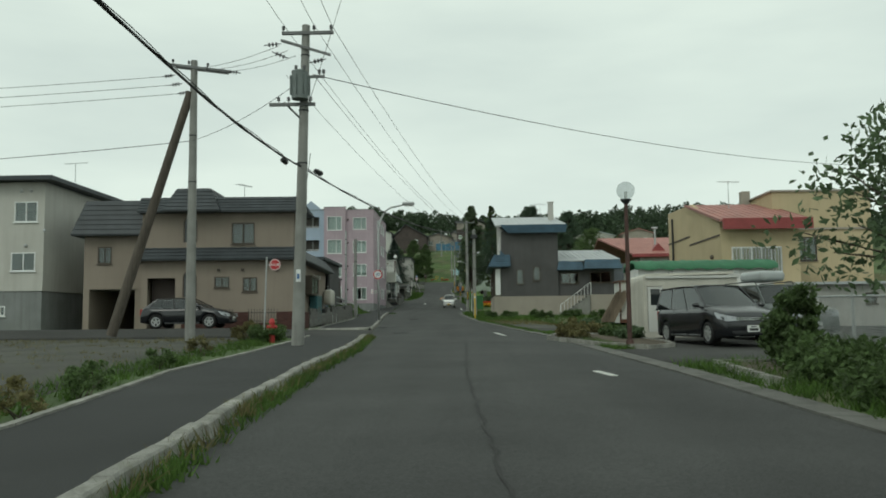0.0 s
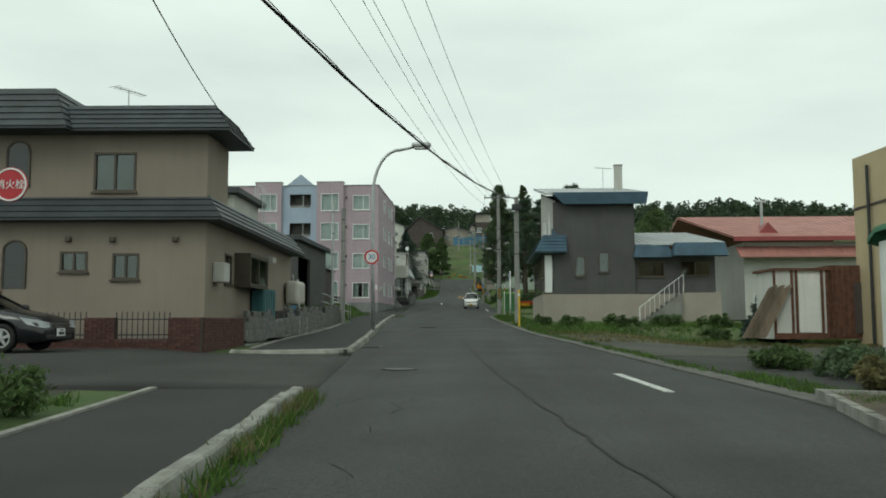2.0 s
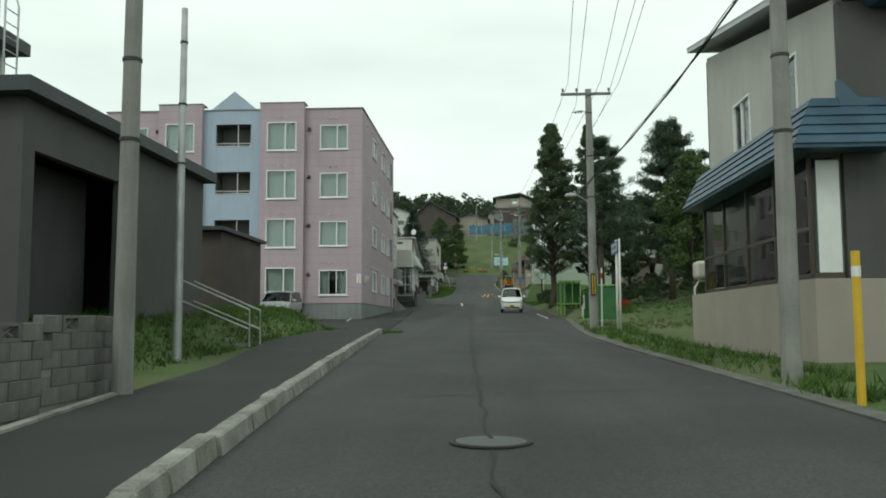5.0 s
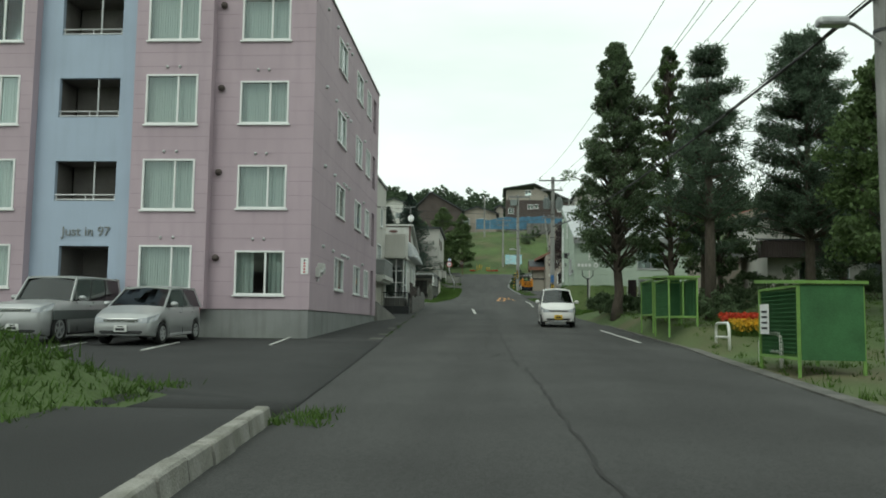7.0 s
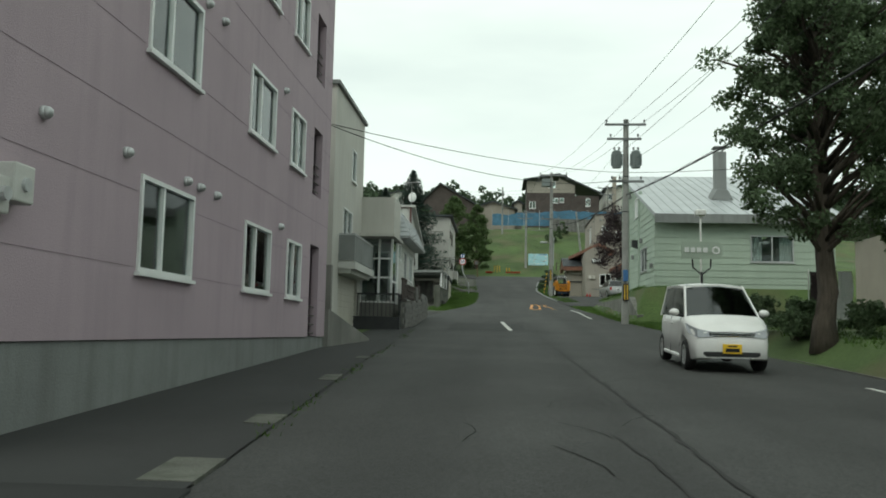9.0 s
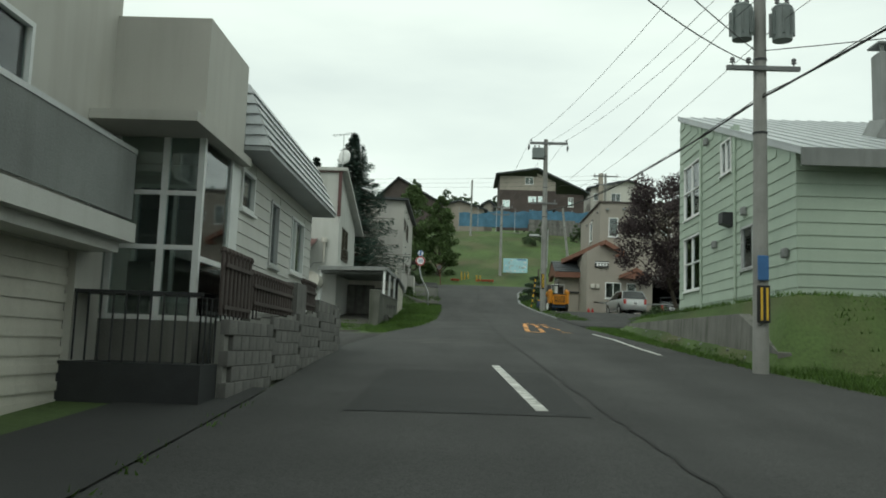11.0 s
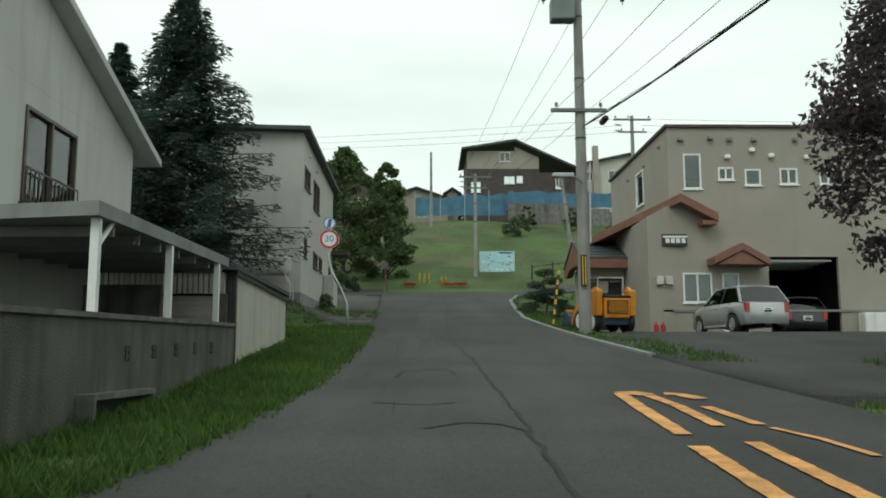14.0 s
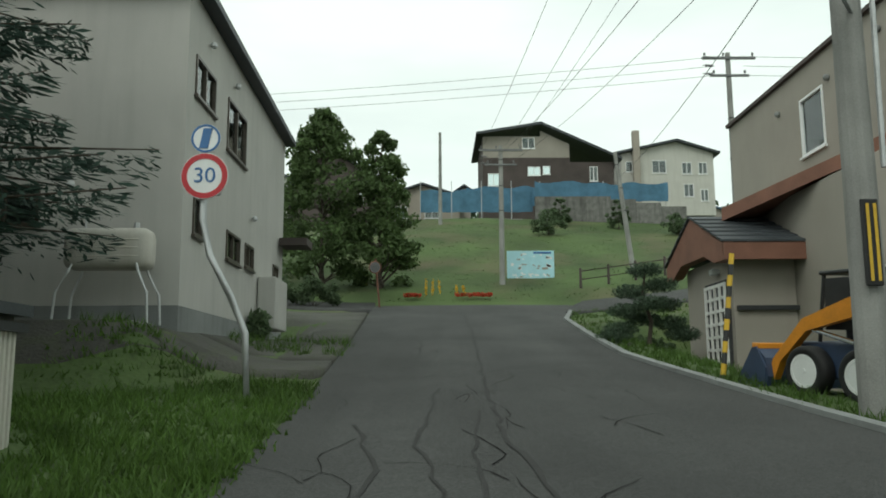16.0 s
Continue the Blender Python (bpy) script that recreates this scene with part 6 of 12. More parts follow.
b = placed("site_cabin", "cream ribbed metal cabin with a half-glazed door", "cabin", (3, 35.4, 5.8))
F = faces_of(1.47, 4.6, 34.05, 36.8)
bm = B()
wall(bm, F["S"], 1.47, 4.6, 5.7, 7.75, [(1.62, 2.02, 6.88, 7.42), (1.55, 2.09, 5.95, 7.5), (2.5, 3.3, 6.8, 7.4)], 0.08)
part("wall", bm, M_purlin, b)
for f, a0, a1 in (("W", 34.13, 36.8), ("E", 34.13, 36.8), ("N", 1.55, 4.52)):
    bm = B()
    wall(bm, F[f], a0, a1, 5.7, 7.75, (), 0.08)
    part("wall", bm, M_purlin, b)
k = 9
for i in range(k):
    y0, y1 = 34.1 + 2.7 * i / k, 34.1 + 2.7 * (i + 1) / k - 0.06
    g = B()
    prof = [(1.47, 5.72), (1.42, 5.74), (1.42, 7.7), (1.46, 7.84), (1.56, 7.92), (4.5, 7.98), (4.5, 7.9), (1.6, 7.84), (1.5, 7.76), (1.47, 7.68)]
    prism(g, prof, lambda p: (p[0], y0, p[1]), lambda p: (p[0], y1, p[1]))
    part("ribbed_sheet", g, M_purlin, b)
bm = B()
bx(bm, 1.5, 4.65, 33.98, 36.85, 7.76, 7.84)
part("roof_edge", bm, M_offwhite, b)
g = B()
wall(g, Face(0, 34.03, 1, 0, 0, -1), 1.57, 2.07, 5.95, 7.48, [(1.66, 1.98, 6.85, 7.4)], 0.04)
door = part("cabin_door", g, M_offwhite, b)
g = B()
bx(g, 1.66, 1.98, 34.045, 34.05, 6.85, 7.4)
part("pane", g, M_darkglass, door)
window(b, F["S"], 2.5, 3.3, 6.8, 7.4, split=(0.5,), frame_mat=M_silverframe)
b = placed("container", "white steel container under a green tarpaulin", "container", (6.5, 45.5, 5.95))
bm = B()
bx(bm, 3.9, 9.5, 44.2, 46.6, 5.95, 8.55)
part("container_body", bm, M_white, b)
bm = B()
ribs(bm, Face(3.895, 0, 0, 1, -1, 0), 44.3, 46.5, 6.05, 8.4, 0.28, 0.03)
part("ribbed_side", bm, M_white, b)
bm = B()
prism(bm, [(0, 0.28), (0.28, 0), (0, -0.28), (-0.28, 0)], lambda p: (4.5 + p[0], 44.19, 7.7 + p[1]), lambda p: (4.5 + p[0], 44.185, 7.7 + p[1]))
prism(bm, [(0, 0.12), (0.12, 0), (0, -0.12), (-0.12, 0)], lambda p: (4.5 + p[0], 44.18, 7.7 + p[1]), lambda p: (4.5 + p[0], 44.17, 7.7 + p[1]))
part("mark", bm, M_tarpblue, b, "pale blue diamond mark")
bm = B()
for x in (5.15, 5.3):
    rod(bm, (x, 44.14, 6.1), (x, 44.14, 8.4), 0.025, 0.025, 6)
part("lock_rod", bm, M_steel, b)
bm = B()
rows = [[(3.75 + 5.9 * i / 24, 44.0 + 2.8 * j / 8, 8.6 + 0.32 * math.sin(math.pi * j / 8) ** 0.4 + 0.04 * math.sin(i * 1.9 + j)) for i in range(25)] for j in range(9)]
sheet(bm, rows)
skirt(bm, 0.12)
tarp = solid("tarpaulin", bm, M_tarpgreen, "green tarpaulin lying over a container", "tarpaulin", smooth=True)
for ob in (b, tarp):
    ob.matrix_world = Matrix.Translation((-1.3, -3.55, -0.03)) @ ob.matrix_world

b = placed("door_shed", "small shed with white panels and rust-red framing", "shed", (6, 58, 6.3))
bm = B()
bx(bm, 5.0, 7.0, 57.4, 59.4, 6.2, 8.75)
part("shed_wall", bm, M_offwhite, b)
bm = B()
for x in (4.97, 5.62, 5.78, 6.72, 6.9):
    bx(bm, x, x + 0.09, 57.35, 57.39, 6.25, 8.75)
bx(bm, 4.97, 6.99, 57.34, 57.39, 6.2, 6.42)
bx(bm, 4.9, 7.1, 57.3, 59.5, 8.75, 8.84)
part("frame", bm, M_rust, b)
g = B()
bx(g, 5.9, 6.68, 57.365, 57.395, 6.45, 8.6)
part("door", g, M_white, b)
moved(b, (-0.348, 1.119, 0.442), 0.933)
b = placed("brown_shed", "low dark brown shed with a flat roof", "shed", (8.6, 58.6, 6.3))
bm = B()
bx(bm, 7.1, 10.6, 57.6, 60.5, 6.2, 8.95)
part("shed_wall", bm, M_rust, b)
bm = B()
ribs(bm, Face(0, 57.595, 1, 0, 0, -1), 7.12, 10.58, 6.3, 8.9, 0.2, 0.03)
part("ribbed_sheet", bm, M_rust, b)
g = B()
bx(g, 8.0, 8.8, 57.5, 57.55, 6.4, 8.3)
part("door", g, M_darkbrown, b)
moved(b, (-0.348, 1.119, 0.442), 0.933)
for k in range(9):
    bm = B()
    x = 4.2 + 0.1 * k
    hexa(bm, [(x - 0.6, 56.8 + 0.03 * k, 6.25), (x - 0.45, 56.8 + 0.03 * k, 6.25), (x - 0.45, 56.86 + 0.03 * k, 6.25), (x - 0.6, 56.86 + 0.03 * k, 6.25), (x + 0.5, 57.0 + 0.03 * k, 8.1 + 0.05 * (k % 3)), (x + 0.65, 57.0 + 0.03 * k, 8.1 + 0.05 * (k % 3)), (x + 0.65, 57.06 + 0.03 * k, 8.1 + 0.05 * (k % 3)), (x + 0.5, 57.06 + 0.03 * k, 8.1 + 0.05 * (k % 3))])
    ob = solid("plank", bm, M_wood, "weathered plank leaning against a shed", "plank", "planks leaning on the shed")
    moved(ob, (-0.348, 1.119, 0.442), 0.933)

# ---------------------------------------------------------------- yard: lamp, beds, fence
b = thing("globe_lamp", "brown steel lamp post with a clear glass globe", "street lamp", (-0.3, 27.6, 5.72))
bm = B()
rod(bm, (0, 0, 0), (0, 0, 0.12), 0.11, 0.09, 10)
rod(bm, (0, 0, 0.12), (0, 0, 3.75), 0.065, 0.05, 10)
part("post", bm, M_polebrown, b)
bm = B()
rod(bm, (0, 0, 3.72), (0, 0, 3.84), 0.06, 0.16, 12)
part("collar", bm, M_dark, b)
bm = B()
ball(bm, (0, 0, 4.08), 0.245, 20, 12)
part("globe", bm, M_clearglobe, b, "round clear glass globe", smooth=True)
bm = B()
rod(bm, (0, 0, 3.84), (0, 0, 4.05), 0.035, 0.05, 8)
part("bulb", bm, M_globe, b)


def bed(name, pts, h, label):
    """A planting bed: soil inside a ring of kerb stones."""
    t = placed(name, label, "planting bed", (pts[0][0], pts[0][1], road_z(pts[0][1])))
    bm = B()
    bm.faces.new([bm.verts.new((x, y, ground_z(x, y) + h * 0.6)) for x, y in pts])
    skirt(bm, 0.3)
    part("soil", bm, M_soil, t)
    for (x0, y0), (x1, y1) in zip(pts, pts[1:] + pts[:1]):
        n = max(1, int(math.hypot(x1 - x0, y1 - y0) / 0.6))
        for i in range(n):
            p, q = Vector((x0 + (x1 - x0) * i / n, y0 + (y1 - y0) * i / n)), Vector((x0 + (x1 - x0) * (i + 1) / n, y0 + (y1 - y0) * (i + 1) / n))
            d = (q - p).normalized()
            s = Vector((-d.y, d.x)) * 0.06
            p, q = p + d * 0.005, q - d * 0.005
            z = ground_z(p.x, p.y)
            g = B()
            hexa(g, [(*(p - s), z - 0.2), (*(q - s), z - 0.2), (*(q + s), z - 0.2), (*(p + s), z - 0.2), (*(p - s), z + h), (*(q - s), z + h), (*(q + s), z + h), (*(p + s), z + h)])
            part("kerbstone", g, M_kerb, t)
    return t


bed("planting_bed", [(-1.9, 33.3), (-0.8, 28.6), (0.0, 27.0), (0.9, 27.9), (1.2, 30.0), (0.6, 35.5), (-1.3, 36.5)], 0.13, "kerbed bed with dry shrubs round a lamp")
bed("planting_bed", [(0.1, 21.4), (-0.1, 17.6), (1.5, 17.6), (1.7, 21.4)], 0.13, "kerbed bed overgrown with weeds beside a fence")

b = placed("chain_fence", "grey chain-link fence on steel posts", "fence", (1.6, 17, 5.4))
fx = lambda y: 1.15 + (y - 12) * 0.1
for k in range(5):
    y = 10.5 + 3.0 * k
    g = B()
    rod(g, (fx(y), y, ground_z(fx(y), y) - 0.1), (fx(y), y, ground_z(fx(y), y) + 1.35), 0.03, 0.03, 8)
    part("post", g, M_steel, b)
for off in (0.05, 1.3):
    g = B()
    tube(g, [(fx(10.5 + 3 * k), 10.5 + 3 * k, ground_z(fx(10.5 + 3 * k), 10.5 + 3 * k) + off) for k in range(5)], 0.02, 6)
    part("rail", g, M_steel, b)
bm = B()
for k in range(150):
    y = 10.5 + 12.0 * k / 150
    for d in (1, -1):
        y2 = y + d * 1.25
        if 10.5 <= y2 <= 22.5:
            rod(bm, (fx(y), y, ground_z(fx(y), y) + 0.05), (fx(y2), y2, ground_z(fx(y2), y2) + 1.3), 0.004, 0.004, 3, False)
tagged(part("wire_mesh", bm, M_steel, b), kind="stuff")

# ---------------------------------------------------------------- park side: huts and small things
b = placed("park_hut", "small beige hut with a grey roof in the park", "hut", (4, 127, 10))
shell(b, 2.4, 4.6, 125.3, 129, 9.4, 12.6, M_beige, {})
bm = B()
bx(bm, 2.0, 5.0, 124.9, 125.0, 12.35, 12.75)
part("fascia", bm, M_found, b)
bm = B()
plate(bm, [(2.0, 124.9, 12.78), (5.0, 124.9, 12.78), (5.0, 127.1, 13.5), (2.0, 127.1, 13.5)], 0.1)
plate(bm, [(2.0, 127.12, 13.5), (5.0, 127.12, 13.5), (5.0, 129.4, 12.78), (2.0, 129.4, 12.78)], 0.1)
part("roof", bm, M_roofsilver, b)
b = placed("long_house", "low white house with a dark ribbed porch fascia", "house", (12, 125, 9.6))
F = shell(b, 5.0, 20, 121.9, 129, 9.0, 14.2, M_cream, {"S": [(6.6, 7.9, 10.2, 11.9, {"frame_mat": M_frame, "curtain": 0.4}), (8.2, 9.3, 10.2, 11.9, {"frame_mat": M_frame, "curtain": 0.4}), (10.2, 11.2, 9.5, 11.9, {"frame_mat": M_alu, "split": ()}), (13, 15, 10.4, 11.8)]}, plinth=0.4)
bm = B()
for k in range(120):
    x = 4.4 + 0.13 * k
    bx(bm, x, x + 0.09, 120.95, 121.06, 12.02, 12.9)
bx(bm, 4.4, 20.0, 121.06, 121.1, 12.0, 12.92)
bx(bm, 4.4, 4.44, 121.1, 121.88, 12.0, 12.92)
part("fascia", bm, M_darkbrown, b, "dark ribbed metal fascia")
bm = B()
plate(bm, [(4.4, 120.9, 13.0), (20.2, 120.9, 13.0), (20.2, 121.88, 13.1), (4.4, 121.88, 13.1)], 0.08)
plate(bm, [(4.7, 121.6, 14.45), (20.4, 121.6, 14.45), (20.4, 129.4, 14.45), (4.7, 129.4, 14.45)], 0.2)
part("roof", bm, M_roofdark, b)
b = placed("dark_roof_house", "house with a big dark ribbed roof", "house", (14, 97, 7.6))
shell(b, 9.0, 22, 93.5, 102, 7.3, 9.2, M_darkbrown, {})
bm = B()
R = [(8.0, 92.8, 9.0), (22.5, 92.8, 9.0), (22.5, 98, 13.6), (8.0, 98, 13.6)]
plate(bm, R, 0.12)
seams(bm, R[0], R[1], R[2], R[3], 30)
plate(bm, [(8.0, 98.02, 13.6), (22.5, 98.02, 13.6), (22.5, 103, 9.2), (8.0, 103, 9.2)], 0.12)
part("roof", bm, M_roofdark, b)


def refuse_cage(at, rz, w, d, h, label, open_net=True):
    c = thing("refuse_cage", label, "refuse cage", at, rz, "green refuse cages by the park")
    for sx in (-1, 1):
        for sy in (-1, 1):
            g = B()
            bx(g, sx * w / 2 - 0.025, sx * w / 2 + 0.025, sy * d / 2 - 0.025, sy * d / 2 + 0.025, -0.35, h)
            part("post", g, M_meshgreen, c)
    g = B()
    for z in (0.25, h - 0.04):
        bx(g, -w / 2, w / 2, -d / 2 - 0.02, -d / 2 + 0.02, z, z + 0.05)
        bx(g, -w / 2, w / 2, d / 2 - 0.02, d / 2 + 0.02, z, z + 0.05)
        bx(g, -w / 2 - 0.02, -w / 2 + 0.02, -d / 2, d / 2, z, z + 0.05)
        bx(g, w / 2 - 0.02, w / 2 + 0.02, -d / 2, d / 2, z, z + 0.05)
    bx(g, -0.02, 0.02, -d / 2 - 0.022, -d / 2 + 0.022, 0.3, h)
    part("frame", g, M_meshgreen, c)
    g = B()
    k = int(w / 0.1)
    for i in range(k):
        x = -w / 2 + w * i / k
        rod(g, (x, -d / 2, 0.3), (x, -d / 2, h), 0.006, 0.006, 3, False)
        rod(g, (x, d / 2, 0.3), (x, d / 2, h), 0.006, 0.006, 3, False)
    k = int(d / 0.1)
    for i in range(k):
        y = -d / 2 + d * i / k
        rod(g, (-w / 2, y, 0.3), (-w / 2, y, h), 0.006, 0.006, 3, False)
        rod(g, (w / 2, y, 0.3), (w / 2, y, h), 0.006, 0.006, 3, False)
    k = int(h / 0.1)
    for i in range(k):
        z = 0.3 + (h - 0.3) * i / k
        rod(g, (-w / 2, -d / 2, z), (w / 2, -d / 2, z), 0.006, 0.006, 3, False)
        rod(g, (-w / 2, -d / 2, z), (-w / 2, d / 2, z), 0.006, 0.006, 3, False)
    tagged(part("wire_mesh", g, M_netgreen, c), kind="stuff")
    g = B()
    bx(g, -w / 2, w / 2, d / 2 + 0.024, d / 2 + 0.03, 0.25, h)
    bx(g, w / 2 + 0.024, w / 2 + 0.03, -d / 2, d / 2, 0.25, h)
    if w > 1:
        bx(g, -w / 2 + 0.03, w / 2, -d / 2 - 0.034, -d / 2 - 0.026, 0.25, h)
    part("back_panel", g, M_netgreen, c, "dark green netting panel")
    g = B()
    plate(g, [(-w / 2 - 0.08, -d / 2 - 0.08, h + 0.08), (w / 2 + 0.08, -d / 2 - 0.08, h + 0.08), (w / 2 + 0.08, d / 2 + 0.08, h + 0.2), (-w / 2 - 0.08, d / 2 + 0.08, h + 0.2)], 0.06)
    part("lid", g, M_meshgreen, c, "bright green sheet lid")
    return c


gz = lambda x, y: ground_z(x, y) - 0.02
refuse_cage((-3.6, 92.7, gz(-3.6, 92.7)), 0, 1.15, 2.2, 1.62, "bright green steel refuse cage with notices")
refuse_cage((-3.9, 103.2, gz(-3.9, 103.2)), 0, 0.85, 2.2, 1.45, "green wire refuse cage on the verge")
refuse_cage((-3.95, 105.5, gz(-3.95, 105.5)), 0, 0.85, 2.2, 1.45, "green wire refuse cage on the verge")
g = B()
bx(g, -4.24, -4.22, 93.1, 93.6, 8.15, 8.75)
nb = solid("notice_board", g, M_signwhite, "white notice sheet on a refuse cage", "notice")
for k in range(4):
    g = B()
    bx(g, -4.248, -4.242, 93.15, 93.5, 8.25 + 0.11 * k, 8.29 + 0.11 * k)
    part("bar", g, M_dark, nb)
nb = placed("park_notice", "white notice board on thin posts", "notice", (-3.3, 95.1, 7.7))
g = B()
rod(g, (-3.3, 95.1, gz(-3.3, 95.1)), (-3.3, 95.1, 8.95), 0.025, 0.025, 6)
part("post", g, M_steel, nb)
g = B()
bx(g, -3.55, -3.05, 95.06, 95.08, 8.45, 8.95)
part("sheet", g, M_signwhite, nb)
for k in range(4):
    g = B()
    bx(g, -3.5, -3.12, 95.052, 95.058, 8.52 + 0.1 * k, 8.56 + 0.1 * k)
    part("bar", g, M_dark, nb)
for k, (x, y) in enumerate(((-3.75, 98.3), (-3.95, 93.9))):
    h = thing("hoop_barrier", "white steel hoop barrier at the park edge", "barrier", (x, y, gz(x, y)), 86, "white hoops along the park")
    g = B()
    tube(g, [(-0.85, 0, 0), (-0.85, 0, 0.5), (-0.78, 0, 0.62), (-0.65, 0, 0.68), (0.65, 0, 0.68), (0.78, 0, 0.62), (0.85, 0, 0.5), (0.85, 0, 0)], 0.038, 8)
    part("hoop", g, M_white, h, smooth=True)
    g = B()
    rod(g, (-0.85, 0, 0.32), (0.85, 0, 0.32), 0.03, 0.03, 8)
    part("crossbar", g, M_white, h)
b = placed("park_sign", "blue park sign on two white posts", "sign", (-3.81, 86.0, 7.3))
for y, top in ((86.3, 10.52), (85.6, 10.5)):
    g = B()
    rod(g, (-3.81, y, 7.0), (-3.81, y, top), 0.04, 0.04, 10)
    part("post", g, M_white, b, smooth=True)
g = B()
bevbox(g, -3.89, -3.855, 85.5, 87.0, 10.0, 10.44, 0.012, 2)
sign = part("board", g, M_signblue, b)
g = B()
bx(g, -3.897, -3.891, 85.58, 86.92, 10.07, 10.37)
part("sign_face", g, M_purlin, sign, "faded pale blue sign face")
for k in range(5):
    g = B()
    bx(g, -3.902, -3.898, 85.72 + 0.22 * k, 85.86 + 0.22 * k, 10.17, 10.29)
    part("bar", g, M_signblue, sign)
b = placed("park_tank", "round white drum on a pipe frame", "tank", (-1.1, 84.5, 7.3))
g = B()
bevbox(g, -1.5, -0.5, 84.2, 84.8, 9.0, 9.6, 0.12, 3)
part("drum", g, M_tank, b)
g = B()
tube(g, [(-1.5, 84.5, 7.1), (-1.5, 84.5, 8.7), (-1.35, 84.5, 8.95), (-0.6, 84.5, 8.95), (-0.5, 84.5, 8.7), (-0.5, 84.5, 7.1)], 0.04, 8)
part("frame", g, M_white, b)
# way sign near the green house
b = placed("way_sign", "pale green arrow sign on a dark forked post", "sign", (-4.15, 125.56, 8.9))
g = B()
rod(g, (-4.15, 125.62, 8.6), (-4.15, 125.62, 11.1), 0.045, 0.045, 8)
part("post", g, M_dark, b)
for sd in (-1, 1):
    g = B()
    tube(g, [(-4.15, 125.62, 11.0), (-4.15 + sd * 0.3, 125.62, 11.25), (-4.15 + sd * 0.34, 125.62, 12.1)], 0.03, 6)
    part("fork", g, M_dark, b)
g = B()
prism(g, [(-0.7, -0.3), (0.55, -0.3), (0.7, -0.15), (0.7, 0.15), (0.55, 0.3), (-0.7, 0.3)], lambda p: (-4.15 + p[0], 125.58, 11.85 + p[1]), lambda p: (-4.15 + p[0], 125.54, 11.85 + p[1]))
sign = part("board", g, M_green, b)
for k in range(4):
    g = B()
    bx(g, -4.75 + 0.21 * k, -4.6 + 0.21 * k, 125.52, 125.535, 11.77, 11.94)
    part("bar", g, M_signwhite, sign)
g = B()
ring(g, (-3.68, 125.53, 11.85), (0, 1, 0), 0.08, 0.14, 0.012, 16)
part("ring_mark", g, M_signwhite, sign)
b = placed("verge_lamp", "small white box lamp on a slim white post", "lamp", (-3.95, 126.6, 8.9))
g = B()
rod(g, (-3.95, 126.6, 8.6), (-3.95, 126.6, 13.2), 0.04, 0.035, 8)
part("post", g, M_white, b)
g = B()
bevbox(g, -4.13, -3.77, 126.45, 126.75, 13.2, 13.42, 0.05)
part("lamp_head", g, M_white, b)
for k, (x, y) in enumerate(((-2.9, 119.0), (-2.5, 118.2))):
    b = thing("banner", "small faded banner on a thin pole", "banner", (x, y, gz(x, y)), 10 * k, "banners on the verge")
    g = B()
    rod(g, (0, 0, 0), (0, 0, 1.7), 0.015, 0.015, 6)
    part("pole", g, M_white, b)
    g = B()
    rows = [[(0.03 + 0.42 * i / 5, 0.05 * math.sin(i * 1.4 + j * 0.6), 0.4 + 1.25 * j / 10) for i in range(6)] for j in range(11)]
    sheet(g, rows)
    part("cloth", g, M_signwhite if k else M_plum, b)

# ---------------------------------------------------------------- pale green house and its retaining wall
b = placed("green_house", "pale green two-storey weatherboard house with a sloping metal roof", "house", (0.3, 142, 10.8))
GX0, GX1, GY0, GY1 = -3.95, 4.2, 135.6, 146.25
F = faces_of(GX0, GX1, GY0, GY1)
wS = [(0.4, 2.35, 12.35, 13.6, {"split": (0.5,), "frame_mat": M_silverframe, "curtain": 0.3})]
wW = [(143.65, 145.65, 14.35, 16.25, {"split": (0.5,), "mid": 0.5, "curtain": 0.95, "frame_mat": M_frame}), (143.6, 145.65, 11.85, 13.72, {"split": (0.5,), "mid": 0.5, "curtain": 0.6, "frame_mat": M_frame}),
      (140.4, 141.4, 15.1, 16.12, {"split": (0.5,), "frame_mat": M_frame, "curtain": 0.95}), (137.75, 139.55, 12.06, 13.26, {"split": (0.5,), "frame_mat": M_silverframe})]
bm = B()
wall(bm, F["S"], GX0, GX1, 11.0, 14.6, [w[:4] for w in wS])
part("wall", bm, M_green, b)
bm = B()
wall(bm, F["W"], GY0 + 0.16, GY1, 11.0, 14.6, [w[:4] for w in wW])
wall(bm, F["W"], 140.15, GY1, 14.602, 16.4, [w[:4] for w in wW])
prism(bm, [(GY0 + 0.16, 14.602), (140.148, 14.602), (140.148, 16.1)], lambda p: (GX0, p[0], p[1]), lambda p: (GX0 + 0.16, p[0], p[1]))
prism(bm, [(140.15, 16.402), (GY1, 16.402), (GY1, 18.18), (140.8, 16.404)], lambda p: (GX0, p[0], p[1]), lambda p: (GX0 + 0.16, p[0], p[1]))
part("wall", bm, M_green, b)
bm = B()
bx(bm, GX1 - 0.16, GX1, GY0 + 0.16, GY1, 11.0, 14.6)
bx(bm, GX0 + 0.16, GX1 - 0.16, GY1 - 0.16, GY1, 11.0, 18.0)
part("wall", bm, M_green, b)
for f, ws in (("S", wS), ("W", wW)):
    for w in ws:
        window(b, F[f], *w[:4], **w[4])
top = lambda y: 14.55 + (y - GY0) * 0.345
z = 11.02
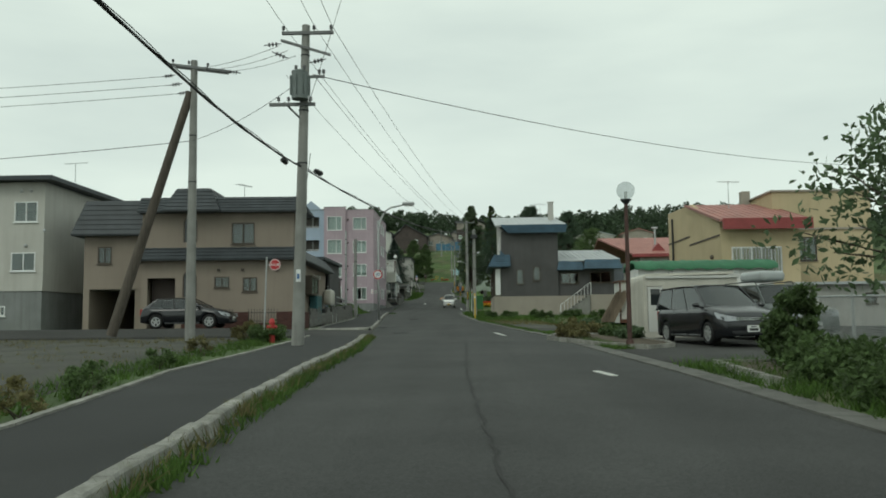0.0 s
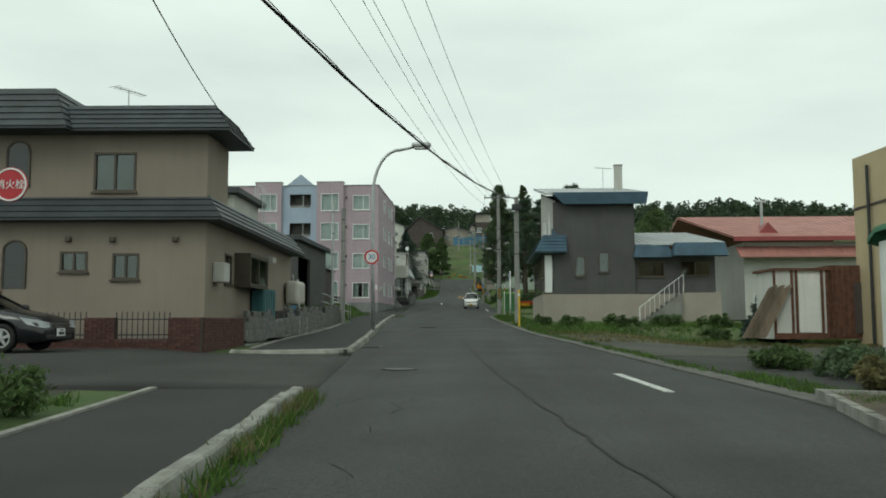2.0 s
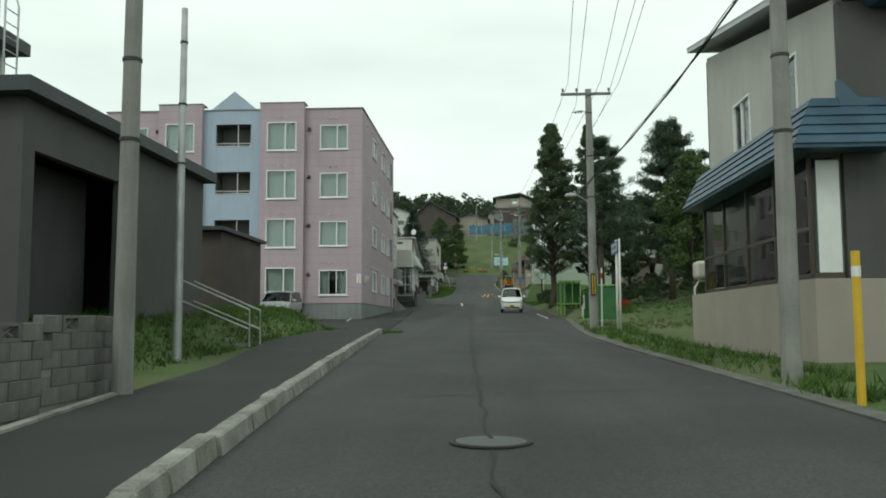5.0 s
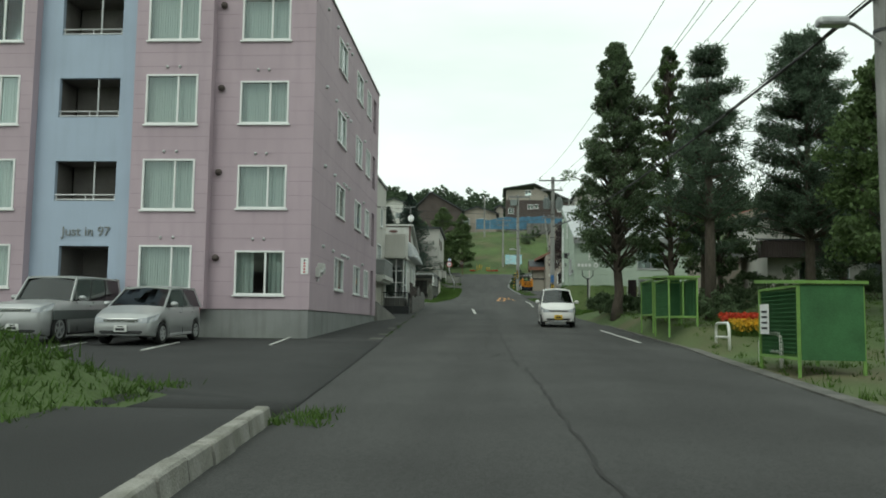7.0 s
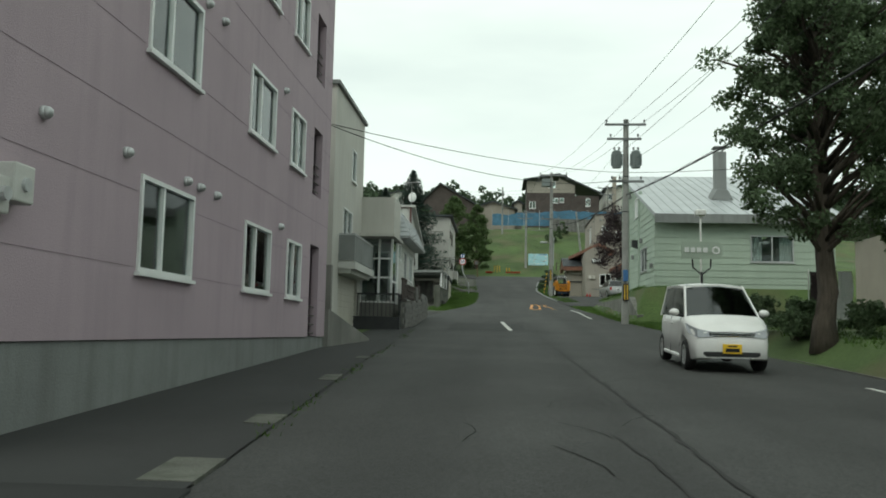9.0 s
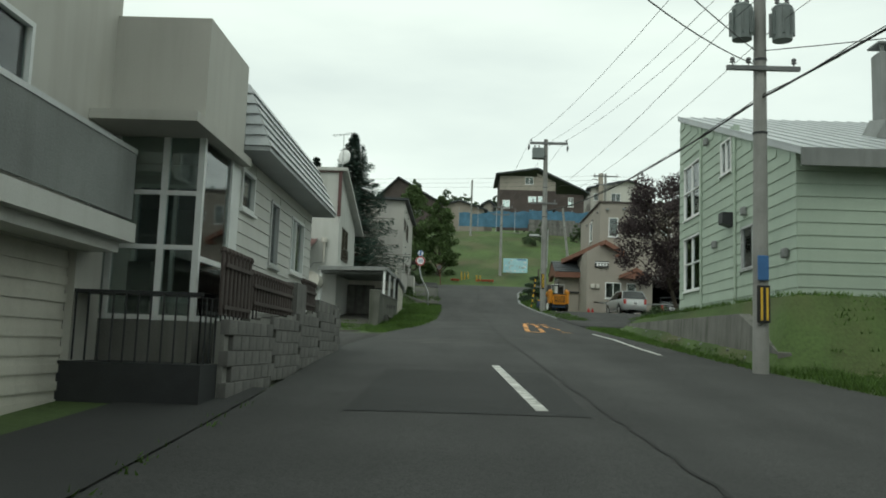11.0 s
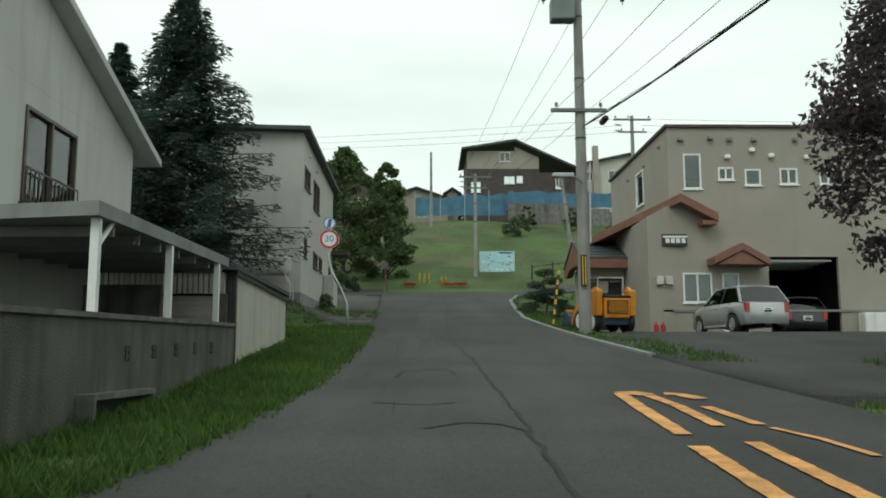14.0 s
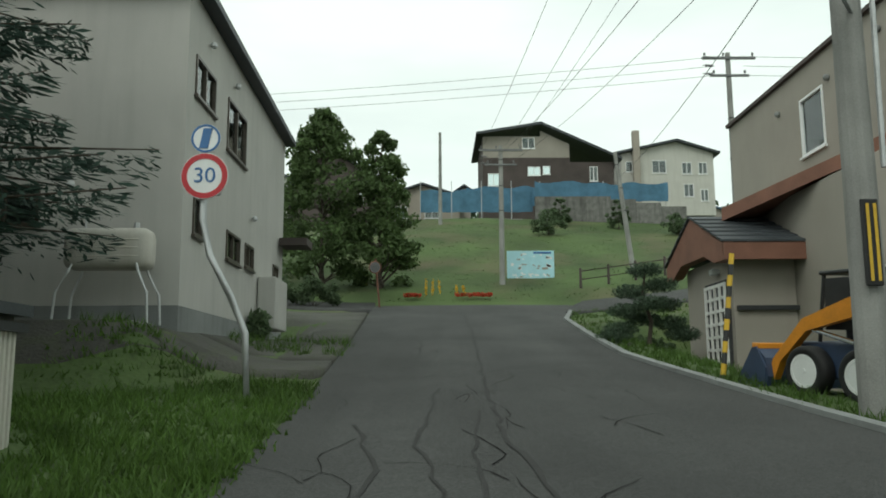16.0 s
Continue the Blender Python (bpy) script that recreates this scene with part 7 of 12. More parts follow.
while z < 18.1:
    for f, a0, a1, ws in (("S", GX0 - 0.02, GX1, wS), ("W", GY0, GY1, wW)):
        if f == "S" and z > 14.4:
            continue
        lo = a0 if f == "S" else max(a0, GY0 + (z + 0.3 - 14.55) / 0.345)
        if lo > a1 - 0.1:
            continue
        cur = lo
        for h0, h1 in sorted((w[0] - 0.05, w[1] + 0.05) for w in ws if w[2] - 0.1 < z + 0.15 < w[3] + 0.12) + [(a1, a1)]:
            if h0 > cur:
                bm = B()
                hexa(bm, [F[f](cur, 0.003, z), F[f](h0, 0.003, z), F[f](h0, 0.028, z), F[f](cur, 0.028, z), F[f](cur, 0.003, z + 0.3), F[f](h0, 0.003, z + 0.3), F[f](h0, 0.006, z + 0.3), F[f](cur, 0.006, z + 0.3)])
                part("weatherboard", bm, M_green, b)
            cur = max(cur, h1)
    z += 0.305
bm = B()
bx(bm, GX0 + 0.05, GX1 - 0.05, GY0 + 0.05, GY1, 10.3, 11.0)
part("foundation", bm, M_found, b)
bm = B()
R = [(GX0 - 0.08, GY0 - 0.5, 14.5), (GX1 + 0.3, GY0 - 0.5, 14.5), (GX1 + 0.3, GY1 + 0.06, 18.34), (GX0 - 0.08, GY1 + 0.06, 18.34)]
plate(bm, R, 0.16)
seams(bm, R[0], R[1], R[2], R[3], 18)
part("roof", bm, M_roofsilver, b, "pale green-grey ribbed metal roof")
bm = B()
bx(bm, GX0 - 0.1, GX1 + 0.3, GY0 - 0.56, GY0 - 0.5, 14.08, 14.5)
part("eaves_board", bm, M_found, b)
bm = B()
for y in (143.4, 139.95):
    rod(bm, (GX0 - 0.06, y, 11.0), (GX0 - 0.06, y, top(y) - 0.1), 0.04, 0.04, 8)
part("downpipe", bm, M_green, b)
for y, z in ((142.6, 16.4), (139.0, 13.55), (136.05, 12.05), (141.7, 12.95)):
    g = B()
    bevbox(g, GX0 - 0.16, GX0 - 0.03, y, y + 0.24, z, z + 0.24, 0.04)
    part("vent_hood", g, M_found, b)
bm = B()
prism(bm, [(0, 0), (0.3, 0.1), (0.3, 0.42), (0, 0.42)], lambda p: (GX0 - 0.03 - p[0], 140.2, 13.4 + p[1]), lambda p: (GX0 - 0.03 - p[0], 140.6, 13.4 + p[1]))
part("flue_hood", bm, M_dark, b)
bm = B()
bevbox(bm, -0.35, 0.2, 138.8, 139.35, 15.4, 18.25, 0.03)
bx(bm, -0.3, -0.22, 138.85, 138.93, 18.25, 18.45)
bx(bm, 0.07, 0.15, 139.22, 139.3, 18.25, 18.45)
bevbox(bm, -0.42, 0.27, 138.73, 139.42, 18.45, 18.52, 0.02)
prism(bm, [(-0.62, 15.72), (0.47, 15.72), (0.2, 16.25), (-0.35, 16.25)], lambda p: (p[0], 138.6, p[1]), lambda p: (p[0], 139.5, p[1] + 0.2))
part("chimney", bm, M_found, b)

b = placed("retaining_wall", "stained concrete retaining wall below a lawn", "wall", (-5, 144, 10))
WALL_TOP = ((133.9, 9.78), (136.5, 10.70), (151.0, 10.88))
WALL_CUTS = (133.9, 136.5, 138.9, 141.3, 143.7, 146.1, 148.5, 150.9)
for y, e in zip(WALL_CUTS, WALL_CUTS[1:]):
    g = B()
    za, zb = road_z(y), road_z(e)
    ta, tb = lerp(WALL_TOP, y), lerp(WALL_TOP, e)
    xa, xb = -5.12 + 0.008 * (y - 134), -5.12 + 0.008 * (e - 134)
    hexa(g, [(xa, y + 0.006, za - 0.4), (xa + 0.35, y + 0.006, za - 0.4), (xb + 0.35, e - 0.006, zb - 0.4), (xb, e - 0.006, zb - 0.4), (xa + 0.07, y + 0.006, ta), (xa + 0.35, y + 0.006, ta), (xb + 0.35, e - 0.006, tb), (xb + 0.07, e - 0.006, tb)])
    part("panel", g, M_oldwall, b)
    for dy in (0.6, 1.8):
        g = B()
        rod(g, (xa + 0.10, y + dy, za + 0.28), (xa - 0.05, y + dy, za + 0.26), 0.03, 0.03, 8)
        part("drain_pipe", g, M_found, b)

# ---------------------------------------------------------------- white shop house with the red roof
b = placed("white_shop_house", "white rendered shop house with a rust-red metal roof", "house", (-22, 156, 10.8))
F = faces_of(-20.35, -17.35, 153.1, 158.6)
wF = [(-19.35, -18.62, 14.5, 15.25, {"frame_mat": M_alu, "split": (0.5,)})]
wE = [(154.1, 155.9, 13.5, 14.95, {"frame_mat": M_alu, "split": (0.5,), "bars": 0.5})]
bm = B()
wall(bm, F["S"], -20.35, -17.35, 10.6, 17.3, [w[:4] for w in wF])
part("wall", bm, M_shopwhite, b)
bm = B()
wall(bm, F["E"], 153.26, 158.6, 10.6, 15.3, [w[:4] for w in wE])
prism(bm, [(153.26, 15.302), (158.6, 15.302), (158.6, 15.4), (153.26, 17.25)], lambda p: (-17.5, p[0], p[1]), lambda p: (-17.35, p[0], p[1]))
part("wall", bm, M_shopwhite, b)
bm = B()
prism(bm, [(153.26, 10.6), (158.6, 10.6), (158.6, 15.4), (153.26, 17.25)], lambda p: (-20.35, p[0], p[1]), lambda p: (-20.2, p[0], p[1]))
bx(bm, -20.2, -17.5, 158.45, 158.6, 10.6, 15.4)
part("wall", bm, M_shopwhite, b)
for f, ws in (("S", wF), ("E", wE)):
    for w in ws:
        window(b, F[f], *w[:4], **w[4])
bm = B()
plate(bm, [(-20.5, 152.95, 17.5), (-17.05, 152.95, 17.5), (-17.0, 159.3, 15.35), (-20.5, 159.3, 15.35)], 0.14)
part("roof", bm, M_shopwhite, b, "white-edged sloping roof")
for x0, x1 in ((-20.42, -20.3), (-17.45, -17.3)):
    g = B()
    bx(g, x0, x1, 153.0, 153.09, 15.3, 17.5)
    part("trim", g, M_maroon, b)
g = B()
bx(g, -20.45, -17.25, 153.0, 153.09, 17.3, 17.5)
part("trim", g, M_maroon, b)
g = B()
ring(g, (-18.9, 153.07, 16.85), (0, 1, 0), 0, 0.42, 0.05, 24)
for v in g.verts:
    v.co.z = 16.85 + (v.co.z - 16.85) * 0.3
part("ornament", g, M_maroon, b, "dark eye-shaped wall ornament")
# long wing with the red roof
wU = [(-23.7, -22.2, 14.35, 15.0, {"frame_mat": M_alu}), (-22.1, -20.75, 14.35, 15.0, {"frame_mat": M_alu})]
shell(b, -33, -20.36, 153.5, 161, 10.6, 15.2, M_shopwhite, {"S": wU})
bm = B()
R = [(-33.4, 152.9, 15.15), (-20.37, 152.9, 15.15), (-20.37, 157.6, 17.2), (-33.4, 157.6, 17.2)]
plate(bm, R, 0.12)
seams(bm, R[0], R[1], R[2], R[3], 34)
plate(bm, [(-33.4, 157.62, 17.2), (-20.37, 157.62, 17.2), (-20.37, 161.6, 15.2), (-33.4, 161.6, 15.2)], 0.12)
part("roof", bm, M_roofmaroon, b, "rust-red ribbed metal roof")
# canopy with a small gable over the glazed porch
bm = B()
R = [(-26.5, 151.3, 13.72), (-18.3, 151.3, 13.72), (-18.3, 153.08, 14.25), (-26.5, 153.08, 14.25)]
plate(bm, R, 0.1)
seams(bm, R[0], R[1], R[2], R[3], 20)
part("canopy_roof", bm, M_roofmaroon, b)
bm = B()
bx(bm, -26.5, -18.25, 151.22, 151.3, 13.48, 13.74)
part("canopy_edge", bm, M_shopwhite, b)
bm = B()
prism(bm, [(-24.000, 13.75), (-20.100, 13.75), (-22.000, 14.6)], lambda p: (p[0], 151.2, p[1]), lambda p: (p[0], 153.0, p[1]))
part("canopy_gable", bm, M_shopwhite, b, "white gable over the porch")
bm = B()
for x0, x1, z0, z1 in ((-24.200, -22.000, 13.78, 14.72), (-22.000, -19.900, 14.72, 13.78)):
    hexa(bm, [(x0, 151.1, z0 - 0.06), (x1, 151.1, z1 - 0.06), (x1, 153.0, z1 - 0.06), (x0, 153.0, z0 - 0.06), (x0, 151.1, z0 + 0.04), (x1, 151.1, z1 + 0.04), (x1, 153.0, z1 + 0.04), (x0, 153.0, z0 + 0.04)])
part("gable_roof", bm, M_roofmaroon, b)
bm = B()
bx(bm, -26.3, -22.72, 151.9, 152.02, 10.6, 13.4)
bx(bm, -20.98, -20.88, 151.9, 152.0, 10.6, 13.4)
part("porch_wall", bm, M_shopwhite, b)
bm = B()
for x in (-22.68, -21.85, -21.03, -20.82, -20.2):
    bx(bm, x - 0.04, x + 0.04, 151.9, 151.98, 10.6, 12.92)
for x0, x1 in ((-22.64, -21.07), (-20.78, -20.24)):
    bx(bm, x0, x1, 151.92, 151.98, 10.75, 10.87)
    bx(bm, x0, x1, 151.92, 151.98, 12.82, 12.9)
bx(bm, -22.64, -21.07, 151.92, 151.98, 11.55, 11.63)
bx(bm, -20.78, -20.24, 151.92, 151.98, 11.3, 11.38)
bx(bm, -20.24, -20.16, 152.02, 153.09, 10.6, 10.95)
bx(bm, -20.23, -20.17, 152.02, 153.09, 12.84, 12.92)
part("porch_frame", bm, M_frame, b)
bm = B()
bx(bm, -22.7, -20.16, 151.93, 152.0, 12.93, 13.4)
part("porch_lintel", bm, M_dark, b, "dark glazed strip over the door")
for x0, x1 in ((-22.64, -21.89), (-21.81, -21.07), (-20.78, -20.24)):
    g = B()
    bx(g, x0, x1, 151.945, 151.955, 10.88, 12.82)
    part("pane", g, M_glass, b)
g = B()
bx(g, -20.205, -20.195, 152.02, 153.09, 10.96, 12.84)
part("pane", g, M_glass, b)
# added lining; its dim colour stands for the unlit porch behind glass
g = B()
bx(g, -26.2, -20.3, 153.0, 153.05, 10.6, 13.4)
bx(g, -26.2, -20.2, 152.02, 153.0, 13.38, 13.42)
part("porch_lining", g, M_interior, b)
g = B()
rod(g, (-17.95, 152.98, 13.2), (-17.95, 152.98, 14.1), 0.05, 0.05, 8)
rod(g, (-17.95, 152.98, 14.1), (-17.95, 152.98, 14.3), 0.13, 0.13, 10)
part("flue", g, M_tank, b)
for z in (11.9, 12.9):
    g = B()
    tube(g, [(-18.6, 153.05, z), (-18.4, 152.95, z + 0.25), (-18.0, 152.95, z + 0.3)], 0.02, 5)
    part("pipe", g, M_found, b)
# dish and aerial on the roof corner
a = antenna((-17.4, 153.6, 17.3), 1.9, "aerial and white dish on the roof corner", 150)
g = B()
bmesh.ops.create_uvsphere(g, u_segments=18, v_segments=8, radius=0.34, matrix=Matrix.Translation((0, -0.1, 0.85)) @ Matrix.Diagonal((1, 0.28, 1, 1)))
part("dish", g, M_signwhite, a, "round pale dish", smooth=True)

# drum tank on a stand, gravel heap
b = placed("drum_tank", "round cream steel drum tank on a welded stand", "tank", (-18.00, 150.85, 11))
g = B()
rod(g, (-18.00, 150.35, 12.2), (-18.00, 151.40, 12.2), 0.35, 0.35, 24)
ring(g, (-18.00, 150.33, 12.2), (0, 1, 0), 0.31, 0.36, 0.05, 24)
ring(g, (-18.00, 150.34, 12.2), (0, 1, 0), 0, 0.14, 0.05, 16)
part("drum", g, M_tank, b)
g = B()
for x in (-18.32, -17.68):
    for y in (150.50, 151.25):
        rod(g, (x, y, 10.7), (x, y, 11.95), 0.03, 0.03, 6)
    rod(g, (x, 150.50, 11.4), (x, 151.25, 11.4), 0.025, 0.025, 6)
rod(g, (-18.32, 150.50, 11.4), (-17.68, 150.50, 11.4), 0.025, 0.025, 6)
rod(g, (-18.32, 150.50, 11.95), (-17.68, 150.50, 11.95), 0.025, 0.025, 6)
part("stand", g, M_silverframe, b)
rng = random.Random(17)
bm = B()
bmesh.ops.create_icosphere(bm, subdivisions=5, radius=1.0, matrix=Matrix.Translation((-18.2, 149.6, ground_z(-18.2, 149.6) + 0.02)) @ Matrix.Diagonal((0.95, 0.8, 0.5, 1)))
for v in bm.verts:
    v.co += 0.10 * Vector(noise.noise_vector(v.co * 2.2)) + 0.035 * Vector(noise.noise_vector(v.co * 9))
solid("gravel_heap", bm, M_waste, "low heap of dark gravel before the shop house", "gravel heap")

# carport, low wall, garage with shutter and the ribbed shed
b = placed("carport", "flat grey carport on thin white posts", "carport", (-16.4, 154, 10.7))
g = B()
hexa(g, [(-17.9, 151.5, 12.74), (-14.93, 150.85, 12.74), (-14.98, 156.95, 12.86), (-17.9, 156.95, 12.86), (-17.9, 151.5, 12.9), (-14.93, 150.85, 12.9), (-14.98, 156.95, 13.02), (-17.9, 156.95, 13.02)])
part("roof", g, M_found, b)
for k in range(7):
    y = 151.6 + 0.85 * k
    g = B()
    bx(g, -17.8, -15.05, y, y + 0.06, 12.62 + 0.02 * k, 12.735 + 0.02 * k)
    part("rafter", g, M_found, b)
g = B()
bx(g, -17.3, -16.0, 156.4, 156.5, 10.4, 12.5)
part("board_wall", g, M_block, b, "grey boards under the carport")
for y, z in ((151.05, 11.68), (153.65, 11.75), (156.3, 11.8)):
    g = B()
    bx(g, -15.07, -14.98, y - 0.045, y + 0.045, z, 12.74 + 0.02 * (y - 151))
    part("post", g, M_frame, b)
g = B()
rod(g, (-15.02, 151.1, 12.45), (-15.02, 151.5, 12.76), 0.03, 0.03, 6)
part("brace", g, M_frame, b)
for y in (151.65, 156.8):
    g = B()
    bx(g, -17.85, -17.76, y - 0.045, y + 0.045, 10.4, 12.74)
    part("post", g, M_frame, b)
b = placed("low_wall", "stained low concrete wall with flower-shaped blocks", "wall", (-15, 152.5, 10.6))
g = B()
hexa(g, [(-15.1, 147.95, 10.1), (-14.93, 147.95, 10.1), (-14.93, 157.3, 10.6), (-15.1, 157.3, 10.6), (-15.1, 147.95, 11.58), (-14.93, 147.95, 11.58), (-14.93, 157.3, 11.82), (-15.1, 157.3, 11.82)])
part("wall_body", g, M_mossy, b)
g = B()
hexa(g, [(-15.14, 147.95, 11.582), (-14.89, 147.95, 11.582), (-14.89, 157.3, 11.822), (-15.14, 157.3, 11.822), (-15.14, 147.95, 11.64), (-14.89, 147.95, 11.64), (-14.89, 157.3, 11.88), (-15.14, 157.3, 11.88)])
part("coping", g, M_block, b)
g = B()
bevbox(g, -15.22, -14.84, 147.55, 147.94, 10.1, 11.72, 0.02)
part("pier", g, M_mossy, b)
# dark discs on the wall face paint the shade of pierced flower holes
for k in range(5):
    c = (-14.925, 151.9 + 0.95 * k, 11.3 + 0.03 * k)
    for an in range(4):
        g = B()
        ring(g, (c[0], c[1] + 0.062 * math.cos(an * 1.571 + 0.785), c[2] + 0.062 * math.sin(an * 1.571 + 0.785)), (1, 0, 0), 0, 0.045, 0.02, 8)
        part("flower_block", g, M_voidshade, b)
b = placed("drain_box", "dark drain box at the foot of a wall", "drain", (-14.85, 151.4, 10.55))
g = B()
for a0, a1, z0, z1 in ((150.5, 152.4, 10.82, 10.88), (150.5, 150.56, 10.45, 10.82), (152.34, 152.4, 10.45, 10.82)):
    bx(g, -14.928, -14.74, a0, a1, z0, z1)
part("frame", g, M_block, b)
# back plate in near black: the drain's inner shade put into colour
g = B()
bx(g, -14.928, -14.9, 150.56, 152.34, 10.45, 10.82)
part("opening", g, M_voidshade, b)
solid("yard_carport", lot(lambda y: (-28 if y < 151.5 else -20.2, -15.12), 143.4, 157.2, 0.03, 20), M_waste, "dark gravel and grass before the shop house and under its carport", "gravel", kind="structure", smooth=True)
b = placed("garage_shed", "low garage with a roller shutter and ribbed cream side", "garage", (-16.5, 160, 11))
SA, SB = (-15.0, 157.42), (-15.22, 164.3)
g = B()
hexa(g, [(-19.2, 157.42, 10.5), (SA[0], SA[1], 10.5), (SB[0], SB[1], 10.5), (-19.2, 164.3, 10.5), (-19.2, 157.42, 12.82), (SA[0], SA[1], 12.82), (SB[0], SB[1], 12.9), (-19.2, 164.3, 12.9)])
part("garage_body", g, M_mossy, b)
dl = math.hypot(SB[0] - SA[0], SB[1] - SA[1])
ux, uy = (SB[0] - SA[0]) / dl, (SB[1] - SA[1]) / dl
FG = Face(SA[0] + uy * 0.01, SA[1] - ux * 0.01, ux, uy, uy, -ux)
g = B()
ribs(g, FG, 0.1, dl, 10.75, 12.76, 0.085, 0.022)
part("ribbed_side", g, M_purlin, b, "cream ribbed metal side")
g = B()
fbx(g, FG, -0.08, dl + 0.1, -0.02, 0.08, 12.76, 12.84)
fbx(g, FG, -0.06, 0.09, -0.02, 0.05, 10.5, 12.76)
part("side_trim", g, M_dark, b)
g = B()
plate(g, [(-19.4, 157.15, 12.98), (SA[0] + 0.12, SA[1] - 0.25, 12.94), (SB[0] + 0.12, SB[1] + 0.1, 13.0), (-19.4, 164.5, 13.04)], 0.1)
part("roof", g, M_roofdark, b)
for k in range(12):
    g = B()
    bx(g, -19.0, -15.35, 157.33 + 0.012 * (k % 2), 157.416, 11.3 + 0.09 * k, 11.3 + 0.09 * k + 0.084)
    part("shutter_slat", g, M_purlin, b)
for k in range(42):
    g = B()
    bx(g, -19.1 + 0.095 * k, -19.1 + 0.095 * k + 0.07, 157.27, 157.416, 12.42, 12.8)
    part("head_slat", g, M_purlin, b)
for x0, x1 in ((-15.33, -15.09), (-19.15, -19.02)):
    g = B()
    bx(g, x0, x1, 157.3, 157.416, 10.4, 12.41)
    part("front_pier", g, M_block, b)

# ---------------------------------------------------------------- light grey house above it
b = placed("light_grey_house", "light grey rendered two-storey house with a dark roof edge", "house", (-19, 175, 13.4))
br = {"frame_mat": M_alu, "split": (0.5,)}
F = shell(b, -24, -15.8, 170.9, 180.3, 13.2, 19.2, M_greyhouse, {
    "E": [(171.35, 172.7, 17.35, 18.1, br), (173.7, 175.4, 17.0, 18.1, br), (171.5, 172.1, 14.85, 15.55, {"frame_mat": M_alu, "split": ()}), (173.9, 175.1, 14.75, 15.35, br), (175.6, 176.5, 14.8, 15.35, br), (178.9, 179.6, 14.6, 15.3, br)],
    "S": [(-19.4, -18.2, 14.9, 15.6, br)]}, plinth=0.35)
bm = B()
plate(bm, [(-24.3, 170.55, 19.5), (-15.52, 170.55, 19.32), (-15.52, 180.5, 19.05), (-24.3, 180.5, 19.2)], 0.14)
part("roof", bm, M_roofdark, b, "dark roof with a thick edge")
for y, z in ((172.2, 18.6), (174.2, 18.5), (172.6, 16.3), (172.9, 15.9), (176.2, 16.0)):
    g = B()
    ball(g, (-15.72, y, z), 0.07, 8, 5)
    part("vent_hood", g, M_silverframe, b)
g = B()
ball(g, (-17.7, 170.95, 15.6), 0.1, 8, 6)
part("vent_hood", g, M_silverframe, b)
g = B()
bevbox(g, -15.78, -15.35, 177.0, 178.6, 13.5, 14.75, 0.03)
part("meter_cupboard", g, M_greyhouse, b, "pale grey cupboard at the wall")
g = B()
bx(g, -15.75, -15.0, 179.5, 180.5, 15.9, 16.1)
part("door_canopy", g, M_darkbrown, b)
bm = B()
bx(bm, -24.0, -16.2, 169.9, 170.88, 12.4, 13.24)
part("terrace_base", bm, M_concrete, b)
oil_tank((-16.72, 170.25, 13.2), 0, 1.36, 0.5, 0.66, 0.86, "cream kerosene tank on long bent legs")

# ---------------------------------------------------------------- workshop
b = placed("workshop", "greige rendered workshop with terracotta gable trims", "building", (2, 176, 12.1))
F = faces_of(-2.75, 9.3, 171.65, 181)
up = {"frame_mat": M_frame, "split": (0.5,)}
wS = [(-2.2, -1.56, 17.33, 18.62, {"frame_mat": M_frame, "split": ()}), (-0.94, -0.38, 17.66, 18.13, up), (0.03, 0.61, 17.46, 18.06, {"frame_mat": M_frame, "split": ()}), (1.3, 1.95, 17.5, 18.1, up), (2.75, 3.4, 17.5, 18.1, up), (5.2, 5.9, 17.3, 17.9, up),
      (-2.37, -1.33, 13.23, 14.29, {"frame_mat": M_frame, "split": (0.5,)}), (-0.97, -0.36, 12.2, 14.28, {"frame_mat": M_frame, "split": (), "mid": 0.72, "sill": False})]
gar, gar2 = (0.72, 3.25, 11.9, 14.87), (5.2, 8.6, 11.9, 14.8)
bm = B()
wall(bm, F["S"], -2.75, 9.3, 11.9, 19.6, [w[:4] for w in wS] + [gar, gar2])
part("wall", bm, M_shop, b)
wW = [(175.1, 176.3, 17.45, 18.85, {"frame_mat": M_frame, "split": ()})]
bm = B()
wall(bm, F["W"], 171.81, 181, 11.9, 19.6, [w[:4] for w in wW])
part("wall", bm, M_shop, b)
bm = B()
wall(bm, F["E"], 171.81, 181, 11.9, 19.6)
wall(bm, F["N"], -2.59, 9.14, 11.9, 19.6)
part("wall", bm, M_shop, b)
for f, ws in (("S", wS), ("W", wW)):
    for w in ws:
        window(b, F[f], *w[:4], **w[4])
bm = B()
plate(bm, [(-2.85, 171.55, 19.7), (9.4, 171.55, 19.7), (9.4, 181.1, 19.7), (-2.85, 181.1, 19.7)], 0.1)
part("roof_coping", bm, M_darkbrown, b)
# the lining is coloured near black, which paints in the workshop's shade
bm = B()
bx(bm, 0.5, 9.1, 178.5, 178.6, 11.9, 15.2)
bx(bm, 0.5, 9.1, 171.85, 178.5, 15.1, 15.2)
bx(bm, 0.5, 0.6, 171.85, 178.5, 11.9, 15.1)
bx(bm, 4.2, 4.3, 171.85, 178.5, 11.9, 15.1)
part("garage_lining", bm, M_voidshade, b, "workshop lining with its shade put into the colour")
for k in range(5):
    g = B()
    bx(g, 0.8, 3.15, 171.95 + 0.5 * k, 171.99 + 0.5 * k, 14.72 - 0.02 * k, 14.8 - 0.02 * k)
    part("door_track", g, M_silverframe, b)
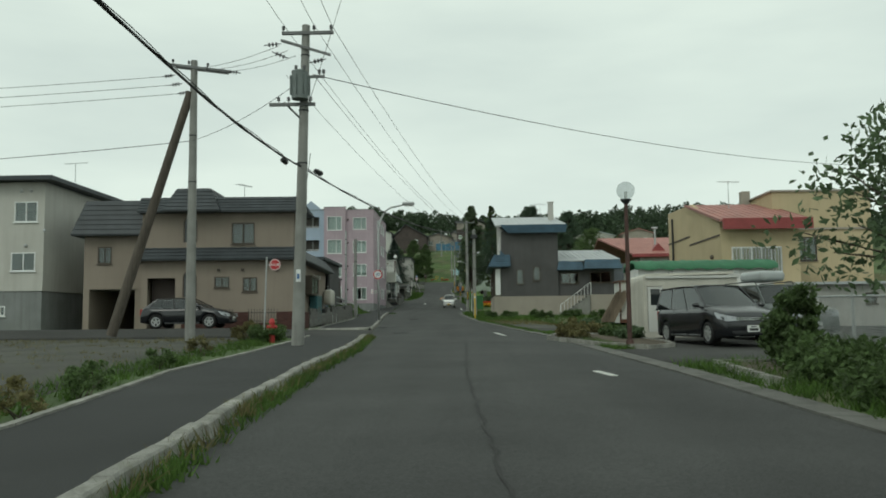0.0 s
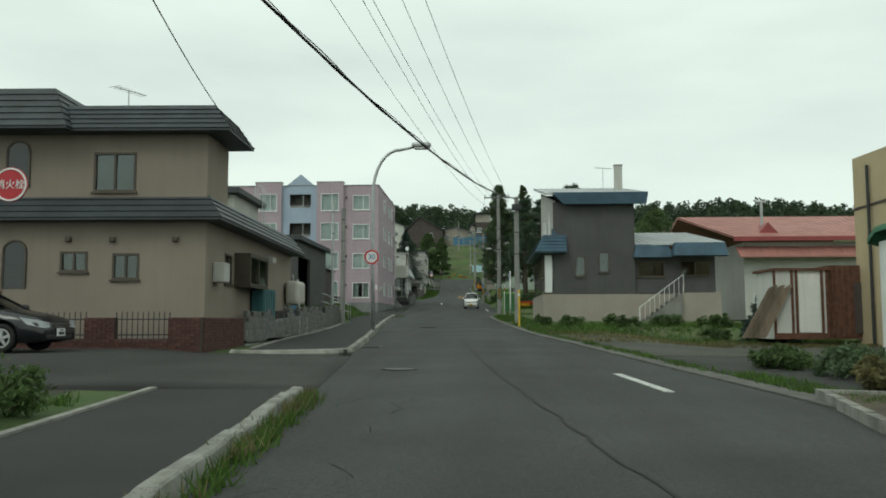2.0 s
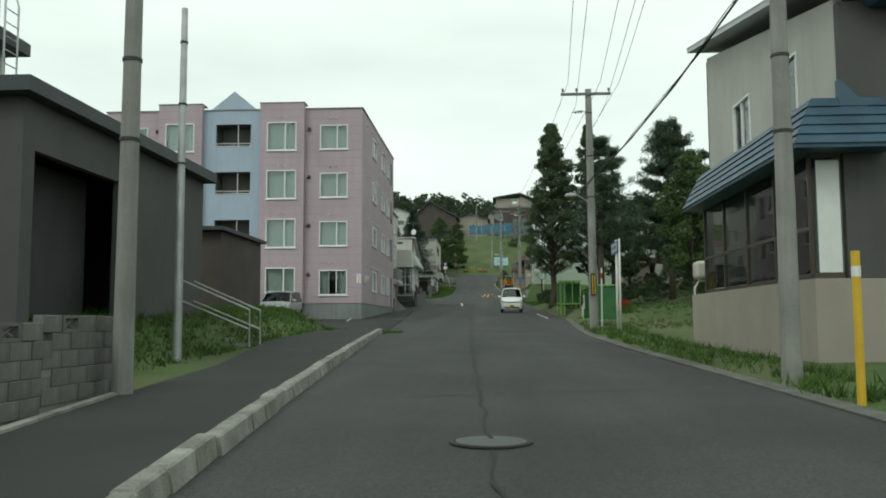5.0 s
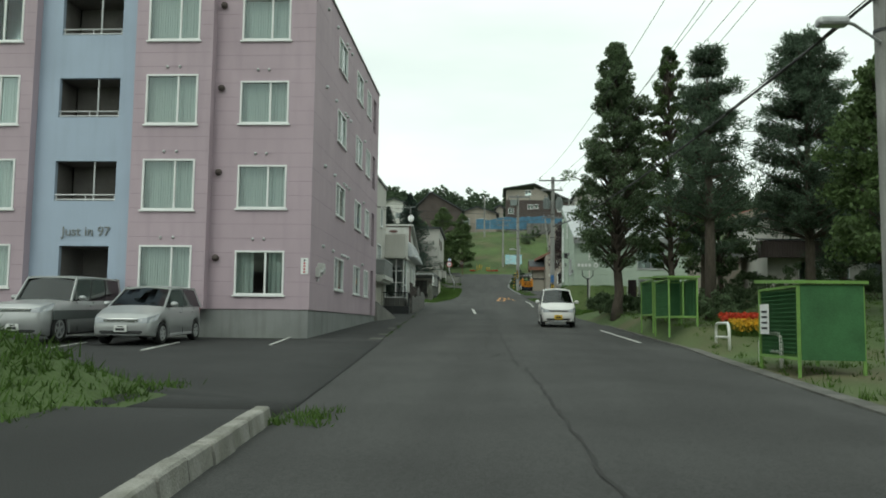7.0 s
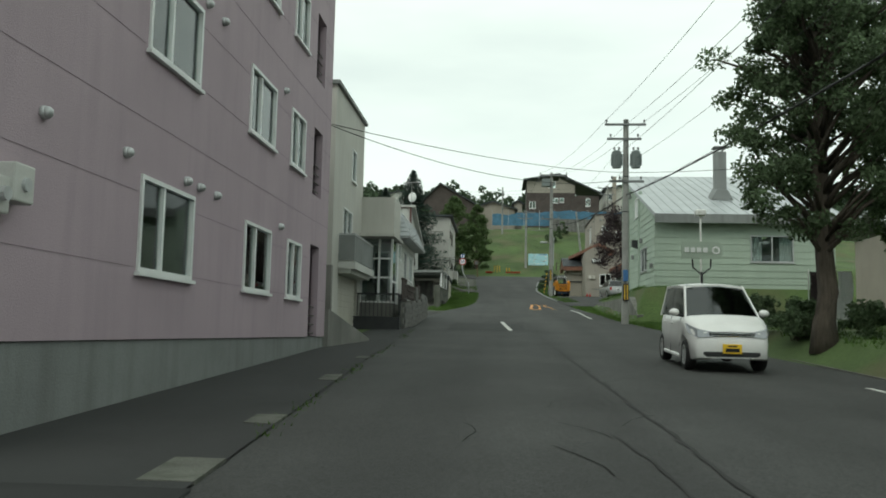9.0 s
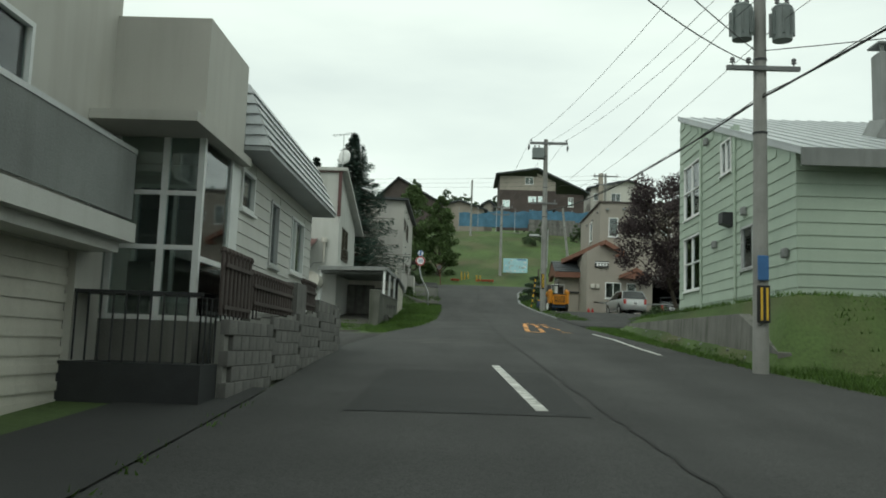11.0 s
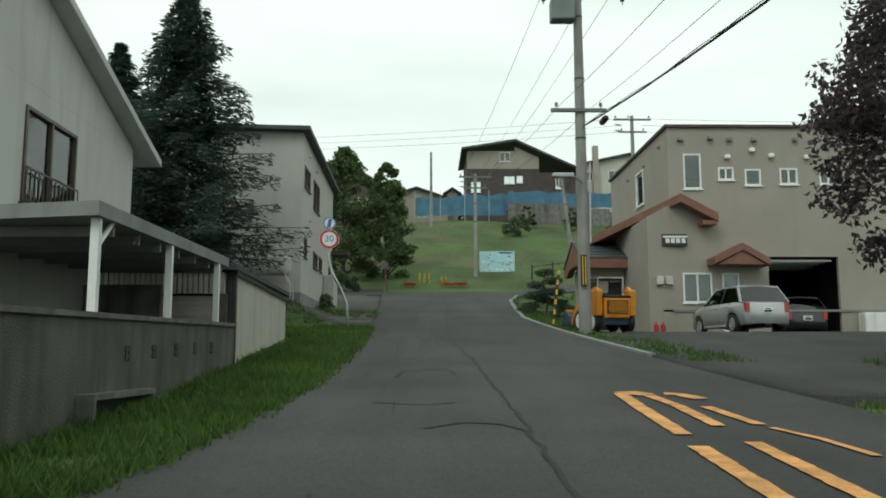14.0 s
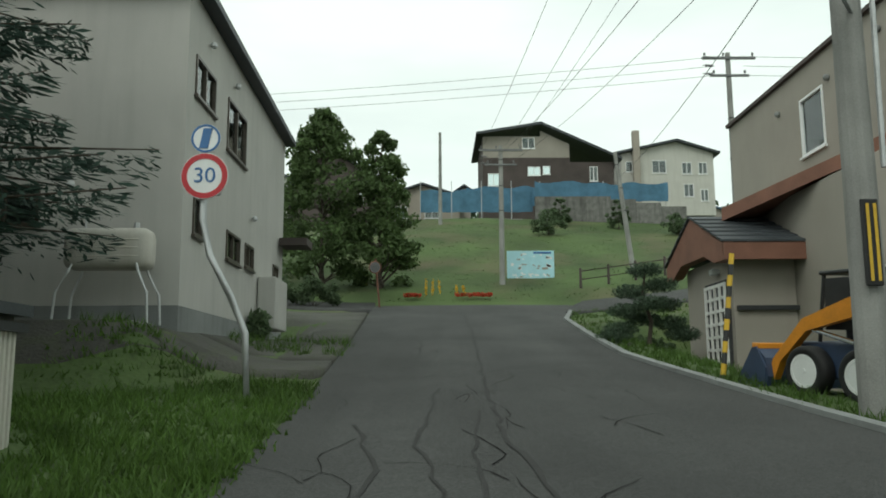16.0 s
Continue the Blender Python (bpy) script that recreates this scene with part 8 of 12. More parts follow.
for k, (x, z) in enumerate(((-2.3, 19.15), (-1.2, 19.2), (-0.5, 19.15), (0.4, 19.15), (1.9, 19.15), (3.2, 19.1), (-0.6, 18.5), (0.3, 18.75), (1.0, 18.55), (2.3, 18.5), (3.6, 18.55))):
    g = B()
    bevbox(g, x - 0.1, x + 0.1, 171.48, 171.64, z - 0.08, z + 0.08, 0.04, 2)
    part("vent_hood", g, M_frame if k > 5 else M_found, b)
for y, z in ((172.6, 19.1), (174.8, 18.9), (177.5, 18.9)):
    g = B()
    ball(g, (-2.8, y, z), 0.08, 8, 5)
    part("vent_hood", g, M_found, b)
g = B()
bx(g, -3.1, 9.3, 171.6, 171.645, 12.9, 12.98)
part("wall_band", g, M_found, b)
# low wing with the raking trim
bm = B()
prism(bm, [(-3.6, 11.9), (-2.76, 11.9), (-2.76, 16.75), (-3.6, 16.3)], lambda p: (p[0], 171.6, p[1]), lambda p: (p[0], 179, p[1]))
part("wing_wall", bm, M_shop, b)


def rake(x0, z0, x1, z1, y0, y1, h=0.3, material=None):
    g = B()
    hexa(g, [(x0, y0, z0 - h), (x1, y0, z1 - h), (x1, y1, z1 - h), (x0, y1, z0 - h), (x0, y0, z0), (x1, y0, z1), (x1, y1, z1), (x0, y1, z0)])
    return part("rake_trim", g, material or M_trim, b, "terracotta raking trim")


g = B()
hexa(g, [(-4.75, 176.4, 15.95), (-2.5, 171.05, 16.75), (-2.5, 173.0, 16.75), (-3.4, 179.0, 15.95), (-4.75, 176.4, 16.25), (-2.5, 171.05, 17.05), (-2.5, 173.0, 17.05), (-3.4, 179.0, 16.25)])
part("rake_trim", g, M_trim, b, "terracotta raking trim")
rake(-2.498, 17.05, -1.2, 16.35, 171.05, 171.6)
g = B()
bx(g, -1.75, -1.25, 171.1, 171.6, 15.95, 16.1)
part("trim_end", g, M_trim, b)
rake(-1.5, 14.75, -0.5, 15.25, 170.75, 171.6, 0.24)
rake(-0.498, 15.25, 0.45, 14.7, 170.75, 171.6, 0.24)
g = B()
prism(g, [(-1.35, 14.52), (0.3, 14.5), (-0.5, 14.99)], lambda p: (p[0], 170.82, p[1]), lambda p: (p[0], 171.6, p[1]))
part("door_canopy", g, M_trim, b, "small terracotta gable over the door")
g = B()
bx(g, -3.08, -2.2, 171.5, 171.59, 15.25, 15.66)
board = part("name_board", g, M_dark, b, "dark name board with pale bars")
for k in range(4):
    g = B()
    bx(g, -2.98 + 0.19 * k, -2.84 + 0.19 * k, 171.485, 171.495, 15.34, 15.5)
    part("bar", g, M_signwhite, board)
g = B()
bx(g, -3.08, -2.2, 171.48, 171.5, 15.53, 15.6)
part("bar", g, M_signwhite, board)
for k in range(2):
    g = B()
    bevbox(g, -3.35 + 0.32 * k, -3.1 + 0.32 * k, 171.42, 171.59, 13.85, 14.15, 0.03)
    part("meter_box", g, M_tank, b)
g = B()
bevbox(g, 3.8, 4.8, 171.1, 171.6, 12.0, 12.85, 0.04)
part("outdoor_unit", g, M_white, b, "white outdoor unit")
# red cans beside the wing
for k in range(2):
    g = B()
    rod(g, (-3.5 + 0.25 * k, 171.2, 11.98), (-3.5 + 0.25 * k, 171.2, 12.43), 0.09, 0.08, 10)
    rod(g, (-3.5 + 0.25 * k, 171.2, 12.43), (-3.5 + 0.25 * k, 171.2, 12.53), 0.03, 0.03, 6)
    solid("fuel_can", g, M_hydrant, "small red can beside the workshop wall", "can", "red cans by the wall")

# entry hut
b = placed("entry_hut", "small porch hut with terracotta gable and white lattice gate", "hut", (-4.4, 176.6, 12.2))
g = B()
bx(g, -5.0, -3.62, 175.2, 178.5, 12.0, 15.0)
part("hut_wall", g, M_shop, b)
for k in range(6):
    for sgn in (-1, 1):
        u0, u1 = k / 6, (k + 1) / 6
        ya, yb = 176.9 + sgn * (2.3 - 2.3 * u0), 176.9 + sgn * (2.3 - 2.3 * u1)
        za, zb = 15.2 + 0.95 * u0 + 0.03, 15.2 + 0.95 * u1
        g = B()
        hexa(g, [(-5.4, ya, za - 0.05), (-3.6, ya, za - 0.05), (-3.6, yb, zb - 0.05), (-5.4, yb, zb - 0.05), (-5.4, ya, za), (-3.6, ya, za), (-3.6, yb, zb), (-5.4, yb, zb)])
        part("roof_course", g, M_roofdark, b)
g = B()
bx(g, -5.36, -3.6, 174.62, 174.7, 14.8, 15.17)
part("eaves_board", g, M_trim, b, "terracotta eaves board")
g = B()
prism(g, [(174.72, 14.8), (175.3, 14.8), (176.0, 15.05), (177.8, 15.05), (178.5, 14.8), (179.1, 14.8), (179.1, 15.15), (176.9, 16.08), (174.72, 15.17)], lambda p: (-5.36, p[0], p[1]), lambda p: (-5.1, p[0], p[1]))
part("gable_board", g, M_trim, b, "terracotta gable board")
# dark backing behind the bars; its colour stands for shade in the gaps
g = B()
bx(g, -5.07, -5.004, 175.4, 176.9, 12.2, 14.46)
door = part("lattice_gate", g, M_voidshade, b, "white lattice gate")
for k in range(5):
    g = B()
    bx(g, -5.12, -5.075, 175.45 + 0.33 * k, 175.53 + 0.33 * k, 12.25, 14.4)
    part("lattice_bar", g, M_white, door)
for k in range(8):
    g = B()
    bx(g, -5.11, -5.08, 175.53, 176.85, 12.3 + 0.29 * k, 12.37 + 0.29 * k)
    part("lattice_bar", g, M_white, door)
g = B()
bevbox(g, -5.2, -5.0, 176.0, 176.2, 14.62, 14.76, 0.03)
part("wall_lamp", g, M_silverframe, b)
g = B()
bx(g, -4.95, -3.0, 175.1, 175.19, 13.75, 13.85)
part("wall_shelf", g, M_dark, b)
b = placed("guard_pole", "slanting yellow and black striped guard pipe", "guard", (-7.4, 169.1, 12.3))
for k in range(12):
    g = B()
    rod(g, (-7.42 + 0.02 * k, 169.1, 12.2 + 0.16 * k), (-7.40 + 0.02 * k, 169.1, 12.36 + 0.16 * k), 0.04, 0.04, 8)
    part("stripe", g, M_yellowpipe if k % 2 else M_dark, b)

# ---------------------------------------------------------------- the slope above: board, rail, nets, houses
b = placed("map_board", "pale blue town map board on white legs", "board", (-6.6, 199.3, 16.5))
g = B()
bx(g, -7.85, -5.45, 199.3, 199.36, 17.05, 18.65)
board = part("board", g, M_mapblue, b)
rnd = random.Random(4)
for k in range(30):
    g = B()
    x, z, w, h, a = -7.7 + 2.1 * rnd.random(), 17.15 + 1.3 * rnd.random(), rnd.uniform(0.08, 0.3), rnd.uniform(0.06, 0.16), rnd.choice((0, 0, -0.7))
    x = min(x, -5.85)
    prism(g, [(0, 0), (w, w * a), (w, h + w * a), (0, h)], lambda p: (x + p[0], 199.292, z + p[1] * 0.9 if 17.1 < z + p[1] * 0.9 < 18.6 else 17.2), lambda p: (x + p[0], 199.298, z + p[1] * 0.9 if 17.1 < z + p[1] * 0.9 < 18.6 else 17.2))
    part("map_patch", g, M_signwhite if k % 3 else M_beige, board)
g = B()
bx(g, -6.5, -5.6, 199.285, 199.297, 18.5, 18.6)
part("bar", g, M_signblue, board)
for x in (-7.15, -6.15):
    g = B()
    bx(g, x - 0.05, x + 0.05, 199.37, 199.47, ground_z(x, 199.4) - 0.2, 18.6)
    part("leg", g, M_white, b)

b = placed("post_rail", "dark wooden post and rail along the bend", "fence", (-2, 197, 16.8))
prx = [(-4.6, 196.6), (-3.2, 196.9), (-1.8, 197.3), (-0.2, 197.9), (1.6, 198.8), (3.6, 200.0)]
for x, y in prx:
    g = B()
    rod(g, (x, y, ground_z(x, y) - 0.2), (x, y, ground_z(x, y) + 0.95), 0.07, 0.06, 8)
    part("post", g, M_darkbrown, b)
for off in (0.4, 0.8):
    g = B()
    tube(g, [(x, y, ground_z(x, y) + off) for x, y in prx], 0.04, 6)
    part("rail", g, M_darkbrown, b)

b = placed("traffic_mirror", "round road mirror on a thin post", "mirror", (-13.8, 191, 15.2))
g = B()
rod(g, (-13.75, 191, 14.9), (-13.95, 191, 17.1), 0.04, 0.04, 8)
part("post", g, M_rust, b)
g = B()
ring(g, (-13.97, 190.9, 16.75), (0.35, -1, -0.28), 0, 0.22, 0.06, 24)
part("mirror_face", g, M_mirror, b)
g = B()
ring(g, (-13.96, 190.93, 16.75), (0.35, -1, -0.28), 0.215, 0.25, 0.1, 24)
part("rim", g, M_trim, b)

# concrete bank wall, blue nets
b = placed("bank_wall", "stained concrete wall along the top of the slope", "wall", (1.5, 219, 24))
for k in range(6):
    g = B()
    x0 = -3.9 + 1.9 * k
    zt = 25.7 if k < 3 else 25.75 - 0.28 * (k - 2)
    bx(g, x0, x0 + 1.88, 219, 219.5, 22.8, zt)
    part("panel", g, M_block, b)
bm = B()
for x0, x1, y0, z0, z1 in ((-3.85, 0.2, 219.8, 25.6, 27.0), (0.2, 6.4, 219.9, 25.5, 26.9), (-12.6, -3.9, 221, 24.9, 26.6), (-9.0, -2.0, 222.0, 25.6, 27.1)):
    k = int((x1 - x0) / 0.35)
    rows = [[(x0 + (x1 - x0) * i / k, y0 + 0.12 * math.sin(i * 1.3) + 0.07 * math.sin(i * 3.1 + j), z0 + (z1 - z0) * j / 4 + 0.1 * math.sin(i * 0.8 + x0) * (j / 4)) for i in range(k + 1)] for j in range(5)]
    sheet(bm, rows)
solid("blue_netting", bm, M_tarpblue, "blue construction netting above the bank wall", "netting", smooth=True)
for k, x in enumerate((-12.6, -10.2, -7.9, -5.6, -3.4, -0.9, 1.5, 3.9, 6.3)):
    g = B()
    rod(g, (x, 220.3, 23.5), (x, 220.3, 27.2), 0.03, 0.03, 6)
    solid("net_post", g, M_steel, "thin steel post holding blue netting", "post", "posts of the netting")
for k, x in enumerate((-7.5, -5.0)):
    g = B()
    bx(g, x - 2.4, x, 218.4, 218.7, 22.6, 23.9)
    solid("low_bank_wall", g, M_concrete, "low mossy concrete wall on the slope", "wall", "low walls on the slope")


def hill_house(name, x0, x1, y0, y1, z0, z1, material, rise, roof, label, wins, ridge=0.5, over=0.5):
    h = placed(name, label, "house", ((x0 + x1) / 2, (y0 + y1) / 2, z0))
    shell(h, x0, x1, y0, y1, z0, z1, material, wins)
    xm = x0 + (x1 - x0) * ridge
    g = B()
    plate(g, [(x0 - over, y0 - over, z1), (xm, y0 - over, z1 + rise), (xm, y1 + over, z1 + rise), (x0 - over, y1 + over, z1)], 0.2)
    plate(g, [(xm + 0.01, y0 - over, z1 + rise), (x1 + over, y0 - over, z1), (x1 + over, y1 + over, z1), (xm + 0.01, y1 + over, z1 + rise)], 0.2)
    part("roof", g, roof, h)
    g = B()
    prism(g, [(x0, z1 - 0.001), (x1, z1 - 0.001), (xm, z1 + rise - 0.2)], lambda p: (p[0], y0, p[1]), lambda p: (p[0], y0 + 0.15, p[1]))
    part("gable", g, material, h)
    return h


hh = placed("brown_hill_house", "dark brown house with a lopsided gable roof", "house", (-2, 231, 26))
wS = [(-6.9, -5.9, 28.5, 29.6, {}), (-3.45, -2.35, 29.4, 30.2, {}), (-2.15, -1.5, 29.5, 30.25, {"split": ()}), (-3.9, -2.8, 31.8, 32.8, {})]
F = faces_of(-7.3, 4.0, 227.7, 236)
g = B()
wall(g, F["S"], -7.3, 0.2, 25.5, 31.0, [w[:4] for w in wS])
wall(g, F["S"], 0.2, 4.0, 25.5, 30.6, [(1.9, 2.6, 28.9, 30.2)])
part("wall", g, M_darkbrown, hh)
g = B()
wall(g, F["S"], -7.3, -2.3, 31.002, 32.9, [w[:4] for w in wS])
prism(g, [(-2.3, 31.002), (0.2, 31.002), (0.2, 32.2), (-2.3, 33.4)], lambda p: (p[0], 227.7, p[1]), lambda p: (p[0], 227.86, p[1]))
part("upper_wall", g, M_shop, hh, "paler upper wall")
for w in wS + [(1.9, 2.6, 28.9, 30.2, {})]:
    window(hh, F["S"], *w[:4], **w[4])
g = B()
bx(g, -7.3, -7.1, 227.9, 236, 25.5, 32.9)
bx(g, 3.8, 4.0, 227.9, 236, 25.5, 30.6)
part("wall", g, M_darkbrown, hh)
g = B()
plate(g, [(-7.9, 226.9, 33.1), (-2.3, 226.9, 34.0), (-2.3, 237, 34.0), (-7.9, 237, 33.1)], 0.22)
plate(g, [(-2.29, 226.9, 34.0), (4.6, 226.9, 30.85), (4.6, 237, 30.85), (-2.29, 237, 34.0)], 0.22)
part("roof", g, M_roofdark, hh)
hill_house("cream_hill_house", 5.4, 13.8, 231, 240, 26.5, 32.3, M_cream, 1.2, M_roofdark, "cream two-storey house on the hill", {"S": [(5.8, 7.0, 30.5, 31.5, {}), (8.2, 9.5, 30.4, 31.6, {}), (10.9, 11.8, 30.3, 31.4, {}), (12.4, 13.2, 30.3, 31.4, {}), (11.0, 11.9, 28.2, 29.4, {}), (12.5, 13.2, 27.8, 28.9, {})]}, 0.6)
g = B()
bevbox(g, 6.4, 7.0, 230.3, 230.9, 26, 34.2, 0.03)
solid("hill_chimney", g, M_beige, "tall chimney beside a hill house", "chimney")
hill_house("grey_hill_house", -16.5, -9.0, 240, 248, 26, 30.2, M_beige, 1.4, M_roofdark, "low beige house behind the slope", {"S": [(-15.5, -14.2, 28, 29.2, {}), (-12.5, -11, 28, 29.2, {})]})
hill_house("dark_hill_house", -24.5, -15.6, 233, 242, 25.5, 29.8, M_darkbrown, 3.6, M_roofdark, "dark gabled house behind the trees", {"S": [(-19, -18, 28, 29, {})]}, 0.35)
hill_house("white_hill_house", -32, -25.5, 236, 244, 24.5, 31.2, M_offwhite, 1.4, M_roofdark, "white house on the hill edge", {"S": [(-31, -29.8, 28.5, 29.7, {}), (-28.5, -27, 28.5, 29.7, {})]})
hill_house("tan_hill_house", -9.0, -7.6, 246, 252, 27, 32, M_shop, 0.8, M_roofdark, "tan house between hill houses", {"S": []})
for k, (x, y, w, m, r) in enumerate(((28, 255, 11, M_cream, M_roofsilver), (43, 262, 9, M_beige, M_roofred), (60, 268, 12, M_offwhite, M_roofsilver), (-45, 262, 9, M_beige, M_roofdark), (18, 262, 8, M_shop, M_roofblue), (80, 280, 12, M_cream, M_roofdark), (-60, 275, 10, M_cream, M_roofblue))):
    z = ground_z(x, y)
    hill_house("far_house", x, x + w, y, y + 7, z - 1, z + 4.2, m, 1.5, r, ("white far-off house on the hillside", "beige far-off house on the hillside")[k % 2], {"S": [(x + 1, x + 2.4, z + 1.4, z + 2.8, {}), (x + w - 3, x + w - 1.5, z + 1.4, z + 2.8, {})]})

# ---------------------------------------------------------------- poles, wires, signs
def utility_pole(base, top, r0=0.17, r1=0.11, label="grey round concrete utility pole with crossarms", material=None, group="utility poles"):
    t = placed("utility_pole", label, "utility pole", base, group)
    bm = B()
    rod(bm, (base[0], base[1], base[2] - 0.7), top, r0, r1, 14)
    part("pole", bm, material or M_polecon, t, smooth=False)
    for k in (0.55, 0.72, 0.9):
        bm = B()
        p = mixp(base, top, k)
        rr = r0 + (r1 - r0) * k
        ring(bm, p, (0, 0, 1), rr - 0.01, rr + 0.012, 0.04, 14)
        part("band", bm, M_dark, t)
    return t


def insulator(t, p, mat_=None, up=1):
    bm = B()
    rod(bm, p, (p[0], p[1], p[2] + up * 0.16), 0.014, 0.014, 6)
    for h in (0.07, 0.13):
        rod(bm, (p[0], p[1], p[2] + up * h), (p[0], p[1], p[2] + up * (h + 0.045)), 0.055, 0.038, 10)
    part("insulator", bm, M_darkins, t)


def strain(t, p, d):
    """A string insulator lying along the wire."""
    bm = B()
    d = Vector(d).normalized()
    p = Vector(p)
    rod(bm, p, p + d * 0.5, 0.016, 0.016, 6)
    for k in (0.12, 0.22, 0.32):
        rod(bm, p + d * k, p + d * (k + 0.05), 0.07, 0.045, 10)
    part("insulator", bm, M_darkins, t)


def crossarm(t, p, q, w=0.045, ins=(), mat_=None):
    bm = B()
    p, q = Vector(p), Vector(q)
    d = (q - p).normalized()
    s = d.cross(Vector((0, 0, 1))).normalized() * w
    u = Vector((0, 0, w))
    hexa(bm, [p - s - u, q - s - u, q + s - u, p + s - u, p - s + u, q - s + u, q + s + u, p + s + u])
    part("crossarm", bm, mat_ or M_armsteel, t)
    for k in ins:
        c = p + (q - p) * k
        insulator(t, (c.x, c.y, c.z + w))


def guard_plate(t, x, y, z0, z1, w=0.1):
    """A narrow black guard plate with yellow stripes, tied to the pole."""
    bm = B()
    bevbox(bm, x - w, x + w, y - 0.02, y + 0.02, z0, z1, 0.01, 1)
    pl = part("guard_plate", bm, M_trimdark, t, "black plate with yellow stripes")
    for dx in (-0.5, 0.35):
        g = B()
        bx(g, x + dx * w, x + dx * w + 0.35 * w, y - 0.027, y - 0.021, z0 + 0.05, z1 - 0.05)
        part("yellow_stripe", g, M_yellowpipe, pl)


def guard(t, x, y, z0, z1, r):
    """A yellow and black striped guard sleeve."""
    bm = B()
    rod(bm, (x, y, z0), (x, y, z1), r, r, 14)
    sl = part("guard_sleeve", bm, M_yellowpipe, t, "yellow and black striped guard")
    k = max(2, int((z1 - z0) / 0.26))
    for i in range(k):
        z = z0 + (z1 - z0) * (i + 0.25) / k
        g = B()
        n = 14
        lo, hi = [], []
        for j in range(n):
            a = 2 * math.pi * j / n
            dz = 0.09 * math.cos(a)
            lo.append(g.verts.new((x + (r + 0.004) * math.cos(a), y + (r + 0.004) * math.sin(a), z + dz)))
            hi.append(g.verts.new((x + (r + 0.004) * math.cos(a), y + (r + 0.004) * math.sin(a), z + dz + 0.12)))
        for j in range(n):
            g.faces.new((lo[j], lo[(j + 1) % n], hi[(j + 1) % n], hi[j]))
        part("black_stripe", g, M_black, sl)


def transformer(t, c, r, h, label="grey drum transformer"):
    bm = B()
    rod(bm, (c[0], c[1], c[2]), (c[0], c[1], c[2] + h), r, r, 16)
    rod(bm, (c[0], c[1], c[2] + h), (c[0], c[1], c[2] + h + 0.07), r * 1.06, r * 0.7, 16)
    tr = part("transformer", bm, M_transf, t, label)
    for k in range(7):
        a = math.pi * 2 * k / 7
        g = B()
        q = Vector((math.cos(a), math.sin(a), 0))
        s = Vector((-math.sin(a), math.cos(a), 0)) * 0.012
        b0 = Vector(c) + Vector((0, 0, 0.1))
        hexa(g, [b0 + q * r * 0.96 - s, b0 + q * (r + 0.06) - s, b0 + q * (r + 0.06) + s, b0 + q * r * 0.96 + s] + [v + Vector((0, 0, h * 0.75)) for v in (b0 + q * r * 0.96 - s, b0 + q * (r + 0.06) - s, b0 + q * (r + 0.06) + s, b0 + q * r * 0.96 + s)])
        part("cooling_fin", g, M_transf, tr)
    for dx in (-0.5, 0.5):
        insulator(t, (c[0] + dx * r, c[1], c[2] + h + 0.05))


def wire(p, q, sag, r=0.013, label="thin black overhead wire between poles", name="overhead_wire", n=22, group="overhead wires"):
    p, q = Vector(p), Vector(q)
    bm = B()
    tube(bm, [p + (q - p) * (i / n) - Vector((0, 0, 4 * sag * (i / n) * (1 - i / n))) for i in range(n + 1)], r, 5)
    return solid(name, bm, M_wire, label, "overhead wire", group, smooth=True)


def cable(p, q, sag, n=60):
    """A thick bundled cable: a main core and thinner ones that wind round it."""
    p, q = Vector(p), Vector(q)
    bm = B()
    main = [p + (q - p) * (i / n) - Vector((0, 0, 4 * sag * (i / n) * (1 - i / n))) for i in range(n + 1)]
    tube(bm, main, 0.022, 6)
    L = (q - p).length
    for ph, rr in ((0, 0.009), (2.1, 0.008)):
        tube(bm, [m + Vector((0.035 * math.cos(ph + i / n * L * 0.9), 0, 0.035 * math.sin(ph + i / n * L * 0.9) + 0.015)) for i, m in enumerate(main)], rr, 5)
    return solid("overhead_cable", bm, M_wire, "thick black bundled cable hung between poles", "overhead cable", "overhead cables", smooth=True)


def closure(p, d, L=0.5, r=0.08):
    bm = B()
    d = Vector(d).normalized()
    p = Vector(p)
    rod(bm, p - d * L / 2, p - d * L / 3, r * 0.4, r, 10)
    rod(bm, p - d * L / 3, p + d * L / 3, r, r, 10)
    rod(bm, p + d * L / 3, p + d * L / 2, r, r * 0.4, 10)
    solid("cable_closure", bm, M_wire, "black splice closure hung on the cable", "cable closure", "cable closures", smooth=False)


M_trimdark = mat("black_guard_plate", (0.02, 0.02, 0.02), 0.6, 0.1, 3, 30, 0)
M_darkins = mat("brown_porcelain", (0.10, 0.10, 0.105), 0.3, 0.15, 4, 30, 0)
M_armsteel = mat("dull_arm_steel", (0.17, 0.175, 0.175), 0.6, 0.2, 4, 40, 0.1, metal=0.3)
M_transf = mat("transformer_grey_green", (0.16, 0.185, 0.18), 0.5, 0.12, 3, 40, 0.05)
M_sodium = mat("street_lamp_lens", (0.55, 0.56, 0.54), 0.2, 0.06, 3, 30, 0)

# the leaning strut and its pole at the corner of the side street
t = utility_pole((-14.612, 35.457, 5.984), (-14.612, 35.457, 16.136), 0.19, 0.12, "tall concrete utility pole with a leaning strut")
# wooden strut; its colour is darkened to hold the silhouette against the sky
bm = B()
rod(bm, (-17.495, 35.457, 5.984), (-14.73, 35.457, 14.95), 0.19, 0.15, 12)
part("strut", bm, M_polewood, t, "leaning wooden strut coloured dark for its silhouette")
crossarm(t, (-15.442, 35.362, 15.977), (-13.23, 35.362, 15.662), 0.045, (0.03, 0.3, 0.62))
crossarm(t, (-15.323, 35.552, 15.938), (-13.348, 35.552, 15.662), 0.04)
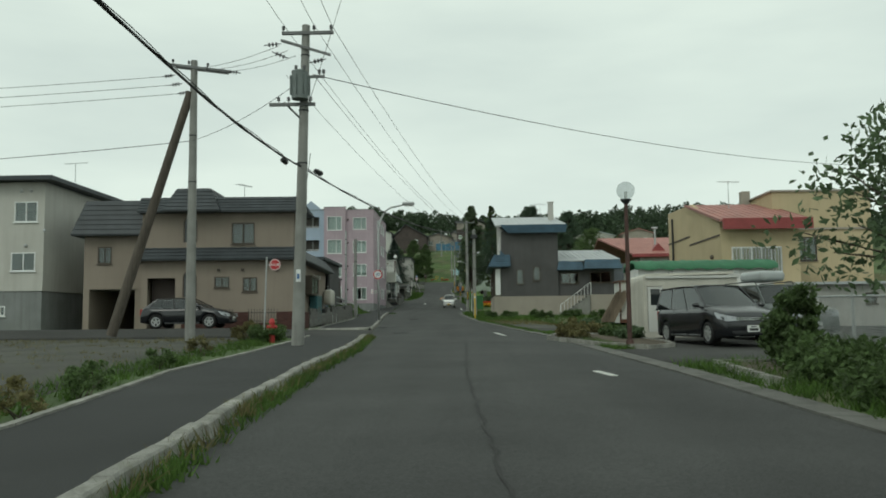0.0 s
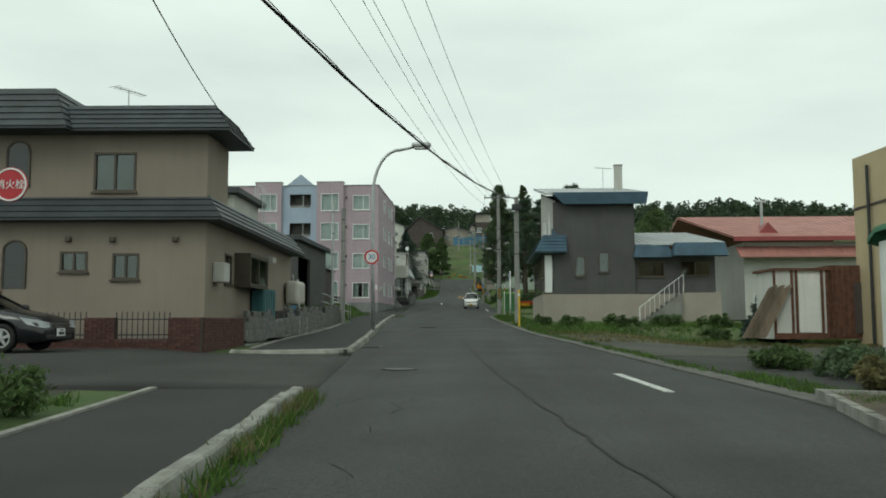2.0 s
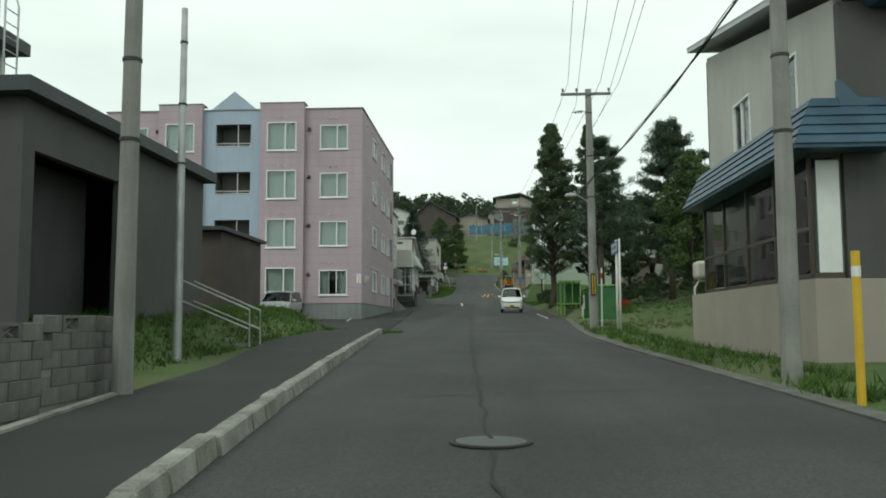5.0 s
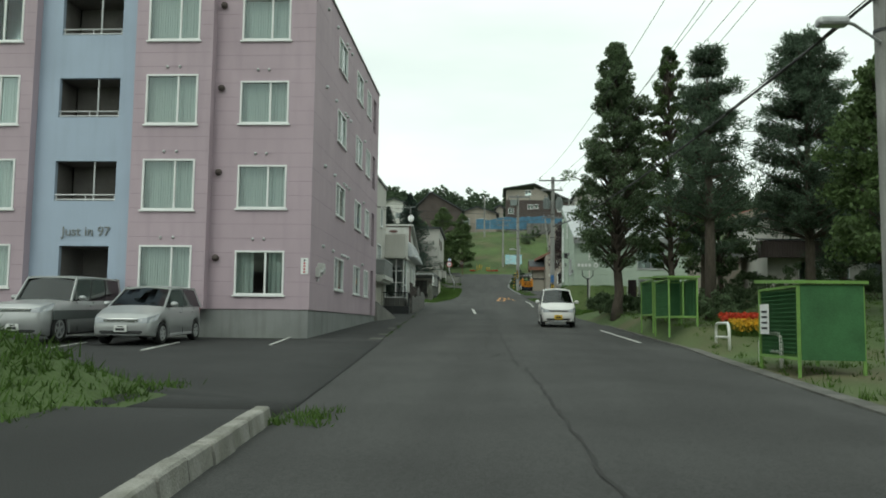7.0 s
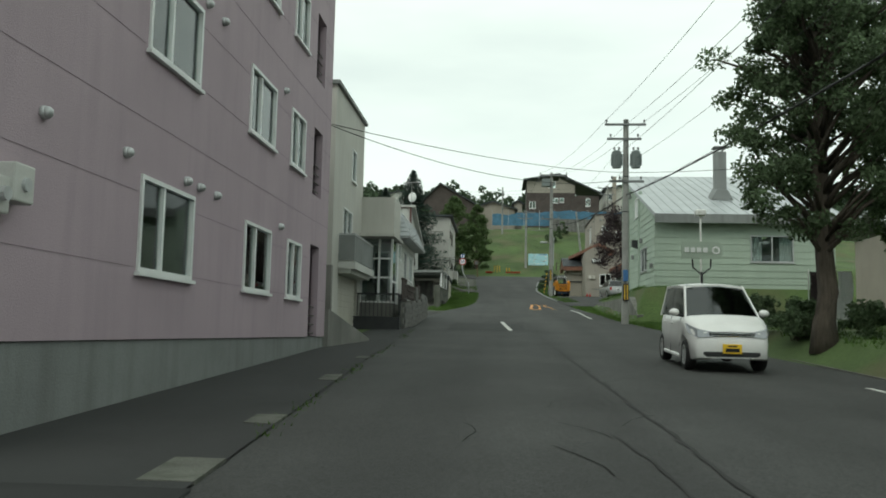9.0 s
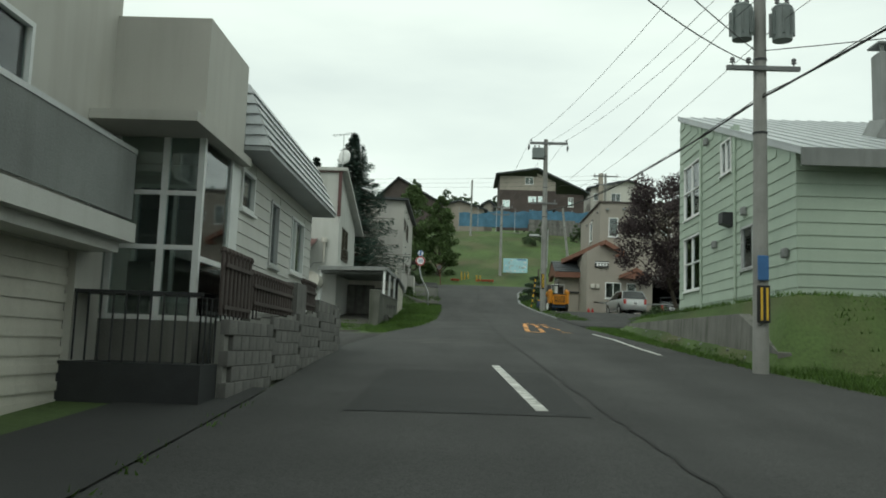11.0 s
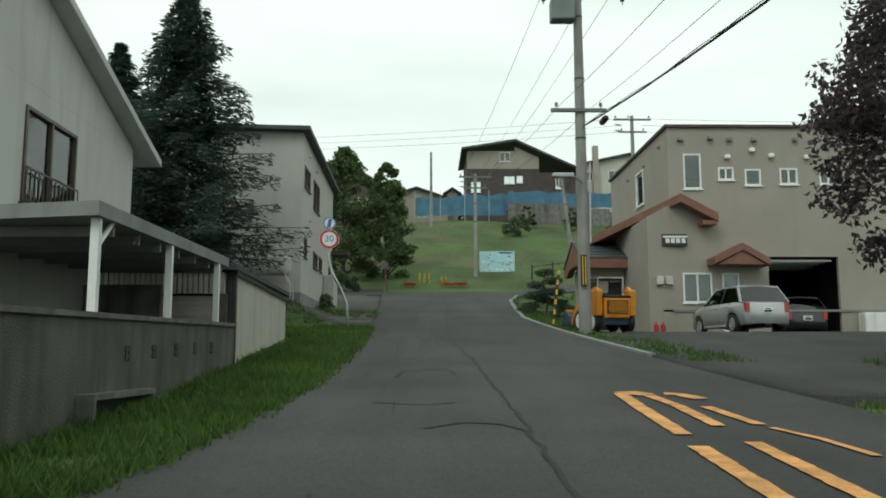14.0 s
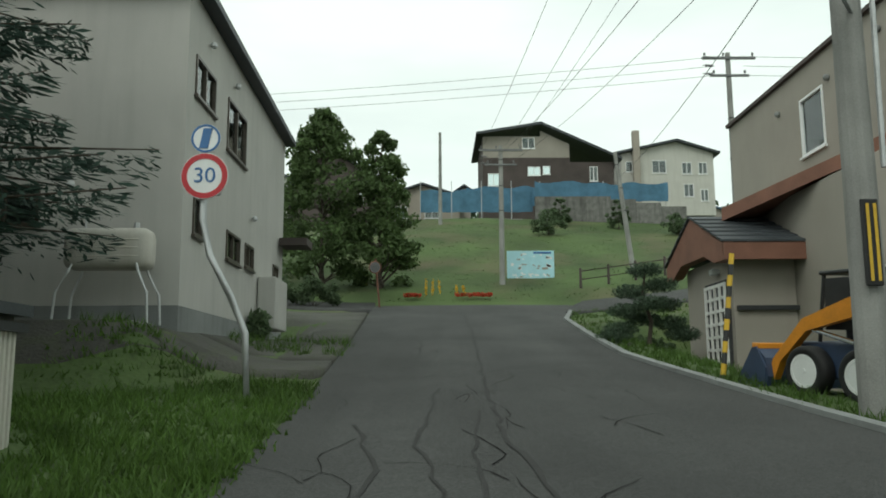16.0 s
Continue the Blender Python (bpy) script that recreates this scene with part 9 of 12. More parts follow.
for k, dz in ((0.55, 0.0), (0.75, 0.0), (0.95, 0.0)):
    strain(t, (-15.44 + 2.21 * k, 35.34, 15.98 - 0.32 * k), (0.9, 0.1, -0.12))
for k in range(3):
    strain(t, (-14.77 - 0.28 * k, 35.46, 14.95 + 0.33 * k), (-1, 0, -0.12))

p2b, p2t = (-9.438, 29.216, 5.944), (-9.224, 29.216, 15.116)
t = utility_pole(p2b, p2t, 0.185, 0.115, "tall concrete utility pole with crossarms and transformer")
crossarm(t, (-9.912, 29.098, 14.848), (-8.387, 29.098, 14.848), 0.045, (0.03, 0.62, 0.95))
crossarm(t, (-9.991, 29.335, 14.713), (-8.49, 29.176, 14.2), 0.035)
crossarm(t, (-9.872, 29.137, 14.634), (-8.545, 28.979, 14.16), 0.035)
for q, d in (((-9.951, 29.137, 14.555), (-1, -0.3, -0.2)), ((-9.714, 29.058, 14.081), (-0.9, -0.4, 0.3)), ((-8.608, 29.058, 14.042), (-0.9, -0.3, -0.3))):
    strain(t, q, d)
transformer(t, (-9.335, 28.916, 12.817), 0.24, 0.78)
crossarm(t, (-9.675, 29.098, 13.528), (-8.648, 29.098, 13.528), 0.035, (0.1, 0.25, 0.85, 0.97))
crossarm(t, (-10.267, 29.098, 12.715), (-8.924, 29.098, 12.715), 0.045, (0.2, 0.42, 0.9))
bm = B()
rod(bm, (-9.832, 29.098, 12.778), (-9.366, 29.137, 12.304), 0.03, 0.03, 8)
part("brace", bm, M_armsteel, t)
bm = B()
bevbox(bm, -9.42, -9.29, 28.88, 28.91, 7.53, 7.88, 0.01, 1)
pl = part("pole_plate", bm, M_signwhite, t, "white plate with a blue panel")
bm = B()
bx(bm, -9.39, -9.32, 28.87, 28.878, 7.61, 7.76)
part("plate_panel", bm, M_signblue, pl)

# hydrant sign and hydrant beside the pole
t = placed("hydrant_sign", "round red fire hydrant sign on a post", "road sign", (-11.5, 34.05, 5.7))
bm = B()
rod(bm, (-11.6, 34.08, 5.5), (-11.5, 34.05, 8.65), 0.028, 0.028, 10)
part("post", bm, M_steel, t)
bm = B()
ring(bm, (-11.2, 34.0, 8.39), (0, 1, 0), 0, 0.2, 0.012, 28)
disc = part("sign_disc", bm, M_signred, t)
bm = B()
ring(bm, (-11.2, 33.99, 8.39), (0, 1, 0), 0.172, 0.192, 0.012, 28)
part("sign_rim", bm, M_signwhite, disc)
letters("消火栓", 0.115, M_signwhite, disc, Matrix.Translation((-11.2, 33.988, 8.385)) @ pose(0, 0, 0, 90), depth=0.003)
bm = B()
bx(bm, -11.5, -11.1, 34.008, 34.03, 8.38, 8.41)
part("bracket", bm, M_steel, t)
t = placed("fire_hydrant", "red painted fire hydrant on the pavement", "hydrant", (-11.15, 33.4, 5.7))
bm = B()
rod(bm, (-11.15, 33.4, 5.5), (-11.15, 33.4, 6.4), 0.10, 0.09, 14)
rod(bm, (-11.15, 33.4, 6.4), (-11.15, 33.4, 6.54), 0.12, 0.05, 14)
part("body", bm, M_hydrant, t)
for dx in (-1, 1):
    bm = B()
    rod(bm, (-11.15, 33.4, 6.25), (-11.15 + dx * 0.17, 33.4, 6.25), 0.05, 0.06, 10)
    part("outlet", bm, M_hydrant, t)

bm = B()
rows = []
for j in range(9):
    v = j / 8
    rows.append([(-14.3 + (0.48 - 0.14 * v) * math.cos(a) * (1 + 0.07 * math.sin(5 * a + 3 * v)), 61.3 + (0.5 - 0.18 * v) * math.sin(a) * (1 + 0.08 * math.sin(4 * a)), 6.35 + 1.3 * v + 0.08 * math.sin(3 * a + 1) * v) for a in (2 * math.pi * i / 28 for i in range(29))])
rows.append([(-14.3, 61.3, 7.72)] * 29)
sheet(bm, rows)
bmesh.ops.remove_doubles(bm, verts=bm.verts[:], dist=0.001)
solid("tarpaulin", bm, M_tarpblue, "blue tarpaulin wrapped over goods beside a tank", "tarpaulin", smooth=True)

# street lamp with the speed sign
t = placed("street_lamp", "galvanised street lamp with a long curved arm", "street lamp", (-10.07, 57.37, 6.4))
bm = B()
pts = [(-10.07, 57.37, 6.2), (-10.12, 57.37, 9.0), (-10.1, 57.37, 11.9)]
for k in range(1, 9):
    a = k / 8 * math.pi / 2
    pts.append((-10.1 + 1.05 * (1 - math.cos(a)), 57.37 + 0.25 * (1 - math.cos(a)), 11.9 + 1.75 * math.sin(a)))
pts.append((-8.5, 57.75, 13.78))
tube(bm, pts, [0.075] * 3 + [0.06] * 8 + [0.045], 10)
part("pole", bm, M_steel, t, smooth=True)
bm = B()
bevbox(bm, -8.62, -7.85, 57.6, 57.92, 13.76, 13.96, 0.07, 3)
hd = part("lamp_head", bm, M_steel, t)
bm = B()
bevbox(bm, -8.5, -7.93, 57.64, 57.88, 13.69, 13.765, 0.03, 2)
part("lens", bm, M_sodium, hd)


def speed_sign(t, c, r, ny=-1):
    bm = B()
    ring(bm, c, (0, 1, 0), 0, r, 0.01, 32)
    d = part("sign_disc", bm, M_signwhite, t, "round white sign with a red rim")
    bm = B()
    ring(bm, (c[0], c[1] - 0.007, c[2]), (0, 1, 0), r * 0.74, r * 0.97, 0.006, 32)
    part("red_rim", bm, M_signred, d)
    letters("30", r * 0.92, M_signblue, d, Matrix.Translation((c[0], c[1] - 0.009, c[2])) @ pose(0, 0, 0, 90) @ Matrix.Diagonal((1.05, 1, 1, 1)), name="sign_number", depth=0.003)
    bm = B()
    bx(bm, c[0] - r * 0.8, c[0] + r * 0.8, c[1] + 0.012, c[1] + 0.035, c[2] - 0.02, c[2] + 0.02)
    part("bracket", bm, M_steel, t)


t = placed("speed_sign", "round speed limit sign clamped to a lamp pole", "road sign", (-10.16, 57.2, 9.36))
speed_sign(t, (-10.13, 57.22, 9.36), 0.30)

# speed sign on its bent post by the bank
t = placed("speed_sign", "speed limit sign and blue disc on a bent post", "road sign", (-13.8, 167.1, 12.0))
bm = B()
tube(bm, [(-13.8, 167.22, 11.8), (-13.86, 167.22, 12.9), (-14.05, 167.22, 13.35), (-14.32, 167.22, 13.85), (-14.42, 167.22, 14.3), (-14.43, 167.22, 15.5)], 0.045, 10)
part("post", bm, M_steel, t, smooth=True)
speed_sign(t, (-14.40, 167.14, 14.84), 0.295)
bm = B()
ring(bm, (-14.40, 167.14, 15.32), (0, 1, 0), 0, 0.185, 0.01, 28)
d = part("sign_disc", bm, M_signwhite, t, "round white end-of-limit sign")
bm = B()
ring(bm, (-14.40, 167.133, 15.32), (0, 1, 0), 0.155, 0.182, 0.006, 28)
part("blue_rim", bm, M_signblue, d)
bm = B()
hexa(bm, [(-14.48, 167.126, 15.19), (-14.37, 167.126, 15.19), (-14.32, 167.126, 15.45), (-14.43, 167.126, 15.45), (-14.48, 167.132, 15.19), (-14.37, 167.132, 15.19), (-14.32, 167.132, 15.45), (-14.43, 167.132, 15.45)])
part("blue_bar", bm, M_signblue, d)

# short pole behind the pavement
utility_pole((-12.68, 65.75, 6.6), (-12.66, 65.75, 12.45), 0.13, 0.10, "short grey concrete pole behind the block wall")

# poles along the right side
t = utility_pole((-4.05, 68.16, 6.7), (-4.05, 68.16, 13.3), 0.15, 0.11, "grey concrete pole carrying a thick cable")
bm = B()
bevbox(bm, -4.3, -3.8, 67.9, 68.05, 12.6, 12.9, 0.03, 1)
part("cable_box", bm, M_dark, t)
t = placed("guard_post", "yellow guide post beside the street", "guide post", (-4.06, 65.9, 6.6))
bm = B()
rod(bm, (-4.06, 65.9, 6.3), (-4.06, 65.9, 8.4), 0.05, 0.05, 12)
part("post", bm, M_yellowpipe, t)
bm = B()
rod(bm, (-4.06, 65.9, 8.1), (-4.06, 65.9, 8.22), 0.053, 0.053, 12)
part("reflector_band", bm, M_signwhite, t)
for k, (x, y) in enumerate(((-4.2, 87.6),)):
    t = placed("marker_pole", "slim white snow marker pole", "marker pole", (x, y, 7.2), "marker poles")
    bm = B()
    rod(bm, (x, y, 7.0), (x + 0.02, y, 9.6), 0.035, 0.03, 8)
    part("pole", bm, M_signwhite, t)
    bm = B()
    rod(bm, (x + 0.015, y, 9.2), (x + 0.017, y, 9.4), 0.038, 0.038, 8)
    part("band", bm, M_signred, t)
t = utility_pole((-14.2, 71.5, 6.9), (-14.2, 71.5, 13.7), 0.09, 0.06, "slim grey steel pole behind the pavement", M_steel)
t = utility_pole((-4.55, 87.0, 7.2), (-4.62, 87.0, 16.25), 0.17, 0.115, "concrete utility pole with striped guard and lamp")
crossarm(t, (-5.65, 86.88, 16.05), (-3.8, 86.88, 16.05), 0.045, (0.04, 0.32, 0.96))
strain(t, (-4.77, 86.9, 15.4), (-1, 0, -0.1))
guard_plate(t, -4.58, 86.81, 8.55, 9.35)
bm = B()
tube(bm, [(-4.7, 86.9, 12.0), (-5.05, 86.85, 12.22), (-5.2, 86.8, 12.25)], 0.022, 6)
part("lamp_arm", bm, M_steel, t)
bm = B()
bevbox(bm, -5.55, -5.15, 86.7, 86.9, 12.18, 12.3, 0.04, 2)
part("lamp_head", bm, M_steel, t)

t = utility_pole((-5.7, 133.1, 9.2), (-5.65, 133.1, 18.4), 0.165, 0.115, "concrete utility pole with two transformers")
for z, a, b_, ins in ((18.15, -6.6, -4.8, (0.04, 0.5, 0.96)), (17.5, -6.5, -5.0, (0.1, 0.9)), (15.6, -6.4, -4.9, (0.08, 0.3, 0.92))):
    crossarm(t, (a, 132.95, z), (b_, 132.95, z), 0.045, ins)
transformer(t, (-6.08, 132.95, 16.2), 0.2, 0.7)
transformer(t, (-5.25, 132.95, 16.2), 0.2, 0.7)
guard_plate(t, -5.70, 132.9, 10.35, 11.1, 0.13)
bm = B()
bevbox(bm, -5.81, -5.59, 132.89, 132.925, 11.2, 11.7, 0.01, 1)
part("pole_plate", bm, M_signblue, t, "blue pole plate")

t = utility_pole((-7.02, 165.6, 11.8), (-7.04, 165.6, 22.25), 0.19, 0.12, "tall concrete utility pole with a box transformer")
crossarm(t, (-8.0, 165.45, 22.0), (-5.75, 165.45, 22.0), 0.07, (0.03, 0.4, 0.97))
bm = B()
bevbox(bm, -7.85, -7.15, 165.3, 165.75, 21.05, 21.7, 0.03, 1)
tb = part("box_transformer", bm, M_transf, t, "grey box transformer")
for dx in (-0.2, 0.05):
    insulator(t, (-7.5 + dx, 165.5, 21.7))
for q in ((-8.05, 165.4, 21.9), (-5.75, 165.4, 21.9)):
    strain(t, q, (-0.1, -0.4, -0.9))
crossarm(t, (-7.9, 165.45, 18.35), (-6.3, 165.45, 18.35), 0.05, (0.1, 0.9))
bm = B()
tube(bm, [(-7.0, 165.5, 16.2), (-7.3, 165.2, 16.35), (-7.45, 165.1, 16.35)], 0.025, 6)
part("lamp_arm", bm, M_steel, t)
bm = B()
bevbox(bm, -7.95, -7.35, 164.98, 165.2, 16.28, 16.42, 0.04, 2)
part("lamp_head", bm, M_steel, t)
guard_plate(t, -7.07, 165.37, 13.25, 14.15, 0.09)
bm = B()
tube(bm, [(-6.85, 165.42, 14.5), (-6.82, 165.42, 16.8)], 0.03, 8)
part("conduit", bm, M_steel, t)

for base, top, lab in (((-11.1, 216, 22.6), (-11.1, 216, 29.8), "distant utility pole on the hillside"), ((-8.2, 198, 16.4), (-8.2, 198, 23.8), "utility pole with crossarms above the bank"), ((-1.1, 200, 17.0), (-2.0, 200, 24.0), "leaning utility pole on the hillside"), ((0.6, 190, 15.5), (0.6, 190, 25.5), "utility pole with crossarms behind the workshop")):
    t = utility_pole(base, top, 0.15, 0.10, lab)
    if top[0] not in (-11.1, -2.0):
        x, y, z = top
        crossarm(t, (x - 1.1, y - 0.1, z - 0.25), (x + 1.1, y - 0.1, z - 0.25), 0.05, (0.05, 0.4, 0.95))
        crossarm(t, (x - 0.8, y - 0.1, z - 1.0), (x + 0.8, y - 0.1, z - 1.0), 0.045, (0.1, 0.9))
        for k in (-1, 0, 1):
            strain(t, (x - 0.6, y - 0.1, z - 0.6 + 0.35 * k), (-1, 0, 0.1))

# thick cable along the street
CAB = [(-7.9, -4, 10.9), (-9.335, 29.098, 10.882), (-4.0, 68.1, 13.2), (-4.7, 84.5, 12.6), (-5.65, 133.0, 15.0), (-6.95, 165.5, 17.9)]
for (p, q), s in zip(zip(CAB, CAB[1:]), (0.9, 0.8, 0.25, 0.55, 0.45)):
    cable(p, q, s)
closure((-9.635, 28.268, 10.882), (0.03, 1, 0), 0.45)
closure((-9.003, 30.085, 10.882), (0.2, 1, 0), 0.6)
closure((-6.6, 164.4, 17.75), (0, 1, 0.05), 0.7, 0.09)
wire((-6.95, 165.5, 17.9), (-2.0, 199.8, 22.5), 0.4, 0.009)
# three high wires
for dx in (-0.85, 0.25, 0.9):
    HI = [(-8.2 + dx, -4, 14.6), (-9.15 + dx * 0.8, 29.15, 15.05), (-4.75 + dx, 84.5, 15.8), (-5.7 + dx, 133.0, 18.35), (-6.95 + dx * 1.2, 165.5, 22.2), (-8.2 + dx, 197.9, 23.8)]
    for (p, q), s in zip(zip(HI, HI[1:]), (0.5, 0.9, 0.8, 0.4, 0.3)):
        wire(p, q, s, 0.008)
# low wires of the street
for dx, z0 in ((-0.6, 0.0), (0.4, 0.05)):
    LO = [(-9.3 + dx * 0.8, 29.15, 13.6), (-4.75 + dx, 84.5, 15.0), (-5.7 + dx, 133.0, 16.6), (-7.05 + dx, 165.5, 18.5), (-8.2 + dx, 197.9, 22.9)]
    for (p, q), s in zip(zip(LO, LO[1:]), (1.0, 0.8, 0.5, 0.4)):
        wire(p, q, s, 0.007)
for k in range(3):
    wire((-15.2 - 0.28 * k, 35.46, 14.9 + 0.33 * k), (-52, 34, 14.0 + 0.4 * k), 0.5, 0.01)
    wire((-14.3 + 0.43 * k, 35.4, 15.85 - 0.08 * k), (-10.0 + 0.24 * k, 29.15, 14.5 - 0.16 * k), 0.1, 0.008)
wire((-14.612, 35.378, 13.094), (-52, 34, 11.8), 0.6)
wire((-14.612, 35.378, 13.094), (-9.335, 29.216, 13.489), 0.2, 0.009)
wire((-9.003, 29.137, 13.607), (26, 62, 16.6), 0.9, 0.013)
wire((-9.082, 29.216, 11.277), (-13.6, 50.5, 12.9), 0.35, 0.011, "thin service wire to a house")
wire((-9.161, 29.216, 12.699), (-8.0, 30.0, 17.2), 0.05, 0.009)
for z, s in ((16.0, 0.25), (15.7, 0.7)):
    wire((-5.8, 133.0, z), (-15.6, 116.3, 14.0), s, 0.011, "sagging service wire to the apartment block")
wire((-5.6, 133.0, 16.0), (14, 118, 16.6), 0.8, 0.011)
for k in range(3):
    wire((0.6 - 0.6, 189.9, 24.5 + 0.4 * k), (-60, 205, 27.5 + 0.4 * k), 1.0, 0.009, "thin overhead wire crossing the hillside")
    wire((0.6 + 0.6, 189.9, 24.5 + 0.4 * k), (50, 185, 25.0 + 0.3 * k), 0.8, 0.009, "thin overhead wire crossing the hillside")

# ---------------------------------------------------------------- marks and mends on the road
def road_point(x, y, lift):
    return (x, y, road_top(x, y) + lift)


def ribbon(pts, w, lift=0.012, step=0.5, jag=0.0, seed=1, fray=0.5):
    """A band that lies on the road along a bent line."""
    rnd = random.Random(seed)
    line = []
    for (x0, y0), (x1, y1) in zip(pts, pts[1:]):
        n = max(1, int(math.hypot(x1 - x0, y1 - y0) / step))
        line += [Vector((x0 + (x1 - x0) * i / n, y0 + (y1 - y0) * i / n)) for i in range(n)]
    line.append(Vector(pts[-1]))
    bm = B()
    rows = []
    for i, p in enumerate(line):
        d = (line[min(i + 1, len(line) - 1)] - line[max(i - 1, 0)]).normalized()
        s = Vector((-d.y, d.x))
        o = s * rnd.uniform(-jag, jag)
        ww = w * (1 + (rnd.uniform(-fray, fray) if jag else 0))
        rows.append([road_point(*(p + o - s * ww / 2), lift), road_point(*(p + o + s * ww / 2), lift)])
    sheet(bm, rows)
    return bm


def marking(name, label, pts, w, material=None, group="road markings"):
    bm = ribbon(pts, w, 0.012)
    geo = bmesh.ops.extrude_face_region(bm, geom=bm.faces[:])
    for v in [g for g in geo["geom"] if isinstance(g, bmesh.types.BMVert)]:
        v.co.z -= 0.01
    return solid(name, bm, material or M_white_line, label, "road marking", group)


DASHES = [((-2.15, 19.3), (-2.3, 20.25)), ((-3.2, 37.0), (-3.45, 40.1)), ((-10.72, 126.0), (-11.03, 132.3))]
for p, q in DASHES:
    marking("lane_dash", "worn white dash painted on the asphalt", [p, q], 0.15)
marking("edge_line", "worn white edge line along the street", [(-6.72, 137.3), (-6.75, 139), (-6.7, 144), (-6.9, 147)], 0.12)
marking("edge_line", "worn white edge line along the street", [(-5.28, 101.7), (-5.48, 109.3)], 0.1)
marking("stop_line", "thin white line across the side street", [(-15.9, 44.3), (-11.8, 44.7)], 0.10)
for x0, y0, x1, y1 in ((-15.6, 98, -16.1, 103.2), (-17.9, 95.2, -18.3, 98.6), (-20.3, 95.4, -20.6, 98.0)):
    bm = B()
    hexa(bm, [(x0 - 0.035, y0, road_z(y0) + 0.03), (x0 + 0.035, y0, road_z(y0) + 0.03), (x1 + 0.035, y1, road_z(y1) + 0.03), (x1 - 0.035, y1, road_z(y1) + 0.03)] + [(x0 - 0.035, y0, road_z(y0) + 0.05), (x0 + 0.035, y0, road_z(y0) + 0.05), (x1 + 0.035, y1, road_z(y1) + 0.05), (x1 - 0.035, y1, road_z(y1) + 0.05)])
    solid("parking_line", bm, M_white_line, "worn white parking line on the asphalt", "road marking", "road markings")

# the orange numerals face the traffic that comes down the hill
num = placed("road_number", "worn orange speed number painted on asphalt", "road marking", (-8.4, 151, road_z(151)), "road markings")


def stroke(pts, w):
    """A painted stroke with a frayed rim."""
    g = ribbon(pts, w, 0.014, 0.1, 0.004, int(pts[0][1] * 10) % 97, 0.09)
    part("paint_stroke", g, M_orange_line, num)


# the nought, worn through in the middle, and what is left of the three
stroke([(-9.28, 147.2), (-9.2, 149.4)], 0.17)
stroke([(-9.14, 150.0), (-9.06, 151.9), (-9.0, 153.1)], 0.17)
stroke([(-8.72, 147.3), (-8.66, 149.6)], 0.16)
stroke([(-8.64, 150.5), (-8.6, 152.0), (-8.68, 152.9)], 0.15)
stroke([(-9.24, 147.1), (-9.0, 146.85), (-8.74, 147.15)], 0.3)
stroke([(-8.98, 153.1), (-8.8, 153.2), (-8.68, 152.95)], 0.3)
stroke([(-8.44, 153.1), (-8.26, 153.05), (-8.12, 152.6)], 0.24)
stroke([(-8.3, 151.9), (-8.2, 150.6)], 0.14)
stroke([(-8.16, 150.4), (-7.98, 149.8), (-7.9, 149.0)], 0.09)
stroke([(-8.02, 147.9), (-7.8, 147.6)], 0.16)
stroke([(-8.0, 147.2), (-7.8, 147.25), (-7.66, 147.3)], 0.12)

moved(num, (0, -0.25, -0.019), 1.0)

CRACKS = [
    ([(-14.3, 138.7), (-12.8, 140.05), (-10.9, 141.4), (-9.2, 142.9), (-7.4, 144.4), (-5.9, 145.0)], 0.06),
    ([(-15.2, 137.2), (-14.1, 137.8), (-13.1, 138.55), (-12.0, 139.4), (-10.6, 140.8), (-7.9, 142.8)], 0.07),
    ([(-10.55, 186), (-10.57, 179), (-10.8, 171), (-10.93, 164.7), (-10.6, 158), (-10.5, 152), (-10.5, 147), (-10.4, 141), (-10.2, 135.8)], 0.055),
    ([(-9.25, 92), (-9.3, 96.2), (-9.36, 99.4), (-9.5, 107), (-9.65, 116), (-9.9, 124), (-10.2, 135.8)], 0.055),
    ([(-6.7, 55), (-5.55, 39.5), (-4.6, 30)], 0.04),
    ([(-8.2, 60), (-8.8, 76), (-9.1, 92)], 0.04),
    ([(-4.2, 8), (-4.6, 20), (-4.6, 30)], 0.04),
    ([(-9.6, 66), (-5.6, 67)], 0.03),
    ([(-11.95, 155.2), (-11.9, 156.05), (-11.6, 156.2), (-11.2, 156.15), (-11.05, 155.9), (-11.0, 155.2)], 0.07),
    ([(-11.5, 150.2), (-11.1, 150.6), (-10.7, 150.45), (-10.5, 149.9)], 0.07),
    ([(-11.9, 158.5), (-11.2, 157.9), (-10.7, 157.0)], 0.05),
    ([(-12.1, 152.2), (-11.5, 151.9), (-11.1, 152.1)], 0.05),
    ([(-12.2, 160.3), (-12.0, 163.1), (-12.3, 165.2)], 0.04),
    ([(-11.6, 160.3), (-11.5, 162.4), (-11.7, 164.0), (-11.5, 168)], 0.035),
    ([(-11.2, 161.0), (-11.25, 163.3), (-11.1, 166.0)], 0.035),
    ([(-12.4, 169), (-12.0, 169.4), (-11.2, 169.2)], 0.05),
    ([(-11.9, 172), (-11.8, 175), (-12.1, 178)], 0.04),
    ([(-12.2, 145.0), (-12.0, 146.4), (-12.2, 147.6)], 0.04),
    ([(-12.4, 135.0), (-12.35, 136.4), (-12.5, 137.4)], 0.04),
    ([(-9.85, 96.5), (-9.95, 99.3), (-9.8, 102), (-10.0, 104)], 0.035),
    ([(-9.75, 94.6), (-9.55, 95.4), (-9.6, 96.2)], 0.04),
]
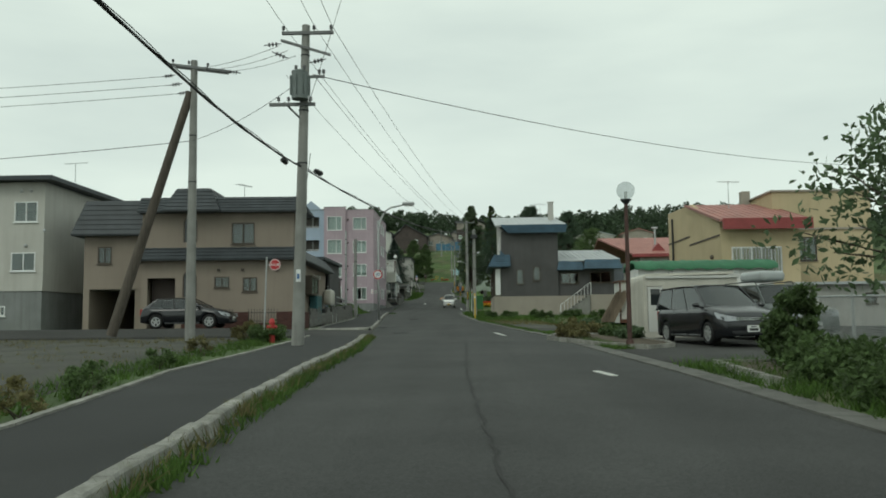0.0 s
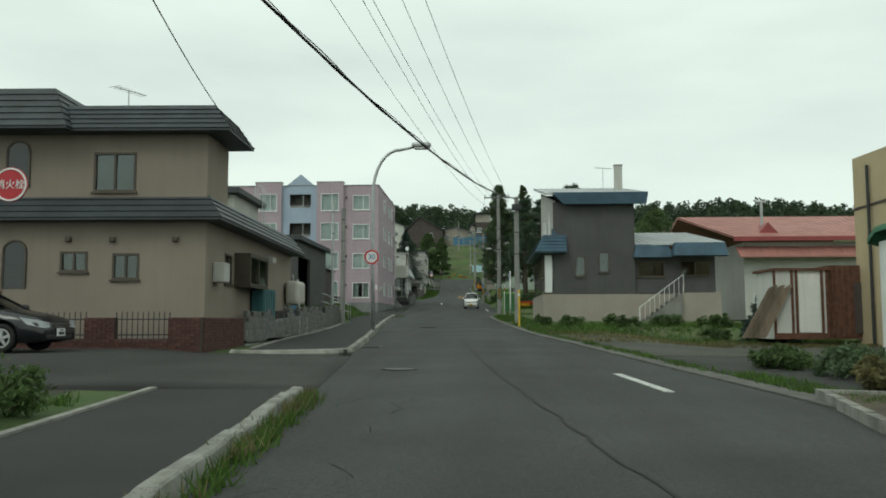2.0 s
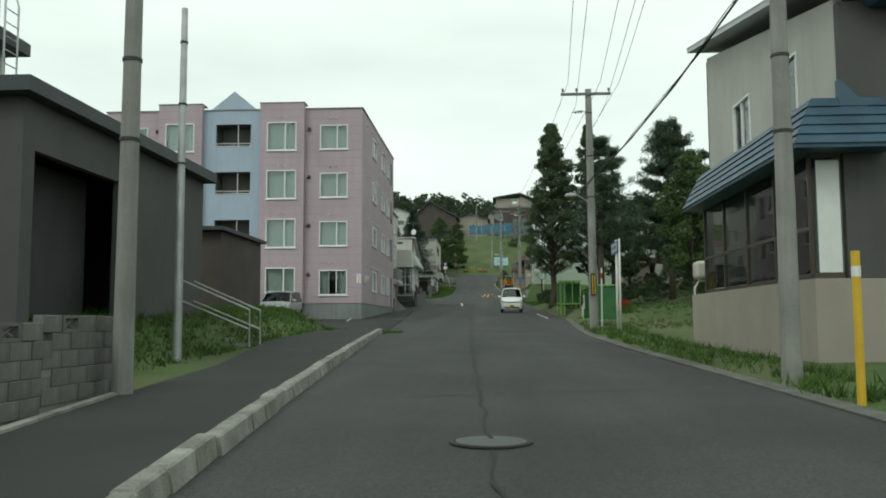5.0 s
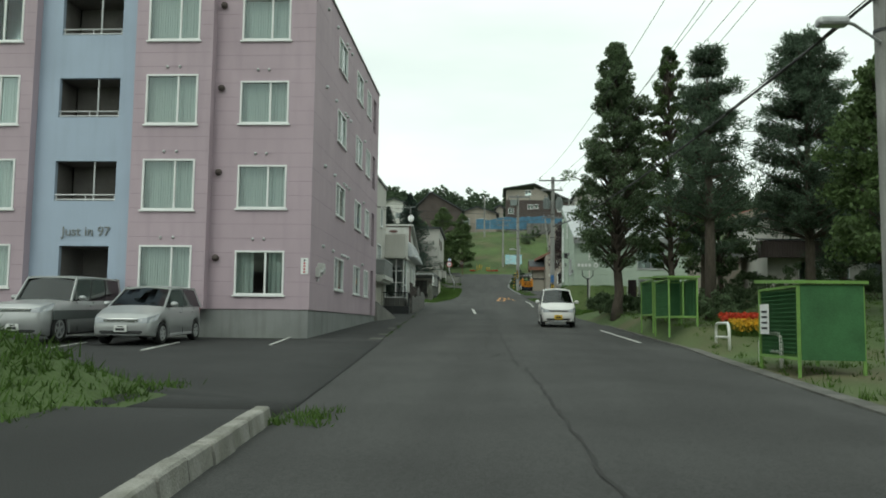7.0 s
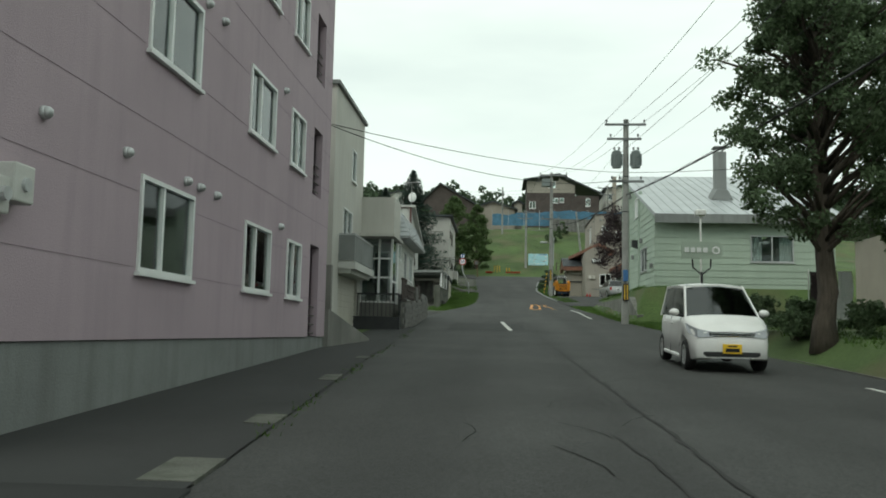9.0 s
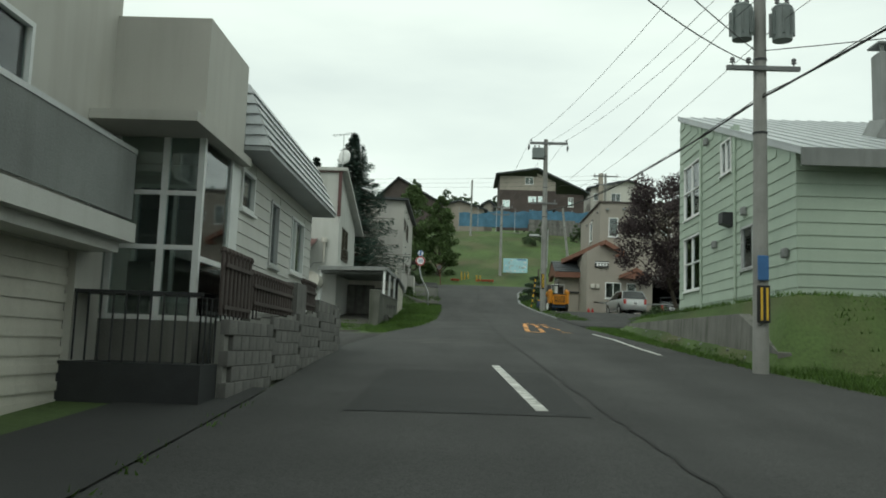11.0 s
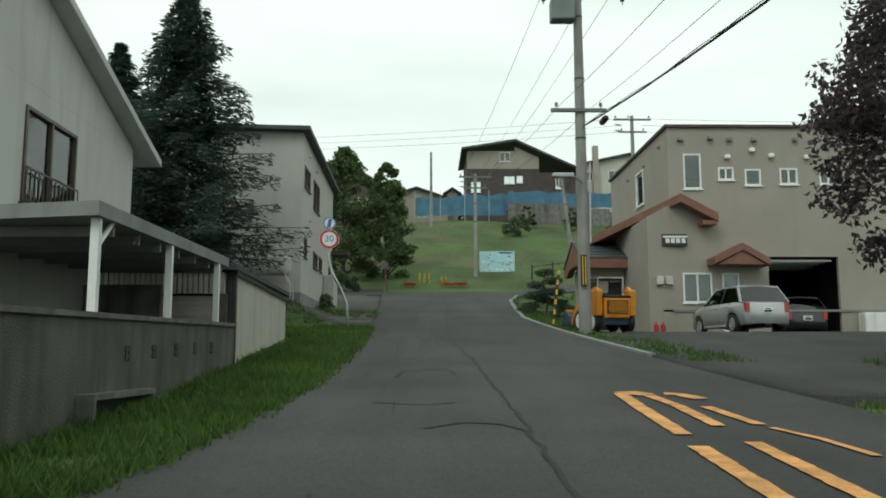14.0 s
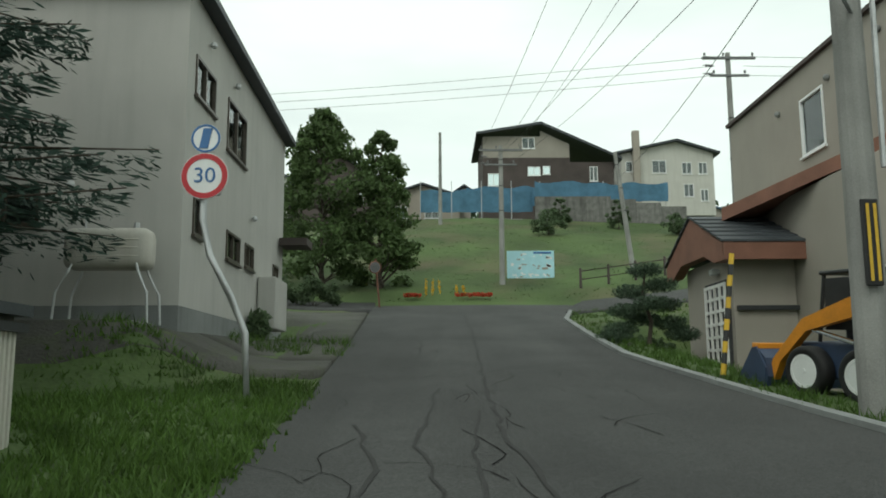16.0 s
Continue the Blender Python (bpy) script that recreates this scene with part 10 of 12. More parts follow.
for k, (pts, w) in enumerate(CRACKS):
    solid("tar_seam", ribbon(pts, w * 0.8, 0.008, 0.35, 0.035, k), M_gutter if k < 2 else M_tar, "pale worn crack across the asphalt" if k < 2 else "dark tar-sealed crack across the asphalt", "road repair", "tar seams", kind="structure")
# fine cracks where the asphalt has broken up
rnd = random.Random(77)
fine = bmesh.new()
for x0, x1, y0, y1, n in ((-12.6, -10.6, 160, 174, 24), (-12.6, -11.0, 143, 157, 12), (-10.4, -9.0, 160, 176, 10), (-11.6, -9.4, 92, 118, 16), (-8.0, -4.5, 26, 60, 14)):
    for k in range(n):
        x, y, a = rnd.uniform(x0, x1), rnd.uniform(y0, y1), rnd.choice((1.57, 1.4, 1.75, 1.57)) + rnd.uniform(-0.2, 0.2)
        pts = [(x, y)]
        for q in range(rnd.randint(3, 7)):
            a += rnd.uniform(-0.35, 0.35)
            d = rnd.uniform(0.12, 0.3)
            pts.append((pts[-1][0] + d * math.cos(a), pts[-1][1] + d * math.sin(a)))
        g = ribbon(pts, rnd.uniform(0.006, 0.013), 0.007, 0.2, 0.012, k)
        me_ = bpy.data.meshes.new("crack")
        g.to_mesh(me_)
        g.free()
        fine.from_mesh(me_)
        bpy.data.meshes.remove(me_)
solid("fine_cracks", fine, M_crack, "fine branching cracks in the worn asphalt", "road wear", kind="stuff")


def patch(x0, x1, y0, y1, material=None):
    bm = B()
    n = max(2, int((y1 - y0) / 0.8))
    rows = [[road_point(x0 + (x1 - x0) * i / 4, y0 + (y1 - y0) * j / n, 0.007) for i in range(5)] for j in range(n + 1)]
    sheet(bm, rows)
    solid("asphalt_patch", bm, material or M_walkpath, "darker mended patch of asphalt", "road repair", "asphalt patches", kind="structure")


patch(-13.0, -10.2, 125.6, 131.0)


def cover(x, y, r, label, grate=False):
    t = placed("manhole_cover", label, "manhole cover", (x, y, road_z(y)))
    bm = B()
    z = road_top(x, y)
    rod(bm, (x, y, z - 0.03), (x, y, z + 0.012), r, r, 28)
    part("lid", bm, M_dark, t)
    bm = B()
    ring(bm, (x, y, z + 0.004), (0, 0, 1), r + 0.01, r + 0.05, 0.014, 28)
    part("collar", bm, M_asphalt_old, t)


cover(-7.46, 41.2, 0.3, "dark cast-iron manhole cover in asphalt")
cover(-8.3, 63.0, 0.3, "dark cast-iron manhole cover in asphalt")
t = placed("drain_grate", "dark steel drain grate beside the kerb", "drain grate", (-9.04, 49.3, road_z(49.3)))
z = road_top(-9.04, 49.3)
bm = B()
for a in ((-9.3, -9.26, 49.0, 49.6), (-8.82, -8.78, 49.0, 49.6), (-9.26, -8.82, 49.0, 49.04), (-9.26, -8.82, 49.56, 49.6)):
    bx(bm, *a, z - 0.02, z + 0.014)
part("frame", bm, M_dark, t)
for i in range(7):
    bm = B()
    bx(bm, -9.26, -8.82, 49.08 + 0.07 * i, 49.105 + 0.07 * i, z - 0.02, z + 0.012)
    part("grate_bar", bm, M_dark, t)

# ---------------------------------------------------------------- vehicles
M_plate = mat("white_plate", (0.70, 0.71, 0.69), 0.5, 0.05, 3, 30, 0)
M_seat = mat("dark_seat_cloth", (0.035, 0.035, 0.038), 0.9, 0.2, 6, 60, 0.2)
M_trimblack = mat("black_plastic_trim", (0.02, 0.021, 0.022), 0.55, 0.15, 6, 60, 0.1)
M_bluepaint = mat("dark_blue_machine_paint", (0.035, 0.055, 0.10), 0.5, 0.15, 3, 40, 0.1)
M_boxgrey = mat("pale_grey_roof_box", (0.36, 0.38, 0.38), 0.4, 0.06, 3, 30, 0)


def wheel(parent, x, y, r, w, side, rim_mat):
    bm = B()
    prof = [(r * 0.62, w * 0.45), (r * 0.9, w * 0.5), (r * 0.985, w * 0.36), (r, 0), (r * 0.985, -w * 0.36), (r * 0.9, -w * 0.5), (r * 0.62, -w * 0.45)]
    n = 28
    rows = [[bm.verts.new((x + a * math.cos(2 * math.pi * i / n), y + b, r + a * math.sin(2 * math.pi * i / n))) for a, b in prof] for i in range(n)]
    for i in range(n):
        for j in range(len(prof)):
            k = (j + 1) % len(prof)
            bm.faces.new((rows[i][j], rows[(i + 1) % n][j], rows[(i + 1) % n][k], rows[i][k]))
    wh = part("wheel", bm, M_black, parent, "black rubber tyre", smooth=True)
    g = B()
    ring(g, (x, y + side * w * 0.3, r), (0, 1, 0), r * 0.55, r * 0.66, w * 0.35, 24)
    rod(g, (x, y + side * w * 0.25, r), (x, y + side * w * 0.48, r), r * 0.13, r * 0.1, 12)
    for k in range(5):
        a = 2 * math.pi * k / 5 + 0.3
        c, s = math.cos(a), math.sin(a)
        q = lambda rad, o, dy: (x + rad * c - o * s, y + side * dy, r + rad * s + o * c)
        hexa(g, [q(r * 0.08, -0.035, w * 0.3), q(r * 0.6, -0.028, w * 0.3), q(r * 0.6, 0.028, w * 0.3), q(r * 0.08, 0.035, w * 0.3), q(r * 0.08, -0.035, w * 0.44), q(r * 0.6, -0.028, w * 0.42), q(r * 0.6, 0.028, w * 0.42), q(r * 0.08, 0.035, w * 0.44)])
    part("rim", g, rim_mat, wh, "five-spoke silver rim")
    g = B()
    ring(g, (x, y + side * w * 0.12, r), (0, 1, 0), 0, r * 0.58, w * 0.1, 20)
    part("brake_disc", g, M_dark, wh)


def car(label, at, rz, paint, L=4.0, W=1.69, H=1.5, belt=0.95, nose=0.72, bonnet=0.92, xa=1.0, xat=1.75, xct=0.5, xc=0.12, wr=0.30, fo=0.78, ro=0.66, panes=2, plate=None, slope=0.0, lamps="wide", rack=None, two_tone=None, tumble=0.14, category="car"):
    """x runs back from the nose: xa foot and xat top of the windscreen; xct and xc measure the tail from the rear end."""
    t = new("parked_car")
    t.matrix_world = Matrix.Translation(at) @ Matrix.Rotation(math.atan(slope), 4, "X") @ Matrix.Rotation(math.radians(rz), 4, "Z")
    t.empty_display_size = 0.2
    tagged(t, label, category, "parked cars")
    X = lambda s: L / 2 - s  # distance behind the nose
    hw = W / 2
    ws = (X(fo), X(L - ro))
    low = 0.20

    def half(s):  # the plan narrows at both ends
        k = min(s, L - s)
        return hw * (0.80 + 0.20 * min(1, (k / 0.55)) ** 0.5) if k < 0.55 else hw

    def top(s):
        if s < 0.12:
            return nose - 0.10 + 0.10 * (s / 0.12)
        if s < xa:
            return nose + (bonnet - nose) * ((s - 0.12) / (xa - 0.12)) ** 0.75
        if s > L - 0.16:
            return belt - 0.10 * ((s - L + 0.16) / 0.16)
        return bonnet + (belt - bonnet) * min(1, (s - xa) / 0.4)

    def under(s):
        z = low + (0.06 * max(0, 1 - s / 0.3)) + 0.08 * max(0, 1 - (L - s) / 0.35)
        for w in ws:
            d = abs(X(s) - w)
            if d < wr + 0.06:
                z = max(z, wr + math.sqrt((wr + 0.06) ** 2 - d * d))
        return z

    st = sorted({round(L * i / 60, 4) for i in range(61)} | {round(0.02 * i, 4) for i in range(7)} | {round(L - 0.03 * i, 4) for i in range(6)})
    bm = B()
    rows = []
    for s in st:
        w, zt, zu = half(s), top(s), under(s)
        zm = max(zu + 0.02, 0.55 * zt + 0.45 * low)
        crown = 0.045 if s < xa else 0.02
        sec = [(0, zt + crown), (0.45 * w, zt + crown * 0.85), (0.80 * w, zt + crown * 0.3), (0.945 * w, zt - 0.03), (0.985 * w, max(zu + 0.03, zt - 0.14)), (w, zm), (0.985 * w, zu + 0.01), (0.93 * w, zu), (0.55 * w, zu)]
        full = [(-y, z) for y, z in sec[::-1]] + sec[1:]
        rows.append([bm.verts.new((X(s), y, z)) for y, z in full])
    for a, b in zip(rows, rows[1:]):
        for i in range(len(a) - 1):
            bm.faces.new((a[i], a[i + 1], b[i + 1], b[i]))
    bm.faces.new(rows[0])
    bm.faces.new(rows[-1][::-1])
    body = part("body", bm, paint, t, smooth=True)
    if two_tone:
        for sd in (-1, 1):
            g = B()
            bevbox(g, X(L - 0.05), X(0.35), min(sd * hw * 0.99, sd * (hw + 0.012)), max(sd * hw * 0.99, sd * (hw + 0.012)), 0.62, 0.86, 0.004, 1)
            part("side_band", g, two_tone, body)
    # cabin
    wb, wt = hw * 0.93, hw * 0.93 - tumble
    A0, A1, C1, C0 = xa, xat, L - xct, L - xc

    def side(s, k):  # a point on the cabin's side, k from the belt to the roof
        s0, s1 = A0, A1
        y = wb + (wt - wb) * k
        return X(s), y, belt - 0.03 + (H - 0.06 - belt + 0.03) * k

    def slab(p, name, material, label_="", inset=0.03):
        for sd in (-1, 1):
            g = B()
            o = [(x, sd * y, z) for x, y, z in p]
            i_ = [(x, sd * (y - inset), z) for x, y, z in p]
            hexa(g, o + i_)
            ob = part(name, g, material, body, label_)
            if material is M_carglass:
                ob.visible_shadow = False

    a0 = lambda k: A0 + (A1 - A0) * k
    c0 = lambda k: C0 + (C1 - C0) * k
    pw = 0.07
    slab([side(a0(0), 0), side(a0(0) + pw + 0.04, 0), side(a0(1) + pw, 1), side(a0(1), 1)], "windscreen_pillar", paint)
    slab([side(c0(0) - 0.14, 0), side(c0(0), 0), side(c0(1), 1), side(c0(1) - 0.10, 1)], "rear_pillar", paint)
    f0, f1, e0, e1 = a0(0) + pw + 0.04, a0(1) + pw, c0(0) - 0.14, c0(1) - 0.10
    for k in range(panes):
        u, v = k / panes, (k + 1) / panes
        g0, g1 = (0.035 if k else 0.0), (0.035 if k < panes - 1 else 0.0)
        slab([side(f0 + (e0 - f0) * u + g0, 0.02), side(f0 + (e0 - f0) * v - g1, 0.02), side(f1 + (e1 - f1) * v - g1, 0.97), side(f1 + (e1 - f1) * u + g0, 0.97)], "side_window", M_carglass, "", 0.008)
        if k < panes - 1:
            slab([side(f0 + (e0 - f0) * v - 0.036, 0), side(f0 + (e0 - f0) * v + 0.036, 0), side(f1 + (e1 - f1) * v + 0.036, 1), side(f1 + (e1 - f1) * v - 0.036, 1)], "door_pillar", M_trimblack)
    # roof
    g = B()
    rr = []
    n = 10
    for i in range(n + 1):
        s = A1 - 0.03 + (C1 - A1 + 0.06) * i / n
        arch = 0.05 * math.sin(math.pi * (0.12 + 0.82 * i / n))
        row = []
        for j in range(9):
            y = -1 + 2 * j / 8
            row.append((X(s), y * (wt + 0.02), H - 0.06 + arch - 0.045 * abs(y) ** 3))
        rr.append(row)
    sheet(g, rr)
    geo = bmesh.ops.extrude_face_region(g, geom=g.faces[:])
    for v in [q for q in geo["geom"] if isinstance(q, bmesh.types.BMVert)]:
        v.co.z -= 0.045
    part("roof", g, paint, body, smooth=False)

    def screen(s0, z0, y0, s1, z1, y1, bow, name):
        g = B()
        rows_ = []
        for i in range(5):
            k = i / 4
            rows_.append([(X(s0 + (s1 - s0) * k) + bow * (1 - (j / 4 - 1) ** 2) - bow, (j / 4 - 1) * (y0 + (y1 - y0) * k), z0 + (z1 - z0) * k) for j in range(9)])
        sheet(g, rows_)
        geo_ = bmesh.ops.extrude_face_region(g, geom=g.faces[:])
        for v in [q for q in geo_["geom"] if isinstance(q, bmesh.types.BMVert)]:
            v.co.x -= 0.006
        part(name, g, M_carglass, body, smooth=False).visible_shadow = False

    screen(A0 - 0.02, bonnet - 0.005, wb - 0.02, A1, H - 0.05, wt - 0.02, 0.10, "windscreen")
    screen(C0 + 0.0, belt + 0.0, wb - 0.06, C1 + 0.01, H - 0.06, wt - 0.04, -0.04, "rear_window")
    # inside
    g = B()
    bevbox(g, X(L - 0.35), X(xa + 0.15), -wb + 0.06, wb - 0.06, 0.35, belt - 0.12, 0.03, 1)
    part("cabin_floor", g, M_seat, body)
    for s, y in ((xa + 1.15, -0.36), (xa + 1.15, 0.36), (min(L - 0.8, xa + 2.0), -0.36), (min(L - 0.8, xa + 2.0), 0.36)):
        g = B()
        bevbox(g, X(s) - 0.1, X(s) + 0.06, y - 0.22, y + 0.22, belt - 0.2, belt + 0.16, 0.05, 2)
        bevbox(g, X(s) - 0.08, X(s) + 0.02, y - 0.12, y + 0.12, belt + 0.19, belt + 0.36, 0.04, 2)
        part("seat", g, M_seat, body)
    g = B()
    bevbox(g, X(xa + 0.62), X(xa + 0.05), -wb + 0.05, wb - 0.05, bonnet - 0.08, bonnet + 0.02, 0.03, 2)
    part("dashboard", g, M_trimblack, body)
    # nose
    zc = nose - 0.13
    for sd in (-1, 1):
        g = B()
        ya, yb, yc = sd * half(0) * 0.56, sd * half(0) * 1.015, sd * half(0.42) * 1.012
        hexa(g, [(X(-0.018), ya, zc - 0.03), (X(-0.018), yb, zc - 0.05), (X(0.06), yb * 0.9, zc - 0.05), (X(0.06), ya, zc - 0.03), (X(-0.005), ya, zc + 0.055), (X(0.02), yb, zc + 0.10), (X(0.10), yb * 0.9, zc + 0.10), (X(0.08), ya, zc + 0.055)])
        hexa(g, [(X(-0.018), yb, zc - 0.05), (X(0.30), yc * 0.99, zc + 0.03), (X(0.30), yc * 0.92, zc + 0.03), (X(0.06), yb * 0.9, zc - 0.05), (X(0.02), yb, zc + 0.10), (X(0.46), yc, zc + 0.19), (X(0.46), yc * 0.92, zc + 0.19), (X(0.10), yb * 0.9, zc + 0.10)])
        hlm = part("headlight", g, M_lampglass, body)
        g = B()
        bevbox(g, X(0.1), X(-0.012), min(sd * 0.50 * hw, sd * 0.68 * hw), max(sd * 0.50 * hw, sd * 0.68 * hw), 0.30, 0.38, 0.02, 1)
        part("fog_lamp", g, M_trimblack, body)
        g = B()
        y0 = sd * half(L - 0.02)
        bevbox(g, X(L + 0.012), X(L - 0.14), min(y0 * 0.78, y0 * 1.01), max(y0 * 0.78, y0 * 1.01), belt - 0.34, belt - 0.05, 0.02, 2)
        part("tail_light", g, M_redlens, body)
        g = B()
        ball(g, (X(xa + 0.32), sd * (hw + 0.09), belt + 0.07), 0.10, 12, 8, 0.7)
        mr = part("wing_mirror", g, paint, body, smooth=True)
        g = B()
        rod(g, (X(xa + 0.30), sd * (wb - 0.02), belt + 0.0), (X(xa + 0.32), sd * (hw + 0.05), belt + 0.04), 0.025, 0.03, 8)
        part("mirror_arm", g, M_trimblack, mr)
        for k, s in enumerate((xa + 0.28, xa + 1.22, min(L - 0.75, xa + 2.15))):
            g = B()
            zl = max(under(s) + 0.02, 0.24)
            hexa(g, [(X(s) - 0.006, sd * hw * 0.98, zl), (X(s) + 0.006, sd * hw * 0.98, zl), (X(s) + 0.006, sd * (hw + 0.002), zl), (X(s) - 0.006, sd * (hw + 0.002), zl), (X(s) - 0.006, sd * hw * 0.94, belt - 0.04), (X(s) + 0.006, sd * hw * 0.94, belt - 0.04), (X(s) + 0.006, sd * (hw * 0.965), belt - 0.03), (X(s) - 0.006, sd * (hw * 0.965), belt - 0.03)])
            part("door_seam", g, M_trimblack, body)
            if k:
                g = B()
                bevbox(g, X(s - 0.06), X(s - 0.24), min(sd * hw * 0.97, sd * (hw + 0.015)), max(sd * hw * 0.97, sd * (hw + 0.015)), belt - 0.17, belt - 0.135, 0.01, 1)
                part("door_handle", g, paint, body)
        g = B()
        bevbox(g, X(L - ro - 0.4), X(fo + 0.4), min(sd * hw * 0.95, sd * (hw + 0.006)), max(sd * hw * 0.95, sd * (hw + 0.006)), 0.20, 0.27, 0.015, 1)
        part("side_sill", g, paint if lamps == "wide" else M_trimblack, body)
        for xw in ws:
            wheel(t, xw, sd * (hw - 0.11), wr, 0.19, sd, M_carsilver)
    g = B()
    bevbox(g, X(0.1), X(-0.012), -hw * 0.55, hw * 0.55, zc - 0.035, zc + 0.06, 0.02, 2)
    gr = part("grille", g, M_trimblack, body)
    for k in range(2):
        g = B()
        bevbox(g, X(0.05), X(-0.022), -hw * 0.53, hw * 0.53, zc - 0.02 + 0.045 * k, zc - 0.005 + 0.045 * k, 0.004, 1)
        part("chrome_bar", g, M_chrome, gr)
    g = B()
    bevbox(g, X(0.1), X(-0.008), -hw * 0.62, hw * 0.62, 0.28, 0.38, 0.02, 2)
    part("lower_intake", g, M_trimblack, body)
    for s, z, nm in ((-0.03, 0.43, "front_plate"), (L + 0.025, belt - 0.28, "rear_plate")):
        g = B()
        bevbox(g, X(s) - 0.015, X(s) + 0.015, -0.165, 0.165, z - 0.083, z + 0.083, 0.004, 1)
        pl = part(nm, g, plate or M_plate, body)
        for yy0, yy1, zz0, zz1 in ((-0.08, 0.08, 0.035, 0.06), (-0.12, 0.12, -0.055, 0.01)):
            g = B()
            d = -0.017 if s > 1 else 0.017
            bx(g, X(s) + min(d, d * 1.1), X(s) + max(d, d * 1.1), yy0, yy1, z + zz0, z + zz1)
            part("plate_bar", g, M_dark if plate is None else M_black, pl)
    if rack:
        for y in (-wt + 0.1, wt - 0.1):
            g = B()
            tube(g, [(X(A1 + 0.2), y, H - 0.02), (X(A1 + 0.3), y, H + 0.06), (X(C1 - 0.3), y, H + 0.06), (X(C1 - 0.2), y, H - 0.02)], 0.02, 6)
            part("roof_rail", g, M_trimblack, body)
        g = B()
        bevbox(g, X(A1 + 1.6), X(A1 + 0.25), -0.42, 0.42, H + 0.07, H + 0.40, 0.13, 4)
        part("roof_box", g, M_boxgrey, t, "pale grey roof box")
    return t


def gz(x, y, dz=0.0):
    return (x, y, ground_z(x, y) + dz)


car("black minivan parked on the asphalt yard", (2.42, 29.5, ground_z(2.42, 29.5) + 0.03), -81, M_carblack, 4.69, 1.70, 1.69, 1.0, 0.80, 1.02, 1.0, 2.0, 0.25, 0.05, 0.31, 0.9, 0.95, 3)
car("dark grey-green off-roader with a roof box", (4.85, 31.5, ground_z(4.85, 31.5) + 0.03), -79, M_cargrey, 4.45, 1.76, 1.72, 1.08, 0.86, 1.08, 1.25, 1.85, 0.2, 0.05, 0.35, 0.85, 0.95, 3, lamps="small", rack=True, tumble=0.10)
car("black hatchback parked before the tan house", (-17.15, 43.0, ground_z(-17.15, 43.0) + 0.075), 0, M_carblack, 3.98, 1.69, 1.40, 0.92, 0.70, 0.9, 1.0, 1.85, 0.75, 0.15, 0.31, 0.85, 0.75, 2)
car("silver compact hatchback in a parking bay", (-19.15, 98.75, road_z(98.7) + 0.035), -90, M_carsilver, 3.8, 1.67, 1.56, 0.98, 0.74, 0.98, 0.85, 1.65, 0.35, 0.06, 0.29, 0.72, 0.62, 2, slope=0.03)
car("old silver and grey off-roader in a parking bay", (-21.85, 98.9, road_z(98.9) + 0.035), -90, M_carsilver, 4.55, 1.72, 1.82, 1.12, 0.98, 1.10, 1.35, 1.85, 0.12, 0.04, 0.37, 0.75, 1.0, 3, slope=0.03, lamps="small", two_tone=M_cargrey, tumble=0.10)
car("white boxy kei car with a yellow plate", (-6.95, 113.0, road_z(113.0) + 0.04), -91, M_carwhite, 3.4, 1.475, 1.63, 0.98, 0.80, 0.99, 0.66, 1.42, 0.15, 0.04, 0.28, 0.62, 0.42, 2, plate=M_yellowplate, slope=0.045, tumble=0.13)
car("silver hatchback parked before the workshop", (-1.6, 168.6, ground_z(-1.6, 168.6) + 0.035), 97, M_carsilver, 3.65, 1.66, 1.50, 0.95, 0.72, 0.94, 0.95, 1.75, 0.5, 0.08, 0.29, 0.75, 0.65, 2, slope=0.0)
car("dark car inside an open garage", (2.0, 173.6, ground_z(2.0, 173.6) + 0.04), 90, M_carblack, 4.0, 1.69, 1.5, 0.95, 0.72, 0.94, 1.0, 1.8, 0.5, 0.08, 0.29, 0.78, 0.65, 2)

# skid loader beside the pole
t = thing("skid_loader", "orange and dark blue skid loader, bucket lowered", "skid loader", (-6.16, 167.46, ground_z(-6.16, 167.46) - 0.03), 99)
t.matrix_world = t.matrix_world @ Matrix.Rotation(math.radians(-4), 4, "Y") @ Matrix.Diagonal((1.08, 0.78, 0.82, 1))
bm = B()
bevbox(bm, -1.0, 0.75, -0.52, 0.52, 0.30, 0.86, 0.04, 2)
part("chassis", bm, M_bluepaint, t, "dark blue chassis")
bm = B()
bevbox(bm, -1.12, -0.62, -0.5, 0.5, 0.55, 1.28, 0.05, 2)
ho = part("engine_hood", bm, M_machine, t)
bm = B()
bevbox(bm, -1.16, -1.11, -0.40, 0.40, 0.72, 1.18, 0.01, 1)
part("rear_grille", bm, M_trimblack, ho)
for k in range(9):
    bm = B()
    bx(bm, -1.175, -1.155, -0.36, 0.36, 0.75 + 0.046 * k, 0.772 + 0.046 * k)
    part("grille_slat", bm, M_machine, ho)
bm = B()
bevbox(bm, -1.14, -0.62, -0.52, 0.52, 1.28, 1.36, 0.03, 2)
part("hood_cover", bm, M_trimblack, ho)
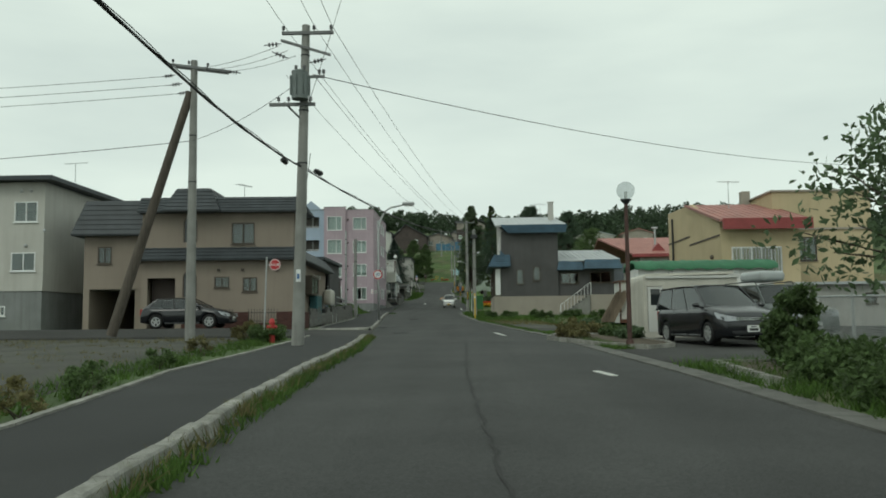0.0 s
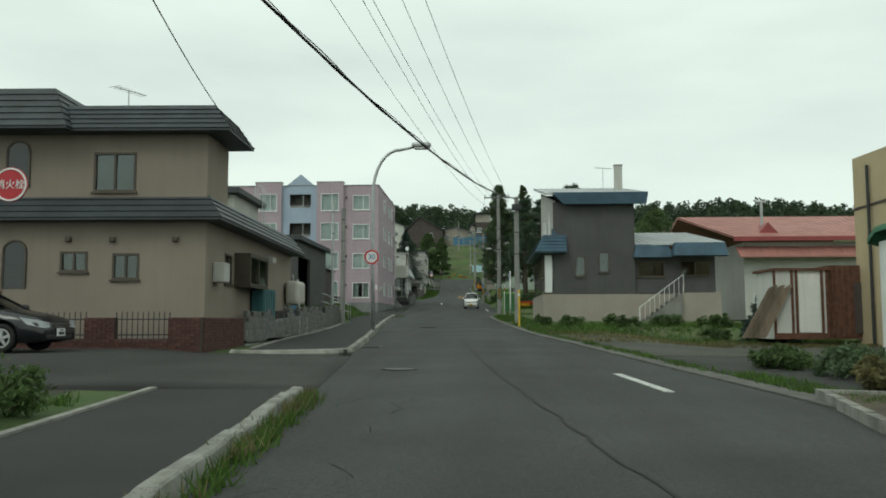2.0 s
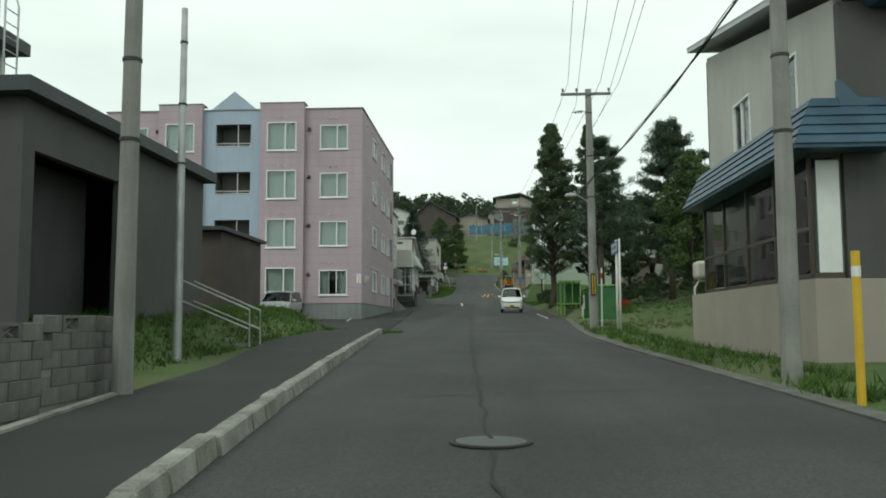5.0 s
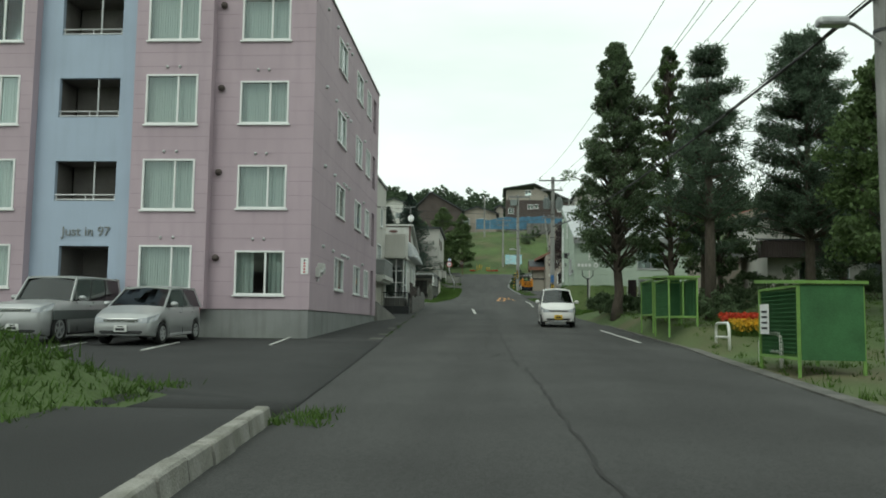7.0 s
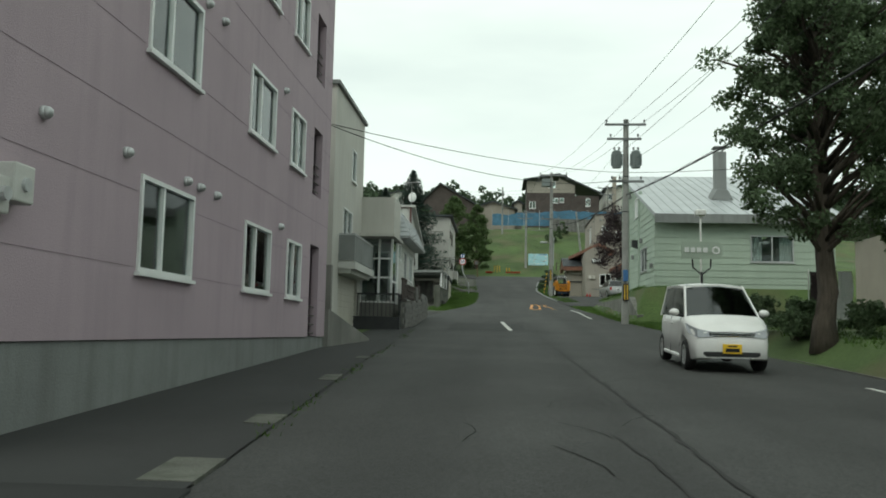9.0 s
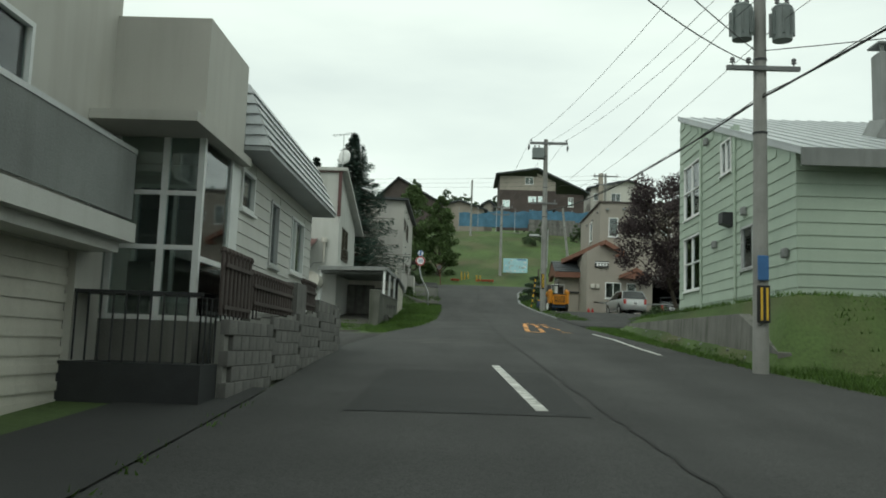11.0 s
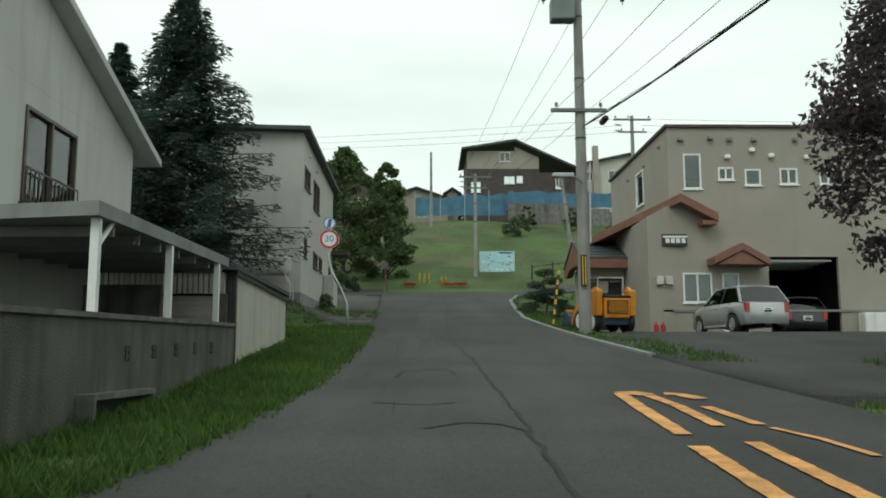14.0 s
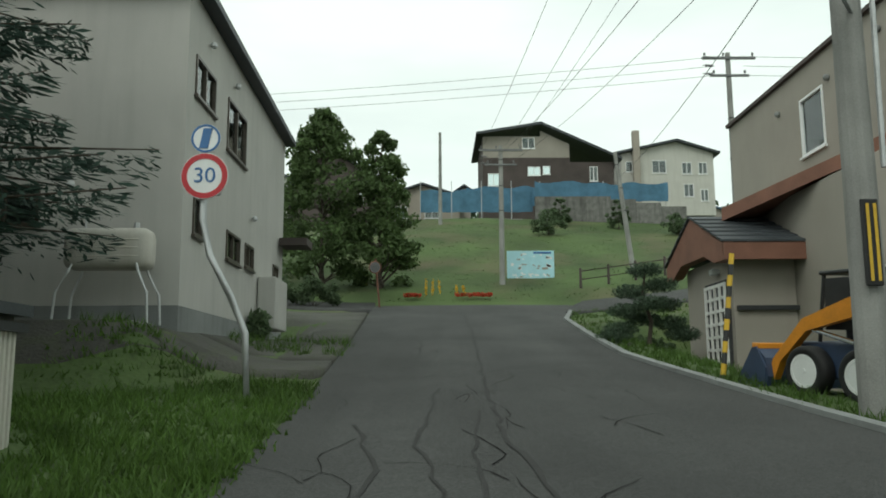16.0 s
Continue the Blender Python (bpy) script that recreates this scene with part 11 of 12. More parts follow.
for sd in (-1, 1):
    bm = B()
    bevbox(bm, -1.05, -0.55, min(sd * 0.52, sd * 0.78), max(sd * 0.52, sd * 0.78), 0.62, 1.55, 0.05, 2)
    part("lift_tower", bm, M_machine, t)
    bm = B()
    prism(bm, [(-0.95, 1.52), (-0.75, 1.66), (0.5, 1.22), (1.15, 0.55), (1.28, 0.22), (1.14, 0.2), (0.98, 0.52), (0.42, 1.03), (-0.9, 1.36)], lambda p: (p[0], sd * 0.56, p[1]), lambda p: (p[0], sd * 0.69, p[1]))
    part("lift_arm", bm, M_machine, t)
    bm = B()
    rod(bm, (-0.5, sd * 0.62, 0.85), (0.35, sd * 0.62, 1.05), 0.045, 0.03, 10)
    part("hydraulic_ram", bm, M_chrome, t)
    for xw in (-0.62, 0.42):
        wheel(t, xw, sd * 0.64, 0.40, 0.26, sd, M_signwhite)
        bm = B()
        rod(bm, (xw, sd * 0.69, 0.40), (xw, sd * 0.755, 0.40), 0.14, 0.25, 20)
        part("rim_dish", bm, M_signwhite, t, "white dished wheel centre")
    for xx, z0 in ((-0.55, 1.3), (0.4, 0.8)):
        bm = B()
        rod(bm, (xx, sd * 0.46, z0), (xx - (0.1 if xx > 0 else 0), sd * 0.44, 1.92), 0.03, 0.03, 8)
        part("cage_post", bm, M_trimblack, t)
    bm = B()
    bx(bm, -0.5, 0.28, sd * 0.45 - 0.006, sd * 0.45 + 0.006, 1.05, 1.85)
    part("cage_mesh_panel", bm, M_trimblack, t)
bm = B()
bevbox(bm, -0.6, 0.36, -0.5, 0.5, 1.90, 1.97, 0.03, 2)
part("cage_roof", bm, M_trimblack, t)
bm = B()
tube(bm, [(-0.62, -0.5, 1.3), (-0.60, -0.5, 1.99), (-0.60, 0.5, 1.99), (-0.62, 0.5, 1.3)], 0.022, 8)
part("cage_bar", bm, M_signwhite, t)
bm = B()
bevbox(bm, -0.3, 0.1, -0.3, 0.3, 0.9, 1.35, 0.06, 2)
part("seat", bm, M_seat, t)
bm = B()
prism(bm, [(1.2, 0.03), (1.95, 0.02), (1.9, 0.06), (1.42, 0.12), (1.28, 0.3), (1.34, 0.55), (1.48, 0.70), (1.4, 0.74), (1.2, 0.56), (1.14, 0.25)], lambda p: (p[0], -0.8, p[1]), lambda p: (p[0], 0.8, p[1]))
bk = part("bucket", bm, M_bluepaint, t, "scuffed blue bucket")
for sd in (-1, 1):
    bm = B()
    prism(bm, [(1.2, 0.03), (1.95, 0.02), (1.48, 0.72), (1.38, 0.74), (1.16, 0.4)], lambda p: (p[0], sd * 0.80, p[1]), lambda p: (p[0], sd * 0.83, p[1]))
    part("bucket_side", bm, M_bluepaint, bk)
bm = B()
bevbox(bm, 1.36, 1.52, -0.8, 0.8, 0.70, 0.80, 0.01, 1)
part("bucket_lip", bm, M_machine, bk)

# ---------------------------------------------------------------- plants
def cards(P, U, V):
    """One mesh of small four-sided leaves: centres P, half axes U and V."""
    n = len(P)
    v = np.empty((n, 4, 3))
    v[:, 0], v[:, 1], v[:, 2], v[:, 3] = P - U, P - V * 0.9 + U * 0.1, P + U, P + V * 0.9 + U * 0.1
    me = bpy.data.meshes.new("leaves")
    me.vertices.add(n * 4)
    me.vertices.foreach_set("co", v.reshape(-1))
    me.loops.add(n * 4)
    me.loops.foreach_set("vertex_index", np.arange(n * 4, dtype=np.int32))
    me.polygons.add(n)
    me.polygons.foreach_set("loop_start", np.arange(0, n * 4, 4, dtype=np.int32))
    me.update(calc_edges=True)
    return me


def unit(a):
    return a / np.maximum(np.linalg.norm(a, axis=1, keepdims=True), 1e-6)


def leafage(P, size, rng, aspect=0.5, along=None, flat=0.0):
    n = len(P)
    d = unit(rng.normal(size=(n, 3)) * np.array([1, 1, 1 - flat])) if along is None else unit(along + rng.normal(size=(n, 3)) * 0.35)
    s = unit(np.cross(d, rng.normal(size=(n, 3))))
    k = size * rng.uniform(0.6, 1.35, size=(n, 1))
    return cards(P, d * k, s * k * aspect)


def green(name, me, material, parent=None, label="", category="", kind="", group=""):
    me.materials.append(material)
    ob = new(name, me)
    if parent is not None:
        ob.parent = parent
        if parent.name in INV:
            ob.matrix_parent_inverse = INV[parent.name]
        return ob
    return tagged(ob, label, category, group, kind)


def in_balls(C, R, n, rng, squash=0.75, hollow=0.35):
    """n points round each centre, thinner towards its middle."""
    C = np.repeat(np.asarray(C, float), n, axis=0)
    R = np.repeat(np.asarray(R, float), n)
    d = unit(rng.normal(size=C.shape))
    r = R * (hollow + (1 - hollow) * rng.uniform(size=len(R)) ** 0.6)
    return C + d * r[:, None] * np.array([1, 1, squash])


def limb(bm, p, q, r, rng, bend=0.12):
    p, q = Vector(p), Vector(q)
    L = (q - p).length
    pts = [p + (q - p) * k + Vector((rng.normal() * bend * L * 0.3, rng.normal() * bend * L * 0.3, 0.15 * L * k * (1 - k))) * (1 if 0 < k < 1 else 0) for k in (0, 0.35, 0.7, 1)]
    tube(bm, pts, [r, r * 0.75, r * 0.5, r * 0.2], 6)


def broad_tree(at, top, crown_z, rad, label, material, seed, name="tree", clumps=60, leaves=150, leaf=0.10, shape=1.0, trunk_r=0.16, centre=None, lean=(0, 0), open_=0.0):
    rng = np.random.default_rng(seed)
    t = placed(name, label, "tree", at)
    cx, cy = centre or (at[0], at[1])
    bm = B()
    zt = crown_z + (top - crown_z) * 0.75
    tube(bm, [(at[0], at[1], at[2] - 0.3), (at[0], at[1], at[2] + 0.4), ((at[0] + cx) / 2 + 0.1, (at[1] + cy) / 2, (at[2] + crown_z) / 2), (cx, cy, crown_z + 0.3), (cx, cy, zt)], [trunk_r * 1.4, trunk_r, trunk_r * 0.9, trunk_r * 0.75, trunk_r * 0.15], 9)
    C, R = [], []
    for i in range(clumps):
        h = rng.uniform(0, 1) ** 0.9
        prof = (math.sin(math.pi * min(1, 0.12 + 0.88 * h)) ** 0.55 * (1 - 0.35 * h) if shape == 1.0 else 0.55 + 0.45 * math.sin(math.pi * (0.1 + 0.75 * h)) if shape == 2.0 else (1 - h) ** shape * (0.5 + 0.5 * min(1, h * 6)) + 0.06)
        a = rng.uniform(0, 2 * math.pi)
        rr = rad * prof * rng.uniform(0.35, 1.0) ** 0.6 * (0.88 + 0.25 * math.sin(a * 3 + seed) * math.sin(h * 7 + seed))
        C.append((cx + rr * math.cos(a), cy + rr * math.sin(a), crown_z + (top - crown_z) * h))
        R.append(rad * rng.uniform(0.16, 0.30) * (0.6 + 0.6 * prof))
        if shape < 1:  # ragged outline, long boughs between short ones
            k = rng.uniform(0.7, 1.28)
            C[-1] = (cx + rr * k * math.cos(a), cy + rr * k * math.sin(a), C[-1][2] + 0.3 * rr * k)
            R[-1] *= 0.55
        if i % 2 == 0:
            z0 = max(crown_z - 0.2, C[-1][2] - 1.2)
            limb(bm, (cx, cy, min(z0, zt)), C[-1], max(0.02, trunk_r * 0.3), rng)
    part("trunk", bm, M_bark, t, smooth=True)
    P = in_balls(C, R, leaves, rng, 0.7, 0.25 + open_)
    green("crown", leafage(P, leaf, rng, 0.55), material, t)
    return t


def pine_tree(at, top, crown_z, rad, label, seed, material=None, whorls=13, per=8, power=0.75):
    """A pine: level branches that end in tufts of needles."""
    rng = np.random.default_rng(seed)
    t = placed("pine_tree", label, "tree", at)
    bm = B()
    tube(bm, [(at[0], at[1], at[2] - 0.3), (at[0], at[1], crown_z), (at[0], at[1], top - 0.3)], [0.24, 0.18, 0.03], 9)
    C, R = [], []
    for w in range(whorls):
        h = (w + 0.5 + 0.3 * rng.normal()) / whorls
        h = min(0.99, max(0.0, h))
        reach = rng.uniform(0.7, 1.2)
        z = crown_z + (top - crown_z) * h
        prof = (1 - h) ** power * (0.72 + 0.28 * min(1, h * 4))
        for k in range(per):
            a = rng.uniform(0, 2 * math.pi)
            L = rad * prof * reach * rng.uniform(0.45, 1.15) + 0.15
            e = (at[0] + L * math.cos(a), at[1] + L * math.sin(a), z + 0.34 * L + rng.normal() * 0.15)
            limb(bm, (at[0], at[1], z), e, 0.05, rng, 0.05)
            for u in (0.5, 0.78, 1.0):
                C.append((at[0] + (e[0] - at[0]) * u + rng.normal() * 0.14, at[1] + (e[1] - at[1]) * u + rng.normal() * 0.14, z + (e[2] - z) * u + 0.12))
                R.append(rng.uniform(0.24, 0.46) * (1.15 - 0.3 * h))
    part("trunk", bm, M_bark, t, smooth=True)
    P = in_balls(C, R, 70, rng, 0.8, 0.1)
    up = np.repeat(np.asarray(C), 70, axis=0)
    green("crown", leafage(P, 0.12, rng, 0.16, along=(P - up) + np.array([0, 0, 0.12])), material or M_needle, t)
    return t


def spruce_tree(at, top, base_z, rad, label, seed, material=None, whorls=25):
    """A spruce: tiers of drooping boughs, feathered with needle sprays."""
    rng = np.random.default_rng(seed)
    t = placed("spruce_tree", label, "tree", at)
    bm = B()
    tube(bm, [(at[0], at[1], at[2] - 0.3), (at[0], at[1], top - 0.2)], [0.22, 0.02], 8)
    P, D = [], []
    for w in range(whorls):
        h = w / (whorls - 1)
        z = base_z + (top - 0.3 - base_z) * h ** 0.92
        L0 = rad * (1 - h) ** 0.85 + 0.12
        n = 9 if h < 0.8 else 6
        off = rng.uniform(0, 6.28)
        for k in range(n):
            a = off + 2 * math.pi * k / n + rng.normal() * 0.12
            L = L0 * rng.uniform(0.68, 1.28)
            ca, sa = math.cos(a), math.sin(a)
            f = lambda u: np.array([at[0] + L * u * ca, at[1] + L * u * sa, z - 0.30 * L * u + 0.22 * L * u * u])
            tube(bm, [f(0), f(0.5), f(1)], [0.03, 0.02, 0.008], 4)
            m = int(80 + 190 * L / rad)
            u = rng.uniform(0.08, 1.0, size=m)
            side = rng.choice([-1, 1], size=m)
            for uu, sd in zip(u, side):
                wd = 0.42 * L * (1 - uu) ** 0.7 * 0.6 + 0.10
                q = f(uu)
                o = rng.uniform(0, wd) * sd
                P.append(q + np.array([-sa * o + ca * abs(o) * 0.4, ca * o + sa * abs(o) * 0.4, -0.10 * abs(o) + rng.normal() * 0.03 - abs(rng.normal()) * 0.16]))
                D.append([-sa * sd * 0.8 + ca * 0.7, ca * sd * 0.8 + sa * 0.7, -0.18])
    part("trunk", bm, M_bark, t, smooth=True)
    P, D = np.asarray(P), np.asarray(D)
    s = 0.115 * rng.uniform(0.7, 1.3, size=(len(P), 1))
    d = unit(D + rng.normal(size=D.shape) * 0.2)
    v = unit(np.cross(d, np.array([0, 0, 1.0]) + rng.normal(size=D.shape) * 0.35))
    green("crown", cards(P, d * s, v * s * 0.26), material or M_spruce, t)
    return t


def shrub(at, rx, ry, h, label, material, seed, leaf=0.07, clumps=26, leaves=90, name="shrub", group=""):
    rng = np.random.default_rng(seed)
    t = placed(name, label, "shrub", at, group)
    bm = B()
    C, R = [], []
    for i in range(clumps):
        a, r = rng.uniform(0, 6.283), rng.uniform(0, 1) ** 0.5
        z = at[2] + h * (0.15 + 0.75 * rng.uniform(0, 1) * (1 - 0.5 * r * r))
        C.append((at[0] + rx * 0.85 * r * math.cos(a), at[1] + ry * 0.85 * r * math.sin(a), z))
        R.append(min(rx, ry, h) * rng.uniform(0.2, 0.42))
        if i % 3 == 0:
            limb(bm, (at[0] + rng.normal() * 0.05, at[1] + rng.normal() * 0.05, at[2] - 0.1), C[-1], 0.015, rng)
    part("stem", bm, M_bark, t)
    P = in_balls(C, R, leaves, rng, 0.8, 0.2)
    P[:, 2] = np.maximum(P[:, 2], at[2] + 0.02)
    green("foliage", leafage(P, leaf, rng, 0.5), material, t)
    return t


def grass(pts, h, rng, w=0.012, spread=0.5):
    """Single blades: a narrow triangle each, leaning its own way."""
    n = len(pts)
    a = rng.uniform(0, 2 * math.pi, size=n)
    hh = h * rng.uniform(0.45, 1.3, size=n)
    ww = w * rng.uniform(0.7, 1.5, size=n)
    v = np.empty((n, 3, 3))
    dx, dy = np.cos(a) * ww, np.sin(a) * ww
    v[:, 0] = pts - np.stack([dx, dy, np.zeros(n)], 1)
    v[:, 1] = pts + np.stack([dx, dy, np.zeros(n)], 1)
    v[:, 2] = pts + np.stack([rng.normal(size=n) * spread * hh, rng.normal(size=n) * spread * hh, hh], 1)
    me = bpy.data.meshes.new("blades")
    me.vertices.add(n * 3)
    me.vertices.foreach_set("co", v.reshape(-1))
    me.loops.add(n * 3)
    me.loops.foreach_set("vertex_index", np.arange(n * 3, dtype=np.int32))
    me.polygons.add(n)
    me.polygons.foreach_set("loop_start", np.arange(0, n * 3, 3, dtype=np.int32))
    me.update(calc_edges=True)
    return me


def verge(label, x0, x1, y0, y1, n, h, seed, material=None, keep=None, w=0.012, tuft=6, lift=0.0, name="grass", height=None, even=False, loose=0.06):
    """Grass strewn in tufts over a stretch of ground; x0 and x1 may follow y."""
    rng = np.random.default_rng(seed)
    f0 = x0 if callable(x0) else (lambda y: x0)
    f1 = x1 if callable(x1) else (lambda y: x1)
    pts = []
    tries = 0
    while len(pts) < n and tries < n:
        tries += 1
        y = rng.uniform(y0, y1)
        x = rng.uniform(f0(y), f1(y))
        if keep is not None and not keep(x, y):
            continue
        if not even and noise.noise(Vector((x * 0.8, y * 0.8, seed))) < rng.uniform(-0.6, 0.2):
            continue
        z = (height or ground_z)(x, y) + lift
        for _ in range(tuft):
            pts.append((x + rng.normal() * loose, y + rng.normal() * loose, z - 0.01))
    return green(name, grass(np.asarray(pts), h, rng, w), material or M_grass, None, label, "grass", "stuff")


# ---- trees of the park
broad_tree((-4.0, 115, ground_z(-4.0, 115)), 21.5, 10.9, 2.75, "tall conical tree with fine green foliage", M_leafdark, 3, clumps=420, leaves=170, leaf=0.06, shape=0.8, trunk_r=0.24)
broad_tree((-1.35, 116, ground_z(-1.35, 116)), 21.6, 11.0, 2.0, "slender spiky tree with yellowish green leaves", M_leaf, 5, clumps=250, leaves=120, leaf=0.06, shape=0.7, trunk_r=0.18)
pine_tree((-1.55, 108, ground_z(-1.55, 108)), 19.0, 12.0, 2.1, "tall dark pine with a bare reddish trunk", 7)
pine_tree((3.6, 112, ground_z(3.6, 112)), 20.6, 12.0, 3.1, "large dark pine with a broad crown", 8, whorls=20, per=15, power=0.55)
pine_tree((0.6, 117.5, ground_z(0.6, 117.5)), 20.2, 11.6, 2.6, "dark pine standing behind other trees", 9)
broad_tree((3.1, 104, ground_z(3.1, 104)), 17.2, 10.6, 2.3, "broad green park tree with dense leaves", M_leaf, 11, clumps=110, leaves=150, leaf=0.10)
pine_tree((7.2, 111, ground_z(7.2, 111)), 19.0, 11.0, 2.9, "dark pine at the far side of the park", 12)
broad_tree((2.2, 121, ground_z(2.2, 121)), 15.5, 11.2, 2.2, "dark leafy tree before the pale green house", M_leafdark, 13, clumps=80, leaves=130, leaf=0.10)
broad_tree((9.2, 98, ground_z(9.2, 98)), 16.5, 9.4, 3.2, "leafy tree behind the park hut", M_leaf, 14, clumps=90, leaves=130, leaf=0.10)
pine_tree((8.8, 116.5, ground_z(8.8, 116.5)), 20.5, 11.2, 3.2, "dark pine at the back of the park", 15, per=11, power=0.6)
pine_tree((7.6, 118.6, ground_z(7.6, 118.6)), 19.8, 11.0, 3.0, "dark pine at the back of the park", 16, per=11, power=0.6)
# plum, spruces, hillside
broad_tree((-1.2, 157.2, ground_z(-1.2, 157.2)), 18.1, 12.9, 2.45, "purple-leaved plum tree with forked stems", M_plum, 21, clumps=125, leaves=160, leaf=0.075, shape=2.0, centre=(-1.75, 157), trunk_r=0.12)
spruce_tree((-18.7, 166.5, ground_z(-18.7, 166.5)), 22.8, 14.7, 3.1, "dark blue-green spruce beside the garage", 31)
spruce_tree((-21.3, 168.2, ground_z(-21.3, 168.2)), 21.6, 13.6, 2.7, "tall dark spruce behind the sheds", 32)
spruce_tree((5.4, 58.2, ground_z(5.4, 58.2)), 8.7, 6.2, 1.05, "small dark spruce beside the red roofed house", 33, whorls=16)
broad_tree((-16.9, 196.5, ground_z(-16.9, 196.5)), 25.0, 16.9, 2.7, "leafy tree on the grassy slope", M_leaf, 41, clumps=100, leaves=120, leaf=0.13)
broad_tree((-14.2, 197.5, ground_z(-14.2, 197.5)), 24.3, 16.8, 2.1, "leafy tree on the grassy slope", M_leaf, 42, clumps=85, leaves=110, leaf=0.13)
broad_tree((-20.8, 199, ground_z(-20.8, 199)), 24.0, 18.0, 2.8, "leafy tree on the grassy slope", M_leafdark, 43, clumps=70, leaves=110, leaf=0.14)
# the tree whose boughs hang over the chain-link fence
broad_tree((3.9, 16.2, ground_z(3.9, 16.2)), 9.6, 7.0, 2.7, "leafy roadside tree with spreading boughs", M_leafdark, 51, clumps=80, leaves=60, leaf=0.07, centre=(2.4, 16.8), trunk_r=0.13, open_=0.1)
# clipped garden pine
t = placed("garden_pine", "small clipped garden pine in cloud tiers", "tree", (-6.6, 176.5, ground_z(-6.6, 176.5)))
z0 = ground_z(-6.6, 176.5)
bm = B()
tube(bm, [(-6.6, 176.5, z0 - 0.2), (-6.5, 176.5, z0 + 0.6), (-6.68, 176.5, z0 + 1.2), (-6.6, 176.5, z0 + 1.75)], [0.07, 0.05, 0.04, 0.02], 7)
part("trunk", bm, M_bark, t)
rng = np.random.default_rng(61)
C = [(-6.6 + dx, 176.5 + dy, z0 + dz) for dx, dy, dz in ((0, 0, 1.8), (0.35, 0, 1.45), (-0.35, 0.1, 1.3), (0.45, 0.1, 1.0), (-0.5, 0, 0.85), (0.55, 0, 0.55), (-0.6, 0.1, 0.42), (0, 0.4, 0.7), (0, -0.4, 1.0), (0.8, -0.1, 0.3), (-0.8, -0.1, 0.25))]
for k, c in enumerate(C):
    P = in_balls([c], [0.43], 1000, rng, 0.42, 0.15)
    green("needle_pad", leafage(P, 0.06, rng, 0.2, along=(P - np.array(c)) + np.array([0, 0, 0.3])), M_needle, t)

# ---- shrubs and weeds
shrub((-1.1, 33.2, ground_z(-1.1, 33.2)), 0.55, 1.5, 0.75, "dry brownish shrub in a kerbed bed", M_drygrass, 71, 0.06, 24, 80)
shrub((1.35, 20.6, ground_z(1.35, 20.6)), 0.55, 0.6, 1.75, "tall leafy weed bush by the fence", M_leaf, 73, 0.06, 46, 110)
shrub((0.95, 17.6, ground_z(0.95, 17.6)), 0.9, 1.1, 0.85, "overgrown green weeds beside the fence", M_leaf, 74, 0.055, 40, 110)
shrub((0.6, 15.2, ground_z(0.6, 15.2)), 0.8, 1.1, 0.6, "overgrown green weeds beside the fence", M_leaf, 75, 0.05, 36, 100)
shrub((1.0, 12.6, ground_z(1.0, 12.6)), 0.8, 1.1, 0.7, "overgrown green weeds beside the fence", M_leaf, 76, 0.05, 34, 100)
shrub((-11.4, 33.8, ground_z(-11.4, 33.8) + 0.02), 0.7, 0.9, 0.75, "leafy weeds round the pole's foot", M_leaf, 77, 0.05, 26, 90)
shrub((-12.3, 34.6, ground_z(-12.3, 34.6)), 0.6, 0.7, 0.85, "dry tall weeds beside the pavement", M_drygrass, 78, 0.05, 22, 70)
for k, (x, y, rx, h) in enumerate(((-0.1, 41.5, 0.6, 0.5), (0.3, 39.2, 0.7, 0.55), (0.0, 37.4, 0.6, 0.5), (0.5, 34.6, 0.5, 0.5), (0.6, 32.6, 0.5, 0.5))):
    shrub((x, y, ground_z(x, y)), rx, 1.1, h, "untrimmed green and brown shrub beside the yard", (M_leaf, M_leafdark, M_drygrass)[k % 3], 140 + k, 0.055, 30, 90)
for k, (x, y, rx, h) in enumerate(((0.5, 63.6, 1.0, 0.65), (-1.6, 64.9, 0.9, 0.55), (2.6, 64.2, 0.9, 0.7), (4.6, 63.4, 0.9, 0.75), (-2.9, 66.4, 0.5, 0.5), (3.9, 60.8, 0.7, 0.6))):
    shrub((x, y, ground_z(x, y)), rx, 0.55, h, "low green weeds at the foot of the house", M_leaf, 80 + k, 0.055, 26, 90)
for k, (x, y, rx, h) in enumerate(((-4.2, 119.5, 0.8, 1.2), (-3.2, 118.4, 0.9, 1.0), (-2.2, 116.2, 1.0, 1.1), (-4.0, 116.8, 0.7, 0.8), (-3.3, 125.5, 0.7, 0.8), (0.9, 124.5, 1.0, 1.1), (4.4, 122.5, 1.2, 1.3), (9.0, 119.0, 1.2, 1.0), (2.4, 119.0, 1.2, 1.6), (7.5, 114.5, 1.3, 1.8), (-2.6, 110.6, 1.0, 1.1), (-1.2, 111.6, 1.1, 1.4), (0.5, 112.5, 1.4, 1.7), (2.2, 113.5, 1.5, 1.9), (4.0, 114.5, 1.6, 2.0), (6.0, 115.0, 1.6, 2.0), (-3.2, 107.6, 0.9, 0.9), (-1.8, 107.0, 1.0, 1.2))):
    shrub((x, y, ground_z(x, y)), rx, 0.7, h, "dense green park shrub under trees", M_leafdark, 90 + k, 0.06, 30, 100)
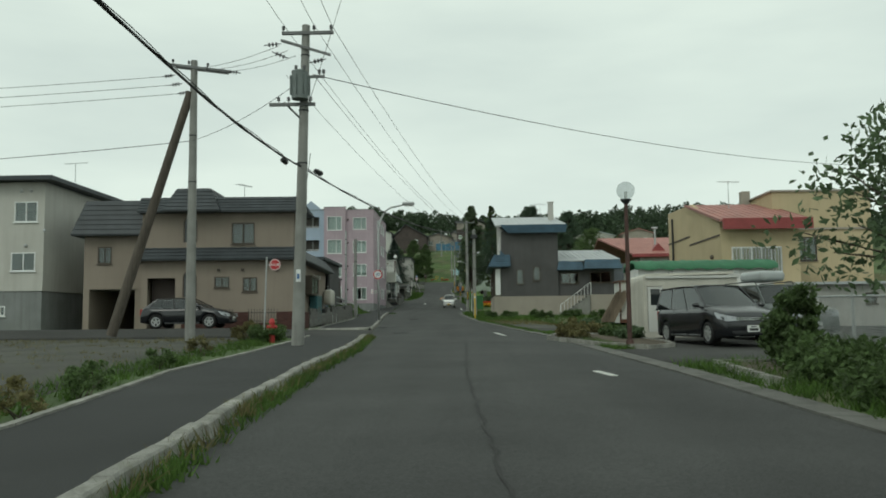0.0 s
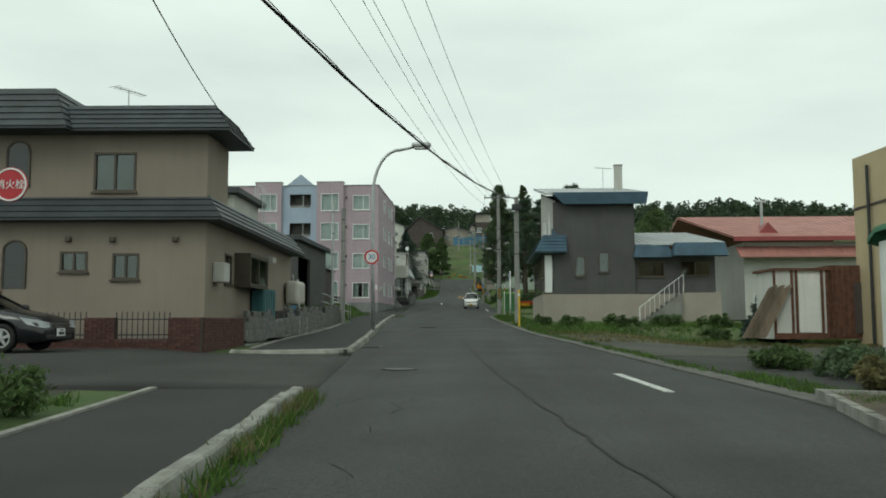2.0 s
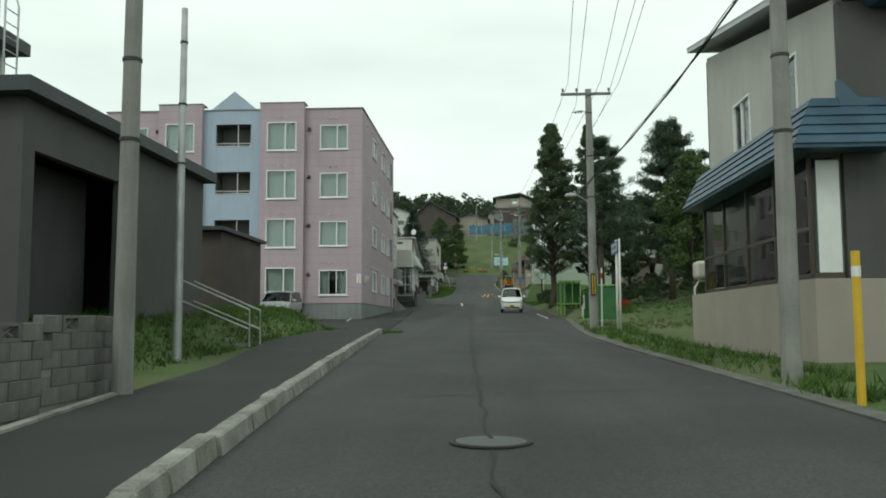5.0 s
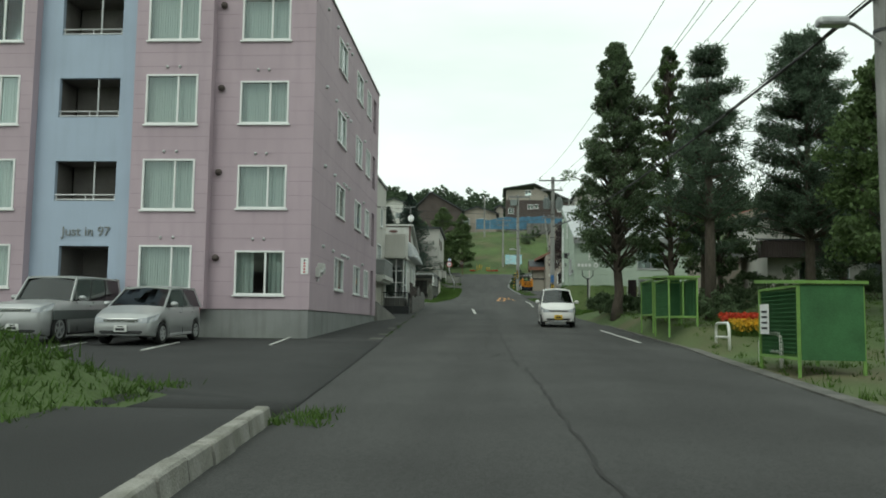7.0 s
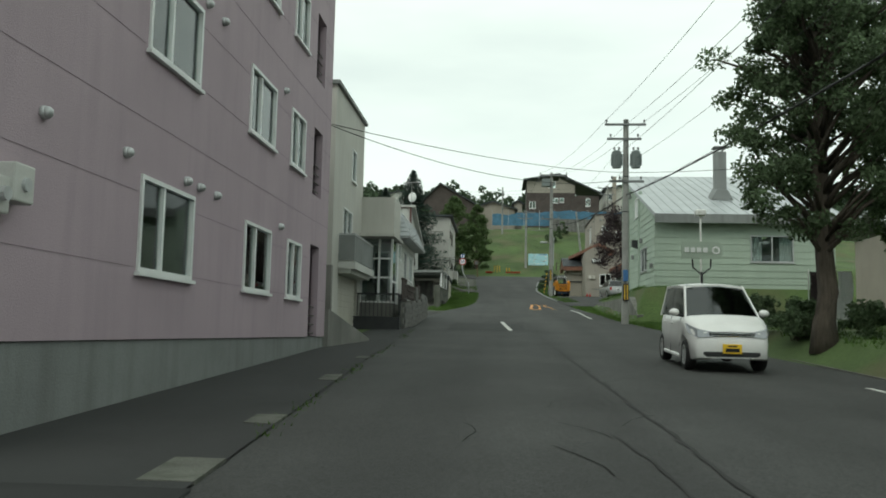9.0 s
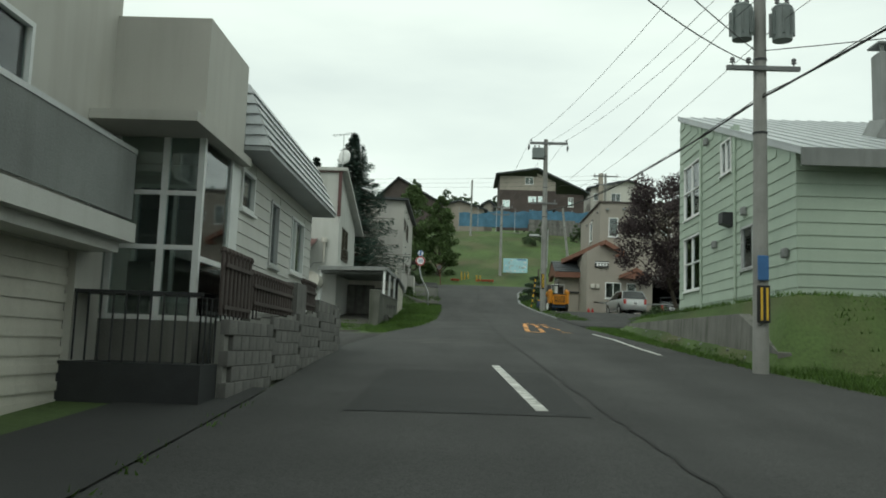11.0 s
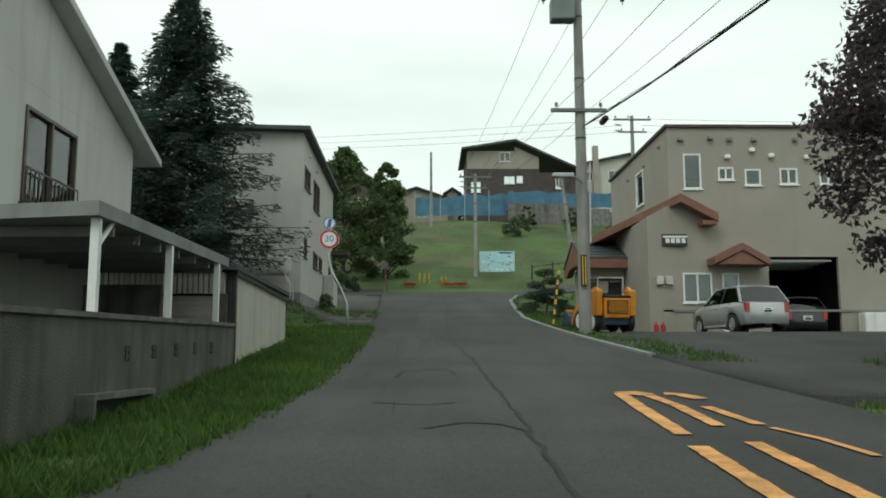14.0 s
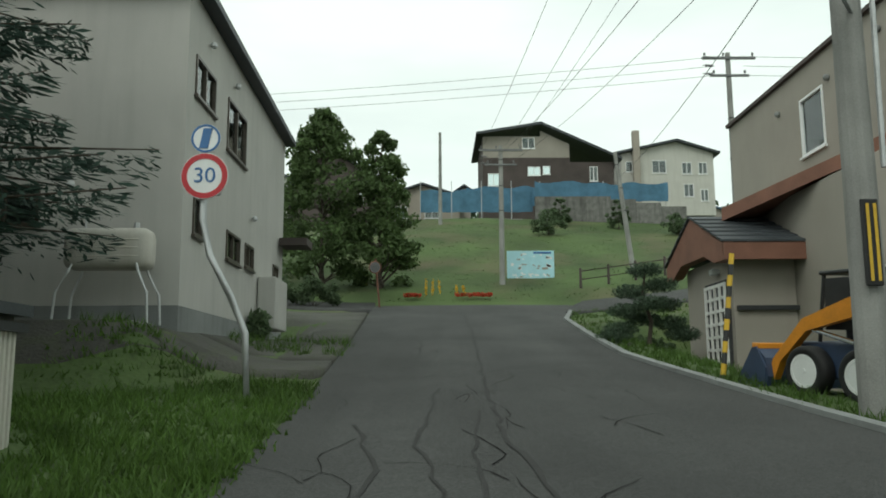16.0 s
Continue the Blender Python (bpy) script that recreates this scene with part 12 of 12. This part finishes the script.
for k, (x, y, rx, h) in enumerate(((-0.6, 155.2, 0.9, 1.3), (0.9, 155.6, 1.0, 1.5), (2.5, 153.2, 0.7, 1.6), (3.6, 152.8, 0.8, 1.4), (-2.3, 156.8, 0.7, 0.9), (-1.8, 153.4, 0.8, 1.1), (-0.4, 153.0, 0.9, 1.2))):
    shrub((x, y, ground_z(x, y)), rx, 0.7, h, "dark shrub on the raised lawn", M_leafdark if k != 1 else M_plum, 100 + k, 0.06, 30, 100)
for k, (x, y, rx, h) in enumerate(((-6.0, 178.6, 0.8, 0.5), (-5.3, 176.6, 0.6, 0.5), (-16.2, 176, 0.9, 0.9), (-18.3, 190.5, 1.4, 1.6), (-16.6, 191.5, 1.2, 1.3), (-20.6, 192, 1.6, 2.2), (-4.1, 211, 1.3, 2.0), (-2.5, 216, 0.8, 2.4), (-15.5, 208, 1.5, 1.4), (1.4, 215.2, 0.9, 2.2), (5.0, 213, 1.2, 1.7))):
    shrub((x, y, ground_z(x, y)), rx, rx * 0.8, h, "green bush on the grassy bank", M_leafdark, 110 + k, 0.09, 26, 90)
for k, (x, y) in enumerate(((-10.6, 18.6), (-9.6, 14.6), (-9.9, 16.8), (-9.35, 12.6), (-10.75, 22.0), (-11.2, 26.0))):
    shrub((x, y, ground_z(x, y) + 0.02), 0.35, 0.5, 0.5 if k else 0.8, "straggling dry weeds beside the pavement", M_drygrass if k % 2 else M_leaf, 130 + k, 0.035, 12, 60)

verge("weeds growing along the kerb", lambda y: lerp(LEFT_X, y) - 0.03, lambda y: lerp(LEFT_X, y) + 0.18, 2.5, 36.3, 5200, 0.16, 1, tuft=9, height=road_top, name="kerb_weeds")
verge("dry weeds growing along the kerb", lambda y: lerp(LEFT_X, y) - 0.16, lambda y: lerp(LEFT_X, y) + 0.14, 2.5, 36.3, 1500, 0.14, 2, M_drygrass, tuft=7, height=road_top, lift=0.06, name="kerb_weeds")
verge("green verge beside the pavement", lambda y: lerp(((5, -10.4), (14, -10.6), (20, -11.6), (26, -11.9), (36, -12.4)), y), lambda y: lerp(((-20, -9.0), (14, -9.6), (16, -9.8), (20, -10.5), (26, -10.7), (32, -10.95), (37, -11.3)), y), 6, 36, 5200, 0.17, 3, tuft=8)
verge("dry grass over waste ground", -30, -11.2, 8, 36.8, 5500, 0.12, 4, M_drygrass, tuft=7)
verge("dry sparse grass before the side street", -34, -12.0, 33.6, 36.4, 1500, 0.15, 5, M_drygrass, tuft=8)
verge("tall roadside grass by the fence", lambda y: lerp(RIGHT_X, y) + 0.45, 1.4, 6, 21.8, 5200, 0.20, 6, tuft=8)
verge("short grass beside the lamp bed", lambda y: lerp(RIGHT_X, y) + 0.42, lambda y: lerp(RIGHT_X, y) + 1.0, 27, 40, 5200, 0.13, 7, tuft=8, even=True)
verge("tall meadow grass before the grey-blue house", lambda y: lerp(RIGHT_X, y) + 0.5, 9, 57, 66.4, 9500, 0.24, 8, tuft=8)
verge("dry brown grass beside the gravel drive", lambda y: lerp(RIGHT_X, y) + 0.6, 9, 51.5, 60.5, 10500, 0.13, 9, M_drygrass, tuft=8)
verge("grass strip along the house wall", lambda y: lerp(RIGHT_X, y) + 0.35, -3.0, 66, 88, 3500, 0.18, 10, tuft=8)
verge("lush grass on the mound", -24, -14.1, 66, 88.0, 13000, 0.22, 11, tuft=8)
verge("short lush grass covering the mound", -17.5, -14.0, 70, 88.0, 17000, 0.11, 61, tuft=8, w=0.016, even=True, loose=0.09)
verge("mown park lawn", lambda y: lerp(RIGHT_X, y) + 0.35, 8, 88, 134, 16000, 0.12, 12, tuft=8, w=0.014)
verge("tall grass below the pale green house", lambda y: lerp(RIGHT_X, y) + 0.08, -4.0, 124, 133.8, 4200, 0.16, 13, tuft=8)
verge("narrow grass strip at the foot of the retaining wall", lambda y: lerp(RIGHT_X, y) + 0.02, lambda y: -5.14, 133.8, 152, 4200, 0.09, 65, tuft=8, w=0.014, even=True)
verge("lawn on the raised plot", -4.4, 6, 149, 157.5, 9500, 0.16, 14, tuft=8, keep=lambda x, y: y < 152.2 or x > -3.6)
BANK_X = lambda y: -14.86 if 147.4 < y < 164.4 else lerp(LEFT_X, y) - 3.6
verge("lush grass on the bank beside the street", BANK_X, lambda y: lerp(LEFT_X, y) - 0.0, 144, 169.3, 17000, 0.15, 15, tuft=8)
verge("short green turf over the bank", BANK_X, lambda y: lerp(LEFT_X, y) - 0.02, 144, 169.0, 22000, 0.08, 62, tuft=8, w=0.015, even=True, loose=0.09)
verge("short green turf over the house lawn", lambda y: lerp(RIGHT_X, y) + 0.3, -1.4, 127, 152, 12000, 0.10, 63, tuft=8, w=0.015, even=True, loose=0.09, keep=lambda x, y: (x < -5.2 or x > -4.75) and not (GX0 - 0.1 < x and GY0 - 0.1 < y < GY1))
verge("tall grass beside the cream house", lambda y: lerp(LEFT_X, y) - 5.0, lambda y: lerp(LEFT_X, y) - 2.0, 144, 168, 2600, 0.16, 16, tuft=7, keep=lambda x, y: y < 146 or y > 165)
verge("patchy grass before the shop house", -28, -15.2, 143.2, 150.6, 6500, 0.09, 66, tuft=8, w=0.015, lift=0.02, keep=lambda x, y: noise.noise(Vector((x * 0.5, y * 0.7, 3))) > -0.05)
verge("grass beside the gravel bank", -17, lambda y: lerp(LEFT_X, y) - 0.02, 173, 176.5, 1200, 0.22, 17, tuft=7)
verge("grass verge along the climbing street", lambda y: lerp(RIGHT_X, y) + 0.18, lambda y: lerp(RIGHT_X, y) + 1.5 + max(0, y - 170) * 0.3, 157.5, 188, 8500, 0.14, 18, tuft=8, keep=lambda x, y: not (-6.9 < x and 163.5 < y < 171) or x < -6.7)
verge("short mown grass over the hillside", -44, 24, 194.6, 219, 16000, 0.05, 19, M_hillgrass, tuft=8, w=0.03, even=True, loose=0.3)
verge("grass growing along the gutter", lambda y: lerp(RIGHT_X, y) + 0.30, lambda y: lerp(RIGHT_X, y) + 0.62, 40, 62, 2500, 0.12, 21, tuft=7)
verge("green weeds round the end of the kerb", -12.0, -11.45, 84.3, 85.5, 260, 0.10, 64, tuft=8, even=True, height=road_top)
verge("sparse grass in the joint before the apartment block", lambda y: lerp(LEFT_X, y) - 0.02, lambda y: lerp(LEFT_X, y) + 0.03, 103, 126, 260, 0.06, 22, tuft=6, height=road_top)
verge("grass at the foot of the shed", -17.2, -15.3, 128, 137.4, 2200, 0.18, 23, tuft=7)


def flowers(label, x0, x1, y0, y1, n, material, seed, h=0.3):
    rng = np.random.default_rng(seed)
    x, y = rng.uniform(x0, x1, n), rng.uniform(y0, y1, n)
    P = np.array([(a, b_, ground_z(a, b_) + h * k) for a, b_, k in zip(x, y, rng.uniform(0.4, 1.1, n))])
    green("flowers", leafage(P, 0.045, rng, 0.8, flat=0.4), material, None, label, "flowers", "stuff")


flowers("red bedding flowers in the park", -2.9, -1.0, 101.0, 102.0, 1800, M_flower_r, 1, 0.42)
flowers("yellow bedding flowers in the park", -2.9, -1.6, 100.0, 101.0, 1000, M_flower_y, 2, 0.34)
for k, (x0, x1) in enumerate(((-12.95, -12.15), (-10.6, -8.9))):
    flowers("orange and red flowers at the street's end", x0, x1, 195.05, 195.35, 260 + 220 * k, M_flower_r, 3 + k, 0.22)
for k in range(5):
    flowers("short row of yellow flowers on the slope", -12.0 + 0.32 * k + (0.5 if k > 2 else 0), -11.9 + 0.32 * k + (0.5 if k > 2 else 0), 195.2, 198.4 if k < 3 else 197.2, 60, M_flower_y, 14 + k, 0.22)
verge("leafy plants under the flowers", -3.0, -1.0, 99.9, 102.1, 2600, 0.34, 31, M_grass, tuft=6, name="flower_foliage")

# ---- woods on the far ridge
rng = np.random.default_rng(91)
C, R = [], []
for i in range(1150):
    y = rng.uniform(262, 330) if i % 4 == 0 else rng.uniform(330, 425)
    x = rng.uniform(-0.55, 0.62) * (y + 40)
    if y < 330 and -60 < x < 40 and rng.uniform() < 0.75:
        continue
    h = rng.uniform(5, 10)
    for k in range(6):
        C.append((x + rng.normal() * 1.4, y + rng.normal() * 1.4, ground_z(x, y) + h * (0.25 + 0.12 * k)))
        R.append(2.3 * (1.25 - 0.13 * k))
P = in_balls(C, R, 30, rng, 0.9, 0.4)
green("far_woods", leafage(P, 0.62, rng, 0.6), M_forest, None, "dark wooded ridge on the horizon", "woods", "stuff")

# ---------------------------------------------------------------- bricks of the garden wall
for a0, a1, z0, z1 in ((-18.6, -16.1, 6.0, 6.42), (-16.1, -15.3, 6.0, 6.96), (-15.3, -13.9, 6.0, 6.42), (-13.9, -13.06, 6.0, 6.96)):
    brick_run(gw, FS, a0, a1, z0, z1, 0.02, 0.03, 0.235, 0.08)
brick_run(gw, FE2, 46.3, 50.0, 6.0, 6.96, 0.02, 0.03, 0.235, 0.08)
